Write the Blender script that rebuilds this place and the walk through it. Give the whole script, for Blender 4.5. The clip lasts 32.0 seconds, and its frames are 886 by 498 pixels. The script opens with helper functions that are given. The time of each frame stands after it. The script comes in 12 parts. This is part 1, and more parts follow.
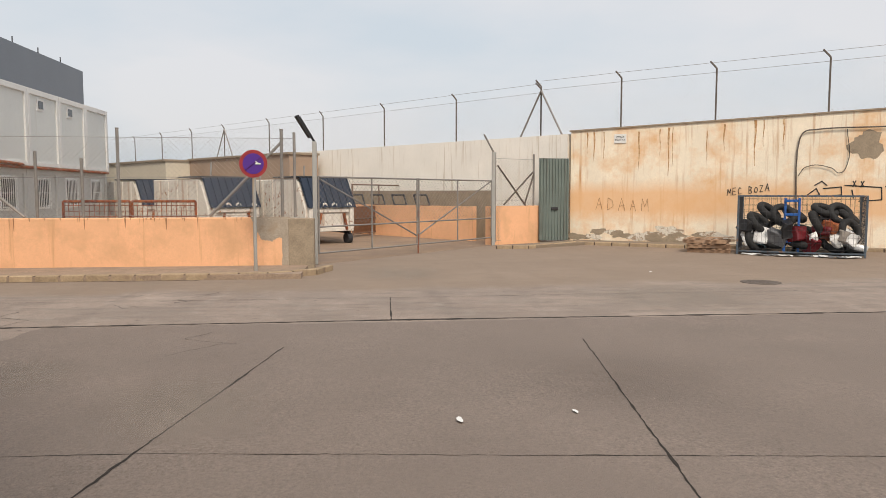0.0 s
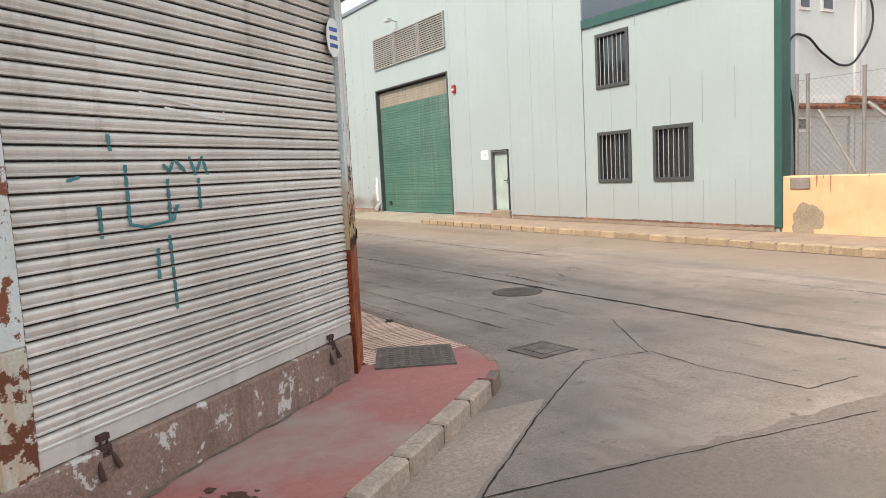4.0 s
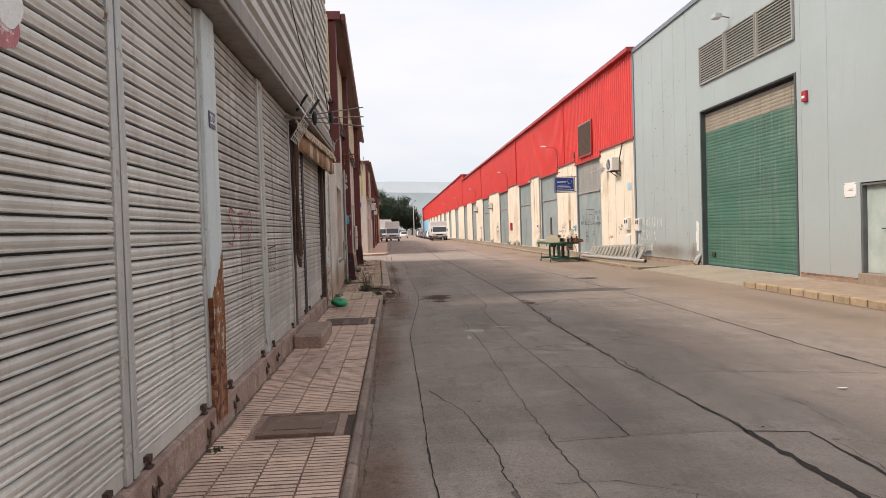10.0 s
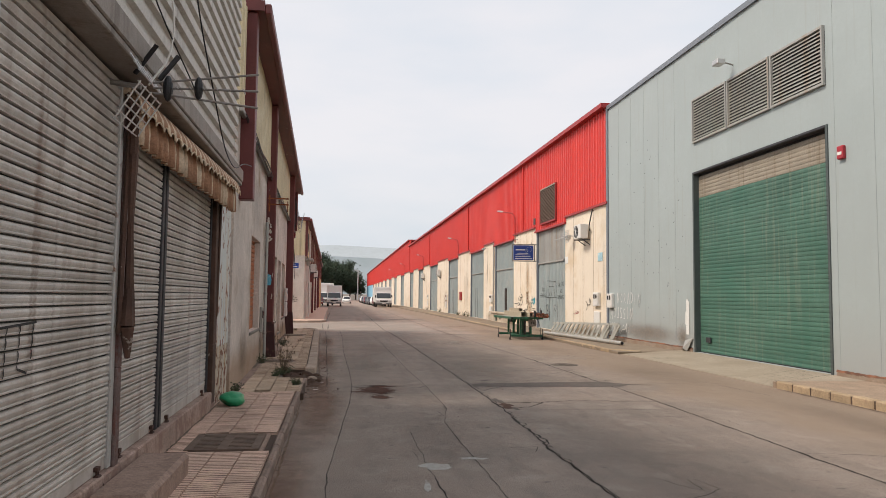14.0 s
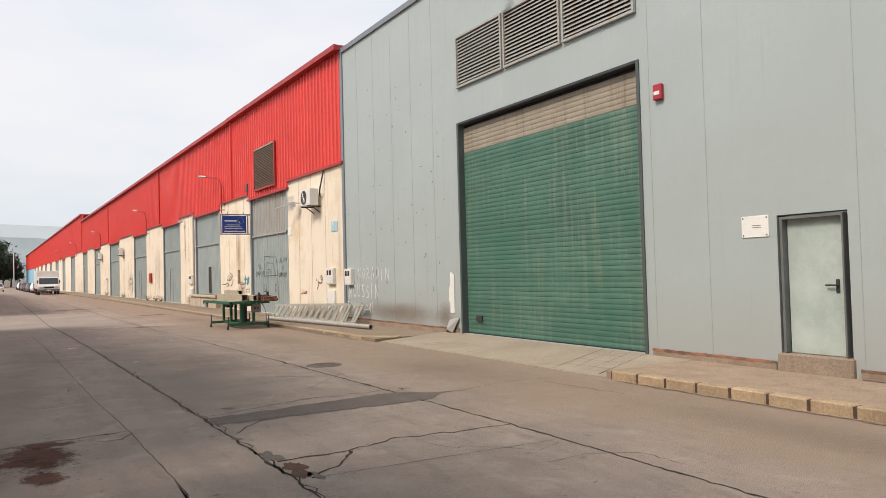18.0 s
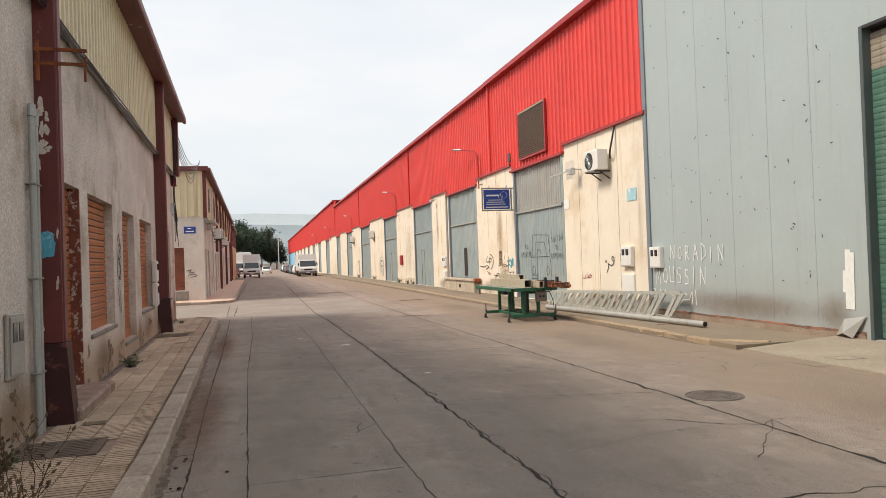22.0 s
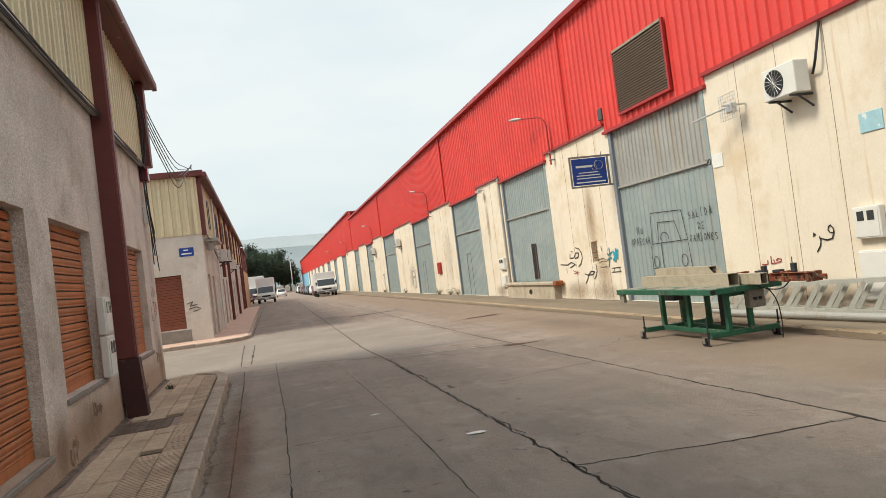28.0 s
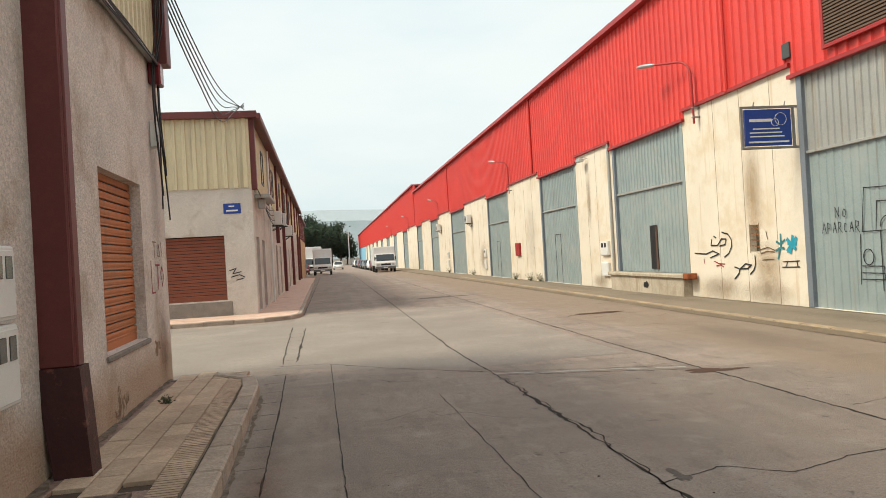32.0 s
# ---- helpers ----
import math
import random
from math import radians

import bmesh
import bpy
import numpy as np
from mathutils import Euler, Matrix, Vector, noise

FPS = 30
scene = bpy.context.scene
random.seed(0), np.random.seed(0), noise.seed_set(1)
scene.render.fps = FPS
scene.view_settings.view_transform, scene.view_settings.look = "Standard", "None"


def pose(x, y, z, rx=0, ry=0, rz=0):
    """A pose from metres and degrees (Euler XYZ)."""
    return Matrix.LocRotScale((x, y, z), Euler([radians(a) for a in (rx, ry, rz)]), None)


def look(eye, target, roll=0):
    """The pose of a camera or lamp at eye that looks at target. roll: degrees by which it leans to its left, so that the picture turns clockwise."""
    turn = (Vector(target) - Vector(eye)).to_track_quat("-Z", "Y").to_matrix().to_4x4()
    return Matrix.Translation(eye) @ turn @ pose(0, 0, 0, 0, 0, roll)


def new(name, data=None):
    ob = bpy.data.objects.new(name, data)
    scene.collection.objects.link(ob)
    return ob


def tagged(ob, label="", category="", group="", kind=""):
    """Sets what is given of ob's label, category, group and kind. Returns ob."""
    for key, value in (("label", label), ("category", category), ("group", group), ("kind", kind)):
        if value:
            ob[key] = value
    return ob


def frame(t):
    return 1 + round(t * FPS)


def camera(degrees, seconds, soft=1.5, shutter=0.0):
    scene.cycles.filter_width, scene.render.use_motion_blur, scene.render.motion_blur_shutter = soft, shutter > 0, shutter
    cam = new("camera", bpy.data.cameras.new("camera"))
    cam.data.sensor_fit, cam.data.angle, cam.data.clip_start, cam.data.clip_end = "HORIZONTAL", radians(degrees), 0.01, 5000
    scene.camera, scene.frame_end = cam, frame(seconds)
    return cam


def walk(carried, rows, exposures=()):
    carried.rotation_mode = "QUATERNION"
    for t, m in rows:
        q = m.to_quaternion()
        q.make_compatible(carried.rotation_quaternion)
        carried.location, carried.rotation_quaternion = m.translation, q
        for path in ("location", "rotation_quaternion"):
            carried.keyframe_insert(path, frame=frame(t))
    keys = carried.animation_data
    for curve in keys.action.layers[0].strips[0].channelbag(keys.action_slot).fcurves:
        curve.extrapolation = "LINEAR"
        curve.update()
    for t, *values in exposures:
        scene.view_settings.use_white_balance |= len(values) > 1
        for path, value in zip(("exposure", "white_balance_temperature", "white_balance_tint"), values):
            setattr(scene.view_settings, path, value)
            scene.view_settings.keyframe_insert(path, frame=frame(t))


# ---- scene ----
cam = camera(63.4, 32.0, soft=0.55)
PATH = [
    (0, (1.372, 0.864, 1.835), (3.355, 0.658, 1.677), 0.0),
    (0.5, (1.898, 1.107, 1.779), (3.815, 1.639, 1.57), 0.5),
    (0.8, (2.241, 1.215, 1.761), (4.08, 1.991, 1.641), 0.2),
    (1, (2.405, 1.268, 1.73), (4.223, 2.088, 1.588), 1.5),
    (1.5, (2.768, 1.454, 1.764), (4.317, 2.705, 1.577), -2.2),
    (2, (3.235, 1.761, 1.792), (4.592, 3.207, 1.535), -1.2),
    (2.5, (3.742, 1.995, 1.754), (4.944, 3.586, 1.602), -4.7),
    (3, (4.236, 2.276, 1.734), (5.26, 3.968, 1.438), -0.2),
    (3.5, (4.775, 2.54, 1.713), (5.822, 4.232, 1.514), -3.5),
    (5.5, (6.576, 3.472, 1.608), (7.249, 5.329, 1.298), -1.0),
    (6, (6.943, 3.877, 1.586), (7.432, 5.795, 1.296), -5.2),
    (6.5, (7.309, 4.271, 1.545), (7.619, 6.217, 1.206), -4.5),
    (7, (7.629, 4.675, 1.519), (7.829, 6.65, 1.275), -2.9),
    (7.5, (7.958, 5.058, 1.541), (8.046, 7.052, 1.412), -3.7),
    (8, (8.248, 5.46, 1.591), (8.348, 7.453, 1.456), -1.3),
    (8.5, (8.468, 5.924, 1.561), (8.501, 7.92, 1.434), -2.6),
    (9, (8.726, 6.276, 1.575), (8.754, 8.266, 1.377), 0.0),
    (9.5, (8.89, 6.795, 1.542), (8.995, 8.79, 1.456), -1.1),
    (10, (8.96, 7.245, 1.549), (9.049, 9.242, 1.496), -1.8),
    (10.5, (8.969, 7.735, 1.545), (8.971, 9.731, 1.416), 0.3),
    (11, (9.024, 8.247, 1.562), (9.037, 10.241, 1.408), -4.1),
    (11.5, (9.046, 8.756, 1.518), (9.126, 10.752, 1.426), -0.6),
    (12, (9.068, 9.276, 1.478), (9.055, 11.274, 1.396), -3.6),
    (12.5, (9.113, 9.767, 1.499), (9.241, 11.762, 1.446), -1.7),
    (13, (9.125, 10.348, 1.482), (9.236, 12.341, 1.609), -0.7),
    (14, (9.113, 11.329, 1.585), (9.356, 13.309, 1.718), 0.6),
    (14.5, (9.161, 11.993, 1.569), (9.54, 13.942, 1.807), 1.0),
    (16.5, (9.346, 14.461, 1.647), (9.78, 16.412, 1.713), 1.8),
    (17, (9.202, 14.73, 1.532), (9.978, 16.572, 1.609), 1.0),
    (17.5, (9.378, 15.42, 1.596), (10.499, 17.076, 1.648), 0.9),
    (18, (9.321, 15.949, 1.623), (10.355, 17.66, 1.684), -1.5),
    (18.5, (9.363, 16.507, 1.627), (10.28, 18.284, 1.61), -1.9),
    (19, (9.472, 17.18, 1.589), (10.078, 19.086, 1.557), -1.8),
    (19.5, (9.437, 17.724, 1.587), (10.051, 19.626, 1.505), -1.0),
    (20, (9.469, 18.38, 1.575), (10.051, 20.292, 1.501), -0.3),
    (20.5, (9.423, 18.94, 1.547), (9.919, 20.878, 1.545), -1.5),
    (21, (9.404, 19.583, 1.589), (9.822, 21.536, 1.686), -1.2),
    (21.5, (9.349, 20.209, 1.623), (9.723, 22.17, 1.728), 0.3),
    (22, (9.304, 20.79, 1.663), (9.759, 22.738, 1.69), -2.0),
    (22.5, (9.257, 21.362, 1.663), (9.515, 23.345, 1.707), -2.5),
    (23, (9.153, 21.947, 1.614), (9.494, 23.917, 1.652), -3.6),
    (23.5, (9.135, 22.526, 1.598), (9.416, 24.506, 1.648), -2.8),
    (24, (9.014, 23.328, 1.608), (9.343, 25.294, 1.773), -2.0),
    (24.5, (9.022, 23.868, 1.609), (9.339, 25.84, 1.707), -1.0),
    (25, (8.929, 24.669, 1.681), (9.328, 26.628, 1.739), 0.8),
    (25.5, (8.919, 25.329, 1.646), (9.637, 27.196, 1.639), -2.2),
    (27.5, (8.981, 27.662, 1.637), (9.482, 29.598, 1.693), -5.3),
    (28, (8.961, 28.229, 1.676), (9.39, 30.181, 1.727), -7.1),
    (28.5, (8.9, 28.926, 1.66), (9.239, 30.896, 1.727), -5.2),
    (29, (8.848, 29.624, 1.65), (9.362, 31.556, 1.696), -5.6),
    (29.5, (8.769, 30.131, 1.68), (9.461, 32.008, 1.703), -4.7),
    (30, (8.815, 30.845, 1.6), (9.568, 32.695, 1.71), -4.3),
    (30.5, (8.773, 31.426, 1.547), (9.648, 33.222, 1.619), -7.8),
    (31, (8.797, 32.073, 1.681), (9.51, 33.941, 1.739), -8.1),
    (31.5, (8.695, 32.632, 1.635), (9.126, 34.582, 1.751), -10.3),
    (32, (8.79, 33.37, 1.625), (9.062, 35.35, 1.64), -3.3),
]
walk(cam, [(t, look(eye, target, roll)) for t, eye, target, roll in PATH], [(0.0, -0.1, 6640.0, 12.0), (1.0, -0.05, 6640.0, 12.0), (1.5, -0.02, 6620.0, 10.0), (2.0, 0.4, 6400.0, 6.0), (3.0, 0.69, 6480.0, 10.0), (6.0, 0.58, 6460.0, 10.0), (7.0, 0.5, 6500.0, 10.0), (8.0, 0.34, 6600.0, 14.0), (9.0, 0.48, 6580.0, 16.0), (10.0, 0.27, 6680.0, 15.0), (11.0, 0.29, 6700.0, 17.0), (12.0, 0.31, 6700.0, 16.0), (13.0, 0.1, 6600.0, 15.0), (14.0, 0.07, 6660.0, 14.0), (17.0, 0.14, 6670.0, 14.0), (18.0, 0.16, 6640.0, 13.0), (19.0, 0.27, 6680.0, 11.0), (19.5, 0.24, 6660.0, 10.0), (21.0, 0.21, 6680.0, 10.0), (24.0, 0.26, 6640.0, 12.0), (25.0, 0.26, 6600.0, 11.0), (28.0, 0.17, 6560.0, 4.0), (30.0, 0.1, 6520.0, 4.0), (31.0, 0.06, 6540.0, 0.0), (32.0, 0.25, 6640.0, 2.0)])

# ---- world, sun, exposure ----
world = bpy.data.worlds.new("hazy_sky")
scene.world = world
world.use_nodes = True
wn = world.node_tree
wn.nodes.clear()
w_out = wn.nodes.new("ShaderNodeOutputWorld")
w_bg = wn.nodes.new("ShaderNodeBackground")
w_sky = wn.nodes.new("ShaderNodeTexSky")
w_sky.sky_type = "NISHITA"
w_sky.sun_disc = False
w_sky.sun_elevation = radians(47)
w_sky.sun_rotation = radians(262)
w_sky.dust_density, w_sky.air_density, w_sky.ozone_density = 6.0, 1.0, 1.5
w_mix = wn.nodes.new("ShaderNodeMix")
w_mix.data_type = "RGBA"
w_mix.inputs["Factor"].default_value = 0.75
# thin even haze with faint drifting cloud
w_tc = wn.nodes.new("ShaderNodeTexCoord")
w_map = wn.nodes.new("ShaderNodeMapping")
w_map.inputs["Scale"].default_value = (1.6, 1.6, 5.0)
w_noise = wn.nodes.new("ShaderNodeTexNoise")
w_noise.inputs["Scale"].default_value, w_noise.inputs["Detail"].default_value = 1.4, 5.0
w_cloud = wn.nodes.new("ShaderNodeMix")
w_cloud.data_type = "RGBA"
w_cloud.inputs["A"].default_value = (8.1, 9.1, 9.8, 1)
w_cloud.inputs["B"].default_value = (9.9, 10.1, 10.3, 1)
wn.links.new(w_tc.outputs["Generated"], w_map.inputs["Vector"])
wn.links.new(w_map.outputs[0], w_noise.inputs["Vector"])
w_rng = wn.nodes.new("ShaderNodeMapRange")
w_rng.inputs["From Min"].default_value, w_rng.inputs["From Max"].default_value = 0.34, 0.62
wn.links.new(w_noise.outputs["Fac"], w_rng.inputs["Value"])
wn.links.new(w_rng.outputs["Result"], w_cloud.inputs["Factor"])
wn.links.new(w_cloud.outputs["Result"], w_mix.inputs["B"])
wn.links.new(w_sky.outputs[0], w_mix.inputs["A"])
wn.links.new(w_mix.outputs["Result"], w_bg.inputs["Color"])
w_bg.inputs["Strength"].default_value = 0.1
wn.links.new(w_bg.outputs[0], w_out.inputs["Surface"])

sun = new("sun", bpy.data.lights.new("sun", "SUN"))
sun.data.energy, sun.data.angle, sun.data.color = 2.75, radians(16), (1.0, 0.90, 0.76)
sun.matrix_world = look((-40, -4, 46), (0, 0, 0))

# ---- materials ----
MATS = {}


def mat(name, base, rough=0.8, metal=0.0, vary=0.18, scale=3.0, second=None, patch=0.0, patch_scale=0.8,
        bump=0.15, bump_scale=60.0, third=None, streak=0.0, random_tint=0.0, spec=0.4, patch_edge=0.06, speck=0.3, band=None, grit=None):
    """A surface with fine grain, broad tone change, worn patches of a second colour and rain streaks of a third."""
    if name in MATS:
        return MATS[name]
    m = bpy.data.materials.new(name)
    m.use_nodes = True
    nt = m.node_tree
    nd, ln = nt.nodes, nt.links
    bsdf = nd["Principled BSDF"]
    bsdf.inputs["Roughness"].default_value, bsdf.inputs["Metallic"].default_value = rough, metal
    bsdf.inputs["Specular IOR Level"].default_value = spec
    geo = nd.new("ShaderNodeNewGeometry")

    def noise_tex(s, detail=6.0, stretch=None, rough_=0.6):
        t = nd.new("ShaderNodeTexNoise")
        t.inputs["Scale"].default_value, t.inputs["Detail"].default_value, t.inputs["Roughness"].default_value = s, detail, rough_
        mp = nd.new("ShaderNodeMapping")
        if stretch:
            mp.inputs["Scale"].default_value = stretch
        ln.new(geo.outputs["Position"], mp.inputs["Vector"])
        ln.new(mp.outputs[0], t.inputs["Vector"])
        return t.outputs["Fac"]

    def mixed(fac, a, b, kind="MIX"):
        x = nd.new("ShaderNodeMix")
        x.data_type, x.blend_type = "RGBA", kind
        if isinstance(fac, float):
            x.inputs["Factor"].default_value = fac
        else:
            ln.new(fac, x.inputs["Factor"])
        for sock, v in (("A", a), ("B", b)):
            if isinstance(v, tuple):
                x.inputs[sock].default_value = (*v, 1)
            else:
                ln.new(v, x.inputs[sock])
        return x.outputs["Result"]

    def ramp(fac, lo, hi):
        r = nd.new("ShaderNodeMapRange")
        r.inputs["From Min"].default_value, r.inputs["From Max"].default_value = lo, hi
        ln.new(fac, r.inputs["Value"])
        return r.outputs["Result"]

    def tone(c, k):
        return tuple(min(1.0, v * k) for v in c)

    col = mixed(ramp(noise_tex(scale), 0.3, 0.7), tone(base, 1 - vary), tone(base, 1 + vary))
    col = mixed(ramp(noise_tex(scale * 14, 3.0), 0.25, 0.75), col, mixed(0.5, col, tone(base, 1 - 1.6 * vary)))
    if speck > 0:
        col = mixed(ramp(noise_tex(scale * 45 if scale > 0.3 else 30.0, 2.0), 0.52, 0.72), col, mixed(min(1.0, speck), col, tone(base, 0.45)))
    # fine grit: dust and pitting, finer than the patches
    amount_ = grit if grit is not None else (0.28 if rough > 0.87 else 0.07 if rough > 0.5 else 0.0)
    if amount_ > 0:
        gr = nd.new("ShaderNodeMapRange")
        gr.inputs["From Min"].default_value, gr.inputs["From Max"].default_value = 0.32, 0.68
        gr.inputs["To Min"].default_value, gr.inputs["To Max"].default_value = 1 - 1.25 * amount_, 1 + 0.9 * amount_
        ln.new(noise_tex(34.0, 9.0, None, 0.78), gr.inputs["Value"])
        gc = nd.new("ShaderNodeCombineColor")
        for k in range(3):
            ln.new(gr.outputs["Result"], gc.inputs[k])
        col = mixed(1.0, col, gc.outputs[0], "MULTIPLY")
    if third and streak > 0:
        lo_ = 0.45 + (0.5 - streak) * 0.45
        f = ramp(noise_tex(1.0, 4.0, (7.0, 7.0, 0.35)), lo_, lo_ + 0.22)
        col = mixed(f, col, third)
    if second and patch > 0:
        mid_ = 0.5 + (0.5 - patch) * 0.45
        f = ramp(noise_tex(patch_scale, 8.0, None, 0.68), mid_ - 0.7 * patch_edge, mid_ + 0.7 * patch_edge)
        col = mixed(f, col, second)
    if band:
        # old coat of another colour up to a wavering height: (from, to, softness, colour, amount)
        z0, z1, soft_, colour, amount = band
        sepz = nd.new("ShaderNodeSeparateXYZ")
        ln.new(geo.outputs["Position"], sepz.inputs[0])
        wav = nd.new("ShaderNodeMath")
        wav.operation = "MULTIPLY_ADD"
        wav.inputs[1].default_value = 1.1 * soft_
        ln.new(noise_tex(0.9, 6.0), wav.inputs[0])
        ln.new(sepz.outputs["Z"], wav.inputs[2])
        up, down = ramp(wav.outputs[0], z0, z0 + soft_), ramp(wav.outputs[0], z1 + soft_, z1)
        both = nd.new("ShaderNodeMath")
        both.operation = "MULTIPLY"
        ln.new(up, both.inputs[0])
        ln.new(down, both.inputs[1])
        lim = nd.new("ShaderNodeMath")
        lim.operation = "MULTIPLY"
        lim.inputs[1].default_value = amount
        ln.new(both.outputs[0], lim.inputs[0])
        col = mixed(lim.outputs[0], col, colour)
    if random_tint > 0:
        info = nd.new("ShaderNodeObjectInfo")
        isl = nd.new("ShaderNodeMapRange")
        isl.inputs["To Min"].default_value, isl.inputs["To Max"].default_value = 1 - random_tint, 1 + random_tint
        ln.new(info.outputs["Random"], isl.inputs["Value"])
        cmb = nd.new("ShaderNodeCombineColor")
        for k in range(3):
            ln.new(isl.outputs["Result"], cmb.inputs[k])
        col = mixed(1.0, col, cmb.outputs[0], "MULTIPLY")
    ln.new(col, bsdf.inputs["Base Color"])
    if bump > 0:
        b = nd.new("ShaderNodeBump")
        b.inputs["Strength"].default_value, b.inputs["Distance"].default_value = bump, 0.02
        ln.new(noise_tex(bump_scale, 4.0), b.inputs["Height"])
        ln.new(b.outputs[0], bsdf.inputs["Normal"])
    MATS[name] = m
    return m


M_DUST = mat("dusty_tan_concrete", (0.255, 0.2, 0.144), 0.95, vary=0.16, scale=0.9, second=(0.235, 0.19, 0.145), patch=0.4,
             patch_scale=0.5, patch_edge=0.18, bump=0.3, bump_scale=50)
M_CRACK = mat("dark_joint_filler", (0.034, 0.027, 0.022), 0.95, vary=0.3, scale=8)
M_TAR = mat("dark_road_patch", (0.135, 0.112, 0.098), 0.9, vary=0.2, scale=3, bump=0.3)
M_REDPAVE = mat("faded_red_paving", (0.40, 0.165, 0.148), 0.85, vary=0.12, scale=0.7, second=(0.36, 0.27, 0.235), patch=0.33,
                patch_scale=0.8, patch_edge=0.14, bump=0.2)
M_KERB = mat("grey_kerb_stone", (0.45, 0.36, 0.29), 0.9, vary=0.22, scale=4, bump=0.4, random_tint=0.12)
M_KERB_BROWN = mat("grimy_brown_kerb_stone", (0.315, 0.232, 0.190), 0.92, vary=0.25, scale=4, second=(0.20, 0.15, 0.125), patch=0.35, patch_scale=3, patch_edge=0.12, bump=0.5, random_tint=0.12, grit=0.3)
M_KERB_TAN = mat("tan_kerb_stone", (0.42, 0.315, 0.205), 0.9, vary=0.2, scale=4, second=(0.30, 0.22, 0.15), patch=0.3, patch_scale=3, bump=0.4, random_tint=0.12)
M_PAVER = mat("ribbed_pink_paver", (0.71, 0.495, 0.39), 0.9, vary=0.15, scale=3, second=(0.42, 0.30, 0.24), patch=0.2, patch_scale=1.6, patch_edge=0.16, bump=0.3, random_tint=0.1, grit=0.16)
M_PAVER_B = mat("beige_paving_slab", (0.56, 0.42, 0.305), 0.92, vary=0.15, scale=3, second=(0.38, 0.27, 0.19), patch=0.26, patch_scale=1.4, patch_edge=0.16, bump=0.3, random_tint=0.12, grit=0.22)
M_PAVE_BASE = mat("paver_bed", (0.09, 0.06, 0.045), 0.95, vary=0.2, scale=5)
M_PAVER_R = mat("dusty_tan_paver", (0.335, 0.25, 0.185), 0.95, vary=0.22, scale=3, bump=0.3, random_tint=0.07)
M_SHUTTER = mat("galvanised_shutter_slat", (0.68, 0.655, 0.615), 0.5, 0.15, vary=0.12, scale=1.6, second=(0.44, 0.41, 0.375), patch=0.32, patch_scale=0.9, patch_edge=0.22,
                third=(0.36, 0.31, 0.265), streak=0.26, bump=0.06, random_tint=0.07, speck=0.15)
M_SHUTTER_D = mat("grimy_galvanised_slat", (0.62, 0.585, 0.545), 0.6, 0.1, vary=0.16, scale=1.6, second=(0.34, 0.29, 0.25), patch=0.38, patch_scale=0.9, patch_edge=0.2, third=(0.28, 0.215, 0.175), streak=0.34, bump=0.08, random_tint=0.08, speck=0.25)
M_SHUTTER_FRAME = mat("aluminium_guide_rail", (0.52, 0.52, 0.51), 0.5, 0.4, vary=0.15, scale=4, second=(0.20, 0.10, 0.05), patch=0.18, patch_scale=5)
M_RUST = mat("rusted_steel", (0.40, 0.115, 0.04), 0.9, 0.0, vary=0.5, scale=7, second=(0.13, 0.036, 0.022), patch=0.36, patch_scale=3.2, patch_edge=0.14, third=(0.42, 0.20, 0.08), streak=0.3, bump=0.7, bump_scale=60, speck=0.5)
M_RUSTPAINT = mat("peeling_pale_blue_paint_on_rust", (0.62, 0.66, 0.65), 0.7, 0.0, vary=0.08, scale=3, second=(0.20, 0.068, 0.032), patch=0.33, patch_scale=6.0, patch_edge=0.02,
                  third=(0.58, 0.38, 0.18), streak=0.40, bump=0.3)
M_RUSTFACE = mat("flaky_orange_rust", (0.29, 0.066, 0.024), 0.95, 0.0, vary=0.35, scale=4, second=(0.42, 0.125, 0.04), patch=0.36, patch_scale=6, patch_edge=0.2, third=(0.15, 0.036, 0.02), streak=0.40, bump=1.0, bump_scale=40, speck=0.5, grit=0.42)
M_POSTPAINT = mat("rust_washed_pale_blue_paint", (0.62, 0.68, 0.68), 0.7, 0.0, vary=0.07, scale=3, second=(0.24, 0.10, 0.05), patch=0.15, patch_scale=16.0, patch_edge=0.03, third=(0.54, 0.40, 0.21), streak=0.36, bump=0.25, bump_scale=40, band=(0.6, 1.52, 0.34, (0.56, 0.42, 0.215), 0.92), grit=0.2)
M_POSTSIDE = mat("ochre_stained_post_paint", (0.54, 0.50, 0.40), 0.8, 0.0, vary=0.15, scale=3, second=(0.14, 0.045, 0.024), patch=0.36, patch_scale=8.0, patch_edge=0.03, third=(0.40, 0.20, 0.08), streak=0.42, bump=0.4, bump_scale=40, grit=0.25)
M_RUSTPAINT2 = mat("rust_eaten_pale_blue_paint", (0.55, 0.52, 0.44), 0.75, 0.0, vary=0.1, scale=3, second=(0.15, 0.05, 0.025), patch=0.44, patch_scale=7, patch_edge=0.02,
                   third=(0.45, 0.25, 0.11), streak=0.45, bump=0.4)
M_PLINTH = mat("stained_plinth_plaster", (0.31, 0.215, 0.175), 0.92, vary=0.25, scale=3, second=(0.58, 0.56, 0.53), patch=0.3, patch_scale=7.0, patch_edge=0.02, third=(0.16, 0.10, 0.08), streak=0.3, bump=0.6)
M_GREYWALL = mat("pale_grey_metal_panel", (0.372, 0.432, 0.438), 0.6, 0.0, grit=0.03, vary=0.06, scale=0.5, second=(0.345, 0.395, 0.40), patch=0.36, patch_scale=0.45, patch_edge=0.25,
                 third=(0.33, 0.35, 0.335), streak=0.24, bump=0.03, speck=0.06, band=(-0.6, 1.0, 1.0, (0.325, 0.335, 0.335), 0.6))
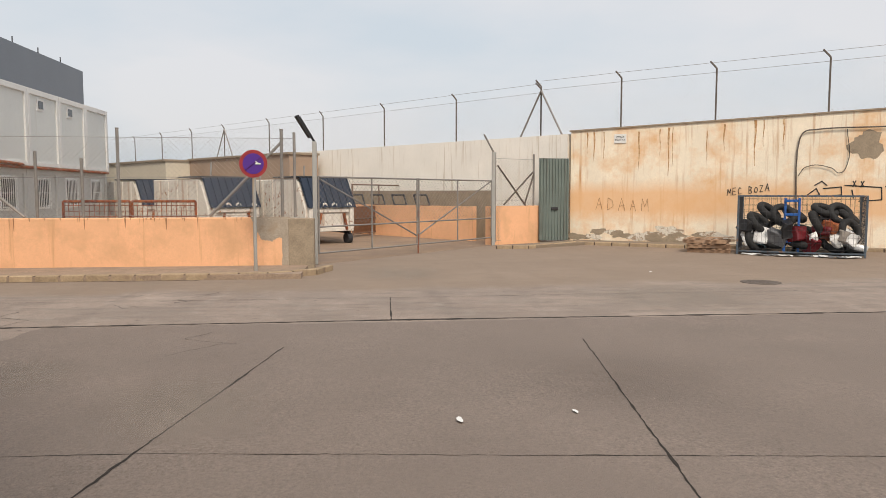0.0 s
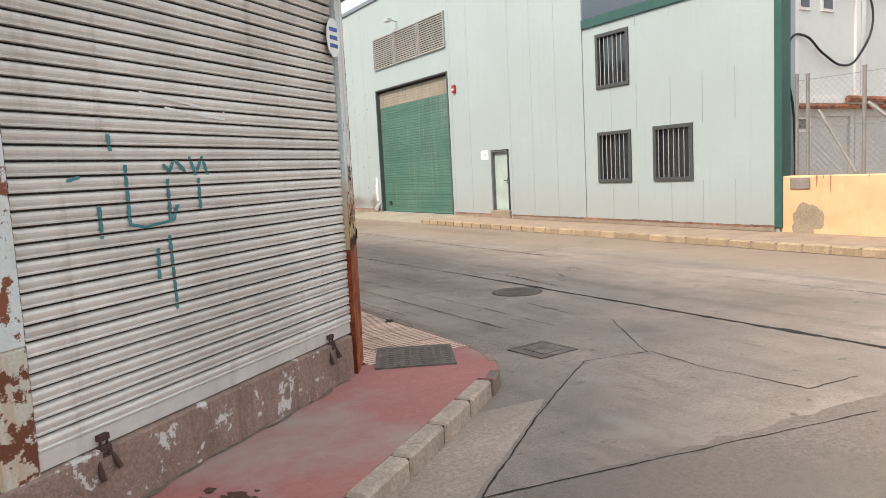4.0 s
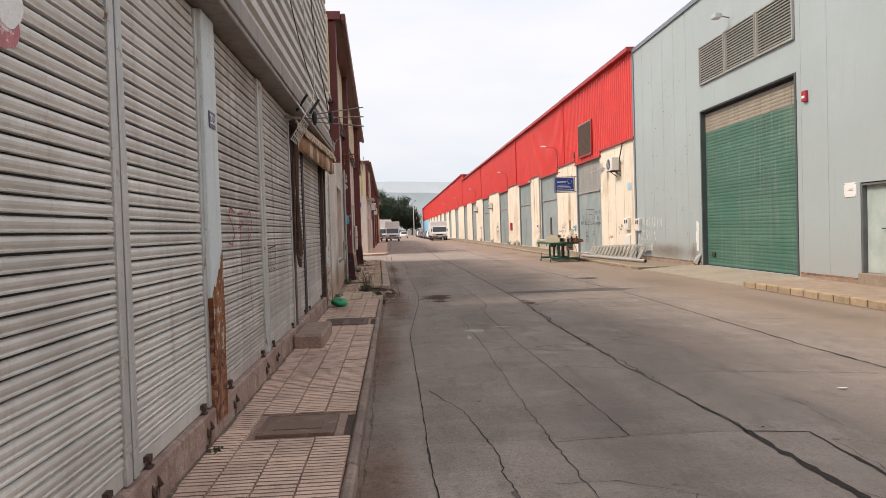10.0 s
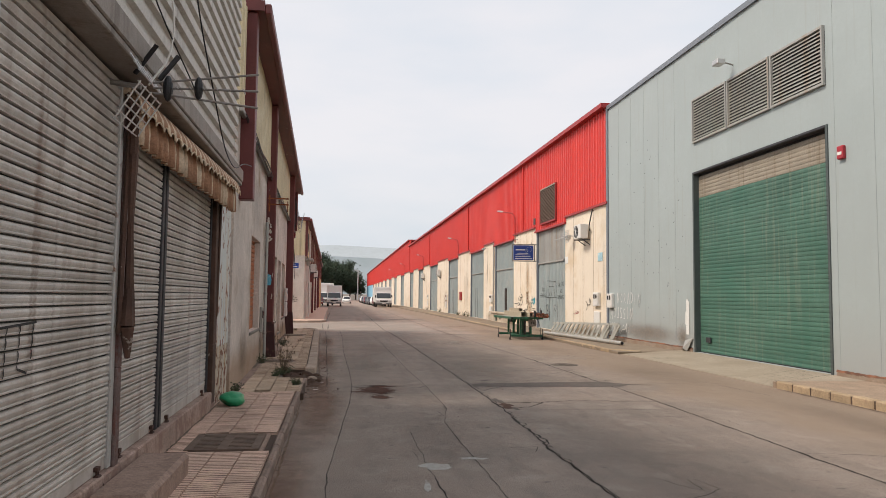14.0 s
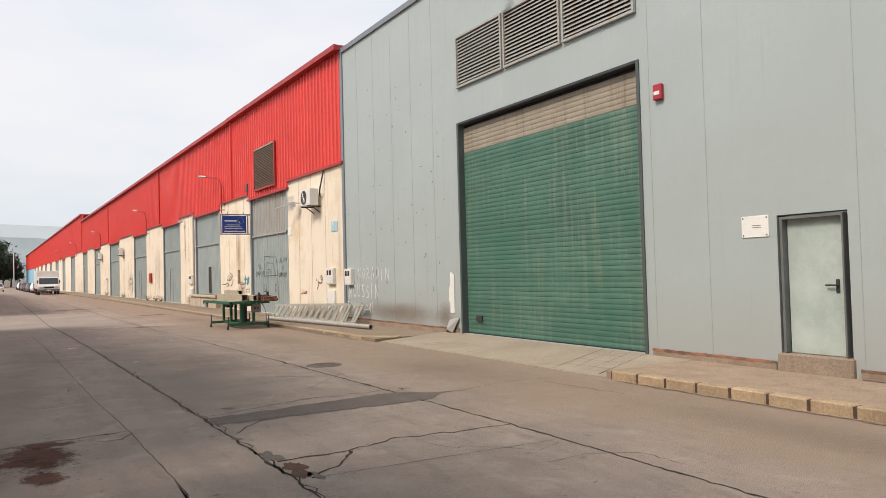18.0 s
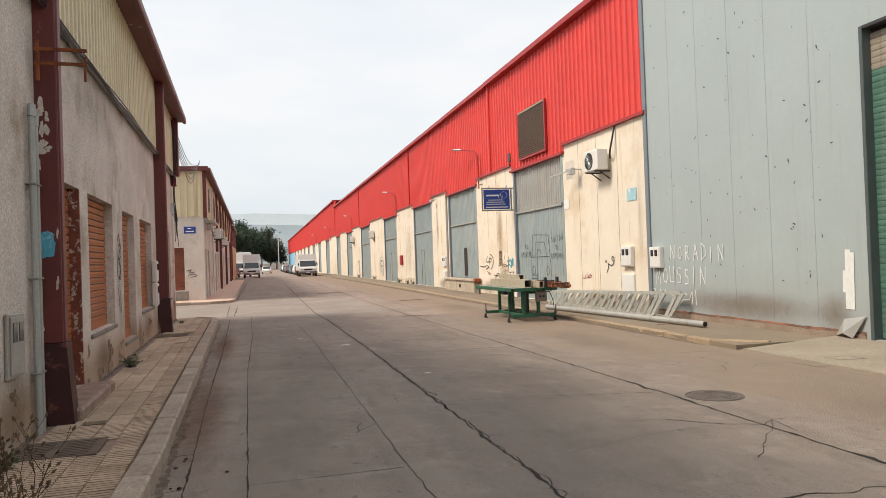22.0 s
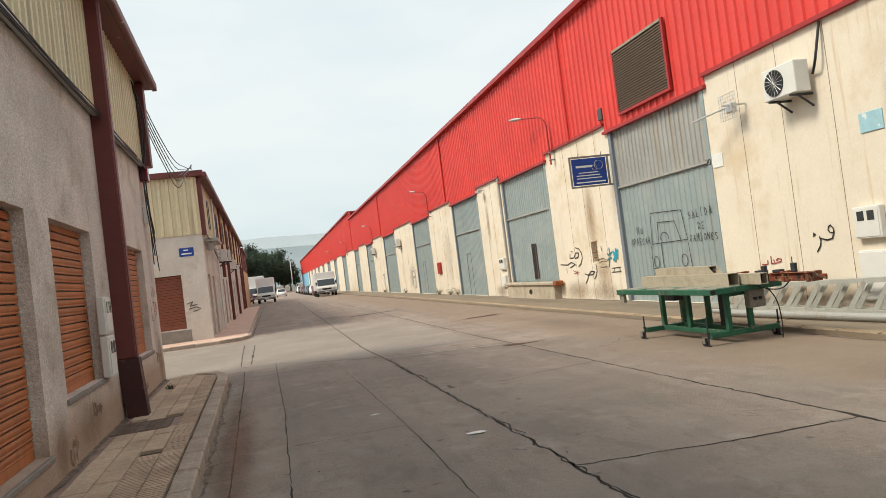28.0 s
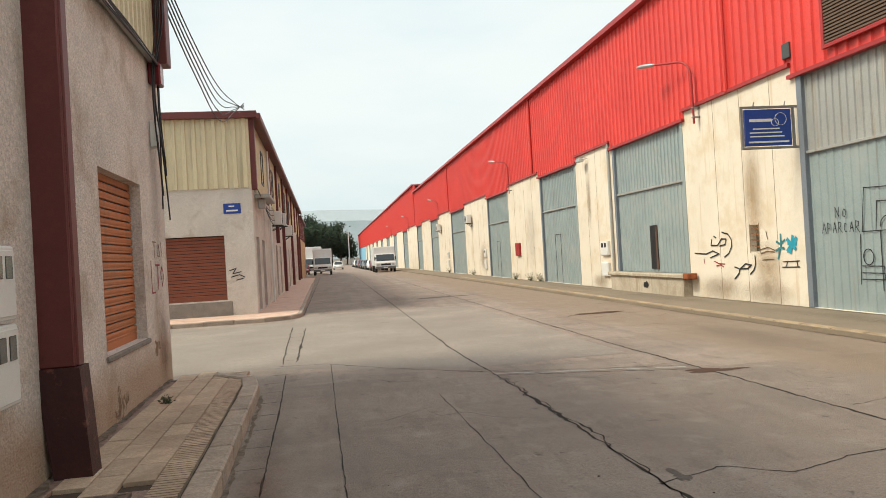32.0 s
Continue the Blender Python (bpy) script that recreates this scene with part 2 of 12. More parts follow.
M_GREYDARK = mat("blue_grey_metal_cladding", (0.20, 0.225, 0.26), 0.5, 0.1, vary=0.05, scale=0.6, bump=0.03)
M_GREENTRIM = mat("dark_green_trim", (0.035, 0.10, 0.085), 0.5, vary=0.15, scale=3)
M_GREENDOOR = mat("green_roller_door", (0.085, 0.185, 0.142), 0.55, 0.05, vary=0.2, scale=0.7, second=(0.055, 0.150, 0.112), patch=0.4, patch_scale=0.5, patch_edge=0.15, third=(0.17, 0.22, 0.17), streak=0.38, bump=0.08, random_tint=0.08)
M_DOORTOP = mat("faded_brown_door_top", (0.34, 0.30, 0.24), 0.6, 0.1, vary=0.15, scale=1.5, third=(0.2, 0.15, 0.1), streak=0.3)
M_RED = mat("red_ribbed_cladding", (0.70, 0.062, 0.05), 0.42, 0.0, vary=0.06, scale=0.5, second=(0.58, 0.05, 0.045), patch=0.35, patch_scale=0.6, patch_edge=0.2, bump=0.03)
M_REDTRIM = mat("dark_red_gutter", (0.36, 0.03, 0.03), 0.45, vary=0.1, scale=2)
M_DARKPOST = mat("dark_rust_brown_steel", (0.105, 0.058, 0.042), 0.8, vary=0.35, scale=5, second=(0.30, 0.26, 0.22), patch=0.15, patch_scale=6, patch_edge=0.02, bump=0.4)
M_CREAM = mat("cream_concrete_panel", (0.77, 0.69, 0.575), 0.85, vary=0.06, scale=0.8, second=(0.63, 0.51, 0.36), patch=0.25, patch_scale=0.9, patch_edge=0.16,
              third=(0.55, 0.38, 0.22), streak=0.2, bump=0.12, speck=0.12, grit=0.05)
M_BLUEDOOR = mat("blue_grey_corrugated_door", (0.32, 0.38, 0.385), 0.55, 0.15, vary=0.1, scale=1.4, second=(0.36, 0.39, 0.38), patch=0.3, patch_scale=1.0, patch_edge=0.15, third=(0.27, 0.25, 0.21), streak=0.2, bump=0.06)
M_GALV = mat("weathered_galvanised_sheet", (0.42, 0.42, 0.40), 0.55, 0.3, vary=0.1, scale=1.4, third=(0.36, 0.27, 0.18), streak=0.3, bump=0.06)
M_PLASTER = mat("rough_grey_plaster", (0.72, 0.635, 0.575), 0.95, vary=0.16, scale=1.3, second=(0.36, 0.27, 0.19), patch=0.22, patch_scale=1.1, patch_edge=0.14, bump=1.0, bump_scale=30, speck=0.35, grit=0.27, band=(-0.5, 0.62, 0.35, (0.36, 0.235, 0.15), 0.75))
M_PLASTER_W = mat("rough_white_plaster", (0.66, 0.60, 0.54), 0.95, vary=0.12, scale=1.3, second=(0.40, 0.33, 0.27), patch=0.25, patch_scale=1.0, patch_edge=0.12, bump=0.7, bump_scale=28)
M_MAROON = mat("maroon_painted_steel", (0.145, 0.034, 0.032), 0.5, 0.0, vary=0.2, scale=2, second=(0.42, 0.38, 0.35), patch=0.1, patch_scale=4, patch_edge=0.015, bump=0.08)
M_CREAMCLAD = mat("cream_ribbed_cladding", (0.68, 0.585, 0.39), 0.55, 0.0, vary=0.08, scale=1, third=(0.38, 0.32, 0.22), streak=0.28, bump=0.04)
M_FASCIA = mat("dirty_metal_fascia", (0.27, 0.235, 0.205), 0.6, 0.1, vary=0.2, scale=3, third=(0.14, 0.11, 0.09), streak=0.35)
M_WHITECLAD = mat("grey_white_ribbed_cladding", (0.54, 0.51, 0.465), 0.55, 0.1, vary=0.1, scale=1, third=(0.30, 0.27, 0.24), streak=0.28, bump=0.04)
M_ORANGESHUT = mat("orange_brown_roller_slat", (0.47, 0.150, 0.048), 0.6, 0.0, vary=0.14, scale=2.5, random_tint=0.06, second=(0.34, 0.125, 0.055), patch=0.33, patch_scale=2, patch_edge=0.15, third=(0.26, 0.11, 0.05), streak=0.3, bump=0.05)
M_BROWNSHUT = mat("red_brown_roller_slat", (0.22, 0.065, 0.035), 0.55, vary=0.12, scale=2.5)
M_ORANGEWALL = mat("peach_orange_painted_wall", (0.84, 0.475, 0.27), 0.9, speck=0.1, grit=0.06, vary=0.07, scale=1.0, second=(0.62, 0.36, 0.20), patch=0.3, patch_scale=0.8, patch_edge=0.15, third=(0.50, 0.26, 0.12), streak=0.2, bump=0.25)
M_BAREPLASTER = mat("bare_grey_render", (0.36, 0.29, 0.21), 0.95, vary=0.2, scale=4, bump=0.4)
M_WHITEWALL = mat("stained_cream_boundary_wall", (0.90, 0.80, 0.64), 0.9, speck=0.12, grit=0.08, vary=0.1, scale=0.8, second=(0.74, 0.46, 0.24), patch=0.32, patch_scale=0.6, patch_edge=0.14,
                  third=(0.50, 0.27, 0.12), streak=0.27, bump=0.3, band=(1.0, 2.1, 0.5, (0.78, 0.46, 0.23), 0.8))
M_WHITEWALL2 = mat("whitewashed_boundary_wall", (0.92, 0.88, 0.80), 0.9, speck=0.08, grit=0.05, vary=0.06, scale=0.8, third=(0.50, 0.40, 0.28), streak=0.24, bump=0.2)
M_STEEL = mat("dull_grey_steel", (0.30, 0.28, 0.26), 0.55, 0.4, vary=0.15, scale=6)
M_DARKSTEEL = mat("dark_steel", (0.06, 0.06, 0.065), 0.6, 0.4, vary=0.2, scale=6)
M_GRATE = mat("rusty_brown_grate", (0.19, 0.135, 0.105), 0.85, 0.1, vary=0.3, scale=9, bump=0.4)
M_IRON = mat("cast_iron_cover", (0.175, 0.145, 0.125), 0.8, 0.2, vary=0.3, scale=9, bump=0.4)
M_WHITE = mat("off_white_plastic", (0.72, 0.71, 0.68), 0.5, vary=0.05, scale=3, bump=0.02)
M_WHITEPAINT = mat("white_paint", (0.78, 0.78, 0.76), 0.55, vary=0.05, scale=3)
M_BLACK = mat("black_plastic", (0.018, 0.018, 0.02), 0.5, vary=0.2, scale=5)
M_SIGNBLUE = mat("blue_enamel_sign", (0.02, 0.06, 0.30), 0.35, vary=0.06, scale=3, bump=0)
M_GLASS = mat("dark_window_glass", (0.03, 0.035, 0.04), 0.08, vary=0.1, scale=2, bump=0, spec=0.8)
M_BRONZE = mat("dark_grey_window_frame", (0.08, 0.085, 0.085), 0.5, 0.2, vary=0.1, scale=4)
M_ALU = mat("pale_aluminium", (0.55, 0.56, 0.56), 0.4, 0.6, vary=0.08, scale=5)
M_PREFAB = mat("white_prefab_panel", (0.70, 0.72, 0.70), 0.6, vary=0.04, scale=1, third=(0.55, 0.53, 0.48), streak=0.18)
M_PREFABGREY = mat("grey_prefab_panel", (0.52, 0.52, 0.50), 0.6, vary=0.05, scale=1, third=(0.42, 0.38, 0.33), streak=0.2)
M_WOOD = mat("weathered_timber", (0.33, 0.24, 0.16), 0.9, vary=0.3, scale=6, bump=0.3)
M_SOIL = mat("dark_dirt", (0.095, 0.055, 0.038), 0.95, vary=0.35, scale=6, bump=0.6)
M_LEAF = mat("dusty_green_leaf", (0.070, 0.085, 0.042), 0.8, vary=0.35, scale=5, bump=0)
M_TREE = mat("dark_tree_foliage", (0.035, 0.058, 0.030), 0.85, vary=0.4, scale=0.5, bump=0)
M_BARK = mat("brown_bark", (0.11, 0.08, 0.06), 0.9, vary=0.3, scale=5)
M_TYRE = mat("black_rubber", (0.025, 0.025, 0.025), 0.8, vary=0.2, scale=6)
M_NAVY = mat("dark_navy_lid", (0.018, 0.03, 0.055), 0.55, vary=0.15, scale=3)
M_BAGGREEN = mat("green_plastic_bag", (0.02, 0.30, 0.13), 0.35, vary=0.15, scale=12, bump=0.4, bump_scale=25)

# ---- building helpers ----


def boxm(bm, a, b, bevel=0.0):
    """An upright box from corner a to corner b, with softened edges where bevel is given."""
    x0, x1 = sorted((a[0], b[0]))
    y0, y1 = sorted((a[1], b[1]))
    z0, z1 = sorted((a[2], b[2]))
    vs = [bm.verts.new(p) for p in ((x0, y0, z0), (x1, y0, z0), (x1, y1, z0), (x0, y1, z0), (x0, y0, z1), (x1, y0, z1), (x1, y1, z1), (x0, y1, z1))]
    fs = [bm.faces.new([vs[i] for i in f]) for f in ((3, 2, 1, 0), (4, 5, 6, 7), (0, 1, 5, 4), (1, 2, 6, 5), (2, 3, 7, 6), (3, 0, 4, 7))]
    if bevel > 0:
        es = {e for f in fs for e in f.edges}
        bmesh.ops.bevel(bm, geom=list(es), offset=bevel, segments=1, affect="EDGES")
    return bm


def bar(bm, p, q, r, sides=8, r2=None):
    """A round bar from p to q."""
    p, q = Vector(p), Vector(q)
    d = q - p
    rot = d.to_track_quat("Z", "Y").to_matrix().to_4x4()
    m = Matrix.Translation((p + q) / 2) @ rot
    bmesh.ops.create_cone(bm, cap_ends=True, segments=sides, radius1=r, radius2=r if r2 is None else r2, depth=d.length, matrix=m)
    return bm


def beam(bm, p, q, w, h):
    """A square bar from p to q, w wide and h deep."""
    p, q = Vector(p), Vector(q)
    d = q - p
    m = Matrix.Translation(p) @ d.to_track_quat("Z", "Y").to_matrix().to_4x4()
    vs = [bm.verts.new(m @ Vector((x * w / 2, y * h / 2, z * d.length))) for z in (0, 1) for x, y in ((-1, -1), (1, -1), (1, 1), (-1, 1))]
    for f in ((3, 2, 1, 0), (4, 5, 6, 7), (0, 1, 5, 4), (1, 2, 6, 5), (2, 3, 7, 6), (3, 0, 4, 7)):
        bm.faces.new([vs[i] for i in f])
    return bm


def prism(bm, pts, z0, z1):
    """A flat-topped slab over an outline that runs counter-clockwise."""
    lo = [bm.verts.new((x, y, z0)) for x, y in pts]
    hi = [bm.verts.new((x, y, z1)) for x, y in pts]
    n = len(pts)
    bm.faces.new(hi)
    bm.faces.new(lo[::-1])
    for i in range(n):
        bm.faces.new((lo[i], lo[(i + 1) % n], hi[(i + 1) % n], hi[i]))
    return bm


def wall_with_openings(bm, u0, u1, z0, z1, thick, openings, place):
    """A wall in the u-z plane, cut into pieces round its openings (u0, u1, z0, z1); place(u, d, z) gives the point at depth d behind the face."""
    us = sorted({u0, u1, *(v for o in openings for v in o[:2])})
    zs = sorted({z0, z1, *(v for o in openings for v in o[2:4])})
    us = [u for u in us if u0 <= u <= u1]
    zs = [z for z in zs if z0 <= z <= z1]
    solid = {}
    for i in range(len(us) - 1):
        for k in range(len(zs) - 1):
            cu, cz = (us[i] + us[i + 1]) / 2, (zs[k] + zs[k + 1]) / 2
            solid[i, k] = not any(o[0] < cu < o[1] and o[2] < cz < o[3] for o in openings)
    cache = {}

    def v(i, k, d):
        key = (i, k, d)
        if key not in cache:
            cache[key] = bm.verts.new(place(us[i], d, zs[k]))
        return cache[key]

    for (i, k), full in solid.items():
        if not full:
            continue
        bm.faces.new((v(i, k, 0.0), v(i + 1, k, 0.0), v(i + 1, k + 1, 0.0), v(i, k + 1, 0.0)))
        bm.faces.new((v(i, k + 1, thick), v(i + 1, k + 1, thick), v(i + 1, k, thick), v(i, k, thick)))
        for (di, dk, a, b) in ((-1, 0, (0, 1), (0, 0)), (1, 0, (1, 0), (1, 1)), (0, -1, (0, 0), (1, 0)), (0, 1, (1, 1), (0, 1))):
            if not solid.get((i + di, k + dk), False):
                bm.faces.new((v(i + a[0], k + a[1], 0.0), v(i + a[0], k + a[1], thick), v(i + b[0], k + b[1], thick), v(i + b[0], k + b[1], 0.0)))
    bmesh.ops.recalc_face_normals(bm, faces=bm.faces)
    return bm


def finish(name, bm, material, m=None, smooth=False):
    if m is not None:
        bm.transform(m)
    me = bpy.data.meshes.new(name)
    bm.to_mesh(me)
    bm.free()
    for one in material if isinstance(material, (list, tuple)) else [material]:
        me.materials.append(one)
    if smooth:
        for p in me.polygons:
            p.use_smooth = True
    return new(name, me)


def part(name, bm, material, parent, label="", m=None, smooth=False):
    ob = finish(name, bm, material, m, smooth)
    ob.parent = parent
    ob.matrix_parent_inverse = parent.matrix_world.inverted() if parent.matrix_world != Matrix.Identity(4) else Matrix.Identity(4)
    if label:
        tagged(ob, label)
    return ob


def thing(name, label, category, group="", kind="", at=(0, 0, 0), turn=0.0):
    """An Empty at a thing's base that holds its parts."""
    ob = new(name)
    ob.empty_display_size = 0.1
    ob.matrix_world = pose(*at, 0, 0, turn)
    ob.matrix_basis = ob.matrix_world
    return tagged(ob, label, category, group, kind)


def BM():
    return bmesh.new()


# the left row of buildings runs 1.4 degrees off the y axis, the red hall 1.1 degrees
ML = Matrix.Translation((7.55, 10, 0)) @ pose(0, 0, 0, 0, 0, 1.4)
MR = Matrix.Translation((18.57, 37.3, 0)) @ pose(0, 0, 0, 0, 0, 1.1)
# the chamfered corner front: x points out to the street, y runs along the front towards the corner post
CH = Matrix.Translation((7.44, 7.95, 0)) @ pose(0, 0, 0, 0, 0, -53.1)


def PL(d, s, z=0.0):
    return ML @ Vector((d, s, z))


def PR(d, s, z=0.0):
    return MR @ Vector((d, s, z))


def strokes(name, lines, width, material, parent, m, label="", out=0.006):
    """Painted strokes: each line is a run of (along, z) points on the face x = out."""
    bm = BM()
    for nth, line in enumerate(lines):
        lift = math.copysign(0.0005 * nth, out)
        for kth, ((a, za), (b, zb)) in enumerate(zip(line, line[1:])):
            d = Vector((lift + math.copysign(0.0001 * kth, out), b - a, zb - za))
            lift_k, d.x = d.x, 0.0
            if d.length < 1e-5:
                continue
            d.normalize()
            n = Vector((0, -d.z, d.y)) * width / 2
            p, q = Vector((out + lift_k, a, za)) - d * width * 0.3, Vector((out + lift_k, b, zb)) + d * width * 0.3
            lo = [p + n, p - n, q - n, q + n]
            top = [bm.verts.new(v + Vector((math.copysign(0.002, out), 0, 0))) for v in lo]
            bot = [bm.verts.new(v) for v in lo]
            bm.faces.new(top)
            for i in range(4):
                bm.faces.new((bot[i], bot[(i + 1) % 4], top[(i + 1) % 4], top[i]))
    bmesh.ops.recalc_face_normals(bm, faces=bm.faces)
    return tagged(part(name, bm, material, parent, "", m), label, kind="stuff")


def slat_strokes(name, lines, width, material, parent, m, z0, pitch, label="", bulge=0.02):
    """Spray strokes on a ribbed shutter: they follow the slats' curve and break at the grooves."""
    bm = BM()
    for line in lines:
        for (a, za), (b, zb) in zip(line, line[1:]):
            n = max(1, int(math.hypot(b - a, zb - za) / 0.009))
            for i in range(n):
                t = (i + 0.5) / n
                y, z = a + (b - a) * t, za + (zb - za) * t
                f = ((z - z0) / pitch) % 1.0
                if f > 0.84 or f < 0.06:
                    continue
                x = bulge * (1 - ((f - 0.45) / 0.5) ** 2 * 0.35) + 0.0035
                w, h = width / 2, 0.0065
                dx = -0.7 * bulge * (f - 0.45) / 0.25 / pitch * h * 0.4
                bm.faces.new([bm.verts.new(p) for p in ((x - dx, y - w, z - h), (x - dx, y + w, z - h), (x + dx, y + w, z + h), (x + dx, y - w, z + h))])
    return tagged(part(name, bm, material, parent, "", m), label, kind="stuff")


def text_part(name, body, size, material, parent, m, label="", spacing=1.0, thick=0.003):
    """Lettering in the built-in font, lying in the local x-y plane of m."""
    cu = bpy.data.curves.new(name, "FONT")
    cu.body, cu.size, cu.extrude, cu.space_character = body, size, thick, spacing
    cu.align_x, cu.align_y = "CENTER", "CENTER"
    tmp = new(name, cu)
    bpy.context.view_layer.update()
    me = bpy.data.meshes.new_from_object(tmp.evaluated_get(bpy.context.evaluated_depsgraph_get()))
    bpy.data.objects.remove(tmp)
    me.transform(m)
    me.materials.clear()
    me.materials.append(material)
    ob = new(name, me)
    ob.parent = parent
    if label:
        tagged(ob, label)
    return ob


def facing(m, out, s, z, side=1.0):
    """Where lettering stands on a wall: m is the wall's frame, +x outwards when side is 1, -x when it is -1."""
    if side > 0:
        r = Matrix(((0, 0, 1, out), (1, 0, 0, s), (0, 1, 0, z), (0, 0, 0, 1)))
    else:
        r = Matrix(((0, 0, -1, out), (-1, 0, 0, s), (0, 1, 0, z), (0, 0, 0, 1)))
    return m @ r


def rugged_ribbon(pts, width, wobble, seed, z=0.004, step=0.07):
    """A ragged strip along a line on the ground, for joints and cracks."""
    rnd = random.Random(seed)
    bm = BM()
    prev = None
    for (ax, ay), (bx, by) in zip(pts, pts[1:]):
        d = Vector((bx - ax, by - ay))
        n = max(1, int(d.length / step))
        nrm = Vector((-d.y, d.x)).normalized()
        for i in range(n + 1):
            t = i / n
            c0 = Vector((ax, ay)) + d * t
            off = wobble * (0.7 * noise.noise(Vector((c0.x * 0.9, c0.y * 0.9, seed))) + 0.9 * noise.noise(Vector((c0.x * 4.5, c0.y * 4.5, seed))) + 0.6 * noise.noise(Vector((c0.x * 14, c0.y * 14, seed)))) + rnd.uniform(-0.004, 0.004)
            w = width * (0.22 + 1.0 * max(0.0, noise.noise(Vector((c0.x * 2.1, c0.y * 2.1, seed + 9)))) + 0.55 * max(0.0, noise.noise(Vector((c0.x * 9, c0.y * 9, seed + 4)))) + rnd.uniform(0.0, 0.3))
            c = Vector((ax, ay)) + d * t + nrm * off
            a, b = c + nrm * w / 2, c - nrm * w / 2
            cur = (bm.verts.new((a.x, a.y, z)), bm.verts.new((b.x, b.y, z)))
            if prev:
                bm.faces.new((prev[0], prev[1], cur[1], cur[0]))
            prev = cur
    bmesh.ops.recalc_face_normals(bm, faces=bm.faces)
    for f in bm.faces:
        if f.normal.z < 0:
            f.normal_flip()
    return bm


def blob(bm, cx, cy, r, seed, z=0.005, sx=1.0, sy=1.0, n=22, rough=0.3):
    """A flat patch with an uneven outline: a few broad lobes and a fine fray."""
    rnd = random.Random(seed)
    n = max(n, 30)
    ph = [(k, rnd.uniform(0, 6.28), rnd.uniform(0.3, 1.0)) for k in (2, 3, 5, 7)]
    vs = []
    for i in range(n):
        a = 2 * math.pi * i / n
        k = r * (1 + rough * sum(w * math.sin(f * a + p) / f for f, p, w in ph) + rnd.uniform(-rough, rough) * 0.15)
        vs.append(bm.verts.new((cx + sx * k * math.cos(a), cy + sy * k * math.sin(a), z)))
    bm.faces.new(vs)
    return bm


M_GRAFBLUE = mat("blue_spray_paint", (0.06, 0.22, 0.24), 0.7, vary=0.2, scale=9, bump=0)
M_GRAFRED = mat("dark_red_spray_paint", (0.33, 0.035, 0.04), 0.7, vary=0.25, scale=9, bump=0)
M_GRAFFAINT = mat("faded_brown_paint", (0.36, 0.20, 0.10), 0.8, vary=0.3, scale=9, bump=0)
M_GRAFBLACK = mat("black_spray_paint", (0.03, 0.03, 0.03), 0.75, vary=0.3, scale=9, bump=0)
M_GRAFBROWN = mat("brown_scribble_paint", (0.16, 0.10, 0.06), 0.8, vary=0.3, scale=9, bump=0)
M_GRAFWHITE = mat("white_chalk_paint", (0.75, 0.76, 0.74), 0.8, vary=0.1, scale=9, bump=0)
M_GRAFCYAN = mat("cyan_spray_paint", (0.03, 0.33, 0.45), 0.7, vary=0.2, scale=9, bump=0)
M_PALEBLUE = mat("pale_blue_enamel", (0.36, 0.58, 0.66), 0.5, vary=0.12, scale=7, second=(0.7, 0.75, 0.75), patch=0.3, patch_scale=6, patch_edge=0.03)
M_STICKER = mat("torn_light_blue_poster", (0.10, 0.42, 0.58), 0.6, vary=0.2, scale=8, second=(0.55, 0.68, 0.72), patch=0.3, patch_scale=9, patch_edge=0.05)
M_AWNING = mat("faded_cream_awning_cloth", (0.68, 0.55, 0.41), 0.9, vary=0.12, scale=3, third=(0.34, 0.17, 0.09), streak=0.3, bump=0.2)
M_AWNING2 = mat("faded_brown_awning_stripe", (0.40, 0.225, 0.14), 0.9, vary=0.15, scale=3, bump=0.2)
M_TREAD = mat("dry_dark_stain", (0.10, 0.052, 0.035), 0.95, vary=0.3, scale=7, bump=0.2)
M_PALESTAIN_LIT = mat("pale_spill_and_lit_edge", (0.42, 0.40, 0.37), 0.9, vary=0.15, scale=7, bump=0)
M_STEP = mat("worn_pinkish_concrete", (0.36, 0.25, 0.20), 0.92, vary=0.2, scale=4, second=(0.22, 0.15, 0.12), patch=0.3, patch_scale=5, patch_edge=0.1, bump=0.5)
M_PLATE = mat("dark_navy_enamel", (0.035, 0.055, 0.11), 0.4, vary=0.1, scale=5, bump=0)
M_SEAM = mat("shadowed_panel_gap", (0.34, 0.39, 0.395), 0.7, vary=0.2, scale=4, bump=0)
M_GREY = mat("mid_grey_concrete_block", (0.28, 0.25, 0.22), 0.92, vary=0.2, scale=4, bump=0.5)
M_CARRED = mat("maroon_car_paint", (0.16, 0.02, 0.025), 0.25, 0.1, vary=0.05, bump=0, spec=0.6)
M_CARWHITE = mat("white_car_paint", (0.74, 0.74, 0.72), 0.3, vary=0.03, bump=0, spec=0.6)
M_CARGREY = mat("grey_car_paint", (0.16, 0.165, 0.175), 0.28, 0.3, vary=0.05, bump=0, spec=0.6)
M_CARDARK = mat("dark_blue_car_paint", (0.025, 0.03, 0.05), 0.25, 0.2, vary=0.05, bump=0, spec=0.6)
# distance haze is put into these two bluish base colours
M_HILL = mat("haze_tinted_hillside", (0.27, 0.315, 0.34), 0.95, vary=0.08, scale=0.01, second=(0.22, 0.265, 0.28), patch=0.45, patch_scale=0.012, patch_edge=0.1, bump=0)
M_RIDGE = mat("haze_paled_ridge", (0.42, 0.47, 0.50), 0.95, vary=0.05, scale=0.01, bump=0)
M_SKYBLUE = mat("sky_blue_painted_wall", (0.25, 0.50, 0.68), 0.8, vary=0.08, scale=1, bump=0.1)
M_TANWALL = mat("tan_painted_wall", (0.62, 0.40, 0.22), 0.9, vary=0.1, scale=1, bump=0.2)


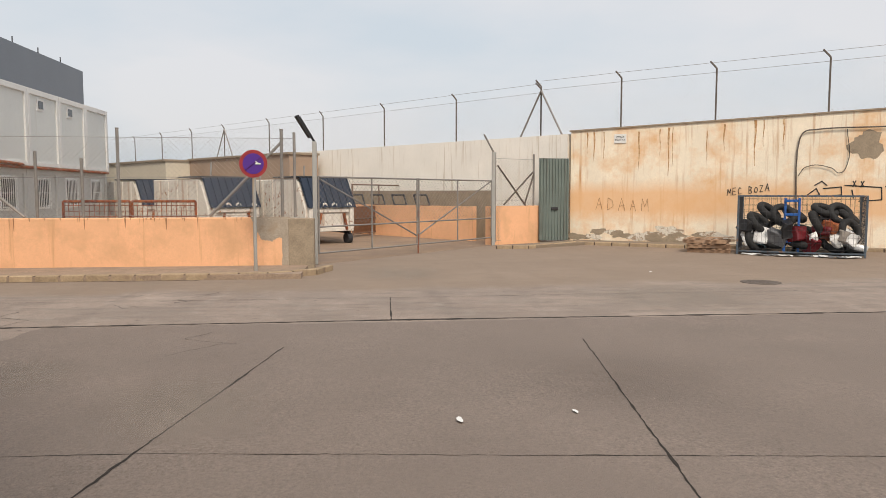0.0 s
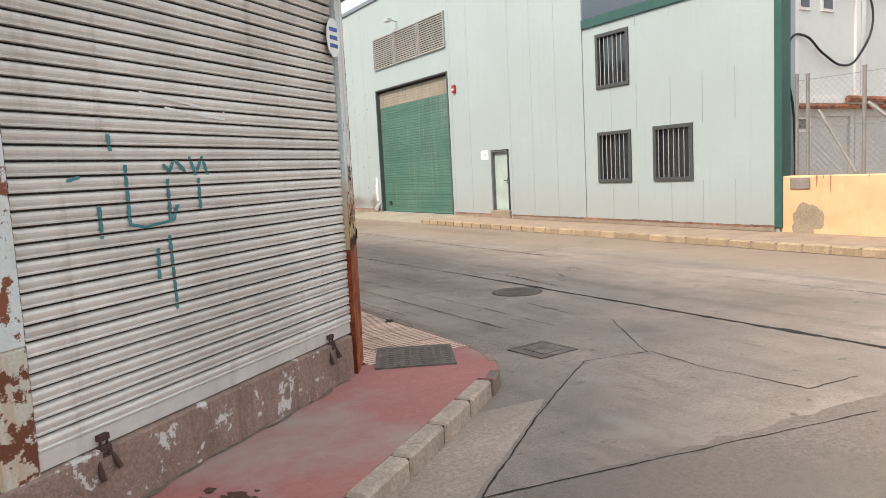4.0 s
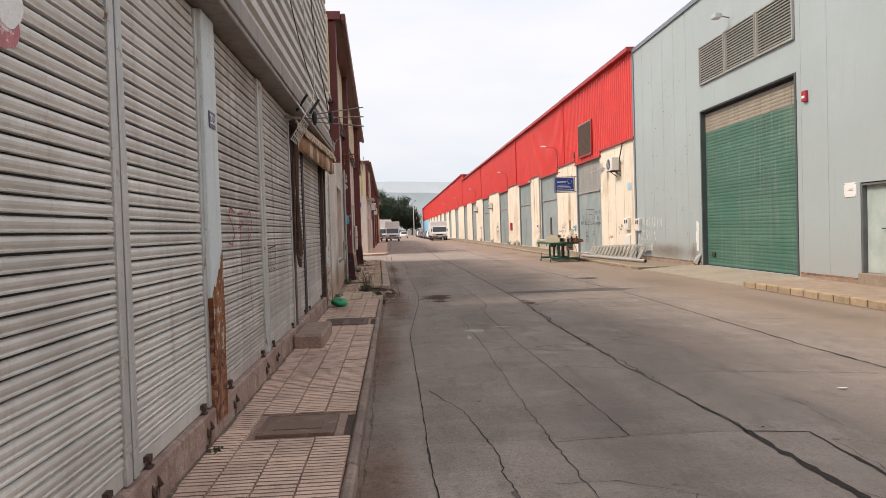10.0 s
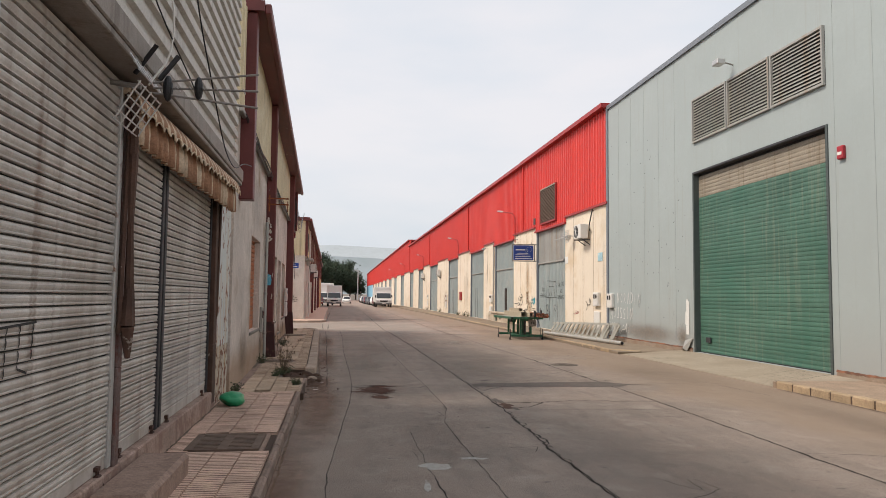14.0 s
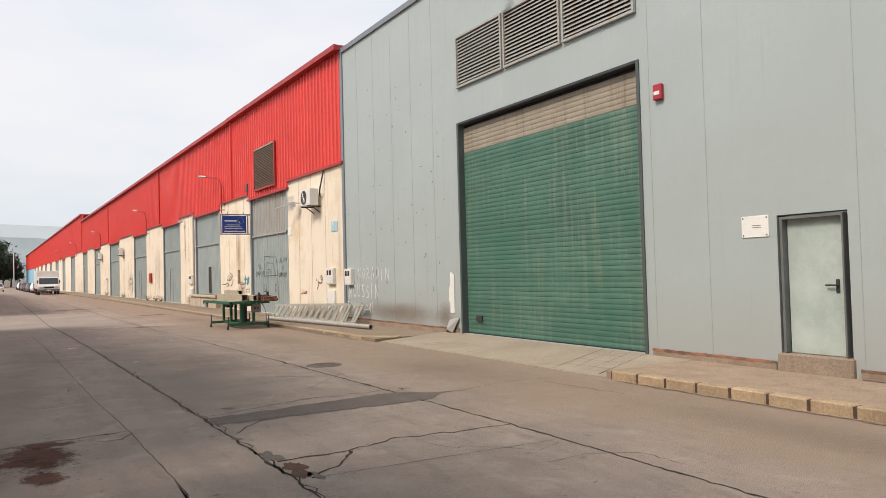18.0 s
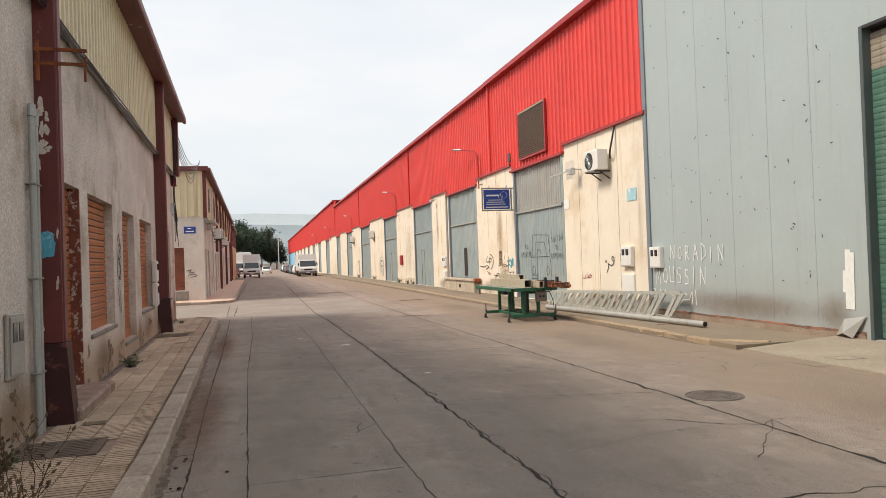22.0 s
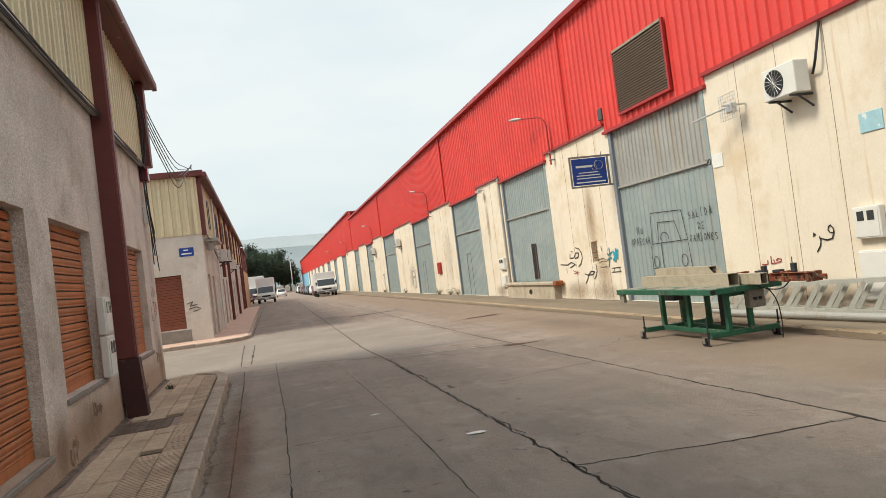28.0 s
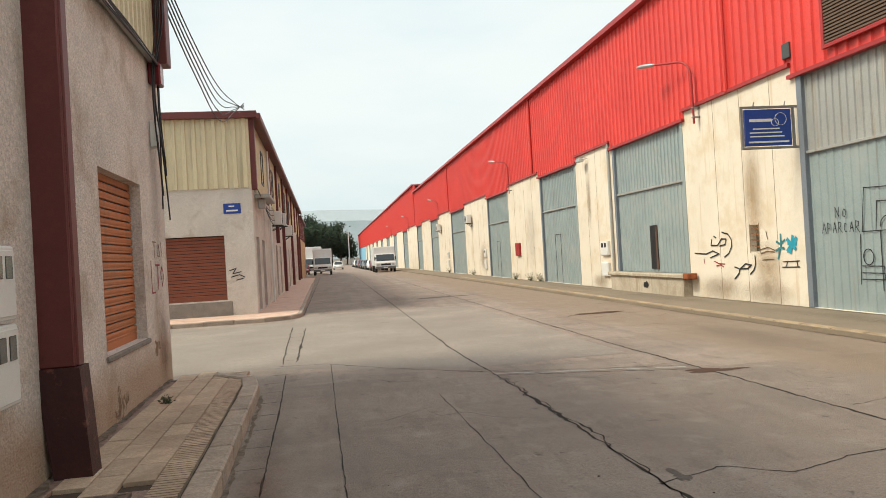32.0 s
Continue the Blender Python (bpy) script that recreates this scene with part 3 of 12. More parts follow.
def stain_mat(name, colour, amount, scale, lo=-0.05, hi=0.50):
    """Dirt or spill that thins out towards its rim and breaks up in flecks."""
    m = mat(name, colour, 0.95, vary=0.3, scale=5, bump=0.2)
    nt = m.node_tree
    nd, ln = nt.nodes, nt.links
    tc = nd.new("ShaderNodeTexCoord")
    off = nd.new("ShaderNodeVectorMath")
    off.operation = "SUBTRACT"
    off.inputs[1].default_value = (0.5, 0.5, 0.5)
    ln.new(tc.outputs["Generated"], off.inputs[0])
    flat = nd.new("ShaderNodeVectorMath")
    flat.operation = "MULTIPLY"
    flat.inputs[1].default_value = (1, 1, 0)
    ln.new(off.outputs[0], flat.inputs[0])
    size = nd.new("ShaderNodeVectorMath")
    size.operation = "LENGTH"
    ln.new(flat.outputs[0], size.inputs[0])
    geo = nd.new("ShaderNodeNewGeometry")
    total = None
    for sc, k in ((scale, 0.55), (scale * 9, 0.5)):
        tx = nd.new("ShaderNodeTexNoise")
        tx.inputs["Scale"].default_value, tx.inputs["Detail"].default_value, tx.inputs["Roughness"].default_value = sc, 8.0, 0.7
        ln.new(geo.outputs["Position"], tx.inputs["Vector"])
        mul = nd.new("ShaderNodeMath")
        mul.operation = "MULTIPLY_ADD"
        mul.inputs[1].default_value = k
        ln.new(tx.outputs["Fac"], mul.inputs[0])
        if total is None:
            mul.inputs[2].default_value = 0.0
        else:
            ln.new(total, mul.inputs[2])
        total = mul.outputs[0]
    sub_ = nd.new("ShaderNodeMath")
    sub_.operation = "SUBTRACT"
    ln.new(total, sub_.inputs[0])
    ln.new(size.outputs["Value"], sub_.inputs[1])
    rng = nd.new("ShaderNodeMapRange")
    rng.inputs["From Min"].default_value, rng.inputs["From Max"].default_value = lo, hi
    rng.inputs["To Max"].default_value = amount
    ln.new(sub_.outputs[0], rng.inputs["Value"])
    edge = nd.new("ShaderNodeMapRange")
    edge.inputs["From Min"].default_value, edge.inputs["From Max"].default_value = 0.5, 0.22
    ln.new(size.outputs["Value"], edge.inputs["Value"])
    both = nd.new("ShaderNodeMath")
    both.operation = "MULTIPLY"
    ln.new(rng.outputs["Result"], both.inputs[0])
    ln.new(edge.outputs["Result"], both.inputs[1])
    ln.new(both.outputs[0], nd["Principled BSDF"].inputs["Alpha"])
    return m


S_OIL = stain_mat("oily_road_grime", (0.10, 0.082, 0.070), 0.14, 1.2)
S_PALE = stain_mat("pale_road_dust", (0.40, 0.345, 0.29), 0.32, 1.2)
S_BROWN = stain_mat("red_brown_dry_spill", (0.105, 0.042, 0.027), 0.88, 5.5, 0.27, 0.37)
S_DIRT = stain_mat("brown_wall_dirt", (0.26, 0.16, 0.09), 0.42, 1.6)
S_GREY = stain_mat("grey_cement_smear", (0.38, 0.335, 0.31), 0.55, 2.0)
S_TAN = stain_mat("tan_water_stain", (0.50, 0.34, 0.19), 0.5, 1.8)
S_SOOT = stain_mat("dark_wall_grime", (0.14, 0.12, 0.105), 0.16, 1.4)


def soft_stain(parent, m, w, h, material, name="stain"):
    """A thin worn patch in the local x-y plane of m."""
    bm = BM()
    bm.faces.new([bm.verts.new(p) for p in ((-w / 2, -h / 2, 0), (w / 2, -h / 2, 0), (w / 2, h / 2, 0), (-w / 2, h / 2, 0))])
    ob = part(name, bm, material, parent)
    ob.matrix_basis = m
    return ob

# ---- ground, road, pavements ----


def road_material(name="worn_concrete_road_with_dust", tint=0.0, base=(0.372, 0.296, 0.247)):
    m = mat(name, base, 0.88, vary=0.22, scale=0.5, second=(0.262, 0.206, 0.172), patch=0.46,
            patch_scale=0.28, patch_edge=0.16, bump=0.55, bump_scale=70, speck=0.4, grit=0.26, random_tint=tint)
    nt = m.node_tree
    nd, ln = nt.nodes, nt.links
    bsdf = nd["Principled BSDF"]
    old = bsdf.inputs["Base Color"].links[0].from_socket
    geo = nd.new("ShaderNodeNewGeometry")

    def layer(scale, stretch, detail, lo, hi, colour, amount, base, turn=0.0):
        mp = nd.new("ShaderNodeMapping")
        mp.inputs["Scale"].default_value = stretch
        mp.inputs["Rotation"].default_value = (0, 0, turn)
        ln.new(geo.outputs["Position"], mp.inputs["Vector"])
        tx = nd.new("ShaderNodeTexNoise")
        tx.inputs["Scale"].default_value, tx.inputs["Detail"].default_value = scale, detail
        ln.new(mp.outputs[0], tx.inputs["Vector"])
        r = nd.new("ShaderNodeMapRange")
        r.inputs["From Min"].default_value, r.inputs["From Max"].default_value = lo, hi
        r.inputs["To Max"].default_value = amount
        ln.new(tx.outputs["Fac"], r.inputs["Value"])
        mx = nd.new("ShaderNodeMix")
        mx.data_type = "RGBA"
        mx.inputs["B"].default_value = (*colour, 1)
        ln.new(r.outputs["Result"], mx.inputs["Factor"])
        ln.new(base, mx.inputs["A"])
        return mx.outputs["Result"]

    # tyre wear along both streets, pale aggregate, oily spots
    old = layer(1.0, (2.2, 0.06, 1.0), 4.0, 0.52, 0.72, (0.150, 0.124, 0.107), 0.5, old)
    old = layer(1.0, (0.10, 1.5, 1.0), 4.0, 0.55, 0.75, (0.160, 0.132, 0.115), 0.45, old, 0.16)
    old = layer(2.4, (1, 1, 1), 6.0, 0.56, 0.72, (0.36, 0.31, 0.265), 0.55, old)
    old = layer(150.0, (1, 1, 1), 2.0, 0.54, 0.68, (0.44, 0.39, 0.34), 0.6, old)
    old = layer(60.0, (1, 1, 1), 3.0, 0.55, 0.68, (0.105, 0.087, 0.075), 0.42, old)
    old = layer(22.0, (1, 1, 1), 4.0, 0.60, 0.70, (0.12, 0.10, 0.087), 0.36, old)
    old = layer(4.2, (1, 0.35, 1), 9.0, 0.56, 0.62, (0.155, 0.128, 0.11), 0.3, old)
    old = layer(7.0, (1, 1, 1), 5.0, 0.66, 0.74, (0.07, 0.06, 0.055), 0.7, old)
    old = layer(0.9, (1, 1, 1), 10.0, 0.47, 0.57, (0.185, 0.158, 0.138), 0.28, old)
    old = layer(1.7, (1, 0.5, 1), 10.0, 0.55, 0.66, (0.34, 0.295, 0.25), 0.22, old, 0.4)
    sep = nd.new("ShaderNodeSeparateXYZ")
    ln.new(geo.outputs["Position"], sep.inputs[0])
    # sand gathers along the far kerb, with a ragged edge
    mad = nd.new("ShaderNodeMath")
    mad.operation = "MULTIPLY_ADD"
    mad.inputs[1].default_value = 0.02
    ln.new(sep.outputs["Y"], mad.inputs[0])
    ln.new(sep.outputs["X"], mad.inputs[2])
    nz = nd.new("ShaderNodeTexNoise")
    nz.inputs["Scale"].default_value, nz.inputs["Detail"].default_value = 0.55, 8
    ln.new(geo.outputs["Position"], nz.inputs["Vector"])
    add = nd.new("ShaderNodeMath")
    add.operation = "MULTIPLY_ADD"
    add.inputs[1].default_value = 3.0
    ln.new(nz.outputs["Fac"], add.inputs[0])
    ln.new(mad.outputs[0], add.inputs[2])
    rng = nd.new("ShaderNodeMapRange")
    rng.interpolation_type = "SMOOTHSTEP"
    rng.inputs["From Min"].default_value, rng.inputs["From Max"].default_value = 15.9, 17.2
    ln.new(add.outputs[0], rng.inputs["Value"])
    mix = nd.new("ShaderNodeMix")
    mix.data_type = "RGBA"
    mix.inputs["B"].default_value = (0.252, 0.187, 0.135, 1)
    k = nd.new("ShaderNodeMath")
    k.operation = "MULTIPLY"
    k.inputs[1].default_value = 0.68
    ln.new(rng.outputs["Result"], k.inputs[0])
    ln.new(k.outputs[0], mix.inputs["Factor"])
    ln.new(old, mix.inputs["A"])
    ln.new(mix.outputs["Result"], bsdf.inputs["Base Color"])
    return m


bm = BM()
prism(bm, [(-1500, -1500), (1500, -1500), (1500, 2500), (-1500, 2500)], -0.3, 0.0)
ground = tagged(finish("ground", bm, road_material()), "worn grey concrete road with sand along the kerb", "ground", kind="structure")

PAVE_Z = 0.13


def outline(pts, z0, z1, name, material, label, category="pavement", m=None):
    bm = BM()
    prism(bm, pts, z0, z1)
    return tagged(finish(name, bm, material, m), label, category, kind="structure")


# left pavement bed along the row, with the red corner slab before it
PAVE_0, PAVE_1 = -1.95, 33.9
B2 = ML @ Matrix.Translation((-0.055, 17, 0)) @ pose(0, 0, 0, 0, 0, 1.2) @ Matrix.Translation((0, -17, 0))
outline([(0.0, 12.46), (1.09, 12.46), (1.09, 14.3), (0.9, 14.38), (0.62, 14.33), (0.5, 14.55), (0.47, 15.3), (0.52, 15.9), (0.85, 15.94), (1.09, 15.9), (1.09, 33.4), (0.7, 33.75), (0.0, 33.75)], -0.02, 0.1, "pavement_left_far", M_PAVE_BASE, "pink paving along the plastered building", m=B2)
pavement_left = outline([(0.02, PAVE_0), (1.005, PAVE_0), (1.005, 12.45), (0.02, 12.45)], -0.02, PAVE_Z - 0.03, "pavement_left", M_PAVE_BASE,
                        "pink ribbed paving along the shuttered shops", m=ML)
corner_pts = [(-0.05, -9.0), (1.12, -9.0), (1.07, -3.0), (1.035, -0.9), (1.02, 0.09), (1.14, 0.09), (1.1, 0.32), (1.0, 0.56), (0.84, 0.8), (0.64, 0.99), (0.45, 1.08), (0.2, 1.12), (-0.06, 0.1)]
pavement_corner = outline(corner_pts, -0.02, PAVE_Z, "pavement_corner", M_REDPAVE, "faded red painted concrete pavement at the corner", m=CH)
# right pavement before the grey hall, the driveway ramp and the strip before the red hall
pavement_right = outline([(16.72, 2.3), (18.57, 2.3), (18.57, 23.7), (16.72, 23.7)], 0.0, PAVE_Z - 0.02, "pavement_right", M_PAVER_R,
                         "sand-dusted tan pavement before the grey hall")
bm = BM()
vs = [bm.verts.new(p) for p in ((16.75, 23.7, 0.012), (18.76, 23.7, 0.133), (18.76, 31.2, 0.133), (16.75, 31.2, 0.012), (16.75, 23.7, -0.05), (18.76, 23.7, -0.05), (18.76, 31.2, -0.05), (16.75, 31.2, -0.05))]
for f in ((0, 1, 2, 3), (7, 6, 5, 4), (0, 4, 5, 1), (1, 5, 6, 2), (2, 6, 7, 3), (3, 7, 4, 0)):
    bm.faces.new([vs[i] for i in f])
bmesh.ops.recalc_face_normals(bm, faces=bm.faces)
driveway = tagged(finish("pavement_driveway", bm, mat("greenish_grey_ramp_concrete", (0.37, 0.315, 0.245), 0.93, vary=0.14, scale=0.9, second=(0.28, 0.235, 0.18), patch=0.36, patch_scale=0.7, patch_edge=0.14, bump=0.4, grit=0.3)), "sloping pale grey-green concrete driveway before the green door", "driveway", kind="structure")
pavement_right_far = outline([(16.62, 31.2), (18.57, 31.2), (18.57, 37.3), (17.6, 85.0), (16.9, 130.0), (14.6, 130.0), (15.75, 80.0)], 0.0, 0.075,
                             "pavement_right_far", M_DUST, "dusty uneven pavement before the red hall")

# ---- left: shop row ----
SHOP_TOP = 3.15


def roof_slab(pts, z0, z1, name, material, label, m=None):
    bm = BM()
    prism(bm, pts, z0, z1)
    return tagged(finish(name, bm, material, m), label, "roof", kind="structure")


bm = BM()
boxm(bm, (-9.0, -9.0, 0.0), (-0.14, -0.12, SHOP_TOP + 0.05))
tagged(finish("wall_corner_shop", bm, M_PLASTER, CH), "plastered core of the corner shop behind its shutters", "wall", kind="structure")
bm = BM()
boxm(bm, (-9.0, -1.35, 0.0), (-0.14, 12.3, SHOP_TOP + 0.05))
tagged(finish("wall_shop_row", bm, M_PLASTER, ML), "plastered core of the shop row behind its shutters", "wall", kind="structure")


def ribbed_sheet(name, p0, width, z0, z1, pitch, depth, material, m, label, parent=None, thick=0.03, duty=0.5, smooth=False):
    """A sheet with upright ribs. It spans width along local y from p0 = (d, s); ribs stand out by depth along local x (negative depth: to -x)."""
    bm = BM()
    d, s = p0
    n = max(1, int(round(width / pitch)))
    pitch = width / n
    prof = []
    for i in range(n):
        a = s + i * pitch
        e = pitch * 0.08
        prof += [(d, a), (d, a + pitch * (1 - duty) / 2), (d + depth, a + pitch * (1 - duty) / 2 + e), (d + depth, a + pitch * (1 + duty) / 2 - e), (d, a + pitch * (1 + duty) / 2)]
    prof.append((d, s + width))
    lo = [bm.verts.new((x, y, z0)) for x, y in prof]
    hi = [bm.verts.new((x, y, z1)) for x, y in prof]
    for i in range(len(prof) - 1):
        bm.faces.new((lo[i], lo[i + 1], hi[i + 1], hi[i]))
    back = d - math.copysign(thick, depth)
    b = [bm.verts.new(p) for p in ((back, s, z0), (back, s + width, z0), (back, s + width, z1), (back, s, z1))]
    bm.faces.new(b[::-1])
    bm.faces.new([*hi, b[2], b[3]])
    bm.faces.new([*lo[::-1], b[0], b[1]])
    bm.faces.new((lo[0], hi[0], b[3], b[0]))
    bm.faces.new((lo[-1], b[1], b[2], hi[-1]))
    bmesh.ops.recalc_face_normals(bm, faces=bm.faces)
    if parent is None:
        return finish(name, bm, material, m)
    return part(name, bm, material, parent, label, m)


# ribbed grey-white upper storey over the shops
# the sheet lies on its side, so that its ribs run along the street
SIDEWAYS = Matrix(((1, 0, 0, 0), (0, 0, 1, 0), (0, 1, 0, 0), (0, 0, 0, 1)))
tagged(ribbed_sheet("wall_shop_upper", (0.10, SHOP_TOP + 0.05), 3.1, -1.55, 11.85, 0.19, 0.045, M_WHITECLAD, ML @ SIDEWAYS, "", thick=0.3, duty=0.62),
       "grey-white ribbed metal cladding over the shops", "wall", kind="structure")

tagged(ribbed_sheet("wall_corner_upper", (0.14, SHOP_TOP + 0.05), 3.1, -9.0, 0.18, 0.19, 0.045, M_WHITECLAD, CH @ SIDEWAYS, "", thick=0.3, duty=0.62),
       "grey-white ribbed metal cladding over the corner shop", "wall", kind="structure")

# ---- left: second building, turned a little further off the street ----
B2_0, B2_1 = 12.42, 33.9
B2_TOP = 4.45
L_OPEN = [(15.25, 17.27, 0.88, 2.72), (18.95, 20.6, 0.25, 2.70), (21.15, 23.05, 0.82, 2.70), (24.0, 25.4, 0.42, 2.68), (26.2, 28.1, 0.82, 2.68), (30.75, 32.5, 0.82, 2.68)]
bm = BM()
wall_with_openings(bm, B2_0, B2_1, 0.0, B2_TOP, 0.25, L_OPEN, lambda u, d, z: (-d, u, z))
boxm(bm, (-9.0, B2_0, 0.0), (-0.26, B2_0 + 0.2, B2_TOP))
boxm(bm, (-9.0, B2_1 - 0.2, 0.0), (-0.26, B2_1, B2_TOP))
boxm(bm, (-9.0, B2_0 + 0.2, 0.0), (-8.8, B2_1 - 0.2, B2_TOP))
wall_second = tagged(finish("wall_second_building", bm, M_PLASTER, B2), "rough grey plastered wall with roller-shuttered openings", "wall", kind="structure")
tagged(ribbed_sheet("wall_second_upper", (0.03, B2_0), B2_1 - B2_0 - 0.15, B2_TOP, 6.15, 0.22, 0.04, M_CREAMCLAD, B2, "", thick=0.2),
       "cream ribbed metal cladding of the upper storey", "wall", kind="structure")
roof_slab([(-9.2, 12.85), (0.33, 12.85), (0.33, B2_1 + 0.25), (-9.2, B2_1 + 0.25)], 6.15, 6.32, "roof_second_building", M_MAROON,
          "dark maroon metal eaves", B2)

# ---- left: block across the side street ----
B3_0, B3_1 = 46.3, 92.0
B3 = ML @ Matrix.Translation((-0.38, B3_0, 0)) @ pose(0, 0, 0, 0, 0, 0.4) @ Matrix.Translation((0, -B3_0, 0))
bm = BM()
wall_with_openings(bm, -14.0, -0.25, 0.0, 4.05, 0.25, [(-3.15, -0.9, 0.6, 2.6)], lambda u, d, z: (u, B3_0 + d, z))
B3_OPEN = [(47.0, 48.1, 0.15, 2.55), (49.2, 50.4, 0.15, 2.5)] + [(53.6 + 3.1 * i, 54.8 + 3.1 * i, 0.15 if i % 3 else 0.9, 2.5) for i in range(12)]
wall_with_openings(bm, B3_0, B3_1, 0.0, 4.05, 0.25, B3_OPEN, lambda u, d, z: (-d, u, z))
boxm(bm, (-14.0, B3_1 - 0.2, 0.0), (-0.26, B3_1, 4.05))
wall_third = tagged(finish("wall_third_building", bm, M_PLASTER_W, B3), "whitish plastered wall of the far row", "wall", kind="structure")
tagged(ribbed_sheet("wall_third_upper", (0.02, B3_0 + 0.1), B3_1 - B3_0 - 0.1, 4.05, 6.2, 0.24, 0.04, M_CREAMCLAD, B3, "", thick=0.2),
       "cream ribbed cladding of the far row", "wall", kind="structure")
tagged(ribbed_sheet("wall_third_upper_end", (0.02, 0.2), 13.8, 4.05, 6.2, 0.30, 0.05, M_CREAMCLAD,
                    B3 @ Matrix.Translation((0, B3_0, 0)) @ pose(0, 0, 0, 0, 0, -90) @ Matrix.Translation((0, -14.0, 0)), "", thick=0.2),
       "cream ribbed gable cladding of the far row", "wall", kind="structure")
roof_slab([(-14.2, B3_0 - 0.25), (0.28, B3_0 - 0.25), (0.28, B3_1), (-14.2, B3_1)], 6.2, 6.4, "roof_third_building", M_MAROON, "dark maroon metal eaves", B3)

# ---- right: grey hall ----
GX = 18.57
bm = BM()
G_OPEN = [(24.63, 30.42, 0.13, 5.15), (21.15, 22.15, 0.33, 2.28)]
wall_with_openings(bm, 17.65, 37.3, 0.0, 8.75, 0.25, G_OPEN, lambda u, d, z: (GX + d, u, z))
boxm(bm, (GX + 0.25, 37.05, 0.0), (48.0, 37.3, 8.75))
wall_grey = tagged(finish("wall_grey_hall", bm, M_GREYWALL), "pale blue-grey metal panel wall of the hall", "wall", kind="structure")
bm = BM()
boxm(bm, (GX + 0.02, 17.62, 0.0), (46.5, 17.86, 8.95))
tagged(finish("wall_grey_hall_side", bm, M_GREYDARK), "smooth blue-grey side cladding of the hall", "wall", kind="structure")
roof_slab([(GX - 0.06, 17.87), (46.5, 17.87), (46.5, 37.4), (GX - 0.06, 37.4)], 8.75, 8.9, "roof_grey_hall", M_GREYDARK, "thin grey roof edge")
A_OPEN = [(16.0, 17.05, 3.66, 4.93), (15.98, 17.05, 1.24, 2.43), (14.07, 15.13, 1.25, 2.44)]
bm = BM()
wall_with_openings(bm, 11.85, 17.62, 0.0, 5.3, 0.2, A_OPEN, lambda u, d, z: (GX + d, u, z))
boxm(bm, (GX + 0.2, 11.85, 0.0), (GX + 0.5, 12.05, 5.3))
wall_annex = tagged(finish("wall_annex", bm, M_GREYWALL), "pale grey panelled two-storey annex wall", "wall", kind="structure")
roof_slab([(GX - 0.03, 11.8), (GX + 0.5, 11.8), (GX + 0.5, 17.62), (GX - 0.03, 17.62)], 5.3, 5.47, "roof_annex", M_GREENTRIM, "dark green roof trim")

# ---- right: red hall ----
RED_TOP = 8.85
R_DOORS = [(5.24, 9.95, 0.08, 5.0), (14.9, 19.95, 0.69, 4.95), (23.75, 28.75, 0.08, 4.95), (34.9, 40.2, 0.08, 4.9), (48.0, 53.9, 0.08, 4.9), (61.2, 65.9, 0.08, 4.9),
           (72.9, 77.3, 0.08, 4.9), (87.6, 93.2, 0.08, 4.9), (102.7, 107.7, 0.08, 4.9), (115.7, 122.0, 0.08, 4.9)] + [(131.0 + 14.5 * i, 136.0 + 14.5 * i, 0.08, 4.9) for i in range(5)]
HALL_END = 246.0
bm = BM()
wall_with_openings(bm, 0.0, 198.0, 0.0, 5.28, 0.3, [(a, b, z, 5.28) for a, b, z, _ in R_DOORS] + [(11.6, 11.95, 1.27, 1.9)], lambda u, d, z: (d, u, z))
wall_red = tagged(finish("wall_red_hall", bm, M_CREAM, MR), "cream concrete panel wall below the red cladding", "wall", kind="structure")
edges = [0.0]
for a, b, _, _ in R_DOORS:
    edges += [a - 0.12, b + 0.15]
edges.append(HALL_END)
for i in range(len(edges) - 1):
    over_door = i % 2 == 1
    top = RED_TOP + (0.0 if edges[i] < 12 else -0.02 if edges[i] < 77.4 else 0.85)
    ribbed_sheet("red_panel", (-0.02, edges[i]), edges[i + 1] - edges[i], 4.98 if over_door else 5.24, top, 0.31, -0.045, M_RED, MR, "", parent=wall_red, thick=0.1, duty=0.35)
    bm = BM()
    z = 4.98 if over_door else 5.24
    boxm(bm, (-0.10, edges[i] - 0.03, z - 0.07), (0.06, edges[i + 1] + 0.03, z + 0.01))
    part("drip_trim", bm, M_REDTRIM, wall_red, "", MR)
for a, b, z in ((-0.02, 12.5, 0.0), (12.5, 78.2, -0.02), (78.2, HALL_END, 0.85)):
    roof_slab([(-0.28, a), (30, a), (30, b), (-0.28, b)], RED_TOP + z, RED_TOP + z + 0.17, "roof_red_hall", M_REDTRIM, "dark red eaves gutter of the hall", MR)
bm = BM()
boxm(bm, (0.0, 198.0, 0.0), (0.3, HALL_END, 5.28))
tagged(finish("wall_blue_far", bm, M_SKYBLUE, MR), "sky-blue painted wall at the far end of the red hall", "wall", kind="structure")

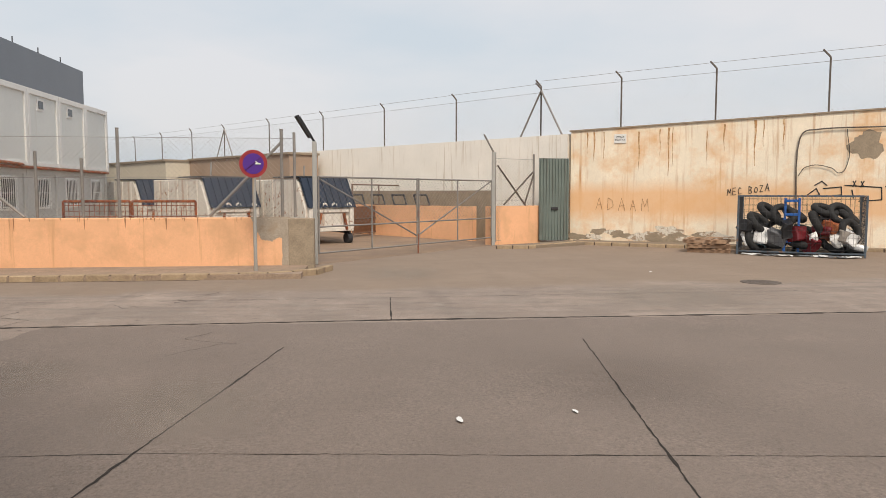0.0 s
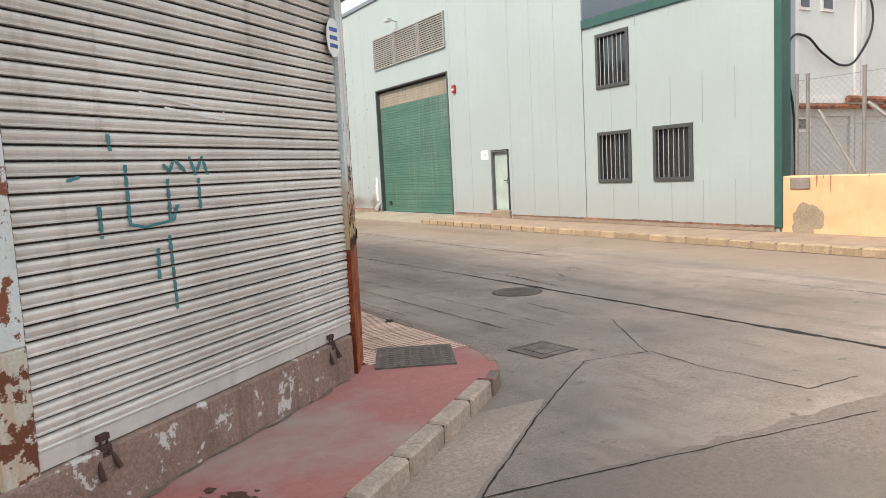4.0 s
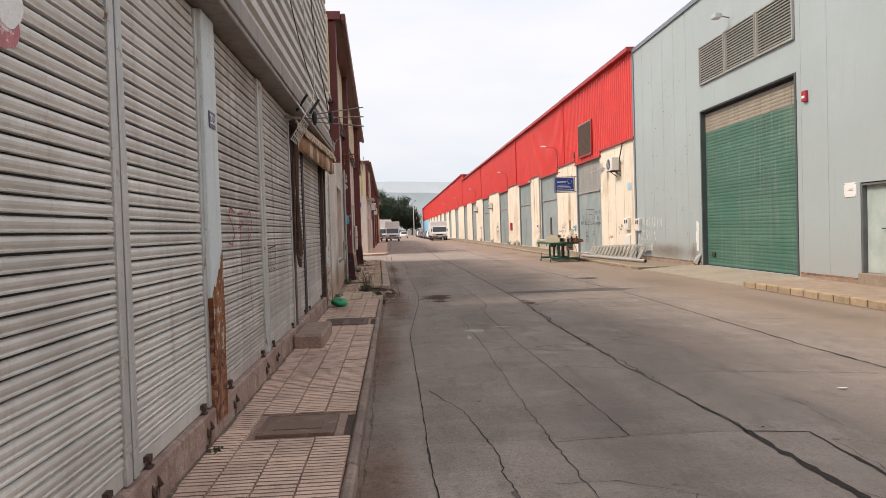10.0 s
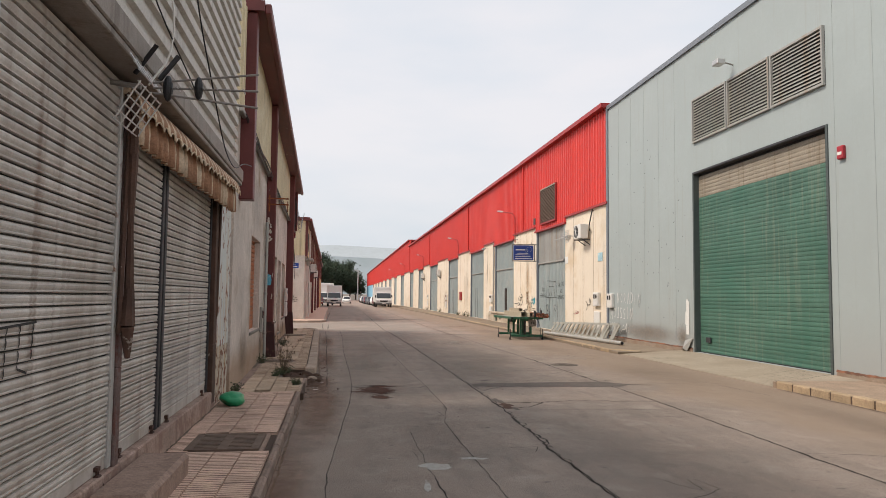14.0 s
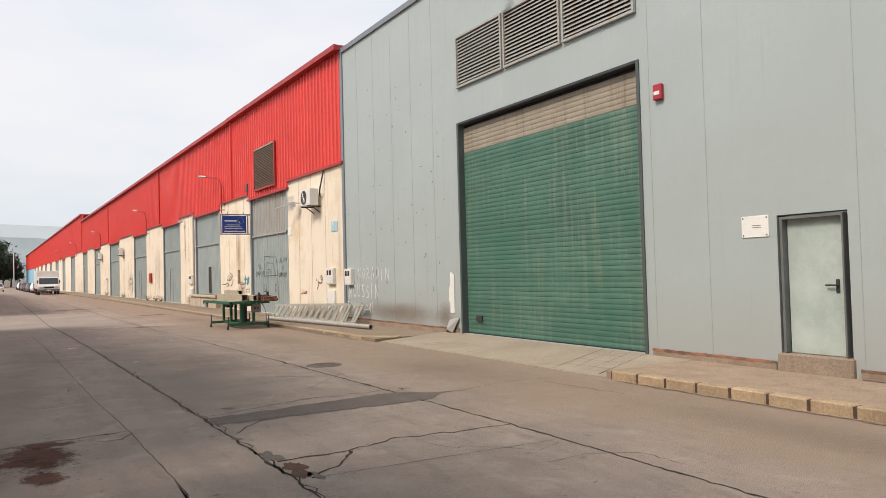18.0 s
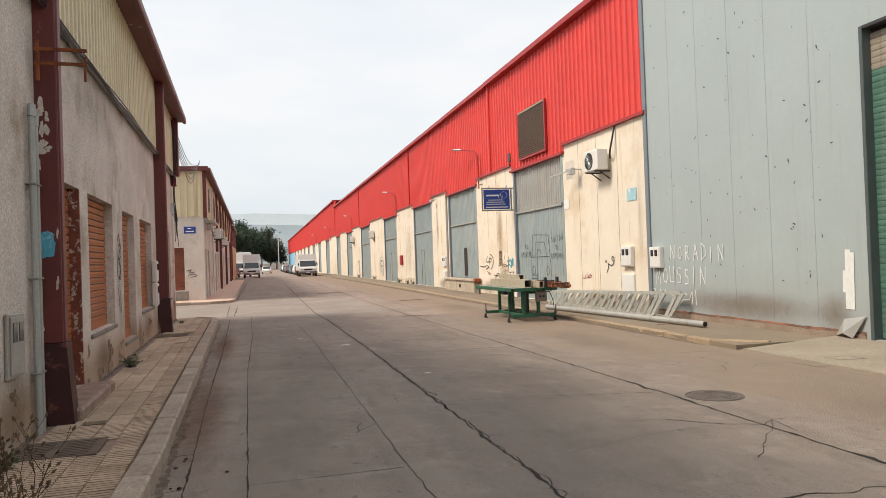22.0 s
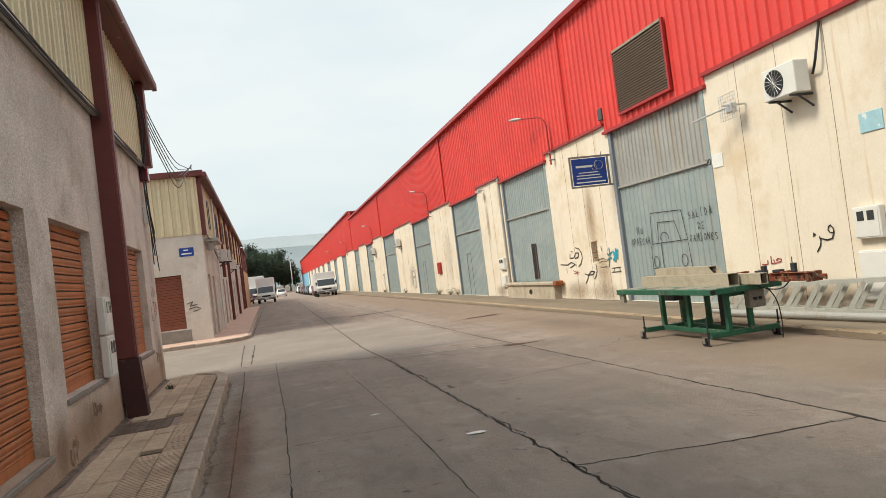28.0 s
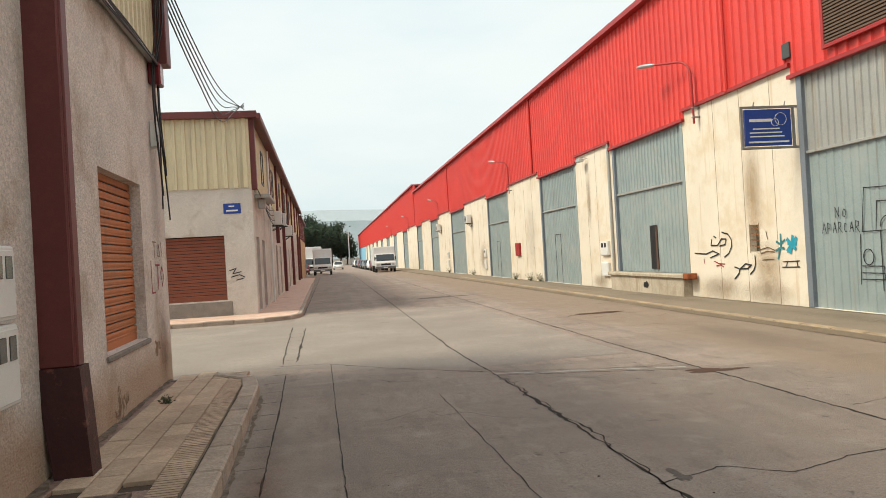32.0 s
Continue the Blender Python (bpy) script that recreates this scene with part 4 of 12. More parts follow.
# ---- east end: orange wall and boundary wall ----
bm = BM()
boxm(bm, (GX, 2.75, 0.0), (GX + 0.3, 11.83, 1.24), 0.02)
wall_orange = tagged(finish("wall_orange", bm, M_ORANGEWALL), "low peach-orange painted wall with rusty runs", "wall", kind="structure")
bm = BM()
boxm(bm, (GX - 0.02, 2.15, 0.0), (GX + 0.34, 2.75, 1.22), 0.02)
wall_orange_end = tagged(finish("wall_orange_end", bm, M_BAREPLASTER), "bare grey rendered end of the orange wall", "wall", kind="structure")
MW = Matrix.Translation((27.1, -6.5, 0)) @ pose(0, 0, 0, 0, 0, -30.2)
bm = BM()
vs = [bm.verts.new(p) for p in ((0, 0, 0), (0.35, 0, 0), (0.35, -30, 0), (0, -30, 0), (0, 0, 4.02), (0.35, 0, 4.02), (0.35, -30, 5.1), (0, -30, 5.1))]
for f in ((0, 3, 2, 1), (4, 5, 6, 7), (0, 1, 5, 4), (1, 2, 6, 5), (2, 3, 7, 6), (3, 0, 4, 7)):
    bm.faces.new([vs[i] for i in f])
bmesh.ops.recalc_face_normals(bm, faces=bm.faces)
wall_boundary = tagged(finish("wall_boundary", bm, M_WHITEWALL, MW), "tall stained cream boundary wall with rust runs", "wall", kind="structure")
bm = BM()
prism(bm, [(27.2, -6.4), (27.5, -6.7), (75.3, 33.0), (75.0, 33.4)], 0.0, 3.95)
wall_boundary_back = tagged(finish("wall_boundary_back", bm, M_WHITEWALL2), "whitewashed boundary wall behind the yard", "wall", kind="structure")

# ---- left: roller shutters ----


SH = "grey shop shutters"
M_DARKRUN = mat("dark_rust_run", (0.085, 0.045, 0.035), 0.9, vary=0.4, scale=9, bump=0.3)


def shutter(name, m, s0, s1, z0, z1, pitch, material, label, group, out=0.0, bulge=0.02, frame_mat=None, lock=True, rails=True):
    """A closed roller shutter: curved slats, bottom bar, side rails and padlocks. x points outwards, y along the front."""
    t = thing(name, label, "roller shutter", group)
    w = s1 - s0
    n = int((z1 - z0 - 0.09) / pitch)
    bm = BM()
    prof = [(0.004, 0.0), (bulge * 0.9, 0.002), (bulge * 0.95, pitch * 0.13), (bulge * 0.55, pitch * 0.2), (bulge * 0.9, pitch * 0.4), (bulge, pitch * 0.58), (bulge * 0.8, pitch * 0.76), (0.002, pitch * 0.86), (-0.008, pitch * 0.86), (-0.008, 0.0)]
    lo = [bm.verts.new((x, 0, z)) for x, z in prof]
    hi = [bm.verts.new((x, w, z)) for x, z in prof]
    for i in range(len(prof)):
        k = (i + 1) % len(prof)
        bm.faces.new((lo[i], lo[k], hi[k], hi[i]))
    bm.faces.new(lo[::-1])
    bm.faces.new(hi)
    bmesh.ops.recalc_face_normals(bm, faces=bm.faces)
    me = bpy.data.meshes.new("slat")
    bm.to_mesh(me)
    bm.free()
    me.materials.append(material)
    rnd = random.Random(int(s0 * 100) + int(z1 * 10))
    for i in range(n):
        ob = new("slat", me)
        ob.parent = t
        ob.matrix_basis = m @ pose(out + rnd.uniform(-0.0015, 0.0015), s0, z0 + 0.09 + i * pitch, rnd.uniform(-0.05, 0.05), rnd.uniform(-0.6, 0.6), 0)
    # added black sheet: the dark between the slats is its colour
    bm = BM()
    boxm(bm, (out - 0.03, s0 + 0.002, z0 + 0.09), (out - 0.012, s1 - 0.002, z1 - 0.002))
    part("backing", bm, M_BLACK, t, "", m)
    top_ = z0 + 0.09 + n * pitch
    if z1 - top_ > 0.012:
        bm = BM()
        boxm(bm, (out - 0.01, s0, top_ + 0.004), (out + bulge * 0.6, s1, z1), 0.003)
        part("head_bar", bm, material, t, "", m)
    bm = BM()
    boxm(bm, (out - 0.02, s0, z0), (out + 0.012, s1, z0 + 0.088), 0.004)
    part("bottom_bar", bm, material, t, "", m)
    if rails:
        for s in (s0, s1):
            bm = BM()
            boxm(bm, (out - 0.03, s - 0.035, z0), (out + 0.035, s + 0.035, z1), 0.006)
            part("guide_rail", bm, frame_mat or M_SHUTTER_FRAME, t, "", m)
    if lock:
        for k in (0.12, 0.88):
            s = s0 + w * k
            bm = BM()
            boxm(bm, (out + 0.012, s - 0.035, z0 - 0.055), (out + 0.05, s + 0.035, z0 + 0.005), 0.006)
            bar(bm, (out + 0.03, s - 0.02, z0 - 0.01), (out + 0.03, s - 0.02, z0 + 0.05), 0.007, 6)
            bar(bm, (out + 0.03, s + 0.02, z0 - 0.01), (out + 0.03, s + 0.02, z0 + 0.05), 0.007, 6)
            boxm(bm, (out, s - 0.03, z0 + 0.03), (out + 0.04, s + 0.03, z0 + 0.06))
            bar(bm, (out + 0.025, s - 0.05, z0 - 0.03), (out + 0.075, s - 0.055, z0 - 0.15), 0.014, 6)
            bar(bm, (out + 0.03, s + 0.03, z0 - 0.03), (out + 0.072, s + 0.05, z0 - 0.12), 0.016, 6)
            part("padlock", bm, M_DARKRUN, t, "dark rusted padlock and hasp", m)
            bm = BM()
            for j, (dx, w_, dz) in enumerate(((-0.03, 0.022, 0.2), (0.012, 0.03, 0.15), (0.045, 0.014, 0.1))):
                bm.faces.new([bm.verts.new((out + 0.0635, s + dx + u * w_, z0 - 0.108 - v * dz)) for u, v in ((-0.5, 0.0), (-0.32, 0.55), (0.05, 1.0), (0.3, 0.5), (0.5, 0.0))])
            if m == ML:
                part("rust_run", bm, M_DARKRUN, t, "dark rust run below the padlock", m)
    return t


SHUT_Z0 = 0.46
cs1 = shutter("roller_shutter", CH, -2.75, -0.02, SHUT_Z0, 3.13, 0.071, M_SHUTTER, "grey ribbed roller shutter with blue graffiti at the corner", SH, rails=False)
cs2 = shutter("roller_shutter", CH, -5.6, -2.95, SHUT_Z0, 3.13, 0.071, M_SHUTTER, "grey ribbed roller shutter with faint red graffiti marks", SH, rails=False)
shutter("roller_shutter", CH, -8.6, -5.85, SHUT_Z0, 3.13, 0.071, M_SHUTTER, "grey ribbed roller shutter of the corner shop", SH)
st = []
for a, b, lab in ((-1.40, 0.76, "grey ribbed roller shutter with a torn red sticker"), (0.86, 2.31, "grey ribbed roller shutter beside a rusty post"),
                  (2.71, 4.58, "grey ribbed roller shutter with red scrawled letters"), (4.76, 6.72, "grey ribbed roller shutter with small dark scribbles")):
    st.append(shutter("roller_shutter", ML, a, b, 0.36, 3.13, 0.071, M_SHUTTER_D if a > 2 else M_SHUTTER, lab, SH, out=0.0))
for a, b in ((6.92, 8.2), (8.32, 10.74)):
    shutter("roller_shutter", ML, a, b, 0.36, 2.98, 0.068, M_SHUTTER_D, "grimy grey roller shutter under the awning", SH, out=-0.03, frame_mat=M_DARKSTEEL)

# plinths with flaking paint
bm = BM()
boxm(bm, (-0.14, -9.0, 0.0), (0.05, -0.06, 0.455), 0.012)
tagged(finish("baseboard_corner", bm, M_PLINTH, CH), "stained brown plinth with flaking white and blue paint", "plinth", kind="structure")
bm = BM()
boxm(bm, (-0.14, -1.3, 0.0), (0.06, 11.0, 0.355), 0.012)
tagged(finish("baseboard_shops", bm, mat("pinkish_flaking_plinth", (0.44, 0.315, 0.262), 0.92, vary=0.22, scale=2.5, second=(0.27, 0.175, 0.145), patch=0.42, patch_scale=3.5, patch_edge=0.05, third=(0.19, 0.115, 0.09), streak=0.35, bump=0.6, grit=0.3), ML), "stained pinkish plinth under the shop shutters", "plinth", kind="structure")

# graffiti on the shutters
GZ, GP = SHUT_Z0 + 0.09, 0.071
slat_strokes("graffiti", [[(-2.21, 1.95), (-2.2, 1.87)], [(-2.46, 1.73), (-2.38, 1.75)], [(-2.3, 1.62), (-2.3, 1.45)], [(-2.12, 1.8), (-2.12, 1.5), (-2.02, 1.48), (-1.82, 1.5), (-1.78, 1.58)],
                          [(-1.86, 1.8), (-1.82, 1.76), (-1.78, 1.83), (-1.7, 1.76)], [(-1.66, 1.84), (-1.62, 1.74), (-1.56, 1.84), (-1.52, 1.74)], [(-1.84, 1.72), (-1.84, 1.5)], [(-1.6, 1.72), (-1.6, 1.55)],
                          [(-1.86, 1.42), (-1.85, 1.02)], [(-1.95, 1.36), (-1.96, 1.2)]], 0.022, M_GRAFBLUE, cs1, CH, GZ, GP, "faint teal spray-painted scrawl")
slat_strokes("graffiti", [[(-3.9, 1.95), (-3.9, 1.55)]], 0.010, M_GRAFRED, cs2, CH, GZ, GP, "faint dark red marks")
slat_strokes("graffiti", [[(-4.05, 1.62), (-3.96, 1.62)], [(-4.05, 1.48), (-3.98, 1.48)]], 0.014, M_GRAFRED, cs2, CH, GZ, GP, "faint dark red marks")
# torn tape strip
slat_strokes("tape", [[(-2.0, 2.12), (-1.7, 2.09), (-1.33, 2.06)], [(-1.98, 2.17), (-1.33, 2.1)]], 0.012, M_GRAFWHITE, cs1, CH, GZ, GP, "torn pale tape")
SZ = 0.36 + 0.09
slat_strokes("graffiti", [[(3.34, 1.75), (3.2, 1.79), (3.12, 1.72), (3.26, 1.64), (3.32, 1.56), (3.22, 1.48), (3.1, 1.5)], [(3.46, 1.74), (3.68, 1.75)], [(3.62, 1.68), (3.7, 1.66)], [(3.55, 1.75), (3.545, 1.55), (3.57, 1.17)], [(3.46, 1.62), (3.64, 1.64)],
                          [(3.93, 0.86), (3.89, 1.3), (3.9, 1.76), (4.0, 1.78), (4.06, 1.7), (4.02, 1.58), (3.91, 1.53)]], 0.017, M_GRAFRED, st[2], ML, SZ, GP, "red scrawled letters")
slat_strokes("graffiti", [[(4.9, 1.4), (4.88, 1.2), (5.0, 1.15)], [(5.05, 1.42), (5.03, 1.17)], [(5.2, 1.42), (5.18, 1.2), (5.3, 1.17)], [(5.36, 1.42), (5.34, 1.24)], [(4.9, 1.41), (5.4, 1.43)]], 0.012, M_GRAFBLACK, st[3], ML, SZ, GP, "thin dark scribbles")
bm = BM()
blob(bm, 0, 0, 0.13, 5, 0.0, 1.0, 1.3)
part("sticker", bm, mat("faded_pink_paper", (0.52, 0.20, 0.22), 0.8, vary=0.25, scale=9, second=(0.72, 0.62, 0.60), patch=0.42, patch_scale=14, patch_edge=0.03), st[0], "torn red and white sticker", ML @ Matrix(((0, 0, 1, 0.024), (1, 0, 0, -0.2), (0, 1, 0, 2.42), (0, 0, 0, 1))))
bm = BM()
blob(bm, 0.05, -0.03, 0.08, 8, 0.0, 1.0, 1.2)
part("sticker", bm, M_WHITEPAINT, st[0], "torn white sticker edge", ML @ Matrix(((0, 0, 1, 0.026), (1, 0, 0, -0.2), (0, 1, 0, 2.42), (0, 0, 0, 1))))

# posts of the shop fronts
post = thing("corner_post", "corner steel post, peeling pale blue paint over deep rust", "post")
front = [(7.46, 7.90), (7.663, 8.25), (7.660, 8.60), (7.5, 8.62), (7.36, 8.05)]
bm = BM()
prism(bm, front, 1.12, 3.2)
part("upper_casing", bm, M_POSTPAINT, post, "peeling pale blue paint with rust blooms")
bm = BM()
prism(bm, front, 0.1, 1.12)
part("lower_casing", bm, M_RUSTFACE, post, "deep orange rust")
# flaked edge, seam and rust blots on the broad face
pf = Vector((7.663 - 7.46, 8.25 - 7.90, 0))
MPF = Matrix.Translation((7.46, 7.90, 0)) @ pose(0, 0, 0, 0, 0, math.degrees(math.atan2(pf.y, pf.x)) - 90)
PFW = pf.length
rnd = random.Random(12)
bm = BM()
lo, hi = [], []
for i in range(34):
    y = PFW * i / 33
    lo.append(bm.verts.new((0.004, y, 1.10 - rnd.uniform(0, 0.01))))
    hi.append(bm.verts.new((0.004, y, 1.13 + 0.035 * abs(noise.noise(Vector((y * 22, 0, 3)))) + (0.04 if y > PFW * 0.6 else 0.0) * rnd.uniform(0.4, 1.0))))
for i in range(33):
    bm.faces.new((lo[i], lo[i + 1], hi[i + 1], hi[i]))
part("ragged_seam", bm, M_RUST, post, "dark rusted seam", MPF)
M_DARKRUST = mat("dark_rust_scab", (0.075, 0.026, 0.018), 0.95, vary=0.5, scale=12, bump=0.6)
M_OCHRE = mat("ochre_rust_wash", (0.48, 0.25, 0.10), 0.85, vary=0.35, scale=8, second=(0.55, 0.60, 0.60), patch=0.4, patch_scale=14, patch_edge=0.08, bump=0.2)


def blot(y, z, r, sy, sz, m_, seed, out=0.003, rough=0.9):
    bm = BM()
    blob(bm, 0, 0, r, seed, 0.0, sy, sz, 26, rough)
    part("rust_blot", bm, m_, post, "", MPF @ Matrix(((0, 0, 1, out), (1, 0, 0, y), (0, 1, 0, z), (0, 0, 0, 1))))


M_ORUST = mat("orange_rust_bloom", (0.42, 0.15, 0.05), 0.9, vary=0.4, scale=12, second=(0.52, 0.42, 0.24), patch=0.42, patch_scale=22, patch_edge=0.06, bump=0.3)
for k, (y, z, r, sy, sz) in enumerate(((0.27, 1.43, 0.05, 1.3, 0.8), (0.22, 1.40, 0.035, 1.0, 1.0), (0.33, 1.41, 0.03, 0.9, 1.0), (0.10, 1.45, 0.028, 1.2, 0.7), (0.24, 1.32, 0.03, 0.7, 2.2), (0.02, 1.30, 0.03, 0.6, 4.0), (0.015, 1.18, 0.03, 0.7, 3.0))):
    blot(y, z, r, sy, sz, M_ORUST, 41 + k, 0.0018 + 0.0001 * k)
# three eaten-through squares with rust running down from them
for c in (0.165, 0.23, 0.29):
    for k in range(5):
        blot(c + rnd.uniform(-0.012, 0.012), 1.655 + 0.024 * k + rnd.uniform(-0.006, 0.006), rnd.uniform(0.013, 0.02), 1.1, 1.0, M_DARKRUST if k % 2 else M_RUST, 50 + k + int(c * 1000), 0.003 + 0.0001 * k)
    blot(c, 1.60, 0.02, 0.8, 2.4, M_OCHRE, 70 + int(c * 100), 0.0022, 0.5)
for k, (y, z, r) in enumerate(((0.065, 1.33, 0.026), (0.095, 1.315, 0.024), (0.13, 1.385, 0.024), (0.155, 1.37, 0.02), (0.12, 1.40, 0.012), (0.04, 2.06, 0.016), (0.045, 2.09, 0.011), (0.29, 2.10, 0.016), (0.29, 2.075, 0.011), (0.03, 1.48, 0.008), (0.36, 1.62, 0.010), (0.37, 1.83, 0.009), (0.30, 1.2, 0.02), (0.34, 1.25, 0.016), (0.36, 1.33, 0.012))):
    blot(y, z, r, 0.9, 1.2, M_DARKRUST, 90 + k)
# scratches through the paint
for k in range(16):
    y, z, a, l = rnd.uniform(0.05, 0.37), 1.2 + 0.5 * rnd.random(), rnd.uniform(0.5, 2.4), rnd.uniform(0.02, 0.06)
    strokes("scratch", [[(y, z), (y + 0.5 * l * math.cos(a), z + 0.5 * l * math.sin(a)), (y + l * math.cos(a + 0.3), z + l * math.sin(a + 0.3))]], 0.004, M_DARKRUST, post, MPF, "", 0.0034)
for k in range(44):
    z = 1.14 + 1.05 * rnd.random() ** 1.8
    blot(rnd.uniform(0.01, PFW - 0.01), z, rnd.uniform(0.003, 0.008), 0.6, rnd.uniform(1.0, 2.2), M_DARKRUST, 120 + k, 0.0032, 1.0)
for k in range(12):
    z = 1.2 + 1.6 * k / 12
    blot(PFW - rnd.uniform(0.0, 0.012), z, rnd.uniform(0.006, 0.014), 0.5, rnd.uniform(1.5, 3.5), M_DARKRUST, 180 + k, 0.0034, 1.0)
    if k < 6:
        blot(0.015, z * 0.6 + 0.42, rnd.uniform(0.01, 0.02), 0.7, 2.6, M_RUST, 200 + k, 0.0026, 0.8)
blot(0.095, 1.556, 0.028, 1.6, 0.42, mat("bright_red_dab", (0.50, 0.04, 0.05), 0.7, vary=0.2, scale=9), 230, 0.004, 0.3)
bm = BM()
boxm(bm, (0.001, 0.145, 1.785), (0.004, 0.25, 1.875))
part("paper_square", bm, mat("faded_white_paper", (0.72, 0.72, 0.70), 0.8, vary=0.05, scale=4), post, "faded paper square", MPF)


# narrower return face: ochre-stained paint above, flaky rust below
bm = BM()
prism(bm, [(7.664, 8.254), (7.668, 8.254), (7.665, 8.60), (7.661, 8.60)], 0.35, 1.13)
part("return_face", bm, mat("orange_brown_scaly_rust", (0.36, 0.145, 0.065), 0.95, vary=0.4, scale=6, second=(0.50, 0.36, 0.22), patch=0.3, patch_scale=9, patch_edge=0.08, third=(0.16, 0.045, 0.025), streak=0.42, bump=0.8, bump_scale=40, grit=0.4), post, "scaly orange-brown rust on the side of the post")
bm = BM()
prism(bm, [(7.664, 8.254), (7.668, 8.254), (7.665, 8.60), (7.661, 8.60)], 1.13, 3.19)
part("return_face", bm, M_POSTSIDE, post, "ochre-stained side of the post")
MPR = Matrix.Translation((7.668, 8.254, 0)) @ pose(0, 0, 0, 0, 0, 0.5)


def edge_blot(y, z, r, sy, sz, m_, seed, out=0.003):
    bm = BM()
    blob(bm, 0, 0, r, seed, 0.0, sy, sz, 26, 1.0)
    part("rust_blot", bm, m_, post, "", MPR @ Matrix(((0, 0, 1, out), (1, 0, 0, y), (0, 1, 0, z), (0, 0, 0, 1))))


for k in range(60):
    z = 1.18 + 1.5 * rnd.random() ** 1.3
    y = rnd.choice((0.01, 0.02, 0.30, 0.32, rnd.uniform(0.02, 0.32)))
    edge_blot(y, z, rnd.uniform(0.008, 0.022), 0.5, rnd.uniform(1.5, 4.0), M_DARKRUST, 700 + k)
for k in range(18):
    edge_blot(0.335 * (k + 0.5) / 18, 1.20 + rnd.uniform(-0.02, 0.04), rnd.uniform(0.014, 0.03), 0.8, rnd.uniform(1.0, 2.6), M_DARKRUST, 780 + k, 0.0036)
for k in range(9):
    edge_blot(0.31, 2.05 + 0.1 * k, rnd.uniform(0.02, 0.035), 0.8, 2.2, M_DARKRUST, 810 + k, 0.0036)
for k in range(34):
    z = 1.18 + 1.0 * rnd.random() ** 1.5
    blot(PFW + 0.01 + rnd.uniform(0, 0.01), z, rnd.uniform(0.006, 0.016), 0.5, rnd.uniform(1.5, 3.5), M_DARKRUST, 400 + k, 0.0036, 1.0)
for k in range(26):
    y = PFW * (k + 0.5) / 26
    blot(y, 1.15 + rnd.uniform(0, 0.03), rnd.uniform(0.012, 0.028), 0.9, rnd.uniform(0.8, 1.9), M_DARKRUST, 460 + k, 0.0046, 1.0)
for k in range(30):
    blot(rnd.uniform(0.02, PFW - 0.02), rnd.uniform(1.2, 1.6), rnd.uniform(0.01, 0.03), 0.45, rnd.uniform(1.6, 4.0), M_OCHRE, 500 + k, 0.0016 + 0.00002 * k, 0.9)
for k in range(60):
    blot(0.25 + rnd.gauss(0, 0.045), 1.42 + rnd.gauss(0, 0.04), rnd.uniform(0.003, 0.009), 0.9, 1.1, M_RUSTFACE, 560 + k, 0.0032, 1.0)


M_MOTTLED = mat("mottled_orange_rust", (0.42, 0.165, 0.06), 0.93, vary=0.4, scale=9, second=(0.50, 0.43, 0.34), patch=0.34, patch_scale=13, patch_edge=0.03, third=(0.10, 0.038, 0.022), streak=0.5, bump=0.9, bump_scale=40, grit=0.45)


def front_post(m, s0, s1, z0, z1, out, label, plate=None, upper=None, lower=None, rise=0.75):
    p = thing("shutter_post", label, "post", "posts between the shutters")
    bm = BM()
    boxm(bm, (-0.05, s0, z0 + rise), (out, s1, z1), 0.008)
    part("upper_casing", bm, upper or M_RUSTPAINT, p, "", m)
    bm = BM()
    boxm(bm, (-0.05, s0, z0), (out, s1, z0 + rise), 0.008)
    part("lower_casing", bm, lower or upper or M_RUSTPAINT2, p, "rusted lower end", m)
    if lower:
        # rust creeps up under the paint with a torn edge, highest along one side
        rnd_ = random.Random(31)
        wid = s1 - s0
        for hgt, low, off, mt, lab in ((0.34, -0.05, 0.002, M_MOTTLED, "rust eating up under the paint"), (0.0, -0.42, 0.004, M_MOTTLED, "flaking rust")):
            bm = BM()
            n = 16
            up = [(s0 + 0.004 + (wid - 0.008) * i / n, z0 + rise + hgt * (0.18 + 0.82 * (i / n) ** 1.6) + rnd_.uniform(-0.03, 0.03)) for i in range(n + 1)]
            dn = [(y, z0 + rise + low + rnd_.uniform(-0.05, 0.05)) for y, z in reversed(up)]
            bm.faces.new([bm.verts.new((out + off, y, z)) for y, z in up + dn])
            part("rust_scale", bm, mt, p, lab, m)
    if plate:
        pl = thing("number_plate", "small blue enamel number plate with white figures", "number plate")
        c = (s0 + s1) / 2
        bm = BM()
        boxm(bm, (out, c - 0.085, plate - 0.06), (out + 0.008, c + 0.085, plate + 0.06), 0.003)
        part("plate", bm, M_PLATE, pl, "", m)
        text_part("number", "22", 0.1, M_WHITEPAINT, pl, facing(m, out + 0.009, c - 0.022, plate), "white figures", 1.0, 0.001)
        text_part("number", "L\n02", 0.035, M_WHITEPAINT, pl, facing(m, out + 0.009, c + 0.06, plate), "white figures", 1.0, 0.001)
    return p


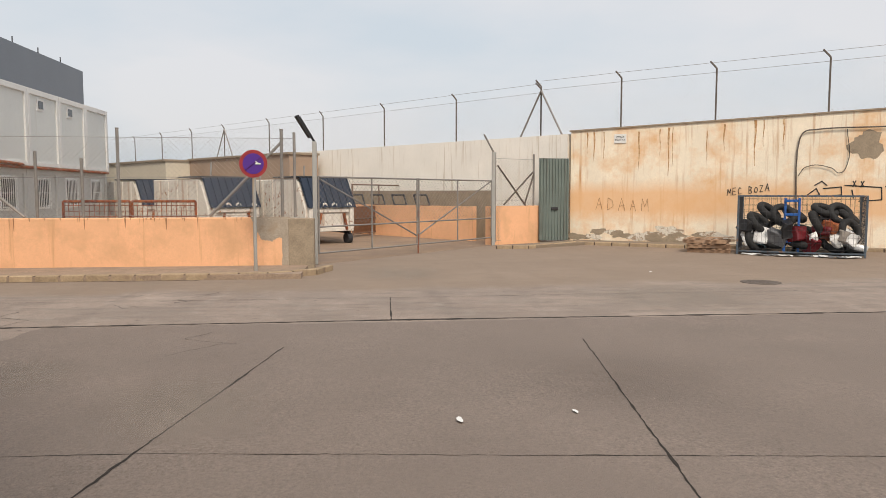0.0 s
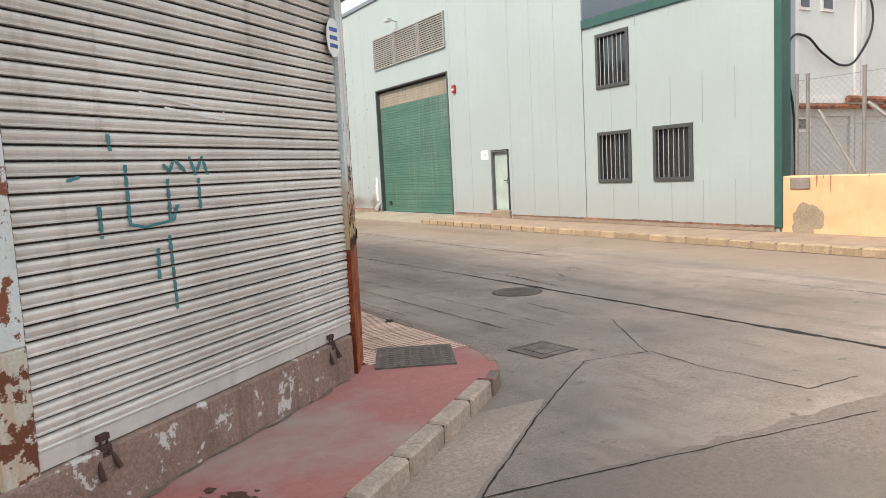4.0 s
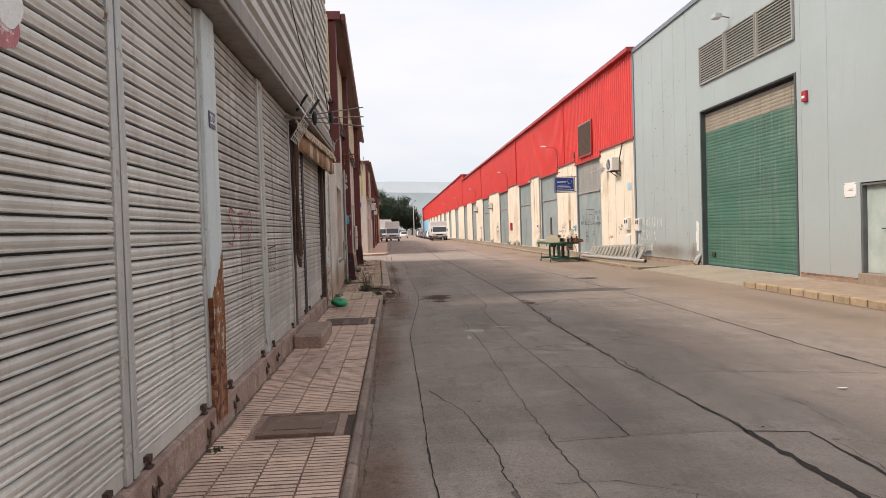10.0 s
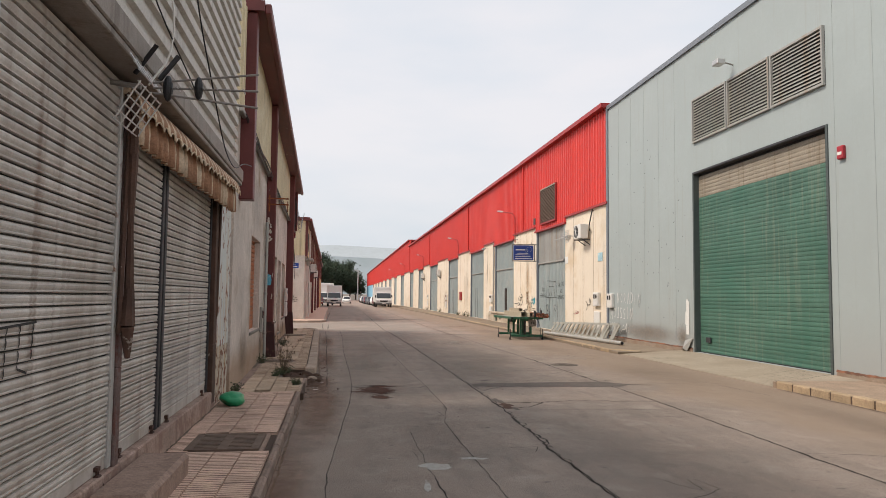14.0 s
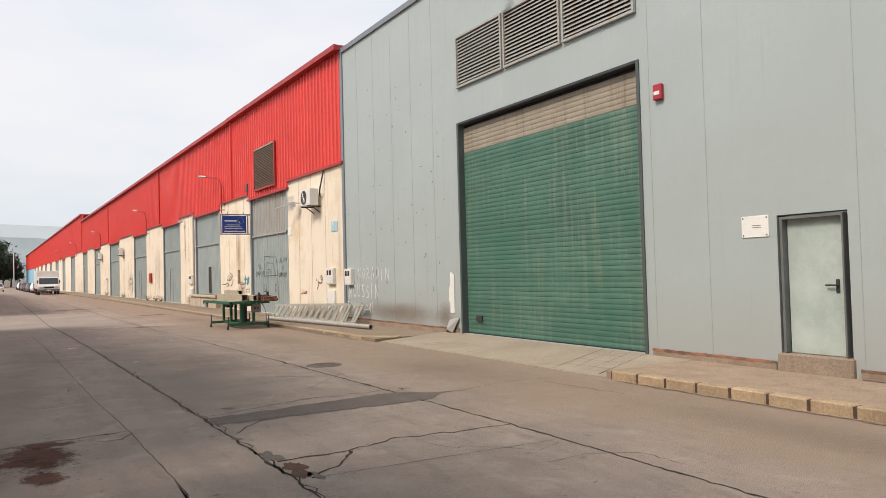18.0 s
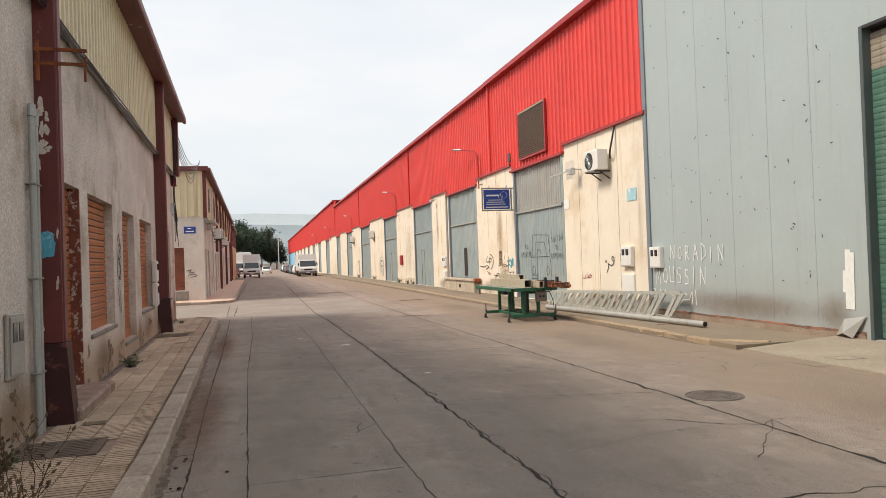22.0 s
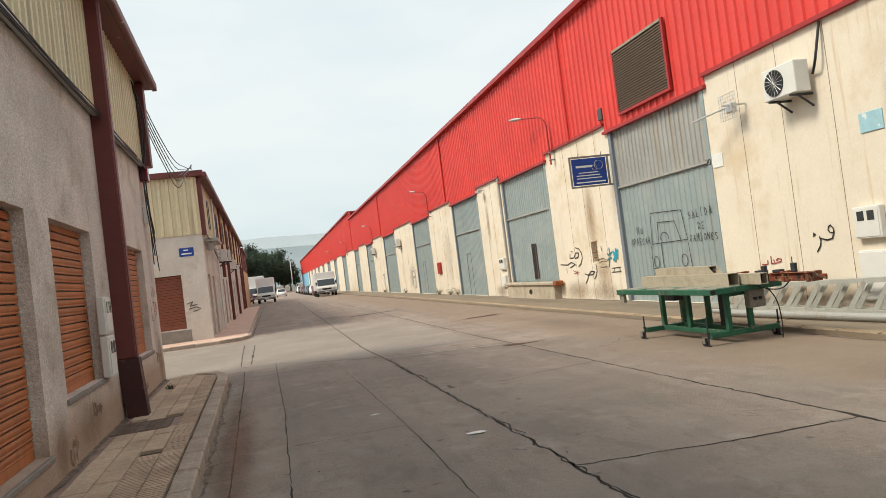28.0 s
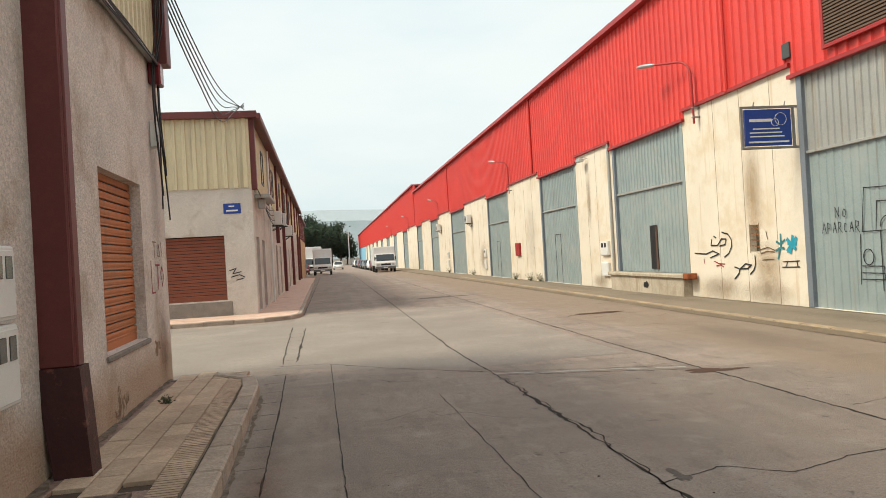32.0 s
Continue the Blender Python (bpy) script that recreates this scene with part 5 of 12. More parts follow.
front_post(CH, -2.94, -2.76, 0.28, 3.14, 0.035, "pale blue steel post with rust flecks and a number plate", 2.36)
front_post(CH, -5.80, -5.64, 0.28, 3.14, 0.035, "pale blue steel post with rust flecks")
front_post(ML, 2.33, 2.68, 0.22, 3.14, 0.065, "wide pale blue post with a rusted foot and number plate", 2.39, mat("flecked_pale_blue_paint", (0.60, 0.66, 0.66), 0.7, vary=0.07, scale=3, second=(0.20, 0.13, 0.10), patch=0.15, patch_scale=9, patch_edge=0.02, third=(0.50, 0.42, 0.33), streak=0.2, bump=0.15), mat("dark_mottled_rust", (0.33, 0.115, 0.042), 0.95, vary=0.4, scale=8, second=(0.12, 0.042, 0.025), patch=0.44, patch_scale=11, patch_edge=0.04, third=(0.46, 0.36, 0.26), streak=0.4, bump=1.0, bump_scale=40, grit=0.45), 0.9)
front_post(ML, 4.60, 4.73, 0.22, 3.12, 0.045, "thin grey post with rusted foot", None, mat("chalky_grey_post_paint", (0.52, 0.51, 0.49), 0.7, vary=0.1, scale=3, second=(0.24, 0.17, 0.13), patch=0.2, patch_scale=9, patch_edge=0.03, third=(0.36, 0.29, 0.24), streak=0.3, bump=0.25))
front_post(ML, 6.76, 6.88, 0.3, 3.0, 0.05, "thin peeling mauve-grey post beside the awning", None, mat("peeling_mauve_post_paint", (0.16, 0.11, 0.10), 0.8, vary=0.2, scale=4, second=(0.12, 0.055, 0.045), patch=0.34, patch_scale=8, patch_edge=0.04, bump=0.4, grit=0.3))
front_post(ML, 10.78, 11.02, 0.2, 3.1, 0.06, "dark peeling post at the end of the shop row", None, M_DARKPOST)
front_post(ML, 11.1, 12.3, 0.13, 3.1, 0.02, "flaking whitewashed pier at the end of the shop row")

# oval notice on the corner post
sg = thing("oval_notice", "small white oval notice with blue print", "sign")
bm = BM()
bmesh.ops.create_cone(bm, cap_ends=True, segments=20, radius1=0.12, radius2=0.12, depth=0.006)
m_ov = CH @ Matrix(((0, 0, 1, 0.05), (1, 0, 0, -0.06), (0, 1, 0, 2.72), (0, 0, 0, 1))) @ Matrix.Diagonal((0.75, 1.2, 1, 1))
part("plate", bm, M_WHITEPAINT, sg, "", m_ov)
bm = BM()
for z in (-0.05, 0.0, 0.05):
    boxm(bm, (-0.07, z - 0.012, 0.004), (0.07, z + 0.012, 0.007))
part("print", bm, M_SIGNBLUE, sg, "blue printed bars", m_ov)

# overhanging fascia of the shops
for m, a, b in ((CH, -9.0, 0.30), (ML, -1.65, 11.85)):
    bm = BM()
    boxm(bm, (-0.1, a, SHOP_TOP), (0.22, b, SHOP_TOP + 0.05), 0.008)
    boxm(bm, (0.17, a, SHOP_TOP + 0.05), (0.235, b, SHOP_TOP + 0.22), 0.01)
    tagged(finish("trim_shop_fascia", bm, M_FASCIA, m), "grey metal fascia over the shutters", "fascia", kind="structure")

# ---- left: awning and aerial ----
aw = thing("shop_awning", "rolled-up faded striped awning with a ragged scalloped valance", "awning")
n = 264
curtain, flap, piping = BM(), BM(), BM()
rows_, tops_, hem_ = [], [], []
for i in range(n + 1):
    u = i / n
    s, base = 6.74 + 4.36 * u, 0.07 + 0.15 * u
    fold = 0.02 * math.sin(i * 0.95) + 0.014 * math.sin(i * 0.37 + 1.0)
    scal = 0.05 * abs(math.sin(i * math.pi / 12))
    rag = 0.012 * noise.noise(Vector((s * 5, 0, 3)))
    rows_.append([curtain.verts.new(p) for p in ((base - 0.01, s, 3.06), (base + 0.01 + fold * 0.7, s, 2.95), (base + 0.015 + fold * 1.1, s, 2.84), (base + 0.01 + fold * 1.3, s, 2.715 + rag - 0.04 * u))])
    edge = (base + 0.085 + fold * 0.25, s, 2.905 + scal + rag)
    tops_.append([flap.verts.new(p) for p in ((base - 0.05, s, 3.13), (base + 0.03, s, 3.085), (base + 0.075, s, 3.0), edge)])
    hem_.append(Vector(edge))
for bm, cols in ((curtain, rows_), (flap, tops_)):
    for q, (a, b) in enumerate(zip(cols, cols[1:])):
        for k in range(3):
            bm.faces.new((a[k], a[k + 1], b[k + 1], b[k])).material_index = 0 if (q + (2 if bm is flap else 0)) % 12 < 4 else 1
for a, b in zip(hem_[::2], hem_[2::2]):
    bar(piping, a, b, 0.007, 5)
for nm, bm, lab in (("valance", curtain, "gathered brown cloth with narrow cream stripes"), ("scalloped_flap", flap, "faded tan flap with thin cream stripes")):
    cl = part(nm, bm, [M_AWNING, M_AWNING2], aw, lab, ML, smooth=True)
    cl.modifiers.new("thick", "SOLIDIFY").thickness = 0.006
part("piping", piping, M_AWNING, aw, "cream piping along the scallops", ML)
bm = BM()
bar(bm, (0.03, 6.7, 3.07), (0.15, 11.1, 3.09), 0.045, 10)
part("roller", bm, M_AWNING, aw, "", ML)
for s in (6.72, 10.95):
    bm = BM()
    beam(bm, (0.05, s, 3.05), (0.14, s, 2.9), 0.03, 0.035)
    beam(bm, (0.06, s, 1.3), (0.08, s + 0.02, 2.98), 0.025, 0.025)
    part("arm", bm, M_DARKPOST, aw, "rusty folding arm", ML)
bm = BM()
for (y0, z0, r0), (y1, z1, r1) in zip(((6.74, 2.95, 0.03), (6.75, 2.6, 0.035), (6.74, 2.1, 0.022), (6.77, 1.62, 0.035), (6.75, 1.35, 0.055)), ((6.75, 2.6, 0.035), (6.74, 2.1, 0.022), (6.77, 1.62, 0.035), (6.75, 1.35, 0.055), (6.79, 1.12, 0.02))):
    bar(bm, (0.11, y0, z0), (0.11, y1, z1), r0, 7, r1)
part("furled_cloth", bm, M_DARKPOST, aw, "dark furled cloth hanging from the arm", ML)

an = thing("roof_aerial", "bent metal aerial with grid reflector and long thin rods", "aerial")
c = Vector((0.22, 6.46, 3.02))
bm = BM()
for side in (-1, 1):
    for i in range(6):
        z = 0.04 + 0.05 * i
        x = 0.16 - 0.03 * i
        bar(bm, c + Vector((x - 0.1, -0.3, side * z)), c + Vector((x - 0.1, 0.3, side * z)), 0.006, 5)
    for k in (-0.28, -0.14, 0.0, 0.14, 0.28):
        bar(bm, c + Vector((0.07, k, side * 0.03)), c + Vector((-0.09, k, side * 0.3)), 0.006, 5)
tagged(part("grid_reflector", bm, M_ALU, an, "", ML), kind="stuff")
bm = BM()
for z in (-0.12, 0.0, 0.12):
    bar(bm, c + Vector((0.08, 0, z * 0.3)), c + Vector((0.80, -0.04, z)), 0.008, 6)
part("boom", bm, M_STEEL, an, "three long thin rods", ML)
for i in range(6):
    q = c + Vector((0.25 + 0.09 * i, -0.01, 0.0))
    bm = BM()
    bar(bm, q + Vector((0, -0.06, 0)), q + Vector((0, 0.06, 0)), 0.005, 5)
    part("element", bm, M_ALU, an, "", ML)
for p, r in ((Vector((0.18, 0, 0.0)), 0.062), (Vector((0.39, -0.02, 0.005)), 0.055)):
    bm = BM()
    bmesh.ops.create_uvsphere(bm, u_segments=12, v_segments=8, radius=r, matrix=ML @ Matrix.Translation(c + p) @ Matrix.Diagonal((0.55, 0.8, 1.5, 1)))
    part("housing", bm, M_BLACK, an, "black plastic housing")
for p, q in ((Vector((-0.05, 0.02, 0.1)), Vector((0.1, -0.02, 0.3))), (Vector((0.12, 0.0, 0.06)), Vector((0.24, 0.02, 0.24)))):
    bm = BM()
    bar(bm, c + p, c + q, 0.018, 6)
    part("strut", bm, M_BLACK, an, "black strut", ML)
bm = BM()
bar(bm, (0.0, 6.46, 3.05), c, 0.02, 6)
part("bracket", bm, M_STEEL, an, "", ML)


def cable(name, pts, r, material, label, parent=None, sag=0.0):
    cu = bpy.data.curves.new(name, "CURVE")
    cu.dimensions, cu.bevel_depth, cu.bevel_resolution, cu.resolution_u = "3D", r, 1, 6
    sp = cu.splines.new("BEZIER")
    sp.bezier_points.add(len(pts) - 1)
    for b, p in zip(sp.bezier_points, pts):
        b.co = p
        b.handle_left_type = b.handle_right_type = "AUTO"
    tmp = new(name, cu)
    bpy.context.view_layer.update()
    me = bpy.data.meshes.new_from_object(tmp.evaluated_get(bpy.context.evaluated_depsgraph_get()))
    bpy.data.objects.remove(tmp)
    me.materials.clear()
    me.materials.append(material)
    ob = new(name, me)
    if parent:
        ob.parent = parent
        if label:
            tagged(ob, label)
    else:
        tagged(ob, label, "cable", "loose cables")
    return ob


cable("cable", [PL(0.26, 5.6, 5.4), PL(0.34, 6.4, 4.1), PL(0.38, 6.6, 3.35), PL(0.26, 6.5, 3.05)], 0.008, M_WHITE, "thin white cable looping down the cladding")
cable("cable", [PL(0.3, 7.2, 5.8), PL(0.33, 7.5, 4.4), PL(0.42, 8.1, 3.5), PL(0.36, 9.8, 3.1), PL(0.33, 11.2, 3.35), PL(0.3, 12.2, 3.5)], 0.007, M_BLACK, "black cable hanging above the awning")
cable("cable", [PL(0.32, 4.5, 4.3), PL(0.36, 6.0, 3.6), PL(0.42, 7.3, 3.25)], 0.006, M_BLACK, "black cable along the fascia")

# ---- left: step, bag, pavement covers ----
bm = BM()
boxm(bm, (0.06, 6.15, 0.11), (0.44, 7.45, 0.31), 0.03)
tagged(finish("concrete_step", bm, M_STEP, ML), "worn pinkish concrete step on the pavement", "step")
bm = BM()
bmesh.ops.create_icosphere(bm, subdivisions=3, radius=0.15)
for v in bm.verts:
    v.co = Vector((v.co.x * 1.1, v.co.y * 1.35, max(-0.085, v.co.z * 0.62))) * (1 + 0.35 * noise.noise(v.co * 9))
    v.co.z += 0.09
tagged(finish("plastic_bag", bm, M_BAGGREEN, ML @ Matrix.Translation((0.28, 11.15, PAVE_Z)), True), "crumpled bright green plastic bag on the pavement", "bag")


def grid_cover(name, label, m, w, l, nx, ny, material, category="drain cover"):
    """An iron cover with a pattern of raised studs or slots."""
    t = thing(name, label, category)
    bm = BM()
    boxm(bm, (0, 0, -0.02), (w, l, 0.006))
    part("plate", bm, material, t, "", m)
    bm = BM()
    for i in range(nx):
        for k in range(ny):
            a, b = w * (i + 0.15) / nx, w * (i + 0.85) / nx
            c, d = l * (k + 0.2) / ny, l * (k + 0.8) / ny
            boxm(bm, (a, c, 0.006), (b, d, 0.012))
    tagged(part("studs", bm, material, t, "", m), kind="stuff")
    bm = BM()
    for a, b in (((-0.03, -0.03), (0, l + 0.03)), ((w, -0.03), (w + 0.03, l + 0.03)), ((0, -0.03), (w, 0)), ((0, l), (w, l + 0.03))):
        boxm(bm, (*a, -0.02), (*b, 0.01))
    part("rim", bm, material, t, "", m)
    return t


def covers_at(p, turn, z=PAVE_Z):
    return Matrix.Translation((*p, z + 0.004)) @ pose(0, 0, 0, 0, 0, turn)


grid_cover("studded_cover", "square studded grey iron cover in the red corner pavement", covers_at((8.19, 7.66), 63.5), 0.60, 0.60, 9, 9, M_IRON)
grid_cover("steel_cover", "plain brown steel cover set in the pavers", ML @ Matrix.Translation((0.36, 2.33, PAVE_Z + 0.004)), 0.49, 0.5, 1, 1, mat("worn_brown_steel_plate", (0.20, 0.125, 0.095), 0.75, 0.1, vary=0.2, scale=5, second=(0.30, 0.20, 0.15), patch=0.3, patch_scale=6))
grid_cover("drain_grate", "slotted iron drain grate in the pavers", ML @ Matrix.Translation((0.25, 8.35, PAVE_Z + 0.004)), 0.62, 0.72, 2, 11, M_GRATE)
grid_cover("drain_grate", "slotted iron drain grate beside the wall", B2 @ Matrix.Translation((0.04, 17.3, PAVE_Z + 0.004)), 0.66, 0.55, 2, 9, M_GRATE)
grid_cover("drain_grate", "slotted iron drain grate beside the maroon post", B2 @ Matrix.Translation((0.07, 27.75, PAVE_Z + 0.004)), 0.62, 0.68, 2, 10, M_GRATE)
grid_cover("square_cover", "weathered square cover in the road", covers_at((9.53, 7.74), 96.0, -0.004), 0.40, 0.40, 1, 1, mat("worn_road_cover", (0.175, 0.142, 0.122), 0.85, vary=0.3, scale=6, second=(0.26, 0.21, 0.175), patch=0.35, patch_scale=5, patch_edge=0.1, bump=0.4))


def round_cover(x, y, r, label):
    t = thing("manhole_cover", label, "manhole cover", "round road covers")
    m = Matrix.Translation((x, y, 0.003))
    bm = BM()
    bmesh.ops.create_cone(bm, cap_ends=True, segments=40, radius1=r, radius2=r - 0.004, depth=0.012)
    part("lid", bm, M_IRON, t, "", m)
    bm = BM()
    for k in range(1, 5):
        rr = r * k / 5.2
        for i in range(int(10 * k)):
            a = 2 * math.pi * i / int(10 * k)
            boxm(bm, (rr * math.cos(a) - 0.014, rr * math.sin(a) - 0.014, 0.005), (rr * math.cos(a) + 0.014, rr * math.sin(a) + 0.014, 0.010))
    tagged(part("studs", bm, M_IRON, t, "", m), kind="stuff")
    bm = BM()
    for i in range(40):
        a, b = 2 * math.pi * i / 40, 2 * math.pi * (i + 1) / 40
        q = [(rr * math.cos(t_), rr * math.sin(t_)) for rr, t_ in ((r + 0.006, a), (r + 0.03, a), (r + 0.03, b), (r + 0.006, b))]
        prism(bm, q, -0.01, 0.005)
    part("rim", bm, M_TAR, t, "", m)
    return t


round_cover(11.0, 10.6, 0.31, "round cast-iron manhole cover in the grey road")
round_cover(14.1, 28.05, 0.29, "round cast-iron manhole cover in the dusty road")
round_cover(15.17, -7.09, 0.36, "round cast-iron manhole cover near the boundary wall")

# ---- left: openings and fittings of the second building ----
OSH = "orange-brown shutters"
for i, (a, b, z0, z1) in enumerate(L_OPEN):
    shutter("roller_shutter", B2, a + 0.02, b - 0.02, z0, z1, 0.094, M_ORANGESHUT,
            ("faded pale brown roller shutter in a plastered opening", "orange-brown roller door reaching the ground", "orange-brown roller shutter over a stone sill",
             "narrow orange-brown roller door", "orange-brown roller shutter over a stone sill", "orange-brown roller shutter near the street corner")[i],
            OSH, out=-0.13, bulge=0.016, frame_mat=M_BROWNSHUT, lock=False, rails=False)
    bm = BM()
    boxm(bm, (-0.12, a - 0.04, z0 - 0.06), (0.035, b + 0.04, z0 - 0.004), 0.01)
    tagged(finish("window_sill", bm, M_GREY, B2), "worn stone sill below a roller shutter", "sill", kind="structure")
bm = BM()
boxm(bm, (-0.125, 20.575, 0.25), (0.008, 20.612, 2.70), 0.004)
tagged(finish("trim_door_jamb", bm, mat("peeling_maroon_jamb_paint", (0.23, 0.075, 0.05), 0.8, vary=0.25, scale=5, second=(0.52, 0.42, 0.35), patch=0.36, patch_scale=9, patch_edge=0.03, bump=0.4, grit=0.3), B2), "peeling maroon and white door jamb", "door jamb", kind="structure")

PST = "maroon steel posts"
M_DARKMAROON = mat("grimy_dark_maroon_steel", (0.060, 0.018, 0.018), 0.6, 0.0, vary=0.3, scale=3, second=(0.16, 0.06, 0.05), patch=0.25, patch_scale=5, patch_edge=0.05, bump=0.2)
for s, lab in ((18.66, "maroon steel post with peeling paint and a torn blue poster"), (29.0, "maroon steel post with a dark splayed foot")):
    p = thing("steel_post", lab, "post", PST)
    bm = BM()
    w_ = 0.205 if s < 20 else 0.245
    boxm(bm, (-0.05, s, 0.95), (w_, s + 0.2, 6.14), 0.012)
    boxm(bm, (0.03, s + 0.03, 0.95), (w_ + 0.015, s + 0.17, 6.14), 0.012)
    part("shaft", bm, M_MAROON, p, "", B2)
    bm = BM()
    for q0, q1 in (((-0.04, s - 0.015), (w_ + 0.03, s + 0.215)),):
        lo = [(q0[0], q0[1], 0.95), (q1[0], q0[1], 0.95), (q1[0], q1[1], 0.95), (q0[0], q1[1], 0.95)]
        off = 0.12
        hi = [(x * 0.85 + 0.09, y + off * 0.2, 0.11) for x, y, _ in lo]
        va, vb = [bm.verts.new(v) for v in lo], [bm.verts.new(v) for v in hi]
        for i in range(4):
            bm.faces.new((va[i], va[(i + 1) % 4], vb[(i + 1) % 4], vb[i]))
        bm.faces.new(va)
        bm.faces.new(vb[::-1])
    bmesh.ops.recalc_face_normals(bm, faces=bm.faces)
    part("foot_casing", bm, M_DARKMAROON, p, "dented dark sheet casing", B2)
for s in (12.92, 22.9, 33.5):
    bm = BM()
    z0 = 3.1 if s < 13.5 else B2_TOP - 0.02
    if s == 22.9:
        continue
    boxm(bm, (-0.05, s, z0), (0.22, s + 0.3, 6.14), 0.012)
    tagged(finish("steel_post", bm, M_MAROON, B2), "short maroon steel post under the eaves", "post", PST)
bm = BM()
boxm(bm, (0.02, 12.4, B2_TOP - 0.06), (0.09, 33.8, B2_TOP + 0.02), 0.01)
tagged(finish("trim_cladding_foot", bm, M_GALV, B2), "grey metal flashing with bundled cables at the foot of the cladding", "flashing", kind="structure")
bm = BM()
boxm(bm, (0.335, 12.85, 6.1), (0.44, 34.1, 6.27), 0.02)
tagged(finish("gutter", bm, M_MAROON, B2), "dark maroon eaves gutter", "gutter")
rnd = random.Random(4)
for k in range(5):
    pts = []
    for i in range(15):
        s = 12.6 + 1.48 * i
        pts.append(B2 @ Vector((0.11 + rnd.uniform(0, 0.03), s, B2_TOP - 0.03 - 0.02 * k + rnd.uniform(-0.04, 0.02))))
    cable("cable", pts, 0.009, M_BLACK, "black cable strung along the flashing")
# poster, conduits, meter boxes, bracket
bm = BM()
rp = random.Random(19)
ring = [(-0.055, -0.13), (0.06, -0.10), (0.075, 0.02), (0.05, 0.07), (0.065, 0.12), (0.0, 0.15), (-0.06, 0.13)]
bm.faces.new([bm.verts.new((a + (b - a) * i / 5 + rp.uniform(-0.006, 0.006), c + (d - c) * i / 5 + rp.uniform(-0.008, 0.008), 0.0)) for (a, c), (b, d) in zip(ring, ring[1:] + ring[:1]) for i in range(5)])
tagged(finish("poster", bm, M_STICKER, B2 @ Matrix(((1, 0, 0, 0.09), (0, 0, -1, 18.653), (0, 1, 0, 1.93), (0, 0, 0, 1)))), "torn light blue poster on the maroon post", "poster")
for k, (d, z, r, sx, sz) in enumerate(((0.05, 3.3, 0.06, 0.7, 1.4), (0.08, 3.1, 0.05, 0.6, 1.8), (0.06, 2.92, 0.065, 0.9, 0.8), (0.11, 3.22, 0.03, 0.8, 1.2), (0.12, 2.9, 0.028, 0.8, 1.3), (0.03, 2.75, 0.03, 0.6, 1.6), (0.17, 1.55, 0.022, 0.6, 3.0), (0.18, 2.05, 0.018, 0.5, 3.0), (0.02, 1.1, 0.03, 0.6, 1.6))):
    bm = BM()
    blob(bm, 0, 0, r, 5200 + k, 0.0, sx, sz, 40, 1.0)
    tagged(finish("paint_peel", bm, M_PLASTER, B2 @ Matrix(((1, 0, 0, d), (0, 0, -1, 18.6575 - 0.0002 * k), (0, 1, 0, z), (0, 0, 0, 1)))), "bare patch where maroon paint has peeled off the post", "peeling paint", "peeled patches on the post")
cd = thing("conduit", "pair of battered grey conduits beside the maroon post", "conduit")
for s, r, z in ((18.30, 0.030, 3.15), (18.44, 0.024, 3.08)):
    bm = BM()
    bar(bm, (0.06, s, 0.12), (0.06, s, z), r, 10)
    bar(bm, (0.06, s, z), (0.06, s + 0.02, z + 0.12), r * 1.25, 10)
    part("pipe", bm, M_GALV, cd, "", B2)
for z in (0.7, 1.6, 2.5):
    bm = BM()
    boxm(bm, (0.0, 18.26, z), (0.095, 18.48, z + 0.018), 0.004)
    part("clamp", bm, M_STEEL, cd, "", B2)


def meter_box(m, s, z, w, h, d, label, windows=True, side=1.0, skin=None):
    t = thing("meter_box", label, "meter box", "utility boxes on the walls")
    bm = BM()
    boxm(bm, (0, s, z), (side * d, s + w, z + h), 0.012)
    part("body", bm, skin or M_WHITE, t, "", m)
    bm = BM()
    boxm(bm, (side * d, s + 0.03, z + 0.03), (side * (d + 0.012), s + w - 0.03, z + h - 0.03), 0.004)
    part("cover", bm, skin or M_WHITE, t, "", m)
    if windows:
        for k in (0.18, 0.56):
            bm = BM()
            boxm(bm, (side * (d + 0.012), s + w * k, z + h * 0.56), (side * (d + 0.018), s + w * (k + 0.26), z + h * 0.86), 0.003)
            part("meter_window", bm, M_GLASS, t, "", m)
    return t


meter_box(B2 @ pose(0, 0, 0, -1.5, 0, 0), 17.48, 1.22, 0.46, 0.56, 0.04, "grimy grey meter box with small windows by the conduits", True, 1.0, mat("grimy_grey_plastic", (0.40, 0.375, 0.345), 0.6, vary=0.12, scale=4, third=(0.27, 0.22, 0.18), streak=0.32))
meter_box(B2, 27.98, 1.36, 0.40, 0.48, 0.1, "white twin meter box on the plaster wall", True)
meter_box(B2, 27.98, 0.82, 0.40, 0.52, 0.1, "white meter box with two dark openings", True)
bm = BM()
boxm(bm, (0.0, 18.8, 0.1), (0.34, 20.75, 0.26), 0.03)
for v in bm.verts:
    v.co += Vector((0.03, 0.05, 0.02)) * noise.noise(v.co * 9)
tagged(finish("concrete_step", bm, M_STEP, B2), "crumbling concrete step before the roller door", "step")
br = thing("wall_bracket", "rusty steel bracket with cable ends on the post", "bracket")
bm = BM()
for z in (3.72, 3.86):
    beam(bm, (0.05, 18.5, z), (0.52, 18.52, z), 0.03, 0.03)
beam(bm, (0.08, 18.5, 3.55), (0.08, 18.5, 3.95), 0.03, 0.03)
beam(bm, (0.5, 18.52, 3.55), (0.5, 18.52, 3.8), 0.02, 0.02)
part("arm", bm, M_RUST, br, "", B2)
bm = BM()
boxm(bm, (0.0, 33.3, 4.1), (0.16, 33.55, 4.4), 0.02)
tagged(finish("alarm_box", bm, M_CARRED, B2), "small maroon alarm box near the corner", "alarm box")
bm = BM()
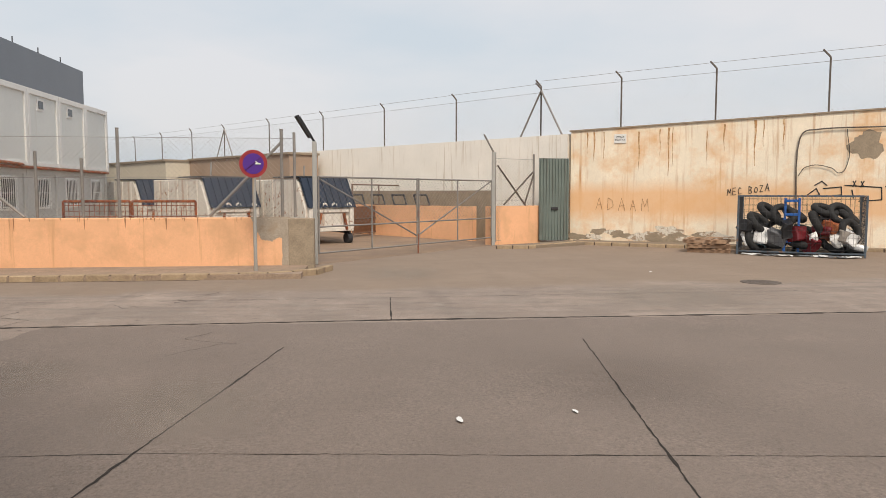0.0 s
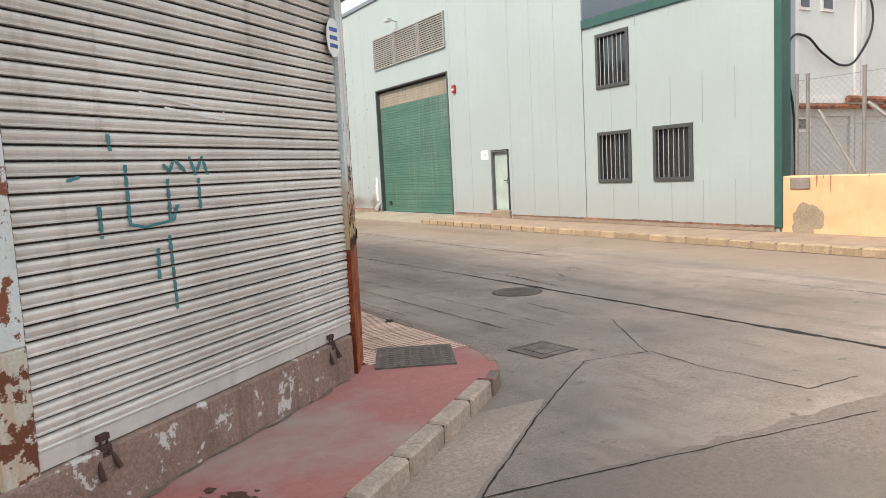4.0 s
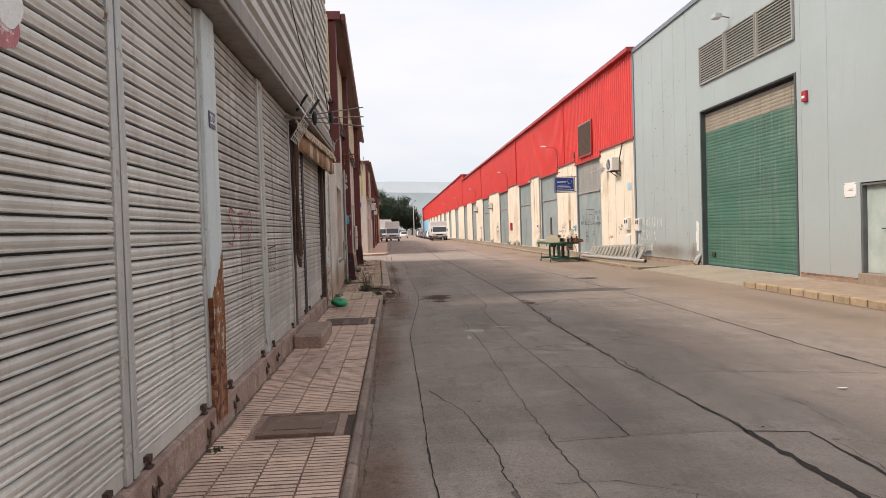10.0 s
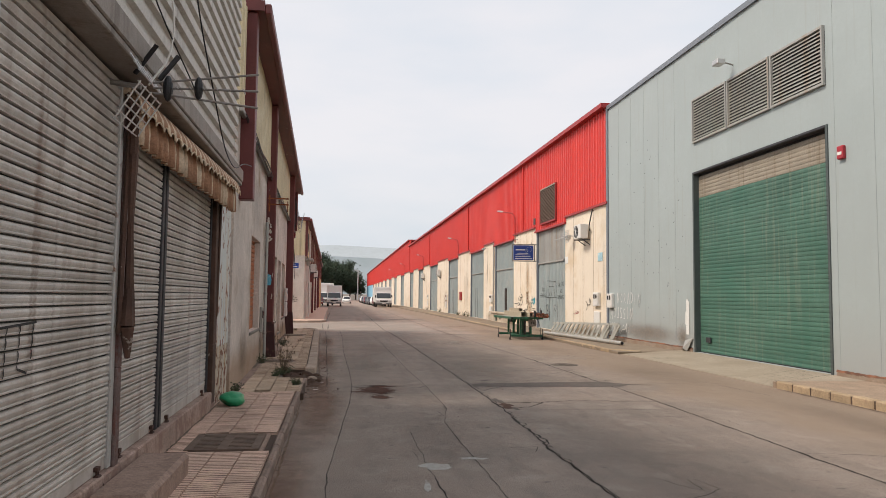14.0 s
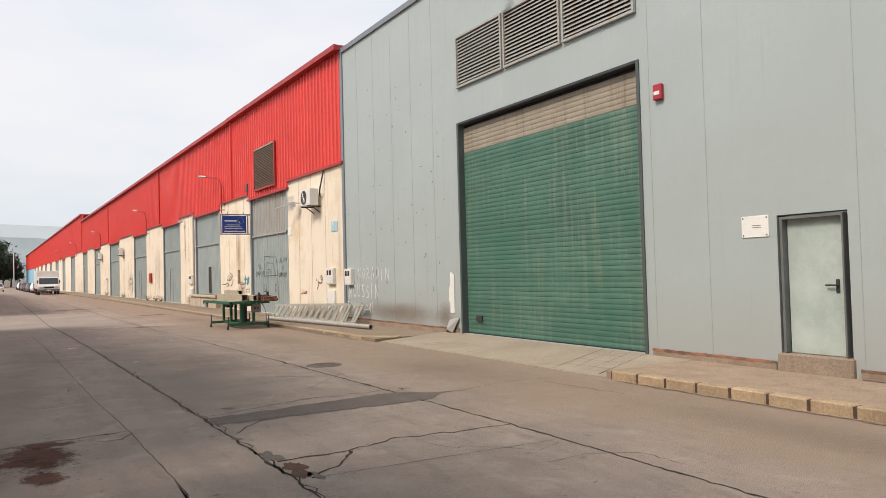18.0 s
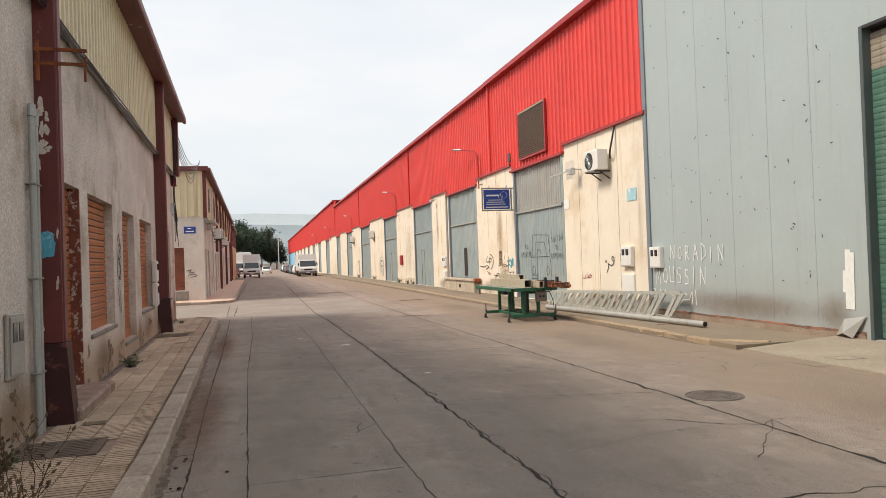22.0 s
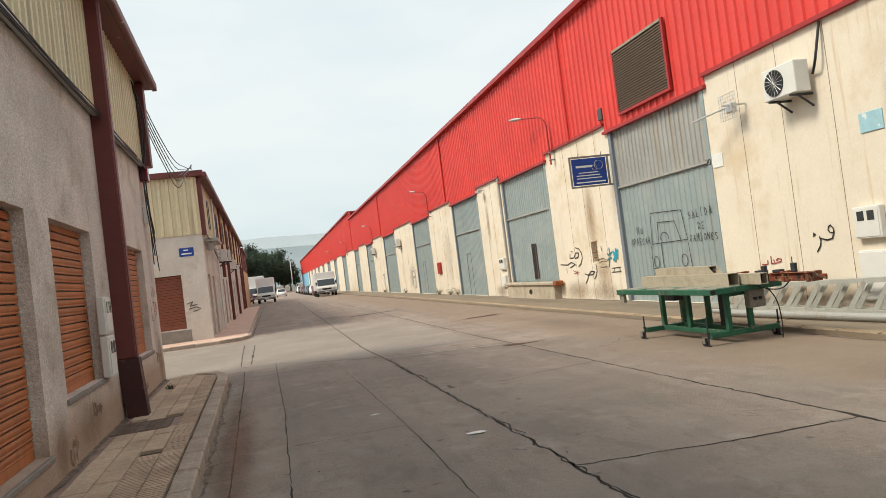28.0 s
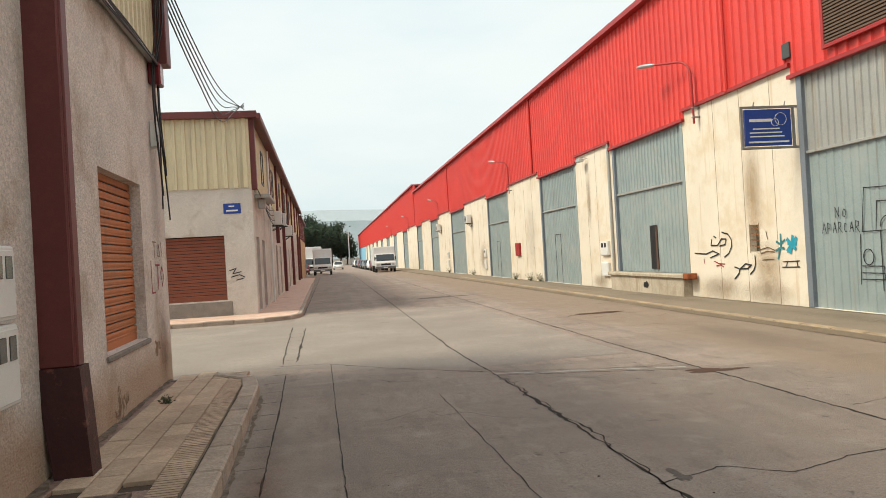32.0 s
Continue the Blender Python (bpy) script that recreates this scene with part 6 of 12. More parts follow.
boxm(bm, (0.0, 33.2, 3.25), (0.1, 33.35, 3.6), 0.015)
tagged(finish("junction_box", bm, M_WHITE, B2), "white junction box in a tangle of cables", "junction box")
for k in range(7):
    s = 33.3 + rnd.uniform(-0.15, 0.2)
    cable("cable", [B2 @ Vector((0.06, s, 6.1)), B2 @ Vector((0.12 + rnd.uniform(0, 0.12), s + rnd.uniform(-0.1, 0.25), 5.2)), B2 @ Vector((0.08, s + rnd.uniform(-0.1, 0.1), 4.1)),
                    B2 @ Vector((0.07 + rnd.uniform(0, 0.1), s, 3.2 - 0.15 * k))], 0.011, M_BLACK, "tangled black cable on the corner")
# wires over the side street
for k in range(5):
    a, b = B2 @ Vector((0.1, 33.6, 6.0 - 0.12 * k)), B3 @ Vector((-0.1, B3_0 + 0.1, 6.5 + 0.05 * k))
    mid = (a + b) / 2 - Vector((0, 0, 0.55 + 0.16 * k))
    cable("cable", [a, (a + mid) / 2 - Vector((0, 0, 0.12)), mid, (mid + b) / 2 - Vector((0, 0, 0.05)), b], 0.012, M_BLACK, "sagging black wire over the side street")
strokes("graffiti", [[(32.85, 1.75), (32.85, 1.35), (33.05, 1.35)], [(33.1, 1.7), (33.35, 1.7)], [(33.23, 1.7), (33.23, 1.38)], [(33.4, 1.6), (33.5, 1.68), (33.58, 1.55), (33.48, 1.42), (33.4, 1.6)]],
        0.022, M_GRAFRED, wall_second, B2, "dark red scrawl", 0.008)
strokes("graffiti", [[(23.4, 2.15), (23.55, 2.25), (23.67, 2.05), (23.45, 1.85), (23.65, 1.65), (23.43, 1.5)], [(23.35, 2.0), (23.33, 1.55)]], 0.02, M_GRAFBLACK, wall_second, B2, "grey scrawl", 0.008)

# ---- left: block across the side street ----
shutter("roller_shutter", B3 @ Matrix.Translation((0, B3_0, 0)) @ pose(0, 0, 0, 0, 0, -90), -3.13, -0.92, 0.6, 2.6, 0.1, M_BROWNSHUT,
        "red-brown roller shutter in the white end wall", OSH, out=-0.1, bulge=0.012, frame_mat=M_BROWNSHUT, lock=False, rails=False)
for i, (a, b, z0, z1) in enumerate(B3_OPEN):
    shutter("roller_shutter", B3, a + 0.02, b - 0.02, z0, z1, 0.16, M_BROWNSHUT, "brown roller door in the far row", OSH, out=-0.12, bulge=0.012, frame_mat=M_BROWNSHUT, lock=False, rails=False)
pl = thing("street_sign", "small blue enamel street sign with white lettering bars", "street sign")
me_ = B3 @ Matrix.Translation((0, B3_0, 0)) @ pose(0, 0, 0, 0, 0, -90)
bm = BM()
boxm(bm, (0.0, -0.88, 3.26), (0.02, -0.36, 3.58), 0.006)
part("plate", bm, M_SIGNBLUE, pl, "", me_)
bm = BM()
boxm(bm, (0.021, -0.72, 3.47), (0.023, -0.55, 3.51))
boxm(bm, (0.021, -0.80, 3.33), (0.023, -0.44, 3.38))
part("lettering", bm, M_WHITEPAINT, pl, "white bars", me_)
strokes("graffiti", [[(-0.8, 1.5), (-0.6, 1.56), (-0.7, 1.4), (-0.45, 1.45)], [(-0.75, 1.3), (-0.5, 1.36), (-0.35, 1.28)], [(-0.6, 1.2), (-0.4, 1.24)]], 0.03, M_GRAFBLACK, wall_third, me_, "black scrawl", 0.008)
for s, z0 in ((B3_0 + 0.05, 4.0), (52.9, 4.0), (57.6, 2.6), (63.0, 0.12), (68.3, 4.0), (74.0, 0.12), (80.0, 4.0), (86.0, 0.12), (91.5, 0.12)):
    bm = BM()
    boxm(bm, (-0.05, s, z0), (0.16, s + 0.3, 6.2), 0.012)
    tagged(finish("steel_post", bm, M_MAROON, B3), "maroon steel post of the far row", "post", PST)
bm = BM()
bar(bm, (0.12, 52.4, 0.12), (0.12, 52.4, 6.1), 0.045, 8)
tagged(finish("downpipe", bm, M_WHITE, B3), "thin white downpipe on the far row", "downpipe")
bm = BM()
boxm(bm, (0.02, B3_0 + 0.6, 3.78), (0.5, B3_0 + 3.4, 3.9), 0.02)
boxm(bm, (0.1, B3_0 + 0.9, 3.45), (0.32, B3_0 + 1.15, 3.75), 0.02)
tagged(finish("cable_tray", bm, M_GALV, B3), "grey cable tray with a box on the far row", "cable tray")
for k in range(4):
    cable("cable", [B3 @ Vector((0.1 + 0.04 * k, B3_0 + 0.3, 4.15 - 0.1 * k)), B3 @ Vector((0.16, B3_0 + 4 + k, 3.7 - 0.15 * k)), B3 @ Vector((0.12, B3_0 + 9 + k, 3.9 - 0.1 * k)), B3 @ Vector((0.14, B3_0 + 17, 3.6 + 0.12 * k))], 0.016, M_BLACK, "black cable drooping along the far row")
bm = BM()
boxm(bm, (-13.9, B3_0 - 0.03, 0.1), (-0.75, B3_0, 0.56), 0.012)
tagged(finish("baseboard_far_block", bm, M_GREY, B3), "rough grey stone plinth below the brown shutter", "plinth", kind="structure")
bm = BM()
boxm(bm, (0.28, B3_0 - 0.3, 6.12), (0.4, B3_1, 6.32), 0.02)
tagged(finish("gutter", bm, M_MAROON, B3), "dark maroon eaves gutter of the far row", "gutter")


def air_unit(m, s, z, side, label, w=0.85, h=0.58, d=0.32):
    t = thing("air_conditioner", label, "air conditioner", "wall air conditioners")
    bm = BM()
    boxm(bm, (side * 0.12, s, z), (side * (0.12 + d), s + w, z + h), 0.015)
    part("casing", bm, M_WHITE, t, "", m)
    bm = BM()
    c = Matrix(((0, 0, side, side * (0.13 + d)), (1, 0, 0, s + w * 0.62), (0, 1, 0, z + h / 2), (0, 0, 0, 1)))
    bmesh.ops.create_cone(bm, cap_ends=True, segments=24, radius1=0.24, radius2=0.24, depth=0.02, matrix=c)
    part("fan_opening", bm, M_BLACK, t, "dark round fan opening", m)
    bm = BM()
    for k in range(8):
        a = math.pi * k / 8
        p = Vector((0.24 * math.cos(a), 0.24 * math.sin(a), 0.012))
        bar(bm, c @ p, c @ Vector((-p.x, -p.y, 0.012)), 0.005, 4)
    part("fan_guard", bm, M_ALU, t, "", m)
    for k in (0.15, 0.8):
        bm = BM()
        beam(bm, (0, s + w * k, z - 0.03), (side * (0.16 + d), s + w * k, z - 0.03), 0.035, 0.04)
        beam(bm, (0, s + w * k, z - 0.25), (side * 0.3, s + w * k, z - 0.04), 0.03, 0.03)
        part("bracket", bm, M_DARKSTEEL, t, "", m)
    return t


for s, z in ((54.6, 3.3), (58.4, 3.45), (65.0, 3.2)):
    air_unit(B3, s, z, 1.0, "small white air conditioner on the far row")
for s in (49.6, 55.0, 60.2, 65.4, 71.0):
    bm = BM()
    wall_with_openings(bm, s, s + 0.9, 4.5, 5.7, 0.06, [(s + 0.08, s + 0.82, 4.58, 5.62)], lambda u, d, z: (0.09 - d, u, z))
    boxm(bm, (0.035, s + 0.08, 4.58), (0.045, s + 0.82, 5.62))
    tagged(finish("window_far_row", bm, M_BRONZE, B3), "small dark upper window of the far row", "window", kind="structure")
bm = BM()
boxm(bm, (-9.0, 92.4, 0.0), (0.1, 112.0, 3.9))
tagged(finish("wall_tan_far", bm, M_TANWALL, B3), "tan painted wall beyond the far row", "wall", kind="structure")
tagged(ribbed_sheet("wall_tan_far_upper", (0.06, 92.4), 19.6, 3.9, 5.9, 0.3, 0.05, M_MAROON, B3, "", thick=0.2), "dark maroon ribbed cladding over the tan wall", "wall", kind="structure")
roof_slab([(-9.2, 92.2), (0.35, 92.2), (0.35, 112.2), (-9.2, 112.2)], 5.9, 6.08, "roof_tan_far", M_MAROON, "dark maroon metal eaves", B3)
# pavement round the far block
bm = BM()
prism(bm, [(-14.0, B3_0 - 2.1), (0.35, B3_0 - 2.1), (0.95, B3_0 - 1.75), (1.25, B3_0 - 1.0), (1.28, B3_1), (-0.02, B3_1), (-0.02, B3_0 + 0.01), (-14.0, B3_0 + 0.01)], -0.02, 0.12)
tagged(finish("pavement_far_block", bm, M_PAVER, B3), "tan pavement round the far block", "pavement", kind="structure")

# ---- right: fittings of the grey hall ----
M_DARKFRAME = mat("dark_grey_green_steel", (0.085, 0.105, 0.105), 0.55, 0.1, vary=0.12, scale=3)
MG = Matrix.Translation((GX, 0, 0))
gd = thing("green_roller_door", "large green ribbed roller door with a faded brown top", "roller door")
bm = BM()
prof = [(0.05, 0.0), (0.039, 0.005), (0.034, 0.05), (0.039, 0.095), (0.05, 0.1)]
lo = [bm.verts.new((x, 0.0, z)) for x, z in prof]
hi = [bm.verts.new((x, 5.7, z)) for x, z in prof]
for i in range(4):
    bm.faces.new((lo[i], hi[i], hi[i + 1], lo[i + 1]))
bm.faces.new(lo)
bm.faces.new(hi[::-1])
bmesh.ops.recalc_face_normals(bm, faces=bm.faces)
slat_g, slat_b = bpy.data.meshes.new("door_slat"), bpy.data.meshes.new("door_slat")
bm.to_mesh(slat_g)
bm.to_mesh(slat_b)
bm.free()
slat_g.materials.append(M_GREENDOOR)
slat_b.materials.append(M_DOORTOP)
for i in range(49):
    ob = new("door_slat", slat_b if i > 42 else slat_g)
    ob.parent = gd
    ob.matrix_basis = pose(GX + 0.10, 24.68, 0.14 + 0.1 * i)
bm = BM()
boxm(bm, (0.17, 24.63, 0.13), (0.2, 30.42, 5.15))
part("backing", bm, M_DARKSTEEL, gd, "", MG)
bm = BM()
boxm(bm, (0.10, 24.68, 0.12), (0.165, 30.38, 0.15), 0.004)
part("bottom_seal", bm, M_BLACK, gd, "black rubber seal", MG)
bm = BM()
boxm(bm, (0.08, 29.75, 0.42), (0.12, 29.98, 0.56), 0.01)
part("lock_plate", bm, M_DARKSTEEL, gd, "dark lock plate", MG)
for a, b, c, d in ((24.60, 24.67, 0.1, 5.16), (30.38, 30.45, 0.1, 5.16)):
    bm = BM()
    boxm(bm, (-0.03, a, c), (0.16, b, d), 0.008)
    tagged(finish("trim_door_frame", bm, M_DARKFRAME, MG), "dark grey steel door frame", "door frame", kind="structure")
bm = BM()
boxm(bm, (-0.03, 24.67, 5.10), (0.16, 30.38, 5.16), 0.008)
tagged(finish("trim_door_head", bm, M_DARKSTEEL, MG), "dark steel door head", "door frame", kind="structure")

M_FOOTING = mat("dusty_brown_footing", (0.34, 0.27, 0.21), 0.93, vary=0.2, scale=2.5, second=(0.25, 0.175, 0.125), patch=0.36, patch_scale=2.2, patch_edge=0.14, third=(0.20, 0.12, 0.08), streak=0.25, bump=0.5)
pd = thing("personnel_door", "pale grey steel door with a lever handle above a concrete step", "door")
bm = BM()
boxm(bm, (0.08, 21.24, 0.36), (0.13, 22.05, 2.22), 0.006)
part("leaf", bm, mat("pale_green_grey_door_paint", (0.36, 0.44, 0.415), 0.55, vary=0.1, scale=1.2, second=(0.45, 0.52, 0.49), patch=0.4, patch_scale=1.4, patch_edge=0.2, third=(0.33, 0.36, 0.33), streak=0.3, grit=0.06), pd, "", MG)
for a, b, c, d in ((21.21, 21.235, 0.36, 2.25), (22.06, 22.10, 0.36, 2.25), (21.235, 22.06, 2.21, 2.25)):
    bm = BM()
    boxm(bm, (-0.02, a, c), (0.14, b, d), 0.004)
    part("frame", bm, mat("grey_steel_door_frame", (0.16, 0.17, 0.17), 0.55, 0.1, vary=0.2, scale=4), pd, "grey steel frame", MG)
bm = BM()
boxm(bm, (0.065, 21.33, 1.2), (0.08, 21.38, 1.38), 0.004)
bar(bm, (0.03, 21.35, 1.3), (0.03, 21.5, 1.3), 0.012, 8)
bar(bm, (0.03, 21.35, 1.3), (0.07, 21.35, 1.3), 0.012, 8)
part("handle", bm, M_DARKSTEEL, pd, "dark lever handle", MG)
bm = BM()
boxm(bm, (-0.075, 21.12, 0.05), (0.12, 22.17, 0.355), 0.015)
tagged(finish("concrete_step", bm, M_FOOTING, MG), "grey concrete step below the steel door", "step")
nb = thing("notice_board", "white notice plate with a few faint lines", "sign")
bm = BM()
boxm(bm, (-0.014, 22.27, 1.99), (0.0, 22.71, 2.30), 0.003)
part("plate", bm, M_WHITEPAINT, nb, "", MG)
for y_, z_ in ((22.30, 2.02), (22.68, 2.02), (22.30, 2.27), (22.68, 2.27)):
    bm = BM()
    bar(bm, (-0.02, y_, z_), (-0.014, y_, z_), 0.011, 8)
    part("screw", bm, M_DARKSTEEL, nb, "", MG)
bm = BM()
for z, w in ((2.125, 0.075), (2.155, 0.07)):
    boxm(bm, (-0.017, 22.46 - w, z), (-0.0145, 22.46 + w, z + 0.011))
part("lettering", bm, M_STEEL, nb, "faint bars", MG)
al = thing("alarm_box", "red alarm bell box with a pale label", "alarm box")
bm = BM()
boxm(bm, (-0.08, 24.08, 4.36), (0.0, 24.26, 4.62), 0.015)
part("box", bm, mat("dull_crimson_plastic", (0.40, 0.03, 0.045), 0.5, vary=0.1, scale=4), al, "", MG)
bm = BM()
boxm(bm, (-0.084, 24.11, 4.44), (-0.0805, 24.23, 4.5))
part("label_plate", bm, M_WHITEPAINT, al, "pale label", MG)

lv = thing("louvre_vent", "long grey three-bay louvre above the green door", "louvre")
for k in range(3):
    a, b = 24.63 + 1.93 * k, 24.63 + 1.93 * (k + 1) - 0.06
    bm = BM()
    boxm(bm, (-0.01, a, 5.98), (0.0, b, 7.22))
    part("backing", bm, M_DARKSTEEL, lv, "", MG)
    for c, d, e, f in ((a, a + 0.05, 5.98, 7.22), (b - 0.05, b, 5.98, 7.22), (a + 0.05, b - 0.05, 5.98, 6.03), (a + 0.05, b - 0.05, 7.17, 7.22)):
        bm = BM()
        boxm(bm, (-0.07, c, e), (-0.01, d, f))
        part("frame", bm, M_GALV, lv, "", MG)
    for i in range(14):
        bm = BM()
        z = 6.06 + 0.079 * i
        vs = [bm.verts.new(p) for p in ((-0.06, a + 0.05, z), (-0.012, a + 0.05, z + 0.055), (-0.012, b - 0.05, z + 0.055), (-0.06, b - 0.05, z),
                                        (-0.06, a + 0.05, z + 0.012), (-0.012, a + 0.05, z + 0.067), (-0.012, b - 0.05, z + 0.067), (-0.06, b - 0.05, z + 0.012))]
        for f in ((0, 1, 2, 3), (7, 6, 5, 4), (0, 3, 7, 4), (1, 5, 6, 2), (0, 4, 5, 1), (2, 6, 7, 3)):
            bm.faces.new([vs[j] for j in f])
        bmesh.ops.recalc_face_normals(bm, faces=bm.faces)
        part("slat", bm, M_GALV, lv, "", MG)
fl = thing("floodlight", "small grey floodlight on a short arm", "floodlight")
bm = BM()
bar(bm, (0, 28.2, 7.55), (-0.32, 28.2, 7.62), 0.02, 8)
part("arm", bm, M_STEEL, fl, "", MG)
bm = BM()
boxm(bm, (-0.5, 28.05, 7.52), (-0.28, 28.35, 7.66), 0.02)
part("head", bm, M_ALU, fl, "", MG)

# panel seams and rusty foot
M_RUSTFOOT = mat("rust_bitten_footing", (0.16, 0.085, 0.06), 0.92, vary=0.4, scale=6, second=(0.27, 0.12, 0.07), patch=0.42, patch_scale=1.6, patch_edge=0.08, bump=0.5)
# seam strips stand proud; the gap's shade is put into their colour
for y in (18.8, 19.9, 21.0, 23.3, 24.4, 31.6, 32.75, 33.9, 35.05, 36.2):
    bm = BM()
    boxm(bm, (-0.004, y - 0.0045, 0.22), (0.0, y + 0.0045, 8.74))
    part("panel_seam", bm, M_SEAM, wall_grey, "", MG)
for y in (12.9, 13.75, 14.66, 15.73, 16.6):
    bm = BM()
    boxm(bm, (-0.006, y - 0.007, 0.25), (0.0, y + 0.007, 1.2))
    boxm(bm, (-0.006, y - 0.007, 2.47), (0.0, y + 0.007, 3.6))
    boxm(bm, (-0.006, y - 0.007, 4.96), (0.0, y + 0.007, 5.28))
    part("panel_seam", bm, M_SEAM, wall_annex, "", MG)
for a, b in ((11.95, 21.05), (22.22, 24.5), (30.55, 37.3)):
    bm = BM()
    boxm(bm, (-0.03, a, 0.05), (0.0, b, 0.205), 0.012)
    foot = tagged(finish("baseboard_grey_hall", bm, M_FOOTING, MG), "dusty brown concrete footing of the grey wall", "footing", kind="structure")
    bm = BM()
    n = int((b - a) / 0.05)
    rows_ = []
    for i in range(n + 1):
        y = a + (b - a) * i / n
        zc = 0.215 + 0.02 * noise.noise(Vector((y * 0.8, 3, 0)))
        up, dn = 0.012 + 0.03 * abs(noise.noise(Vector((y * 3, 1, 0)))) + 0.02 * abs(noise.noise(Vector((y * 13, 1, 4)))), 0.014 + 0.03 * abs(noise.noise(Vector((y * 4, 7, 0))))
        rows_.append((bm.verts.new((-0.034, y, zc - dn)), bm.verts.new((-0.012, y, zc + up))))
    for p, q in zip(rows_, rows_[1:]):
        bm.faces.new((p[0], p[1], q[1], q[0]))
    part("rust_edge", bm, M_RUSTFOOT, foot, "rust-eaten lower edge of the metal sheet", MG)
bm = BM()
boxm(bm, (-0.05, 11.78, 0.2), (0.25, 11.95, 5.35), 0.01)
tagged(finish("trim_annex_corner", bm, M_GREENTRIM, MG), "dark green corner trim of the annex", "trim", kind="structure")
bm = BM()
boxm(bm, (-0.05, 11.95, 5.22), (0.0, 17.62, 5.45), 0.01)
tagged(finish("trim_annex_eaves", bm, M_GREENTRIM, MG), "dark green eaves trim of the annex", "trim", kind="structure")
for i, (a, b, z0, z1) in enumerate(A_OPEN):
    w = tagged(new("window_annex"), "barred window with a dark grey frame", "window", kind="structure")
    for c, d, e, f in ((a - 0.06, a + 0.03, z0 - 0.06, z1 + 0.06), (b - 0.03, b + 0.06, z0 - 0.06, z1 + 0.06), (a + 0.03, b - 0.03, z0 - 0.06, z0 + 0.03), (a + 0.03, b - 0.03, z1 - 0.03, z1 + 0.06)):
        bm = BM()
        boxm(bm, (-0.04, c, e), (0.05, d, f), 0.005)
        part("window_frame", bm, M_BRONZE, w, "", MG)
    bm = BM()
    boxm(bm, (0.10, a, z0), (0.12, b, z1))
    part("pane", bm, M_GLASS, w, "", MG)
    bm = BM()
    boxm(bm, (0.085, (a + b) / 2 - 0.02, z0), (0.10, (a + b) / 2 + 0.02, z1))
    part("mullion", bm, M_BRONZE, w, "", MG)
    for k in range(7):
        bm = BM()
        y = a + 0.07 + (b - a - 0.14) * k / 6
        bar(bm, (0.02, y, z0), (0.02, y, z1), 0.011, 6)
        part("bar", bm, M_ALU, w, "", MG)

# meter box, white smear, graffiti, torn sheet at the door corner
meter_box(MG, 36.68, 1.25, 0.5, 0.52, 0.12, "white twin-window meter box on the grey wall", True, -1.0)
LETTERS = {"N": [[(0, 0), (0.02, 1), (0.55, 0.05), (0.6, 1)]], "O": [[(0.3, 0.9), (0.05, 0.6), (0.1, 0.15), (0.4, 0.05), (0.6, 0.4), (0.5, 0.85), (0.3, 0.9)]], "R": [[(0, 0), (0.04, 1), (0.45, 0.9), (0.4, 0.55), (0.05, 0.5), (0.55, 0)]],
           "A": [[(0, 0), (0.3, 1), (0.6, 0)], [(0.12, 0.4), (0.5, 0.42)]], "D": [[(0.05, 0), (0.05, 1), (0.5, 0.75), (0.55, 0.3), (0.05, 0)]], "I": [[(0.15, 0), (0.18, 1)]], "U": [[(0, 1), (0.05, 0.1), (0.5, 0.1), (0.52, 1)]],
           "S": [[(0.5, 0.9), (0.15, 0.95), (0.1, 0.6), (0.45, 0.45), (0.45, 0.1), (0.05, 0.05)]], "M": [[(0, 0), (0.08, 1), (0.32, 0.35), (0.55, 1), (0.65, 0)]], "E": [[(0.5, 1), (0.05, 0.95), (0, 0), (0.5, 0.03)], [(0.02, 0.5), (0.4, 0.52)]],
           "C": [[(0.5, 0.85), (0.2, 0.95), (0.03, 0.5), (0.15, 0.08), (0.5, 0.12)]], "B": [[(0.02, 0), (0.03, 1), (0.4, 0.85), (0.3, 0.52), (0.05, 0.5), (0.45, 0.35), (0.4, 0.05), (0.02, 0)]], "Z": [[(0, 0.95), (0.5, 1), (0.02, 0.02), (0.55, 0.05)]],
           "X": [[(0, 0), (0.5, 1)], [(0.5, 0.05), (0, 0.95)]], "P": [[(0.02, 0), (0.03, 1), (0.45, 0.85), (0.38, 0.5), (0.05, 0.45)]], "L": [[(0.05, 1), (0, 0.03), (0.45, 0.05)]], "": []}


def hand_text(words, s, z, size, adv, width, material, parent, m, label, out, drop=0.0, seed=1):
    """Hand-painted capitals on a wall that faces -x: they run towards lower s."""
    rnd = random.Random(seed)
    lines = []
    for ch in words:
        if ch in LETTERS:
            k, dz = size * rnd.uniform(0.88, 1.12), rnd.uniform(-0.04, 0.04) * size
            for l in LETTERS[ch]:
                lines.append([(s - x * k * 0.85 + rnd.uniform(-0.02, 0.02) * k, z + dz + y * k) for x, y in l])
        s -= adv
        z += drop
    return strokes("graffiti", lines, width, material, parent, m, label, out)


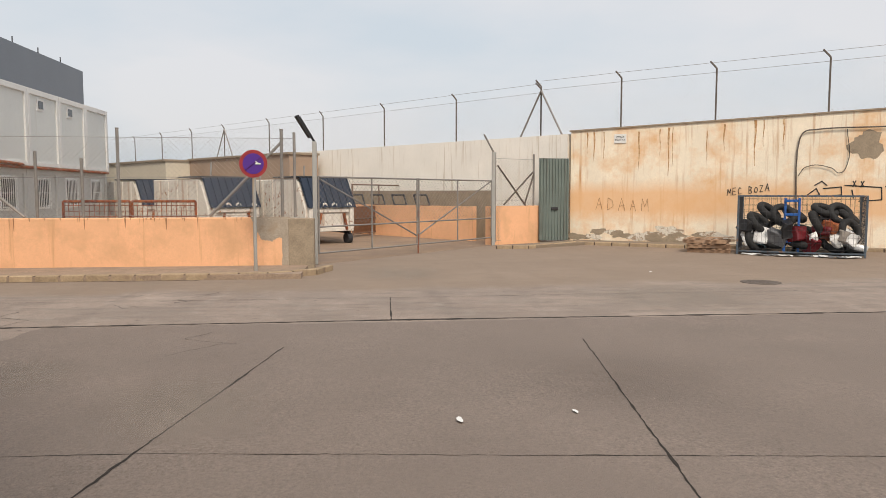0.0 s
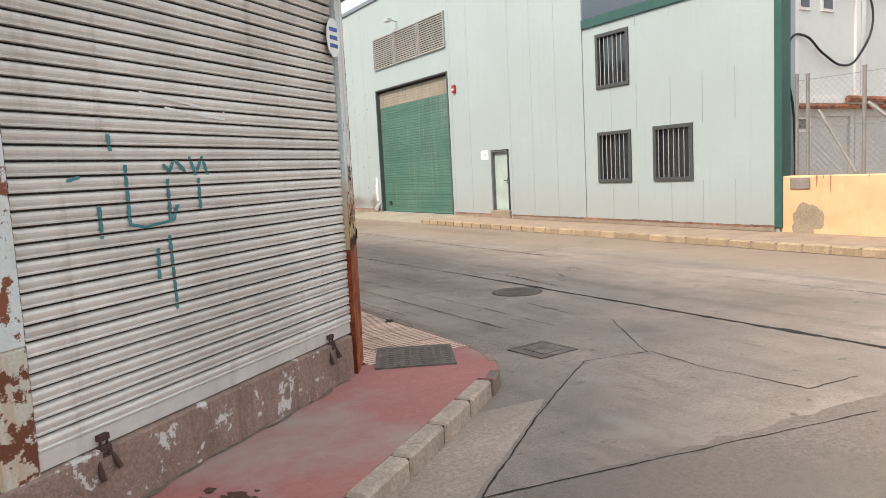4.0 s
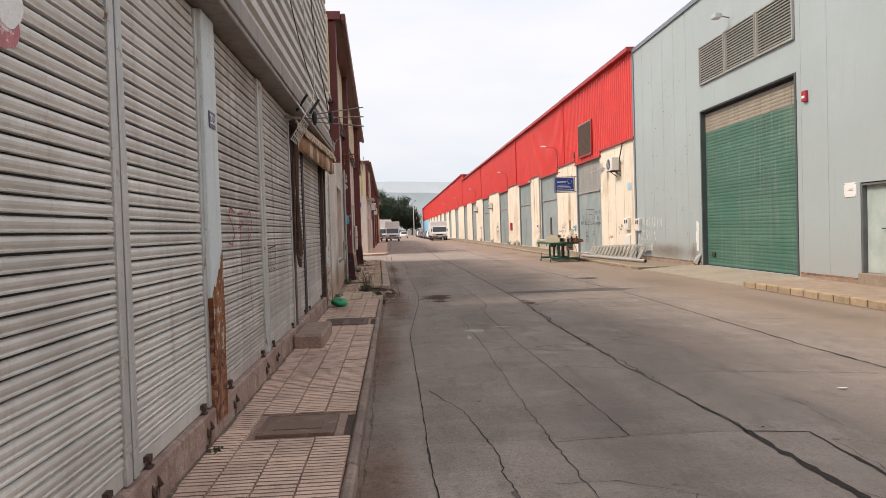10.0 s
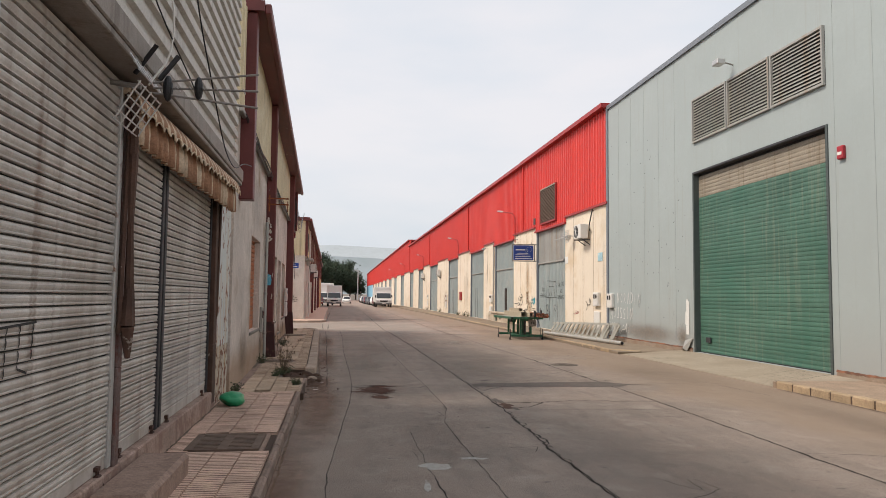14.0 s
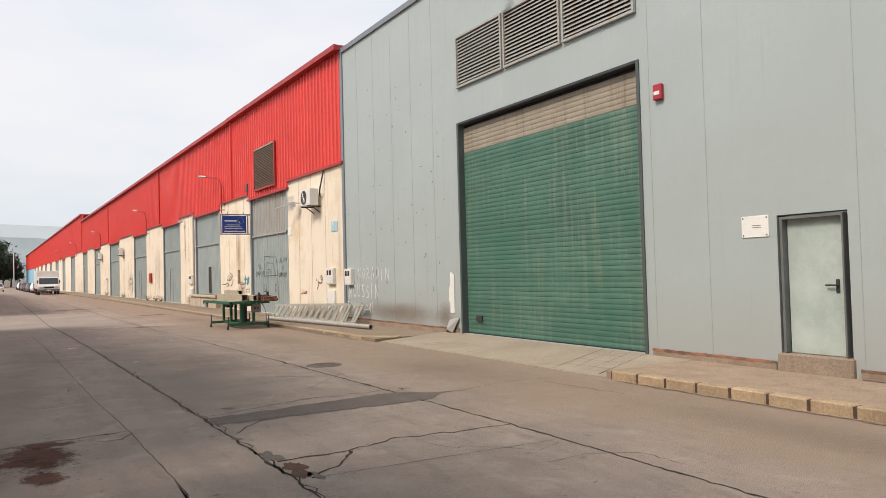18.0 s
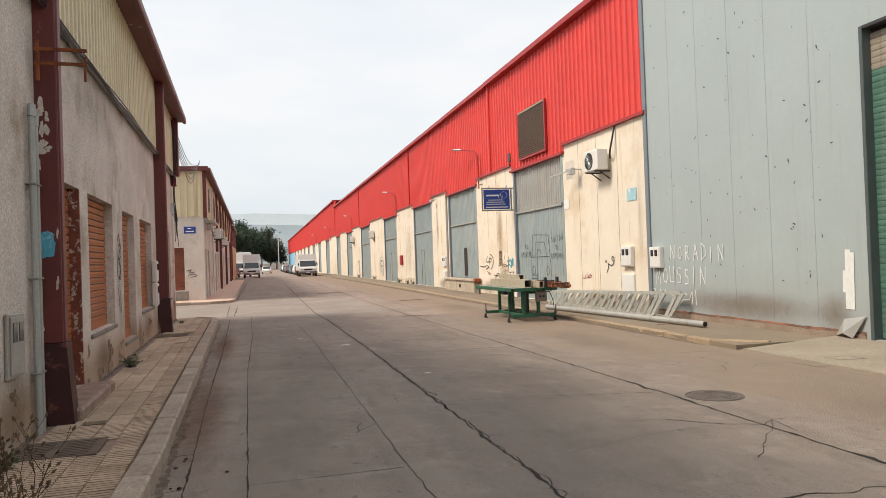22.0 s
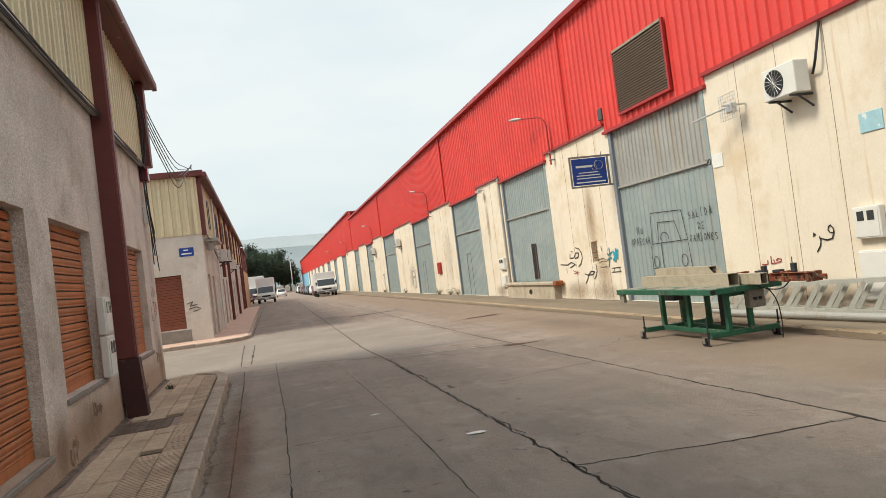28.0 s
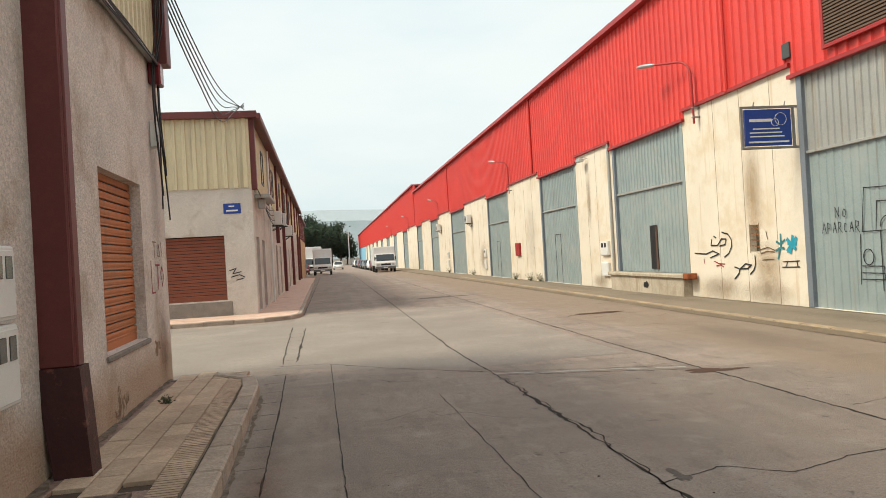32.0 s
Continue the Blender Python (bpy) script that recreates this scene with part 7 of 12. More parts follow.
hand_text("NORADIN", 36.36, 1.45, 0.36, 0.318, 0.026, M_GRAFWHITE, wall_grey, MG, "white hand-painted letters", -0.010, -0.008, 3)
hand_text("MOUSSIN", 37.06, 0.86, 0.38, 0.318, 0.026, M_GRAFWHITE, wall_grey, MG, "white hand-painted letters", -0.010, 0.003, 4)
strokes("graffiti", [[(37.35, 0.72), (37.1, 0.72), (37.3, 0.52), (37.05, 0.54)], [(36.95, 0.52), (36.9, 0.72), (36.7, 0.55), (36.66, 0.72)], [(36.55, 0.6), (36.4, 0.66), (36.3, 0.55)], [(35.35, 0.42), (35.36, 0.74)], [(35.5, 0.44), (35.5, 0.72), (35.62, 0.52), (35.9, 0.5), (36.0, 0.42), (36.1, 0.34), (36.22, 0.42)],
                     [(35.72, 0.62), (35.8, 0.66)]], 0.024, M_GRAFWHITE, wall_grey, MG, "white painted script", -0.010)
strokes("graffiti", [[(30.88, 1.55), (30.90, 0.62)], [(30.80, 1.5), (30.82, 0.62)], [(30.94, 1.2), (30.95, 0.9)]], 0.11, M_GRAFWHITE, wall_grey, MG, "white paint smear", -0.010)
bm = BM()
vs = [bm.verts.new(p) for p in ((-0.02, 31.2, 0.12), (-0.10, 30.75, 0.12), (-0.03, 30.52, 0.5), (-0.02, 31.0, 0.42), (-0.16, 30.9, 0.2))]
bm.faces.new((vs[0], vs[4], vs[3]))
bm.faces.new((vs[4], vs[1], vs[2], vs[3]))
sheet = finish("torn_metal_sheet", bm, M_GALV, MG)
sheet.modifiers.new("thick", "SOLIDIFY").thickness = 0.006
tagged(sheet, "bent torn metal flashing at the foot of the wall", "metal sheet")
# small chips on the grey wall, and dents whose shade is drawn as flat marks
rnd = random.Random(11)
bm = BM()
for k in range(90):
    y, z = rnd.uniform(30.9, 37), rnd.uniform(0.9, 7.5) if k % 3 else rnd.uniform(1.0, 3.5)
    a, r = rnd.uniform(0, 6.28), rnd.uniform(0.012, 0.05)
    ring = [(y + r * 0.35 * math.cos(t) * math.cos(a) - r * math.sin(t) * math.sin(a), z + r * 0.35 * math.cos(t) * math.sin(a) + r * math.sin(t) * math.cos(a)) for t in (0, 1.2, 2.4, 3.6, 4.8)]
    bm.faces.new([bm.verts.new((-0.004 - 0.00003 * k, p, q)) for p, q in ring])
part("chips", bm, M_BRONZE, wall_grey, "small dark chips, and dents drawn as dark marks", MG)

# ---- right: doors and fittings of the red hall ----


def hall_door(i, s0, s1, z0, z1):
    d = thing("sheet_door", ("tall ribbed blue-grey metal door with a chalk-black truck drawing", "tall blue-grey metal door with a narrow dark gap above a loading ledge",
                             "tall ribbed blue-grey metal door", "tall ribbed blue-grey metal door", "tall ribbed blue-grey metal door")[min(i, 4)], "metal door", "doors of the red hall")
    split = 3.28
    ribbed_sheet("lower_sheet", (0.10, s0 + 0.16), s1 - s0 - 0.2, z0, split, 0.22, -0.02, M_BLUEDOOR, MR, "", parent=d, thick=0.05, duty=0.55)
    ribbed_sheet("upper_sheet", (0.10, s0 + 0.16), s1 - s0 - 0.2, split + 0.06, 5.15, 0.22 if i else 0.2, -0.03, M_GALV if i == 0 else M_BLUEDOOR, MR, "weathered grey sheet" if i == 0 else "", parent=d, thick=0.05, duty=0.45)
    bm = BM()
    boxm(bm, (0.02, s0 + 0.1, split), (0.12, s1 - 0.02, split + 0.06), 0.006)
    part("mid_rail", bm, M_GALV, d, "", MR)
    for a, b in ((s0, s0 + 0.14), (s1 - 0.16, s1)):
        bm = BM()
        boxm(bm, (-0.02, a, z0), (0.14, b, 5.1), 0.006)
        part("jamb", bm, M_GREYDARK if b > s1 - 0.01 else M_BLUEDOOR, d, "", MR)
    return d


hd = [hall_door(i, *r) for i, r in enumerate(R_DOORS)]
# narrow dark gap and wicket lines
# black sheet on the door front; the open gap's dark is its colour
bm = BM()
boxm(bm, (0.055, 16.95, 0.8), (0.065, 17.45, 2.15))
part("gap", bm, M_BLACK, hd[1], "black sheet drawn as a dark open gap", MR)
bm = BM()
boxm(bm, (0.045, 16.95, 0.8), (0.056, 17.07, 2.1))
part("wicket_leaf", bm, M_DARKPOST, hd[1], "brown inner leaf", MR)
for d, s in ((2, 26.3), (3, 37.6)):
    for k in (0, 0.75):
        bm = BM()
        boxm(bm, (0.066, s + k, 0.1), (0.076, s + k + 0.02, 2.2))
        part("wicket_seam", bm, M_DARKSTEEL, hd[d], "", MR)
    bm = BM()
    boxm(bm, (0.066, s, 2.2), (0.076, s + 0.77, 2.22))
    part("wicket_seam", bm, M_DARKSTEEL, hd[d], "", MR)
bm = BM()
boxm(bm, (-0.28, 14.85, 0.0), (0.35, 20.0, 0.66), 0.02)
boxm(bm, (-0.36, 14.7, 0.58), (0.35, 20.1, 0.69), 0.02)
lg = tagged(finish("loading_ledge", bm, mat("stained_ledge_concrete", (0.55, 0.475, 0.375), 0.92, vary=0.15, scale=1.5, second=(0.36, 0.29, 0.215), patch=0.33, patch_scale=1.8, patch_edge=0.14, third=(0.32, 0.23, 0.15), streak=0.3, bump=0.4), MR), "stained grey-beige concrete loading ledge with a broken hole", "ledge")
# flat black patch; the shade inside the hole is painted
bm = BM()
blob(bm, 0, 0, 0.14, 21, 0.0, 1.2, 0.8, 14)
part("hole", bm, M_BLACK, lg, "black patch drawn as a broken hole", MR @ Matrix(((0, 0, -1, -0.287), (-1, 0, 0, 17.2), (0, 1, 0, 0.33), (0, 0, 0, 1))))
bm = BM()
boxm(bm, (-0.34, 14.45, 0.55), (-0.05, 14.75, 0.72), 0.02)
tagged(finish("rusty_bracket", bm, M_RUST, MR), "rusty steel bracket at the end of the ledge", "bracket")

# truck drawing and words on the first door
strokes("truck_drawing", [[(8.3, 2.42), (6.85, 2.36), (6.7, 1.62), (8.4, 1.6), (8.3, 2.42)], [(8.0, 2.15), (7.2, 2.12), (7.0, 1.62)], [(8.0, 2.15), (8.05, 1.62)],
                          [(6.7, 1.55), (6.62, 0.55)], [(8.45, 1.55), (8.5, 0.6)], [(8.45, 0.95), (7.9, 0.95), (7.9, 0.7), (8.5, 0.7)], [(8.45, 0.82), (7.9, 0.82)], [(7.95, 1.6), (7.95, 0.5)],
                          *[[(c + 0.13 * math.cos(a), 1.12 + 0.15 * math.sin(a)) for a in [k * math.pi / 6 for k in range(13)]] for c in (8.28, 6.95)],
                          [(7.75 + 0.2 * math.cos(a), 1.68 + 0.2 * math.sin(a)) for a in [k * math.pi / 6 for k in range(7)]]],
        0.018, M_GRAFBLACK, hd[0], MR, "black line drawing of a truck cab", 0.062)
hand_text("NO", 9.1, 1.9, 0.2, 0.2, 0.014, M_GRAFBLACK, hd[0], MR, "black hand-painted words", 0.062, 0.0, 5)
hand_text("APARCAR", 9.5, 1.6, 0.2, 0.155, 0.014, M_GRAFBLACK, hd[0], MR, "black hand-painted words", 0.062, 0.0, 6)
hand_text("SALIDA", 6.55, 2.1, 0.19, 0.17, 0.014, M_GRAFBLACK, hd[0], MR, "black hand-painted words", 0.062, 0.01, 7)
hand_text("DE", 6.2, 1.82, 0.18, 0.16, 0.014, M_GRAFBLACK, hd[0], MR, "black hand-painted words", 0.062, 0.0, 8)
hand_text("CAMIONES", 6.6, 1.55, 0.18, 0.145, 0.014, M_GRAFBLACK, hd[0], MR, "black hand-painted words", 0.062, 0.0, 9)
text_part("lettering", "20", 0.2, M_GRAFBLACK, hd[0], facing(MR, -0.026, 5.34, 3.28, -1), "black number", 1.0, 0.002)
# wall scrawls
strokes("graffiti", [[(13.17, 1.78), (12.9, 1.72), (12.76, 1.58), (12.75, 1.42), (12.9, 1.24), (13.11, 1.15)], [(13.69, 1.6), (13.73, 1.45), (13.41, 1.45), (13.21, 1.61), (12.99, 1.6), (13.06, 1.46), (13.31, 1.43)],
                     [(14.59, 1.26), (14.0, 1.23), (13.66, 1.31), (13.36, 1.23), (13.8, 1.13)], [(13.57, 1.69), (13.47, 1.65)]], 0.034, M_GRAFBLACK, wall_red, MR, "black painted script", -0.012)
strokes("graffiti", [[(11.79, 1.17), (11.78, 0.98), (11.86, 0.84), (12.02, 0.73)], [(12.67, 0.9), (12.45, 0.85), (12.2, 0.98), (11.95, 0.95), (12.11, 0.87), (12.45, 0.85), (12.5, 0.74), (12.7, 0.6)]], 0.036, M_GRAFBLACK, wall_red, MR, "black painted script", -0.012)
strokes("graffiti", [[(11.62, 1.3), (11.26, 1.36), (11.02, 1.29)], [(11.55, 1.22), (11.3, 1.27), (11.03, 1.25)], [(11.49, 1.07), (11.06, 1.09)], [(11.3, 1.72), (11.26, 1.55)]], 0.022, M_GRAFBROWN, wall_red, MR, "faded brown scribble", -0.012)
strokes("graffiti", [[(10.74, 1.03), (10.18, 1.05)], [(10.77, 0.91), (10.18, 0.92)], [(10.58, 1.02), (10.66, 0.91)], [(10.26, 1.04), (10.24, 0.92)]], 0.024, M_GRAFBLACK, wall_red, MR, "black scrawl", -0.012)
strokes("graffiti", [[(13.61, 1.04), (13.4, 0.98), (13.11, 0.97)], [(13.53, 0.92), (13.3, 0.95), (13.19, 0.90)], [(14.13, 1.11), (14.1, 0.98)]], 0.024, M_GRAFRED, wall_red, MR, "faint red scrawl", -0.012)
strokes("graffiti", [[(10.78, 1.64), (10.79, 1.36), (10.91, 1.1)], [(10.94, 1.48), (10.8, 1.42), (10.64, 1.51)], [(10.97, 1.28), (10.8, 1.34), (10.68, 1.33)]], 0.05, M_GRAFBLUE, wall_red, MR, "dark teal painted mark", -0.012)
strokes("graffiti", [[(10.36, 1.58), (10.46, 1.23)], [(10.55, 1.52), (10.29, 1.31)], [(10.24, 1.54), (10.56, 1.27)], [(10.52, 1.44), (10.26, 1.42)]], 0.085, M_GRAFCYAN, wall_red, MR, "cyan painted butterfly mark", -0.012)
strokes("graffiti", [[(2.46, 1.46), (2.42, 1.43), (2.47, 1.40), (2.45, 1.46)], [(2.32, 1.38), (2.3, 1.3), (2.33, 1.21), (2.42, 1.11)], [(2.29, 1.35), (2.15, 1.31), (2.02, 1.33), (1.96, 1.44), (1.97, 1.52), (2.02, 1.57), (2.07, 1.55), (2.09, 1.49), (2.05, 1.44), (1.96, 1.43)]], 0.026, M_GRAFBLACK, wall_red, MR, "black painted script", -0.012)
strokes("graffiti", [[(4.0, 0.92), (3.83, 0.92), (3.82, 1.0)], [(3.71, 1.08), (3.72, 0.93), (3.56, 0.94), (3.43, 0.97), (3.41, 1.01), (3.51, 1.03), (3.56, 0.99)], [(3.64, 1.01), (3.62, 0.96)]], 0.022, M_GRAFRED, wall_red, MR, "dark red painted script", -0.012)
bm = BM()
# black sheet closes the recess; the dark inside is its colour
boxm(bm, (0.15, 11.6, 1.27), (0.2, 11.95, 1.9))
part("opening_back", bm, M_BLACK, wall_red, "black back sheet of a recessed opening", MR)
for z in (1.38, 1.52, 1.66, 1.8):
    bm = BM()
    bar(bm, (0.03, 11.6, z), (0.03, 11.95, z + 0.03), 0.012, 6)
    part("opening_bar", bm, M_RUST, wall_red, "", MR)
bm = BM()
boxm(bm, (-0.006, 11.57, 1.24), (0.02, 11.6, 1.93), 0.002)
boxm(bm, (-0.006, 11.95, 1.24), (0.02, 11.98, 1.93), 0.002)
part("opening_frame", bm, M_WOOD, wall_red, "brown stained edge", MR)
# panel seams and piers
for s in (1.6, 2.85, 4.07, 10.9, 12.1, 13.3, 21.6, 22.6, 30.2, 31.6, 33.6, 41.6, 43.2, 45.4, 55.4, 57.5):
    bm = BM()
    boxm(bm, (-0.004, s - 0.006, 0.05), (0.0, s + 0.006, 5.16))
    part("panel_seam", bm, M_WOOD, wall_red, "", MR)
bm = BM()
boxm(bm, (-0.05, -0.06, 0.1), (0.0, 0.1, 8.8), 0.01)
tagged(finish("trim_hall_corner", bm, M_GREYDARK, MR), "grey corner flashing between the halls", "trim", kind="structure")

M_VENTBROWN = mat("dull_brown_louvre", (0.125, 0.078, 0.052), 0.6, vary=0.15, scale=4)
vt = thing("louvre_vent", "dark brown louvred vent in the red cladding", "louvre")
bm = BM()
boxm(bm, (-0.09, 6.33, 5.26), (-0.07, 8.87, 6.91))
part("backing", bm, M_BLACK, vt, "", MR)
for c, d, e, f in ((6.27, 6.35, 5.2, 6.97), (8.85, 8.93, 5.2, 6.97), (6.35, 8.85, 5.2, 5.28), (6.35, 8.85, 6.9, 6.97)):
    bm = BM()
    boxm(bm, (-0.15, c, e), (-0.07, d, f), 0.005)
    part("frame", bm, M_REDTRIM if e < 5.25 else M_DOORTOP, vt, "", MR)
for i in range(24):
    bm = BM()
    z = 5.30 + 0.066 * i
    boxm(bm, (-0.135, 6.35, z), (-0.085, 8.85, z + 0.04))
    part("slat", bm, M_VENTBROWN, vt, "", MR)
bm = BM()
boxm(bm, (-0.11, 9.97, 5.35), (-0.06, 10.22, 5.68), 0.01)
tagged(finish("flue_box", bm, M_BRONZE, MR), "small dark vent box in the red cladding", "vent box")

air_unit(MR, 1.9, 4.0, -1.0, "white outdoor air conditioner on wall brackets")
gr = thing("grid_aerial", "small square grid aerial on a pole", "aerial")
bm = BM()
for k in range(8):
    z = 3.98 + 0.075 * k
    bar(bm, (-0.32, 3.75, z), (-0.30, 4.3, z), 0.006, 4)
    y = 3.75 + 0.078 * k
    bar(bm, (-0.31, y, 3.98), (-0.31, y, 4.5), 0.006, 4)
part("grid", bm, M_ALU, gr, "", MR)
bm = BM()
bar(bm, (-0.02, 3.85, 4.25), (-0.5, 3.95, 4.25), 0.02, 7)
bar(bm, (-0.3, 3.9, 4.25), (-0.62, 4.85, 4.12), 0.022, 7)
boxm(bm, (-0.36, 3.85, 4.1), (-0.2, 4.05, 4.3), 0.02)
part("pole", bm, M_ALU, gr, "", MR)
cable("cable", [PR(-0.05, 1.9, 4.3), PR(-0.14, 1.72, 4.45), PR(-0.1, 1.65, 4.8), PR(-0.03, 1.62, 5.15)], 0.025, M_BLACK, "black insulated hose of the air conditioner")
bm = BM()
boxm(bm, (-0.02, 0.6, 3.03), (0.0, 1.08, 3.36), 0.005)
tagged(finish("wall_plate", bm, M_PALEBLUE, MR), "faded pale blue plate with worn white lettering", "sign")
bm = BM()
boxm(bm, (-0.016, 4.83, 3.12), (0.0, 5.22, 3.42), 0.004)
tagged(finish("paper_notice", bm, M_WHITEPAINT, MR), "plain white notice beside the tall door", "sign")
meter_box(MR, 0.82, 1.28, 0.56, 0.54, 0.12, "white twin-window meter box on the cream wall", True, -1.0)
meter_box(MR, 0.82, 0.22, 0.62, 0.86, 0.06, "white cabinet door low on the cream wall", False, -1.0)
meter_box(MR, 20.6, 1.25, 0.7, 0.52, 0.1, "grey twin-window meter box on a cream pier", True, -1.0)
meter_box(MR, 20.65, 0.5, 0.62, 0.5, 0.1, "white cabinet low on a cream pier", False, -1.0)
for s in (41.0, 55.5):
    meter_box(MR, s, 1.3, 0.5, 0.5, 0.1, "small white meter box on a far pier", True, -1.0)
    meter_box(MR, s, 0.55, 0.5, 0.6, 0.1, "small white cabinet on a far pier", False, -1.0)
bm = BM()
boxm(bm, (-0.12, 32.7, 1.32), (0.0, 33.45, 2.0), 0.02)
tagged(finish("hose_box", bm, M_REDTRIM, MR), "red fire hose box on a cream pier", "hose box")
for s, z in ((45.0, 3.7), (58.9, 3.75)):
    air_unit(MR, s, z, -1.0, "grey outdoor air conditioner on a far pier")
bm = BM()
bar(bm, (-0.06, 20.2, 0.05), (-0.06, 20.2, 5.15), 0.05, 10)
tagged(finish("downpipe", bm, M_GALV, MR), "thin grey downpipe on the pier", "downpipe")
bm = BM()
bar(bm, (0.0, 22.4, 4.96), (-0.22, 22.4, 4.92), 0.015, 6)
boxm(bm, (-0.36, 22.3, 4.84), (-0.16, 22.7, 4.97), 0.02)
tagged(finish("camera_box", bm, M_ALU, MR), "small grey security camera under the cladding", "security camera")


def street_lamp(s, label):
    t = thing("wall_street_lamp", label, "street lamp", "lamps on the red hall")
    for z in (4.85, 5.1):
        bm = BM()
        boxm(bm, (-0.2, s - 0.05, z), (0.0, s + 0.05, z + 0.04), 0.005)
        part("clamp", bm, M_STEEL, t, "", MR)
    pts = [Vector((-0.16, s, 4.7)), Vector((-0.17, s, 5.95))]
    pts += [Vector((-0.17 - 0.16 * (1 - math.cos(a)), s + 0.5 * (1 - math.cos(a)), 5.95 + 0.5 * math.sin(a))) for a in [k * math.pi / 14 for k in range(1, 7)]]
    pts.append(Vector((-0.55, s + 1.25, 6.6)))
    bm = BM()
    for p, q in zip(pts, pts[1:]):
        bar(bm, p, q, 0.03, 8)
    part("arm", bm, M_REDTRIM, t, "", MR)
    bm = BM()
    bmesh.ops.create_uvsphere(bm, u_segments=14, v_segments=8, radius=0.5, matrix=Matrix.Translation((-0.66, s + 1.6, 6.66)) @ pose(0, 0, 0, 8, 0, 15) @ Matrix.Diagonal((0.24, 0.8, 0.12, 1)))
    part("head", bm, M_ALU, t, "", MR, True)
    return t


street_lamp(13.95, "curved arm street lamp with a flat grey head")
for s in (33.9, 59.6, 84.5, 110.0):
    street_lamp(s, "curved arm street lamp with a flat grey head")

for s, z1 in ((12.45, RED_TOP), (29.6, RED_TOP), (54.4, RED_TOP), (78.3, RED_TOP + 0.8)):
    bm = BM()
    bar(bm, (-0.1, s, 5.2), (-0.1, s, z1), 0.05, 8)
    tagged(finish("downpipe", bm, M_RED, MR), "red downpipe on the ribbed cladding", "downpipe", "cladding downpipes")

# hanging sign board, square to the wall
sb = thing("hanging_sign", "blue metal sign board with white printed bars in a steel frame", "sign")
SB = Matrix.Translation((18.38, 47.26, 0))
bm = BM()
boxm(bm, (-1.22, -0.03, 3.50), (-0.18, 0.03, 4.26), 0.005)
part("board", bm, M_SIGNBLUE, sb, "", SB)
for a, b in (((-1.3, -0.02, 4.28), (0.02, 0.02, 4.33)), ((-1.3, -0.02, 3.43), (0.02, 0.02, 3.48)), ((-1.3, -0.02, 3.48), (-1.25, 0.02, 4.28)), ((-0.14, -0.02, 3.48), (-0.09, 0.02, 4.28))):
    bm = BM()
    boxm(bm, a, b)
    part("frame", bm, M_STEEL, sb, "", SB)
bm = BM()
for a, b, z, h in ((-1.12, -0.62, 4.0, 0.06), (-1.05, -0.45, 3.84, 0.025), (-1.12, -0.4, 3.76, 0.025), (-1.12, -0.35, 3.68, 0.025), (-1.15, -0.25, 3.56, 0.035)):
    boxm(bm, (a, -0.034, z), (b, -0.031, z + h))
part("lettering", bm, M_WHITEPAINT, sb, "white printed bars", SB)
bm = BM()
for k in range(14):
    a, b = 2 * math.pi * k / 14, 2 * math.pi * (k + 1) / 14
    for cx, cz, r in ((-0.42, 4.05, 0.13), (-0.55, 3.98, 0.08)):
        beam(bm, (cx + r * math.cos(a), -0.033, cz + r * math.sin(a)), (cx + r * math.cos(b), -0.033, cz + r * math.sin(b)), 0.02, 0.004)
part("emblem", bm, M_WHITEPAINT, sb, "white round line emblem", SB)
bm = BM()
for x in (-1.0, -0.3):
    bar(bm, (x, 0, 4.33), (x + 0.02, 0, 4.42), 0.015, 6)
part("hook", bm, M_STEEL, sb, "", SB)

# ---- right: work table, steel frame, pole ----
TB = Matrix.Translation((15.55, 38.88, 0)) @ pose(0, 0, 0, 0, 0, 2.5)
M_TABLEGREEN = mat("chipped_green_machine_paint", (0.030, 0.135, 0.078), 0.55, 0.1, vary=0.2, scale=4, second=(0.16, 0.15, 0.12), patch=0.24, patch_scale=7, patch_edge=0.04, third=(0.06, 0.06, 0.045), streak=0.3, grit=0.2, bump=0.15)
M_WORNTOP = mat("worn_bare_table_steel", (0.36, 0.34, 0.29), 0.6, 0.2, vary=0.2, scale=3, second=(0.07, 0.16, 0.11), patch=0.36, patch_scale=4, patch_edge=0.06)
tb = thing("work_table", "long chipped green steel machine table on castor feet", "work table", at=(0, 0, 0))
for a, b in (((-0.64, -1.15, 0.775), (-0.57, 1.72, 0.86)), ((0.52, -1.15, 0.775), (0.59, 1.72, 0.86)), ((-0.57, -1.15, 0.775), (0.52, -1.08, 0.86)), ((-0.57, 1.65, 0.775), (0.52, 1.72, 0.86)), ((-0.57, -0.02, 0.775), (0.52, 0.05, 0.845)), ((-0.08, -1.08, 0.775), (0.0, 1.65, 0.845))):
    bm = BM()
    boxm(bm, a, b, 0.005)
    part("top_rail", bm, M_TABLEGREEN, tb, "", TB)
for x0, x1, y0, y1 in ((-0.57, -0.09, -1.08, -0.03), (-0.57, -0.09, 0.06, 0.78), (0.01, 0.52, -1.08, -0.03), (0.01, 0.52, 0.06, 1.65), (-0.57, -0.09, 0.9, 1.65)):
    bm = BM()
    boxm(bm, (x0, y0, 0.838), (x1, y1, 0.866), 0.004)
    part("deck_plate", bm, M_WORNTOP, tb, "worn pale steel plate", TB)
# black plate on the solid rail paints the dark of a hollow end
bm = BM()
boxm(bm, (-0.66, -1.156, 0.79), (-0.58, -1.15, 0.85))
part("rail_end", bm, M_BLACK, tb, "dark open end of the rail", TB)
bm = BM()
boxm(bm, (-0.60, 1.55, 0.62), (-0.54, 1.70, 0.775), 0.004)
part("corner_bracket", bm, M_WORNTOP, tb, "", TB)
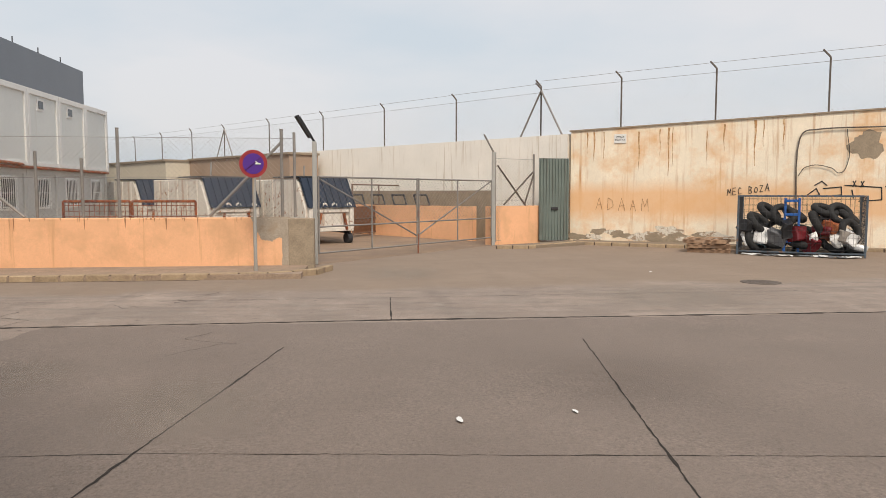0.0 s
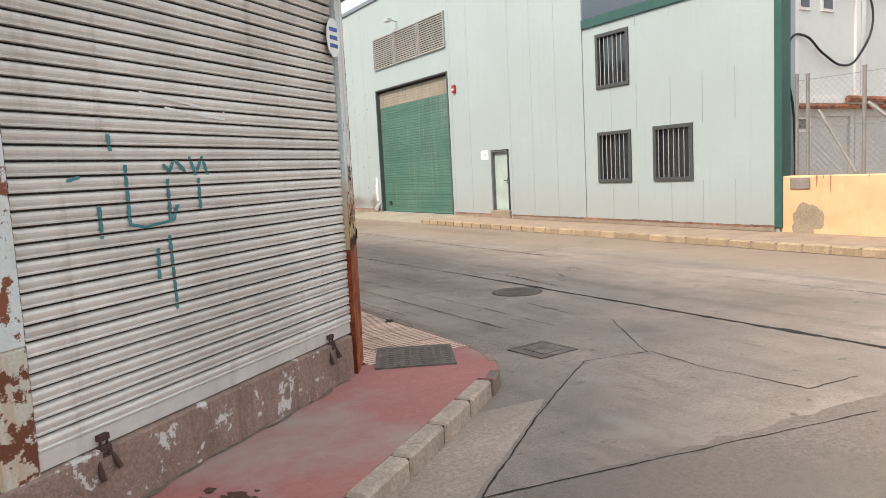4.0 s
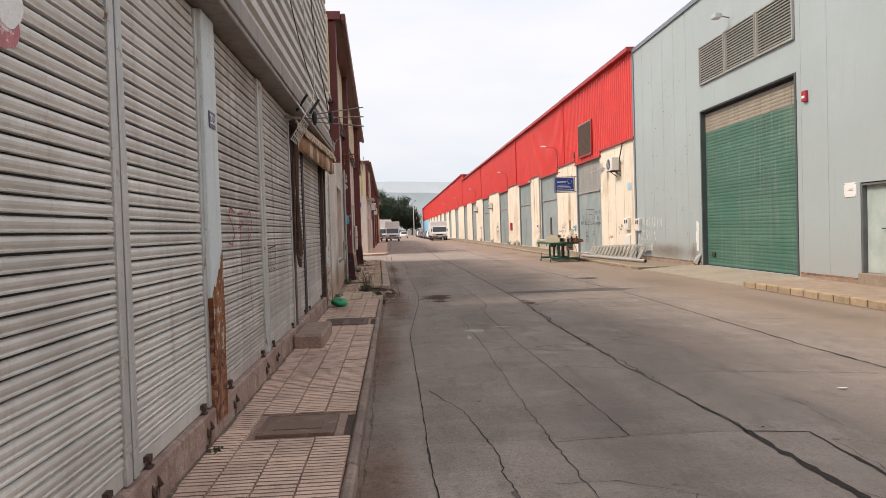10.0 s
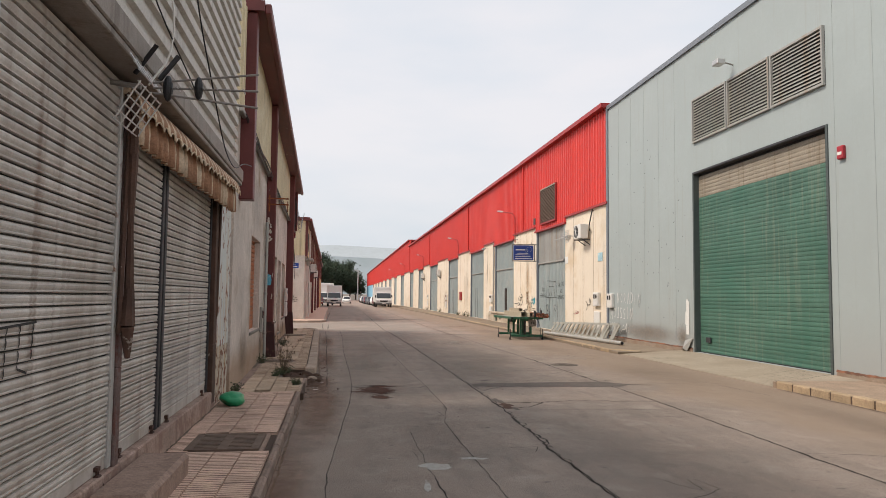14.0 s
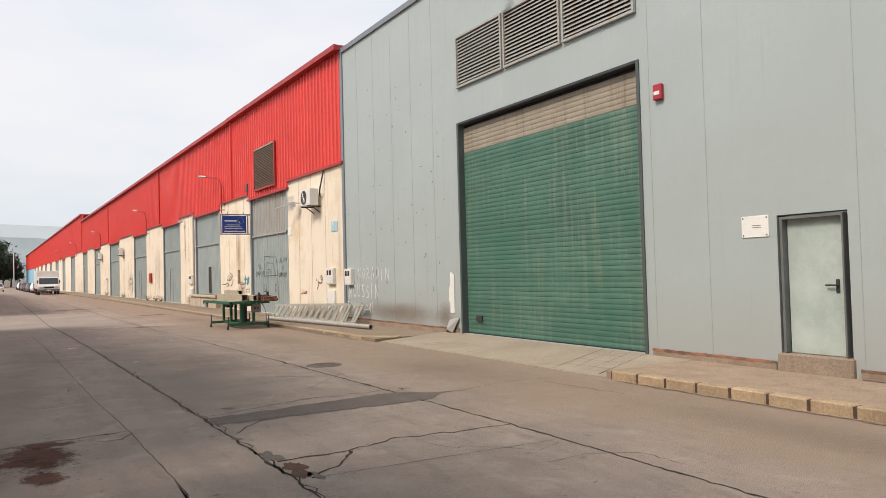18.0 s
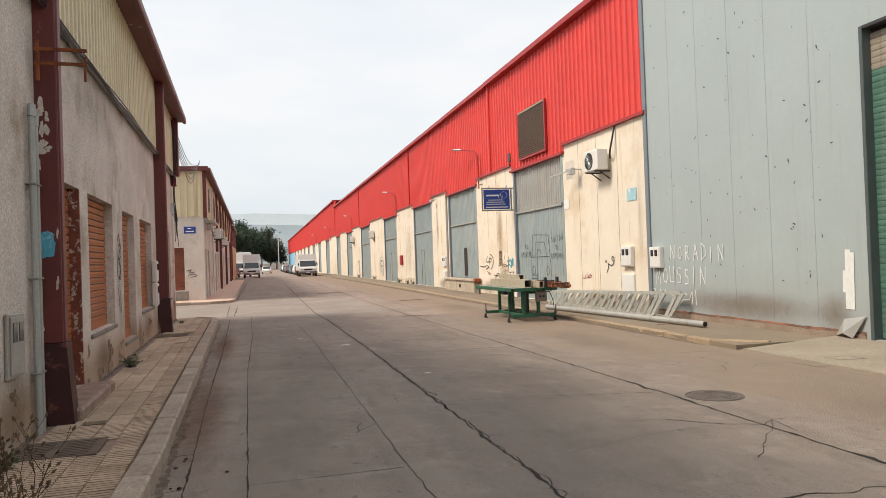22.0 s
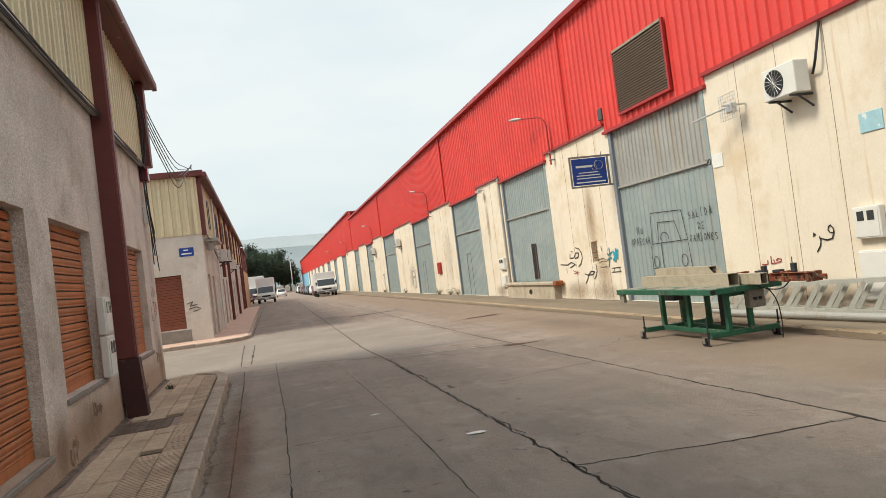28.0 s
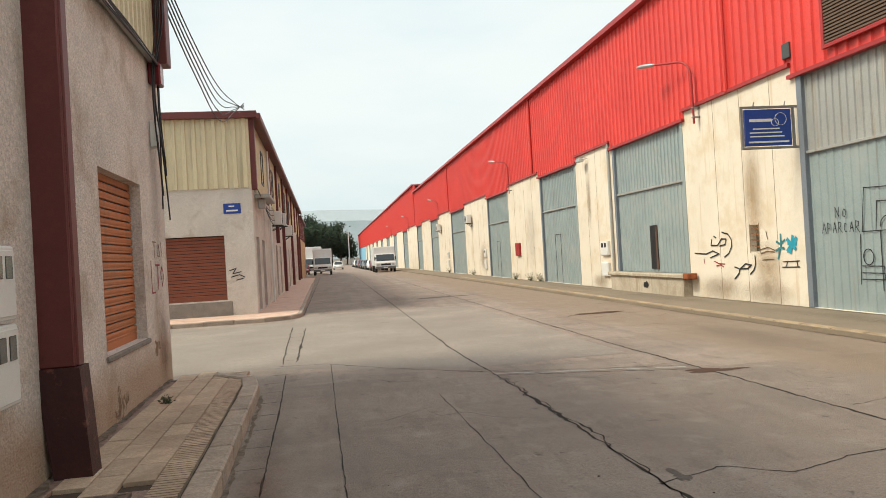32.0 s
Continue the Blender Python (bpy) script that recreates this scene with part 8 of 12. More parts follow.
for x, y, m_ in ((-0.22, -0.88, M_TABLEGREEN), (0.17, -0.88, M_TABLEGREEN), (-0.22, 0.12, M_TABLEGREEN), (0.17, 0.16, M_TABLEGREEN), (-0.22, 0.9, M_TABLEGREEN), (0.17, 0.9, M_TABLEGREEN), (0.10, -0.32, M_DARKSTEEL)):
    bm = BM()
    boxm(bm, (x - 0.036, y - 0.04, 0.19), (x + 0.036, y + 0.04, 0.775), 0.005)
    part("leg", bm, m_, tb, "", TB)
for a, b in (((-0.26, -0.9, 0.12), (-0.18, 0.95, 0.19)), ((0.13, -0.9, 0.12), (0.21, 0.95, 0.19)), ((-0.60, -0.94, 0.115), (0.62, -0.86, 0.195)), ((-0.60, 0.87, 0.115), (0.62, 0.95, 0.195)), ((-0.18, 0.08, 0.13), (0.13, 0.15, 0.185)), ((-0.22, -0.9, 0.70), (0.17, -0.85, 0.775)), ((-0.22, 0.85, 0.70), (0.17, 0.9, 0.775))):
    bm = BM()
    boxm(bm, a, b, 0.005)
    part("stretcher", bm, M_TABLEGREEN, tb, "", TB)
for x in (-0.62, 0.64):
    for y in (-0.90, 0.91):
        foot = BM()
        bar(foot, (x, y, 0.012), (x, y, 0.40), 0.013, 7)
        bar(foot, (x, y, 0.19), (x, y, 0.215), 0.028, 6)
        bar(foot, (x, y, 0.0), (x, y, 0.014), 0.04, 10)
        foot = part("screw_foot", foot, M_DARKSTEEL, tb, "dark screw foot", TB)
        wh = BM()
        bar(wh, (x - 0.016, y + 0.09, 0.055), (x + 0.016, y + 0.09, 0.055), 0.055, 14)
        part("castor_wheel", wh, M_TYRE, foot, "", TB)
        wh = BM()
        for o in (-0.024, 0.02):
            boxm(wh, (x + o, y + 0.06, 0.045), (x + o + 0.004, y + 0.12, 0.13))
        boxm(wh, (x - 0.024, y + 0.05, 0.13), (x + 0.024, y + 0.13, 0.137))
        part("castor_fork", wh, M_STEEL, foot, "", TB)
bm = BM()
boxm(bm, (0.06, -1.06, 0.50), (0.34, -0.95, 0.765), 0.012)
sbx = part("switch_box", bm, M_GREY, tb, "grey steel switch box", TB)
for x in (0.15, 0.24):
    bm = BM()
    bar(bm, (x, -1.085, 0.635), (x, -1.06, 0.635), 0.026, 12)
    part("knob", bm, M_BLACK, sbx, "black knob", TB)
bm = BM()
boxm(bm, (-0.20, 0.55, 0.62), (0.0, 0.86, 0.775), 0.015)
part("motor_box", bm, M_DARKSTEEL, tb, "", TB)


def hollow_tube(bm, y0, y1, w, h, slant=0.0, t=0.008):
    """A rectangular tube with open ends along local y; slant leans the near end's cut."""
    rows = []
    for y, k in ((y0, slant), (y1, 0.0)):
        ring = []
        for g_ in (0.0, t):
            ring.append([bm.verts.new((x, y + k * z / h, z)) for x, z in ((-w / 2 + g_, g_), (w / 2 - g_, g_), (w / 2 - g_, h - g_), (-w / 2 + g_, h - g_))])
        rows.append(ring)
    for i in range(4):
        k = (i + 1) % 4
        bm.faces.new((rows[0][0][i], rows[0][0][k], rows[1][0][k], rows[1][0][i]))
        bm.faces.new((rows[0][1][k], rows[0][1][i], rows[1][1][i], rows[1][1][k]))
        for r_ in rows:
            bm.faces.new((r_[0][i], r_[1][i], r_[1][k], r_[0][k]))
    bmesh.ops.recalc_face_normals(bm, faces=bm.faces)


M_TUBE = mat("dusty_tan_duct_steel", (0.50, 0.44, 0.34), 0.7, 0.15, vary=0.16, scale=3, second=(0.34, 0.29, 0.22), patch=0.33, patch_scale=3, patch_edge=0.12, third=(0.36, 0.27, 0.18), streak=0.2, grit=0.14)
for x, y0, y1, z, w, h, rot, sl_ in ((-0.16, -1.02, 1.42, 0.867, 0.19, 0.185, 1.0, 0.0), (-0.10, -0.66, 1.14, 1.053, 0.15, 0.125, -2.5, 0.16), (0.12, -1.5, 0.2, 0.867, 0.12, 0.16, -4, 0.0)):
    bm = BM()
    hollow_tube(bm, y0, y1, w, h, sl_)
    tagged(finish("metal_duct", bm, M_TUBE, TB @ Matrix.Translation((x, 0, z)) @ pose(0, 0, 0, 0, 0, rot)), "open rectangular dusty metal duct on the work table", "metal duct", "ducts on the table")
M_RUSTRAIL = mat("rusty_red_machine_rail", (0.30, 0.085, 0.04), 0.85, 0.1, vary=0.35, scale=9, second=(0.40, 0.34, 0.24), patch=0.3, patch_scale=14, patch_edge=0.05, third=(0.09, 0.05, 0.035), streak=0.4, bump=0.5, grit=0.3)
ra = thing("rusty_rail_assembly", "rusty red rail assembly with clamps on the work table", "rail assembly")
for a, b, n_ in (((0.26, -2.05, 0.875), (0.33, 0.1, 0.985), "rail"), ((0.42, -2.2, 0.885), (0.47, 0.0, 0.95), "rail"), ((0.22, -2.15, 0.985), (0.34, -1.35, 1.0), "top_plate"), ((0.19, -1.30, 0.87), (0.25, -1.22, 1.11), "clamp"), ((0.22, -0.7, 0.867), (0.40, -0.62, 1.03), "clamp"), ((0.24, -1.62, 0.86), (0.48, -1.56, 1.02), "clamp"),
                 ((0.24, -2.1, 0.86), (0.48, -2.04, 1.0), "clamp"), ((0.27, -1.82, 1.0), (0.33, -1.74, 1.13), "tool_post"), ((0.24, -1.55, 1.0), (0.34, -1.40, 1.045), "tool_head"), ((0.25, -1.18, 0.985), (0.36, -1.0, 1.04), "tool_head")):
    bm = BM()
    boxm(bm, a, b, 0.007)
    part(n_, bm, M_DARKSTEEL if n_ in ("tool_post", "tool_head", "clamp") and b[2] > 1.03 else M_RUSTRAIL, ra, "", TB)
for y in (-2.0, -1.9, -1.68, -1.45, -1.1, -0.85):
    bm = BM()
    bar(bm, (0.245, y, 0.93), (0.262, y, 0.93), 0.016, 8)
    part("bolt", bm, M_DARKSTEEL, ra, "", TB)
bm = BM()
bar(bm, (0.28, -1.78, 1.1), (0.27, -1.8, 1.22), 0.007, 6)
bar(bm, (0.3, -2.05, 0.97), (0.22, -2.45, 0.90), 0.007, 6)
part("rod", bm, M_DARKSTEEL, ra, "thin bent rods", TB)
cable("cable", [TB @ Vector(v) for v in ((0.2, -1.0, 0.86), (0.16, -1.25, 0.80), (0.17, -1.45, 0.77), (0.2, -1.65, 0.80), (0.24, -1.75, 0.9))], 0.010, M_BLACK, "black lead looped under the rail")
cable("cable", [TB @ Vector(v) for v in ((0.36, -1.1, 0.78), (0.42, -1.18, 0.6), (0.46, -1.2, 0.3), (0.43, -1.22, 0.012))], 0.009, M_BLACK, "black lead hanging from the table")

fr = thing("lattice_frame", "grey steel lattice frame lying on edge against the wall", "lattice frame")
MF = Matrix.Translation((18.05, 35.6, 0.085)) @ pose(0, 0, 0, 0, 0, 1.4)
M_LATTICE = mat("pale_galvanised_lattice", (0.50, 0.50, 0.46), 0.55, 0.3, vary=0.12, scale=3, third=(0.36, 0.30, 0.22), streak=0.25)
for off, sh in ((0.0, 0.45), (0.2, 0.0)):
    bm = BM()
    beam(bm, (off - 0.12, sh + 0.1, 0.04), (off - 0.02, 7.0, 0.04), 0.06, 0.075)
    part("bottom_chord", bm, M_LATTICE, fr, "", MF)
    bm = BM()
    beam(bm, (off + 0.06, sh - 0.05, 0.60), (off + 0.1, 7.0, 0.40), 0.06, 0.075)
    part("top_chord", bm, M_LATTICE, fr, "", MF)
    for k in range(13):
        bm = BM()
        y = sh + 0.28 + 0.5 * k
        beam(bm, (off - 0.10, y + 0.08, 0.06), (off + 0.06, y - 0.13, 0.58 - 0.014 * k), 0.035, 0.075)
        part("web", bm, M_LATTICE, fr, "", MF)
    bm = BM()
    beam(bm, (off - 0.10, sh + 0.2, 0.05), (off + 0.06, sh - 0.12, 0.6), 0.04, 0.075)
    part("end_web", bm, M_LATTICE, fr, "", MF)
pp = thing("steel_pole", "long grey steel pole lying on the pavement", "pole")
a, b = Vector((17.72, 33.75, 0.15)), Vector((17.0, 40.6, 0.15))
bm = BM()
bar(bm, a, b, 0.062, 14)
part("tube", bm, M_GALV, pp, "")
# black disc on the capped tube, painted as its dark inside
bm = BM()
bar(bm, a - (b - a).normalized() * 0.004, a + (b - a).normalized() * 0.02, 0.052, 14)
part("open_end", bm, M_BLACK, pp, "dark open end")
bm = BM()
for x, y in ((17.6, 34.9), (17.2, 39.0)):
    boxm(bm, (x - 0.3, y - 0.06, 0.075), (x + 0.35, y + 0.06, 0.085))
part("bearer", bm, M_WOOD, pp, "")
bm = BM()
bar(bm, (17.75, 35.6, 0.12), (17.3, 41.4, 0.12), 0.045, 12)
tagged(finish("steel_pipe", bm, M_GALV), "second thin grey pipe lying beside the pole", "pole")

# ---- far end of the street ----


def box_van(m, label, name="box_van", body_mat=M_CARWHITE, L=6.0, W=2.1, H=2.9):
    """A small lorry with a box body; its front faces local -y."""
    t = thing(name, label, "lorry", "parked vehicles")
    bm = BM()
    boxm(bm, (-W / 2, 1.6, 0.75), (W / 2, L, H), 0.05)
    part("box_body", bm, body_mat, t, "", m)
    bm = BM()
    pr = [(0.0, 0.45), (0.0, 1.05), (0.22, 1.25), (0.62, 2.05), (1.58, 2.12), (1.58, 0.45)]
    lo = [bm.verts.new((-W / 2 + 0.06, y, z)) for y, z in pr]
    hi = [bm.verts.new((W / 2 - 0.06, y, z)) for y, z in pr]
    for i in range(6):
        bm.faces.new((lo[i], lo[(i + 1) % 6], hi[(i + 1) % 6], hi[i]))
    bm.faces.new(lo[::-1])
    bm.faces.new(hi)
    bmesh.ops.recalc_face_normals(bm, faces=bm.faces)
    bmesh.ops.bevel(bm, geom=list(bm.edges), offset=0.04, segments=2, affect="EDGES")
    part("cab", bm, body_mat, t, "", m)
    bm = BM()
    vs = [bm.verts.new(p) for p in ((-W / 2 + 0.18, 0.215, 1.28), (W / 2 - 0.18, 0.215, 1.28), (W / 2 - 0.22, 0.585, 2.0), (-W / 2 + 0.22, 0.585, 2.0))]
    bm.faces.new(vs)
    bmesh.ops.translate(bm, verts=bm.verts, vec=(0, -0.012, 0.012))
    g = part("windscreen", bm, M_GLASS, t, "", m)
    g.modifiers.new("thick", "SOLIDIFY").thickness = 0.01
    bm = BM()
    boxm(bm, (-W / 2 + 0.05, -0.08, 0.42), (W / 2 - 0.05, 0.02, 0.68), 0.03)
    part("bumper", bm, M_CARGREY, t, "", m)
    bm = BM()
    boxm(bm, (-0.55, -0.02, 0.78), (0.55, 0.0, 0.98), 0.01)
    part("grille", bm, M_BLACK, t, "", m)
    for x in (-0.82, 0.82):
        bm = BM()
        boxm(bm, (x - 0.14, -0.025, 0.76), (x + 0.14, 0.01, 0.98), 0.02)
        part("headlight", bm, M_ALU, t, "", m)
        bm = BM()
        boxm(bm, (x * 1.4 - 0.08, 0.35, 1.35), (x * 1.4 + 0.08, 0.45, 1.75), 0.02)
        part("mirror", bm, M_BLACK, t, "", m)
    bm = BM()
    boxm(bm, (-0.25, -0.09, 0.5), (0.25, -0.081, 0.61))
    part("number_plate", bm, M_WHITEPAINT, t, "", m)
    for x in (-W / 2 + 0.16, W / 2 - 0.16):
        for y in (0.95, L - 1.3):
            bm = BM()
            bar(bm, (x - 0.12, y, 0.37), (x + 0.12, y, 0.37), 0.37, 20)
            wv = part("wheel", bm, M_TYRE, t, "", m)
            bm = BM()
            bar(bm, (x - 0.13, y, 0.37), (x + 0.13, y, 0.37), 0.2, 14)
            part("rim", bm, M_STEEL, wv, "", m)
    return t


def car(m, paint, label, L=4.1, W=1.7):
    """A hatchback; its front faces local -y."""
    t = thing("parked_car", label, "car", "parked vehicles")
    bm = BM()
    pr = [(0.0, 0.3), (0.0, 0.62), (0.15, 0.74), (1.0, 0.86), (1.55, 1.38), (2.0, 1.45), (3.1, 1.44), (3.75, 1.0), (4.05, 0.92), (4.1, 0.3)]
    lo = [bm.verts.new((-W / 2, y * L / 4.1, z)) for y, z in pr]
    hi = [bm.verts.new((W / 2, y * L / 4.1, z)) for y, z in pr]
    n = len(pr)
    for i in range(n):
        bm.faces.new((lo[i], lo[(i + 1) % n], hi[(i + 1) % n], hi[i]))
    bm.faces.new(lo[::-1])
    bm.faces.new(hi)
    for v in bm.verts:
        if v.co.z > 1.2:
            v.co.x *= 0.82
    bmesh.ops.recalc_face_normals(bm, faces=bm.faces)
    bmesh.ops.bevel(bm, geom=list(bm.edges), offset=0.05, segments=2, affect="EDGES")
    part("body", bm, paint, t, "", m, True)
    bm = BM()
    vs = [bm.verts.new(p) for p in ((-0.68, 1.0, 0.9), (0.68, 1.0, 0.9), (0.6, 1.5, 1.35), (-0.6, 1.5, 1.35))]
    bm.faces.new(vs)
    bmesh.ops.translate(bm, verts=bm.verts, vec=(0, -0.02, 0.03))
    part("windscreen", bm, M_GLASS, t, "", m).modifiers.new("thick", "SOLIDIFY").thickness = 0.01
    for x in (-0.62, 0.62):
        bm = BM()
        boxm(bm, (x - 0.16, -0.02, 0.58), (x + 0.16, 0.05, 0.7), 0.02)
        part("headlight", bm, M_ALU, t, "", m)
        for y in (0.75, 3.35):
            bm = BM()
            bar(bm, (x * 1.22 - 0.09, y, 0.3), (x * 1.22 + 0.09, y, 0.3), 0.3, 18)
            wv = part("wheel", bm, M_TYRE, t, "", m)
            bm = BM()
            bar(bm, (x * 1.22 - 0.1, y, 0.3), (x * 1.22 + 0.1, y, 0.3), 0.17, 12)
            part("rim", bm, M_ALU, wv, "", m)
    return t


box_van(Matrix.Translation((6.2, 118.0, 0)) @ pose(0, 0, 0, 0, 0, 1.4), "white box lorry with dusty front parked by the shuttered row", L=6.5, H=3.1, W=2.2)
box_van(Matrix.Translation((13.3, 114.0, 0)) @ pose(0, 0, 0, 0, 0, 1.4), "white motor caravan facing down the street", L=6.5, H=2.9, W=2.4)
box_van(Matrix.Translation((4.6, 128.0, 0)) @ pose(0, 0, 0, 0, 0, 1.4), "tall white lorry behind the first one", L=8.0, H=3.6, W=2.4)
for y, x, p, lab in ((122.5, 13.2, M_CARGREY, "grey hatchback parked at the kerb"), (128.0, 13.0, M_CARRED, "dark red hatchback parked at the kerb"), (134.0, 12.8, M_CARWHITE, "white hatchback parked at the kerb"),
                     (140.0, 12.6, M_CARDARK, "dark hatchback parked at the kerb"), (146.0, 12.4, M_CARGREY, "grey hatchback parked at the kerb"), (152.0, 12.2, M_CARDARK, "dark hatchback parked at the kerb"),
                     (126.0, 3.4, M_CARRED, "maroon parked hatchback behind the lorry"), (160.0, 7.6, M_CARWHITE, "white car far down the street"),
                     (159.0, 12.0, M_CARRED, "dark red hatchback parked at the kerb"), (166.0, 11.9, M_CARGREY, "grey hatchback parked at the kerb"), (174.0, 11.7, M_CARDARK, "dark hatchback parked at the kerb"), (183.0, 11.5, M_CARWHITE, "white hatchback parked at the kerb"), (193.0, 11.3, M_CARGREY, "grey hatchback parked at the kerb")):
    car(Matrix.Translation((x, y, 0)) @ pose(0, 0, 0, 0, 0, 1.4), p, lab)


def tree(x, y, h, r, seed, label):
    rnd = random.Random(seed)
    t = thing("tree", label, "tree", "trees at the end of the street")
    m = Matrix.Translation((x, y, 0))
    bm = BM()
    bar(bm, (0, 0, 0), (0.2, 0, h * 0.5), 0.28, 9, 0.16)
    tips = []
    for k in range(9):
        a, e = rnd.uniform(0, 6.28), rnd.uniform(0.45, 0.95)
        tip = Vector((r * 0.75 * math.cos(a), r * 0.75 * math.sin(a), h * e))
        bar(bm, (0.1, 0, h * rnd.uniform(0.25, 0.5)), tip, 0.09, 6, 0.03)
        tips.append(tip)
    part("trunk", bm, M_BARK, t, "", m)
    pts, faces = [], []
    for k in range(4200):
        c = rnd.choice(tips) if rnd.random() < 0.75 else Vector((0, 0, h * 0.7))
        d = Vector((rnd.gauss(0, 1), rnd.gauss(0, 1), rnd.gauss(0, 0.8))) * r * 0.27
        p = c + d
        if p.z < h * 0.18:
            continue
        s = rnd.uniform(0.22, 0.5)
        u = Vector((rnd.uniform(-1, 1), rnd.uniform(-1, 1), rnd.uniform(-1, 1))).normalized()
        v = u.orthogonal().normalized()
        b = len(pts)
        pts += [tuple(p + u * s), tuple(p + v * s * 0.6), tuple(p - u * s), tuple(p - v * s * 0.6)]
        faces.append((b, b + 1, b + 2, b + 3))
    me = bpy.data.meshes.new("crown")
    me.from_pydata(pts, [], faces)
    me.materials.append(M_TREE)
    ob = new("crown", me)
    ob.matrix_basis = m
    ob.parent = t
    return t


for i, (x, y, h, r) in enumerate(((-3.5, 262, 14.2, 4.6), (0.8, 268, 15.6, 4.4), (4.6, 275, 13.6, 4.0), (-9, 266, 14.5, 5.2), (-15, 276, 14.5, 5.5), (7.4, 280, 10.0, 3.4), (2.5, 290, 14.5, 5), (-5.5, 285, 14.0, 5.5), (9.6, 292, 7.5, 2.8))):
    tree(x, y, h, r, 50 + i, "dark green broad-crowned tree at the end of the street")
rnd = random.Random(9)
# two ridges, the further one painted paler to show haze
for nm, dist, top, sag, mm, lab in (("backdrop_hills", 1300, 74, 0.075, M_HILL, "hills beyond the trees, coloured pale as if in haze"), ("backdrop_ridge", 2100, 142, 0.02, M_RIDGE, "ridge behind the hills, coloured paler as if in thicker haze")):
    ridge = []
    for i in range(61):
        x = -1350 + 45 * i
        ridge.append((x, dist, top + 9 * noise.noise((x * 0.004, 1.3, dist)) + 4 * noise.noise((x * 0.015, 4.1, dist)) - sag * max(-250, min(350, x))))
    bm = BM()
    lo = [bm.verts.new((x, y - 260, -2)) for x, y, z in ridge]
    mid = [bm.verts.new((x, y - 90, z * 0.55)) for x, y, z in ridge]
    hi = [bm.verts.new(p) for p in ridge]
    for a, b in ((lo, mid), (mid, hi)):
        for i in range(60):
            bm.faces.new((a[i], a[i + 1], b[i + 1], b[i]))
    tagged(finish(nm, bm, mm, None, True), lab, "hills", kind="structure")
for x, y in ((10.3, 268.0), (11.6, 290.0)):
    t = thing("lamp_post", "thin white lamp post at the end of the street", "lamp post", "far lamp posts")
    bm = BM()
    bar(bm, (x, y, 0), (x, y, 10.6), 0.2, 8, 0.14)
    part("pole", bm, M_WHITEPAINT, t)
    bm = BM()
    boxm(bm, (x - 1.2, y - 0.15, 10.5), (x + 0.8, y + 0.15, 10.75), 0.03)
    part("head", bm, M_ALU, t)
bm = BM()
boxm(bm, (-40, 305, 0), (40, 306, 2.2), 0.05)
tagged(finish("wall_far_end", bm, M_PLASTER_W), "low pale wall across the far end", "wall", kind="structure")

# ---- east end: prefabricated cabins, gate, fences, containers, scrap ----
cab = thing("prefab_cabins", "two-storey row of white prefabricated cabins with barred lower windows", "cabin block")
W0 = 11.95
for k in range(6):
    x0, x1 = 19.08 + 2.42 * k, 19.08 + 2.42 * (k + 1) - 0.03
    for z0, z1, m_, nm in ((0.15, 2.62, M_PREFABGREY, "lower_module"), (2.70, 5.25, M_PREFAB, "upper_module")):
        yf = W0 if z0 > 2 else W0 + 0.12
        bm = BM()
        boxm(bm, (x0, yf, z0), (x1, yf + 3.0, z1), 0.02)
        mod = part(nm, bm, m_, cab)
        for a, b in (((x0, yf - 0.06, z0), (x0 + 0.17, yf + 0.02, z1)), ((x1 - 0.17, yf - 0.06, z0), (x1, yf + 0.02, z1)), ((x0 + 0.17, yf - 0.06, z1 - 0.18), (x1 - 0.17, yf + 0.02, z1)), ((x0 + 0.17, yf - 0.05, z0), (x1 - 0.17, yf + 0.02, z0 + 0.14))):
            bm = BM()
            boxm(bm, a, b, 0.008)
            part("corner_frame", bm, M_WHITEPAINT if z0 > 2 else m_, mod)
        wins = ((0.0, 0.42, 4.58, 4.92), (0.78, 0.45, 4.6, 4.94)) if z0 > 2 and k == 0 else ((0.55, 0.5, 4.58, 4.98),) if z0 > 2 and k in (3, 4) else () if z0 > 2 else ((0.1, 0.5, 2.12, 2.46),) if k == 0 else () if k == 1 else ((0.5, 1.0, 1.26, 2.36),)
        for o, ww, wz0, wz1 in wins:
            wx = x0 + 0.2 + o
            bm = BM()
            boxm(bm, (wx, yf - 0.035, wz0), (wx + ww, yf + 0.01, wz1), 0.006)
            part("window_frame", bm, M_WHITEPAINT, mod)
            bm = BM()
            boxm(bm, (wx + 0.07, yf - 0.045, wz0 + 0.07), (wx + ww - 0.07, yf - 0.036, wz1 - 0.07))
            part("pane", bm, M_GLASS, mod)
            if z0 < 2 and k > 0:
                bm = BM()
                for i in range(8):
                    x = wx + 0.05 + (ww - 0.1) * i / 7
                    bar(bm, (x, yf - 0.09, wz0), (x, yf - 0.09, wz1), 0.011, 5)
                for z in (wz0 + 0.1, (wz0 + wz1) / 2, wz1 - 0.1):
                    bar(bm, (wx, yf - 0.09, z), (wx + ww, yf - 0.09, z), 0.011, 5)
                part("window_grille", bm, M_WHITEPAINT, mod, "white bars")
for p, q, r in (((19.1, W0 - 0.06, 2.64), (33.4, W0 - 0.06, 2.64), 0.05), ((20.9, W0 - 0.12, 2.8), (23.3, W0 - 0.12, 2.78), 0.07), ((23.3, W0 - 0.12, 2.78), (25.7, W0 - 0.12, 2.72), 0.05), ((23.34, W0 - 0.1, 0.3), (23.34, W0 - 0.1, 2.78), 0.07)):
    bm = BM()
    bar(bm, p, q, r, 8)
    part("pipe_run", bm, M_RUST, cab, "rusty pipe")
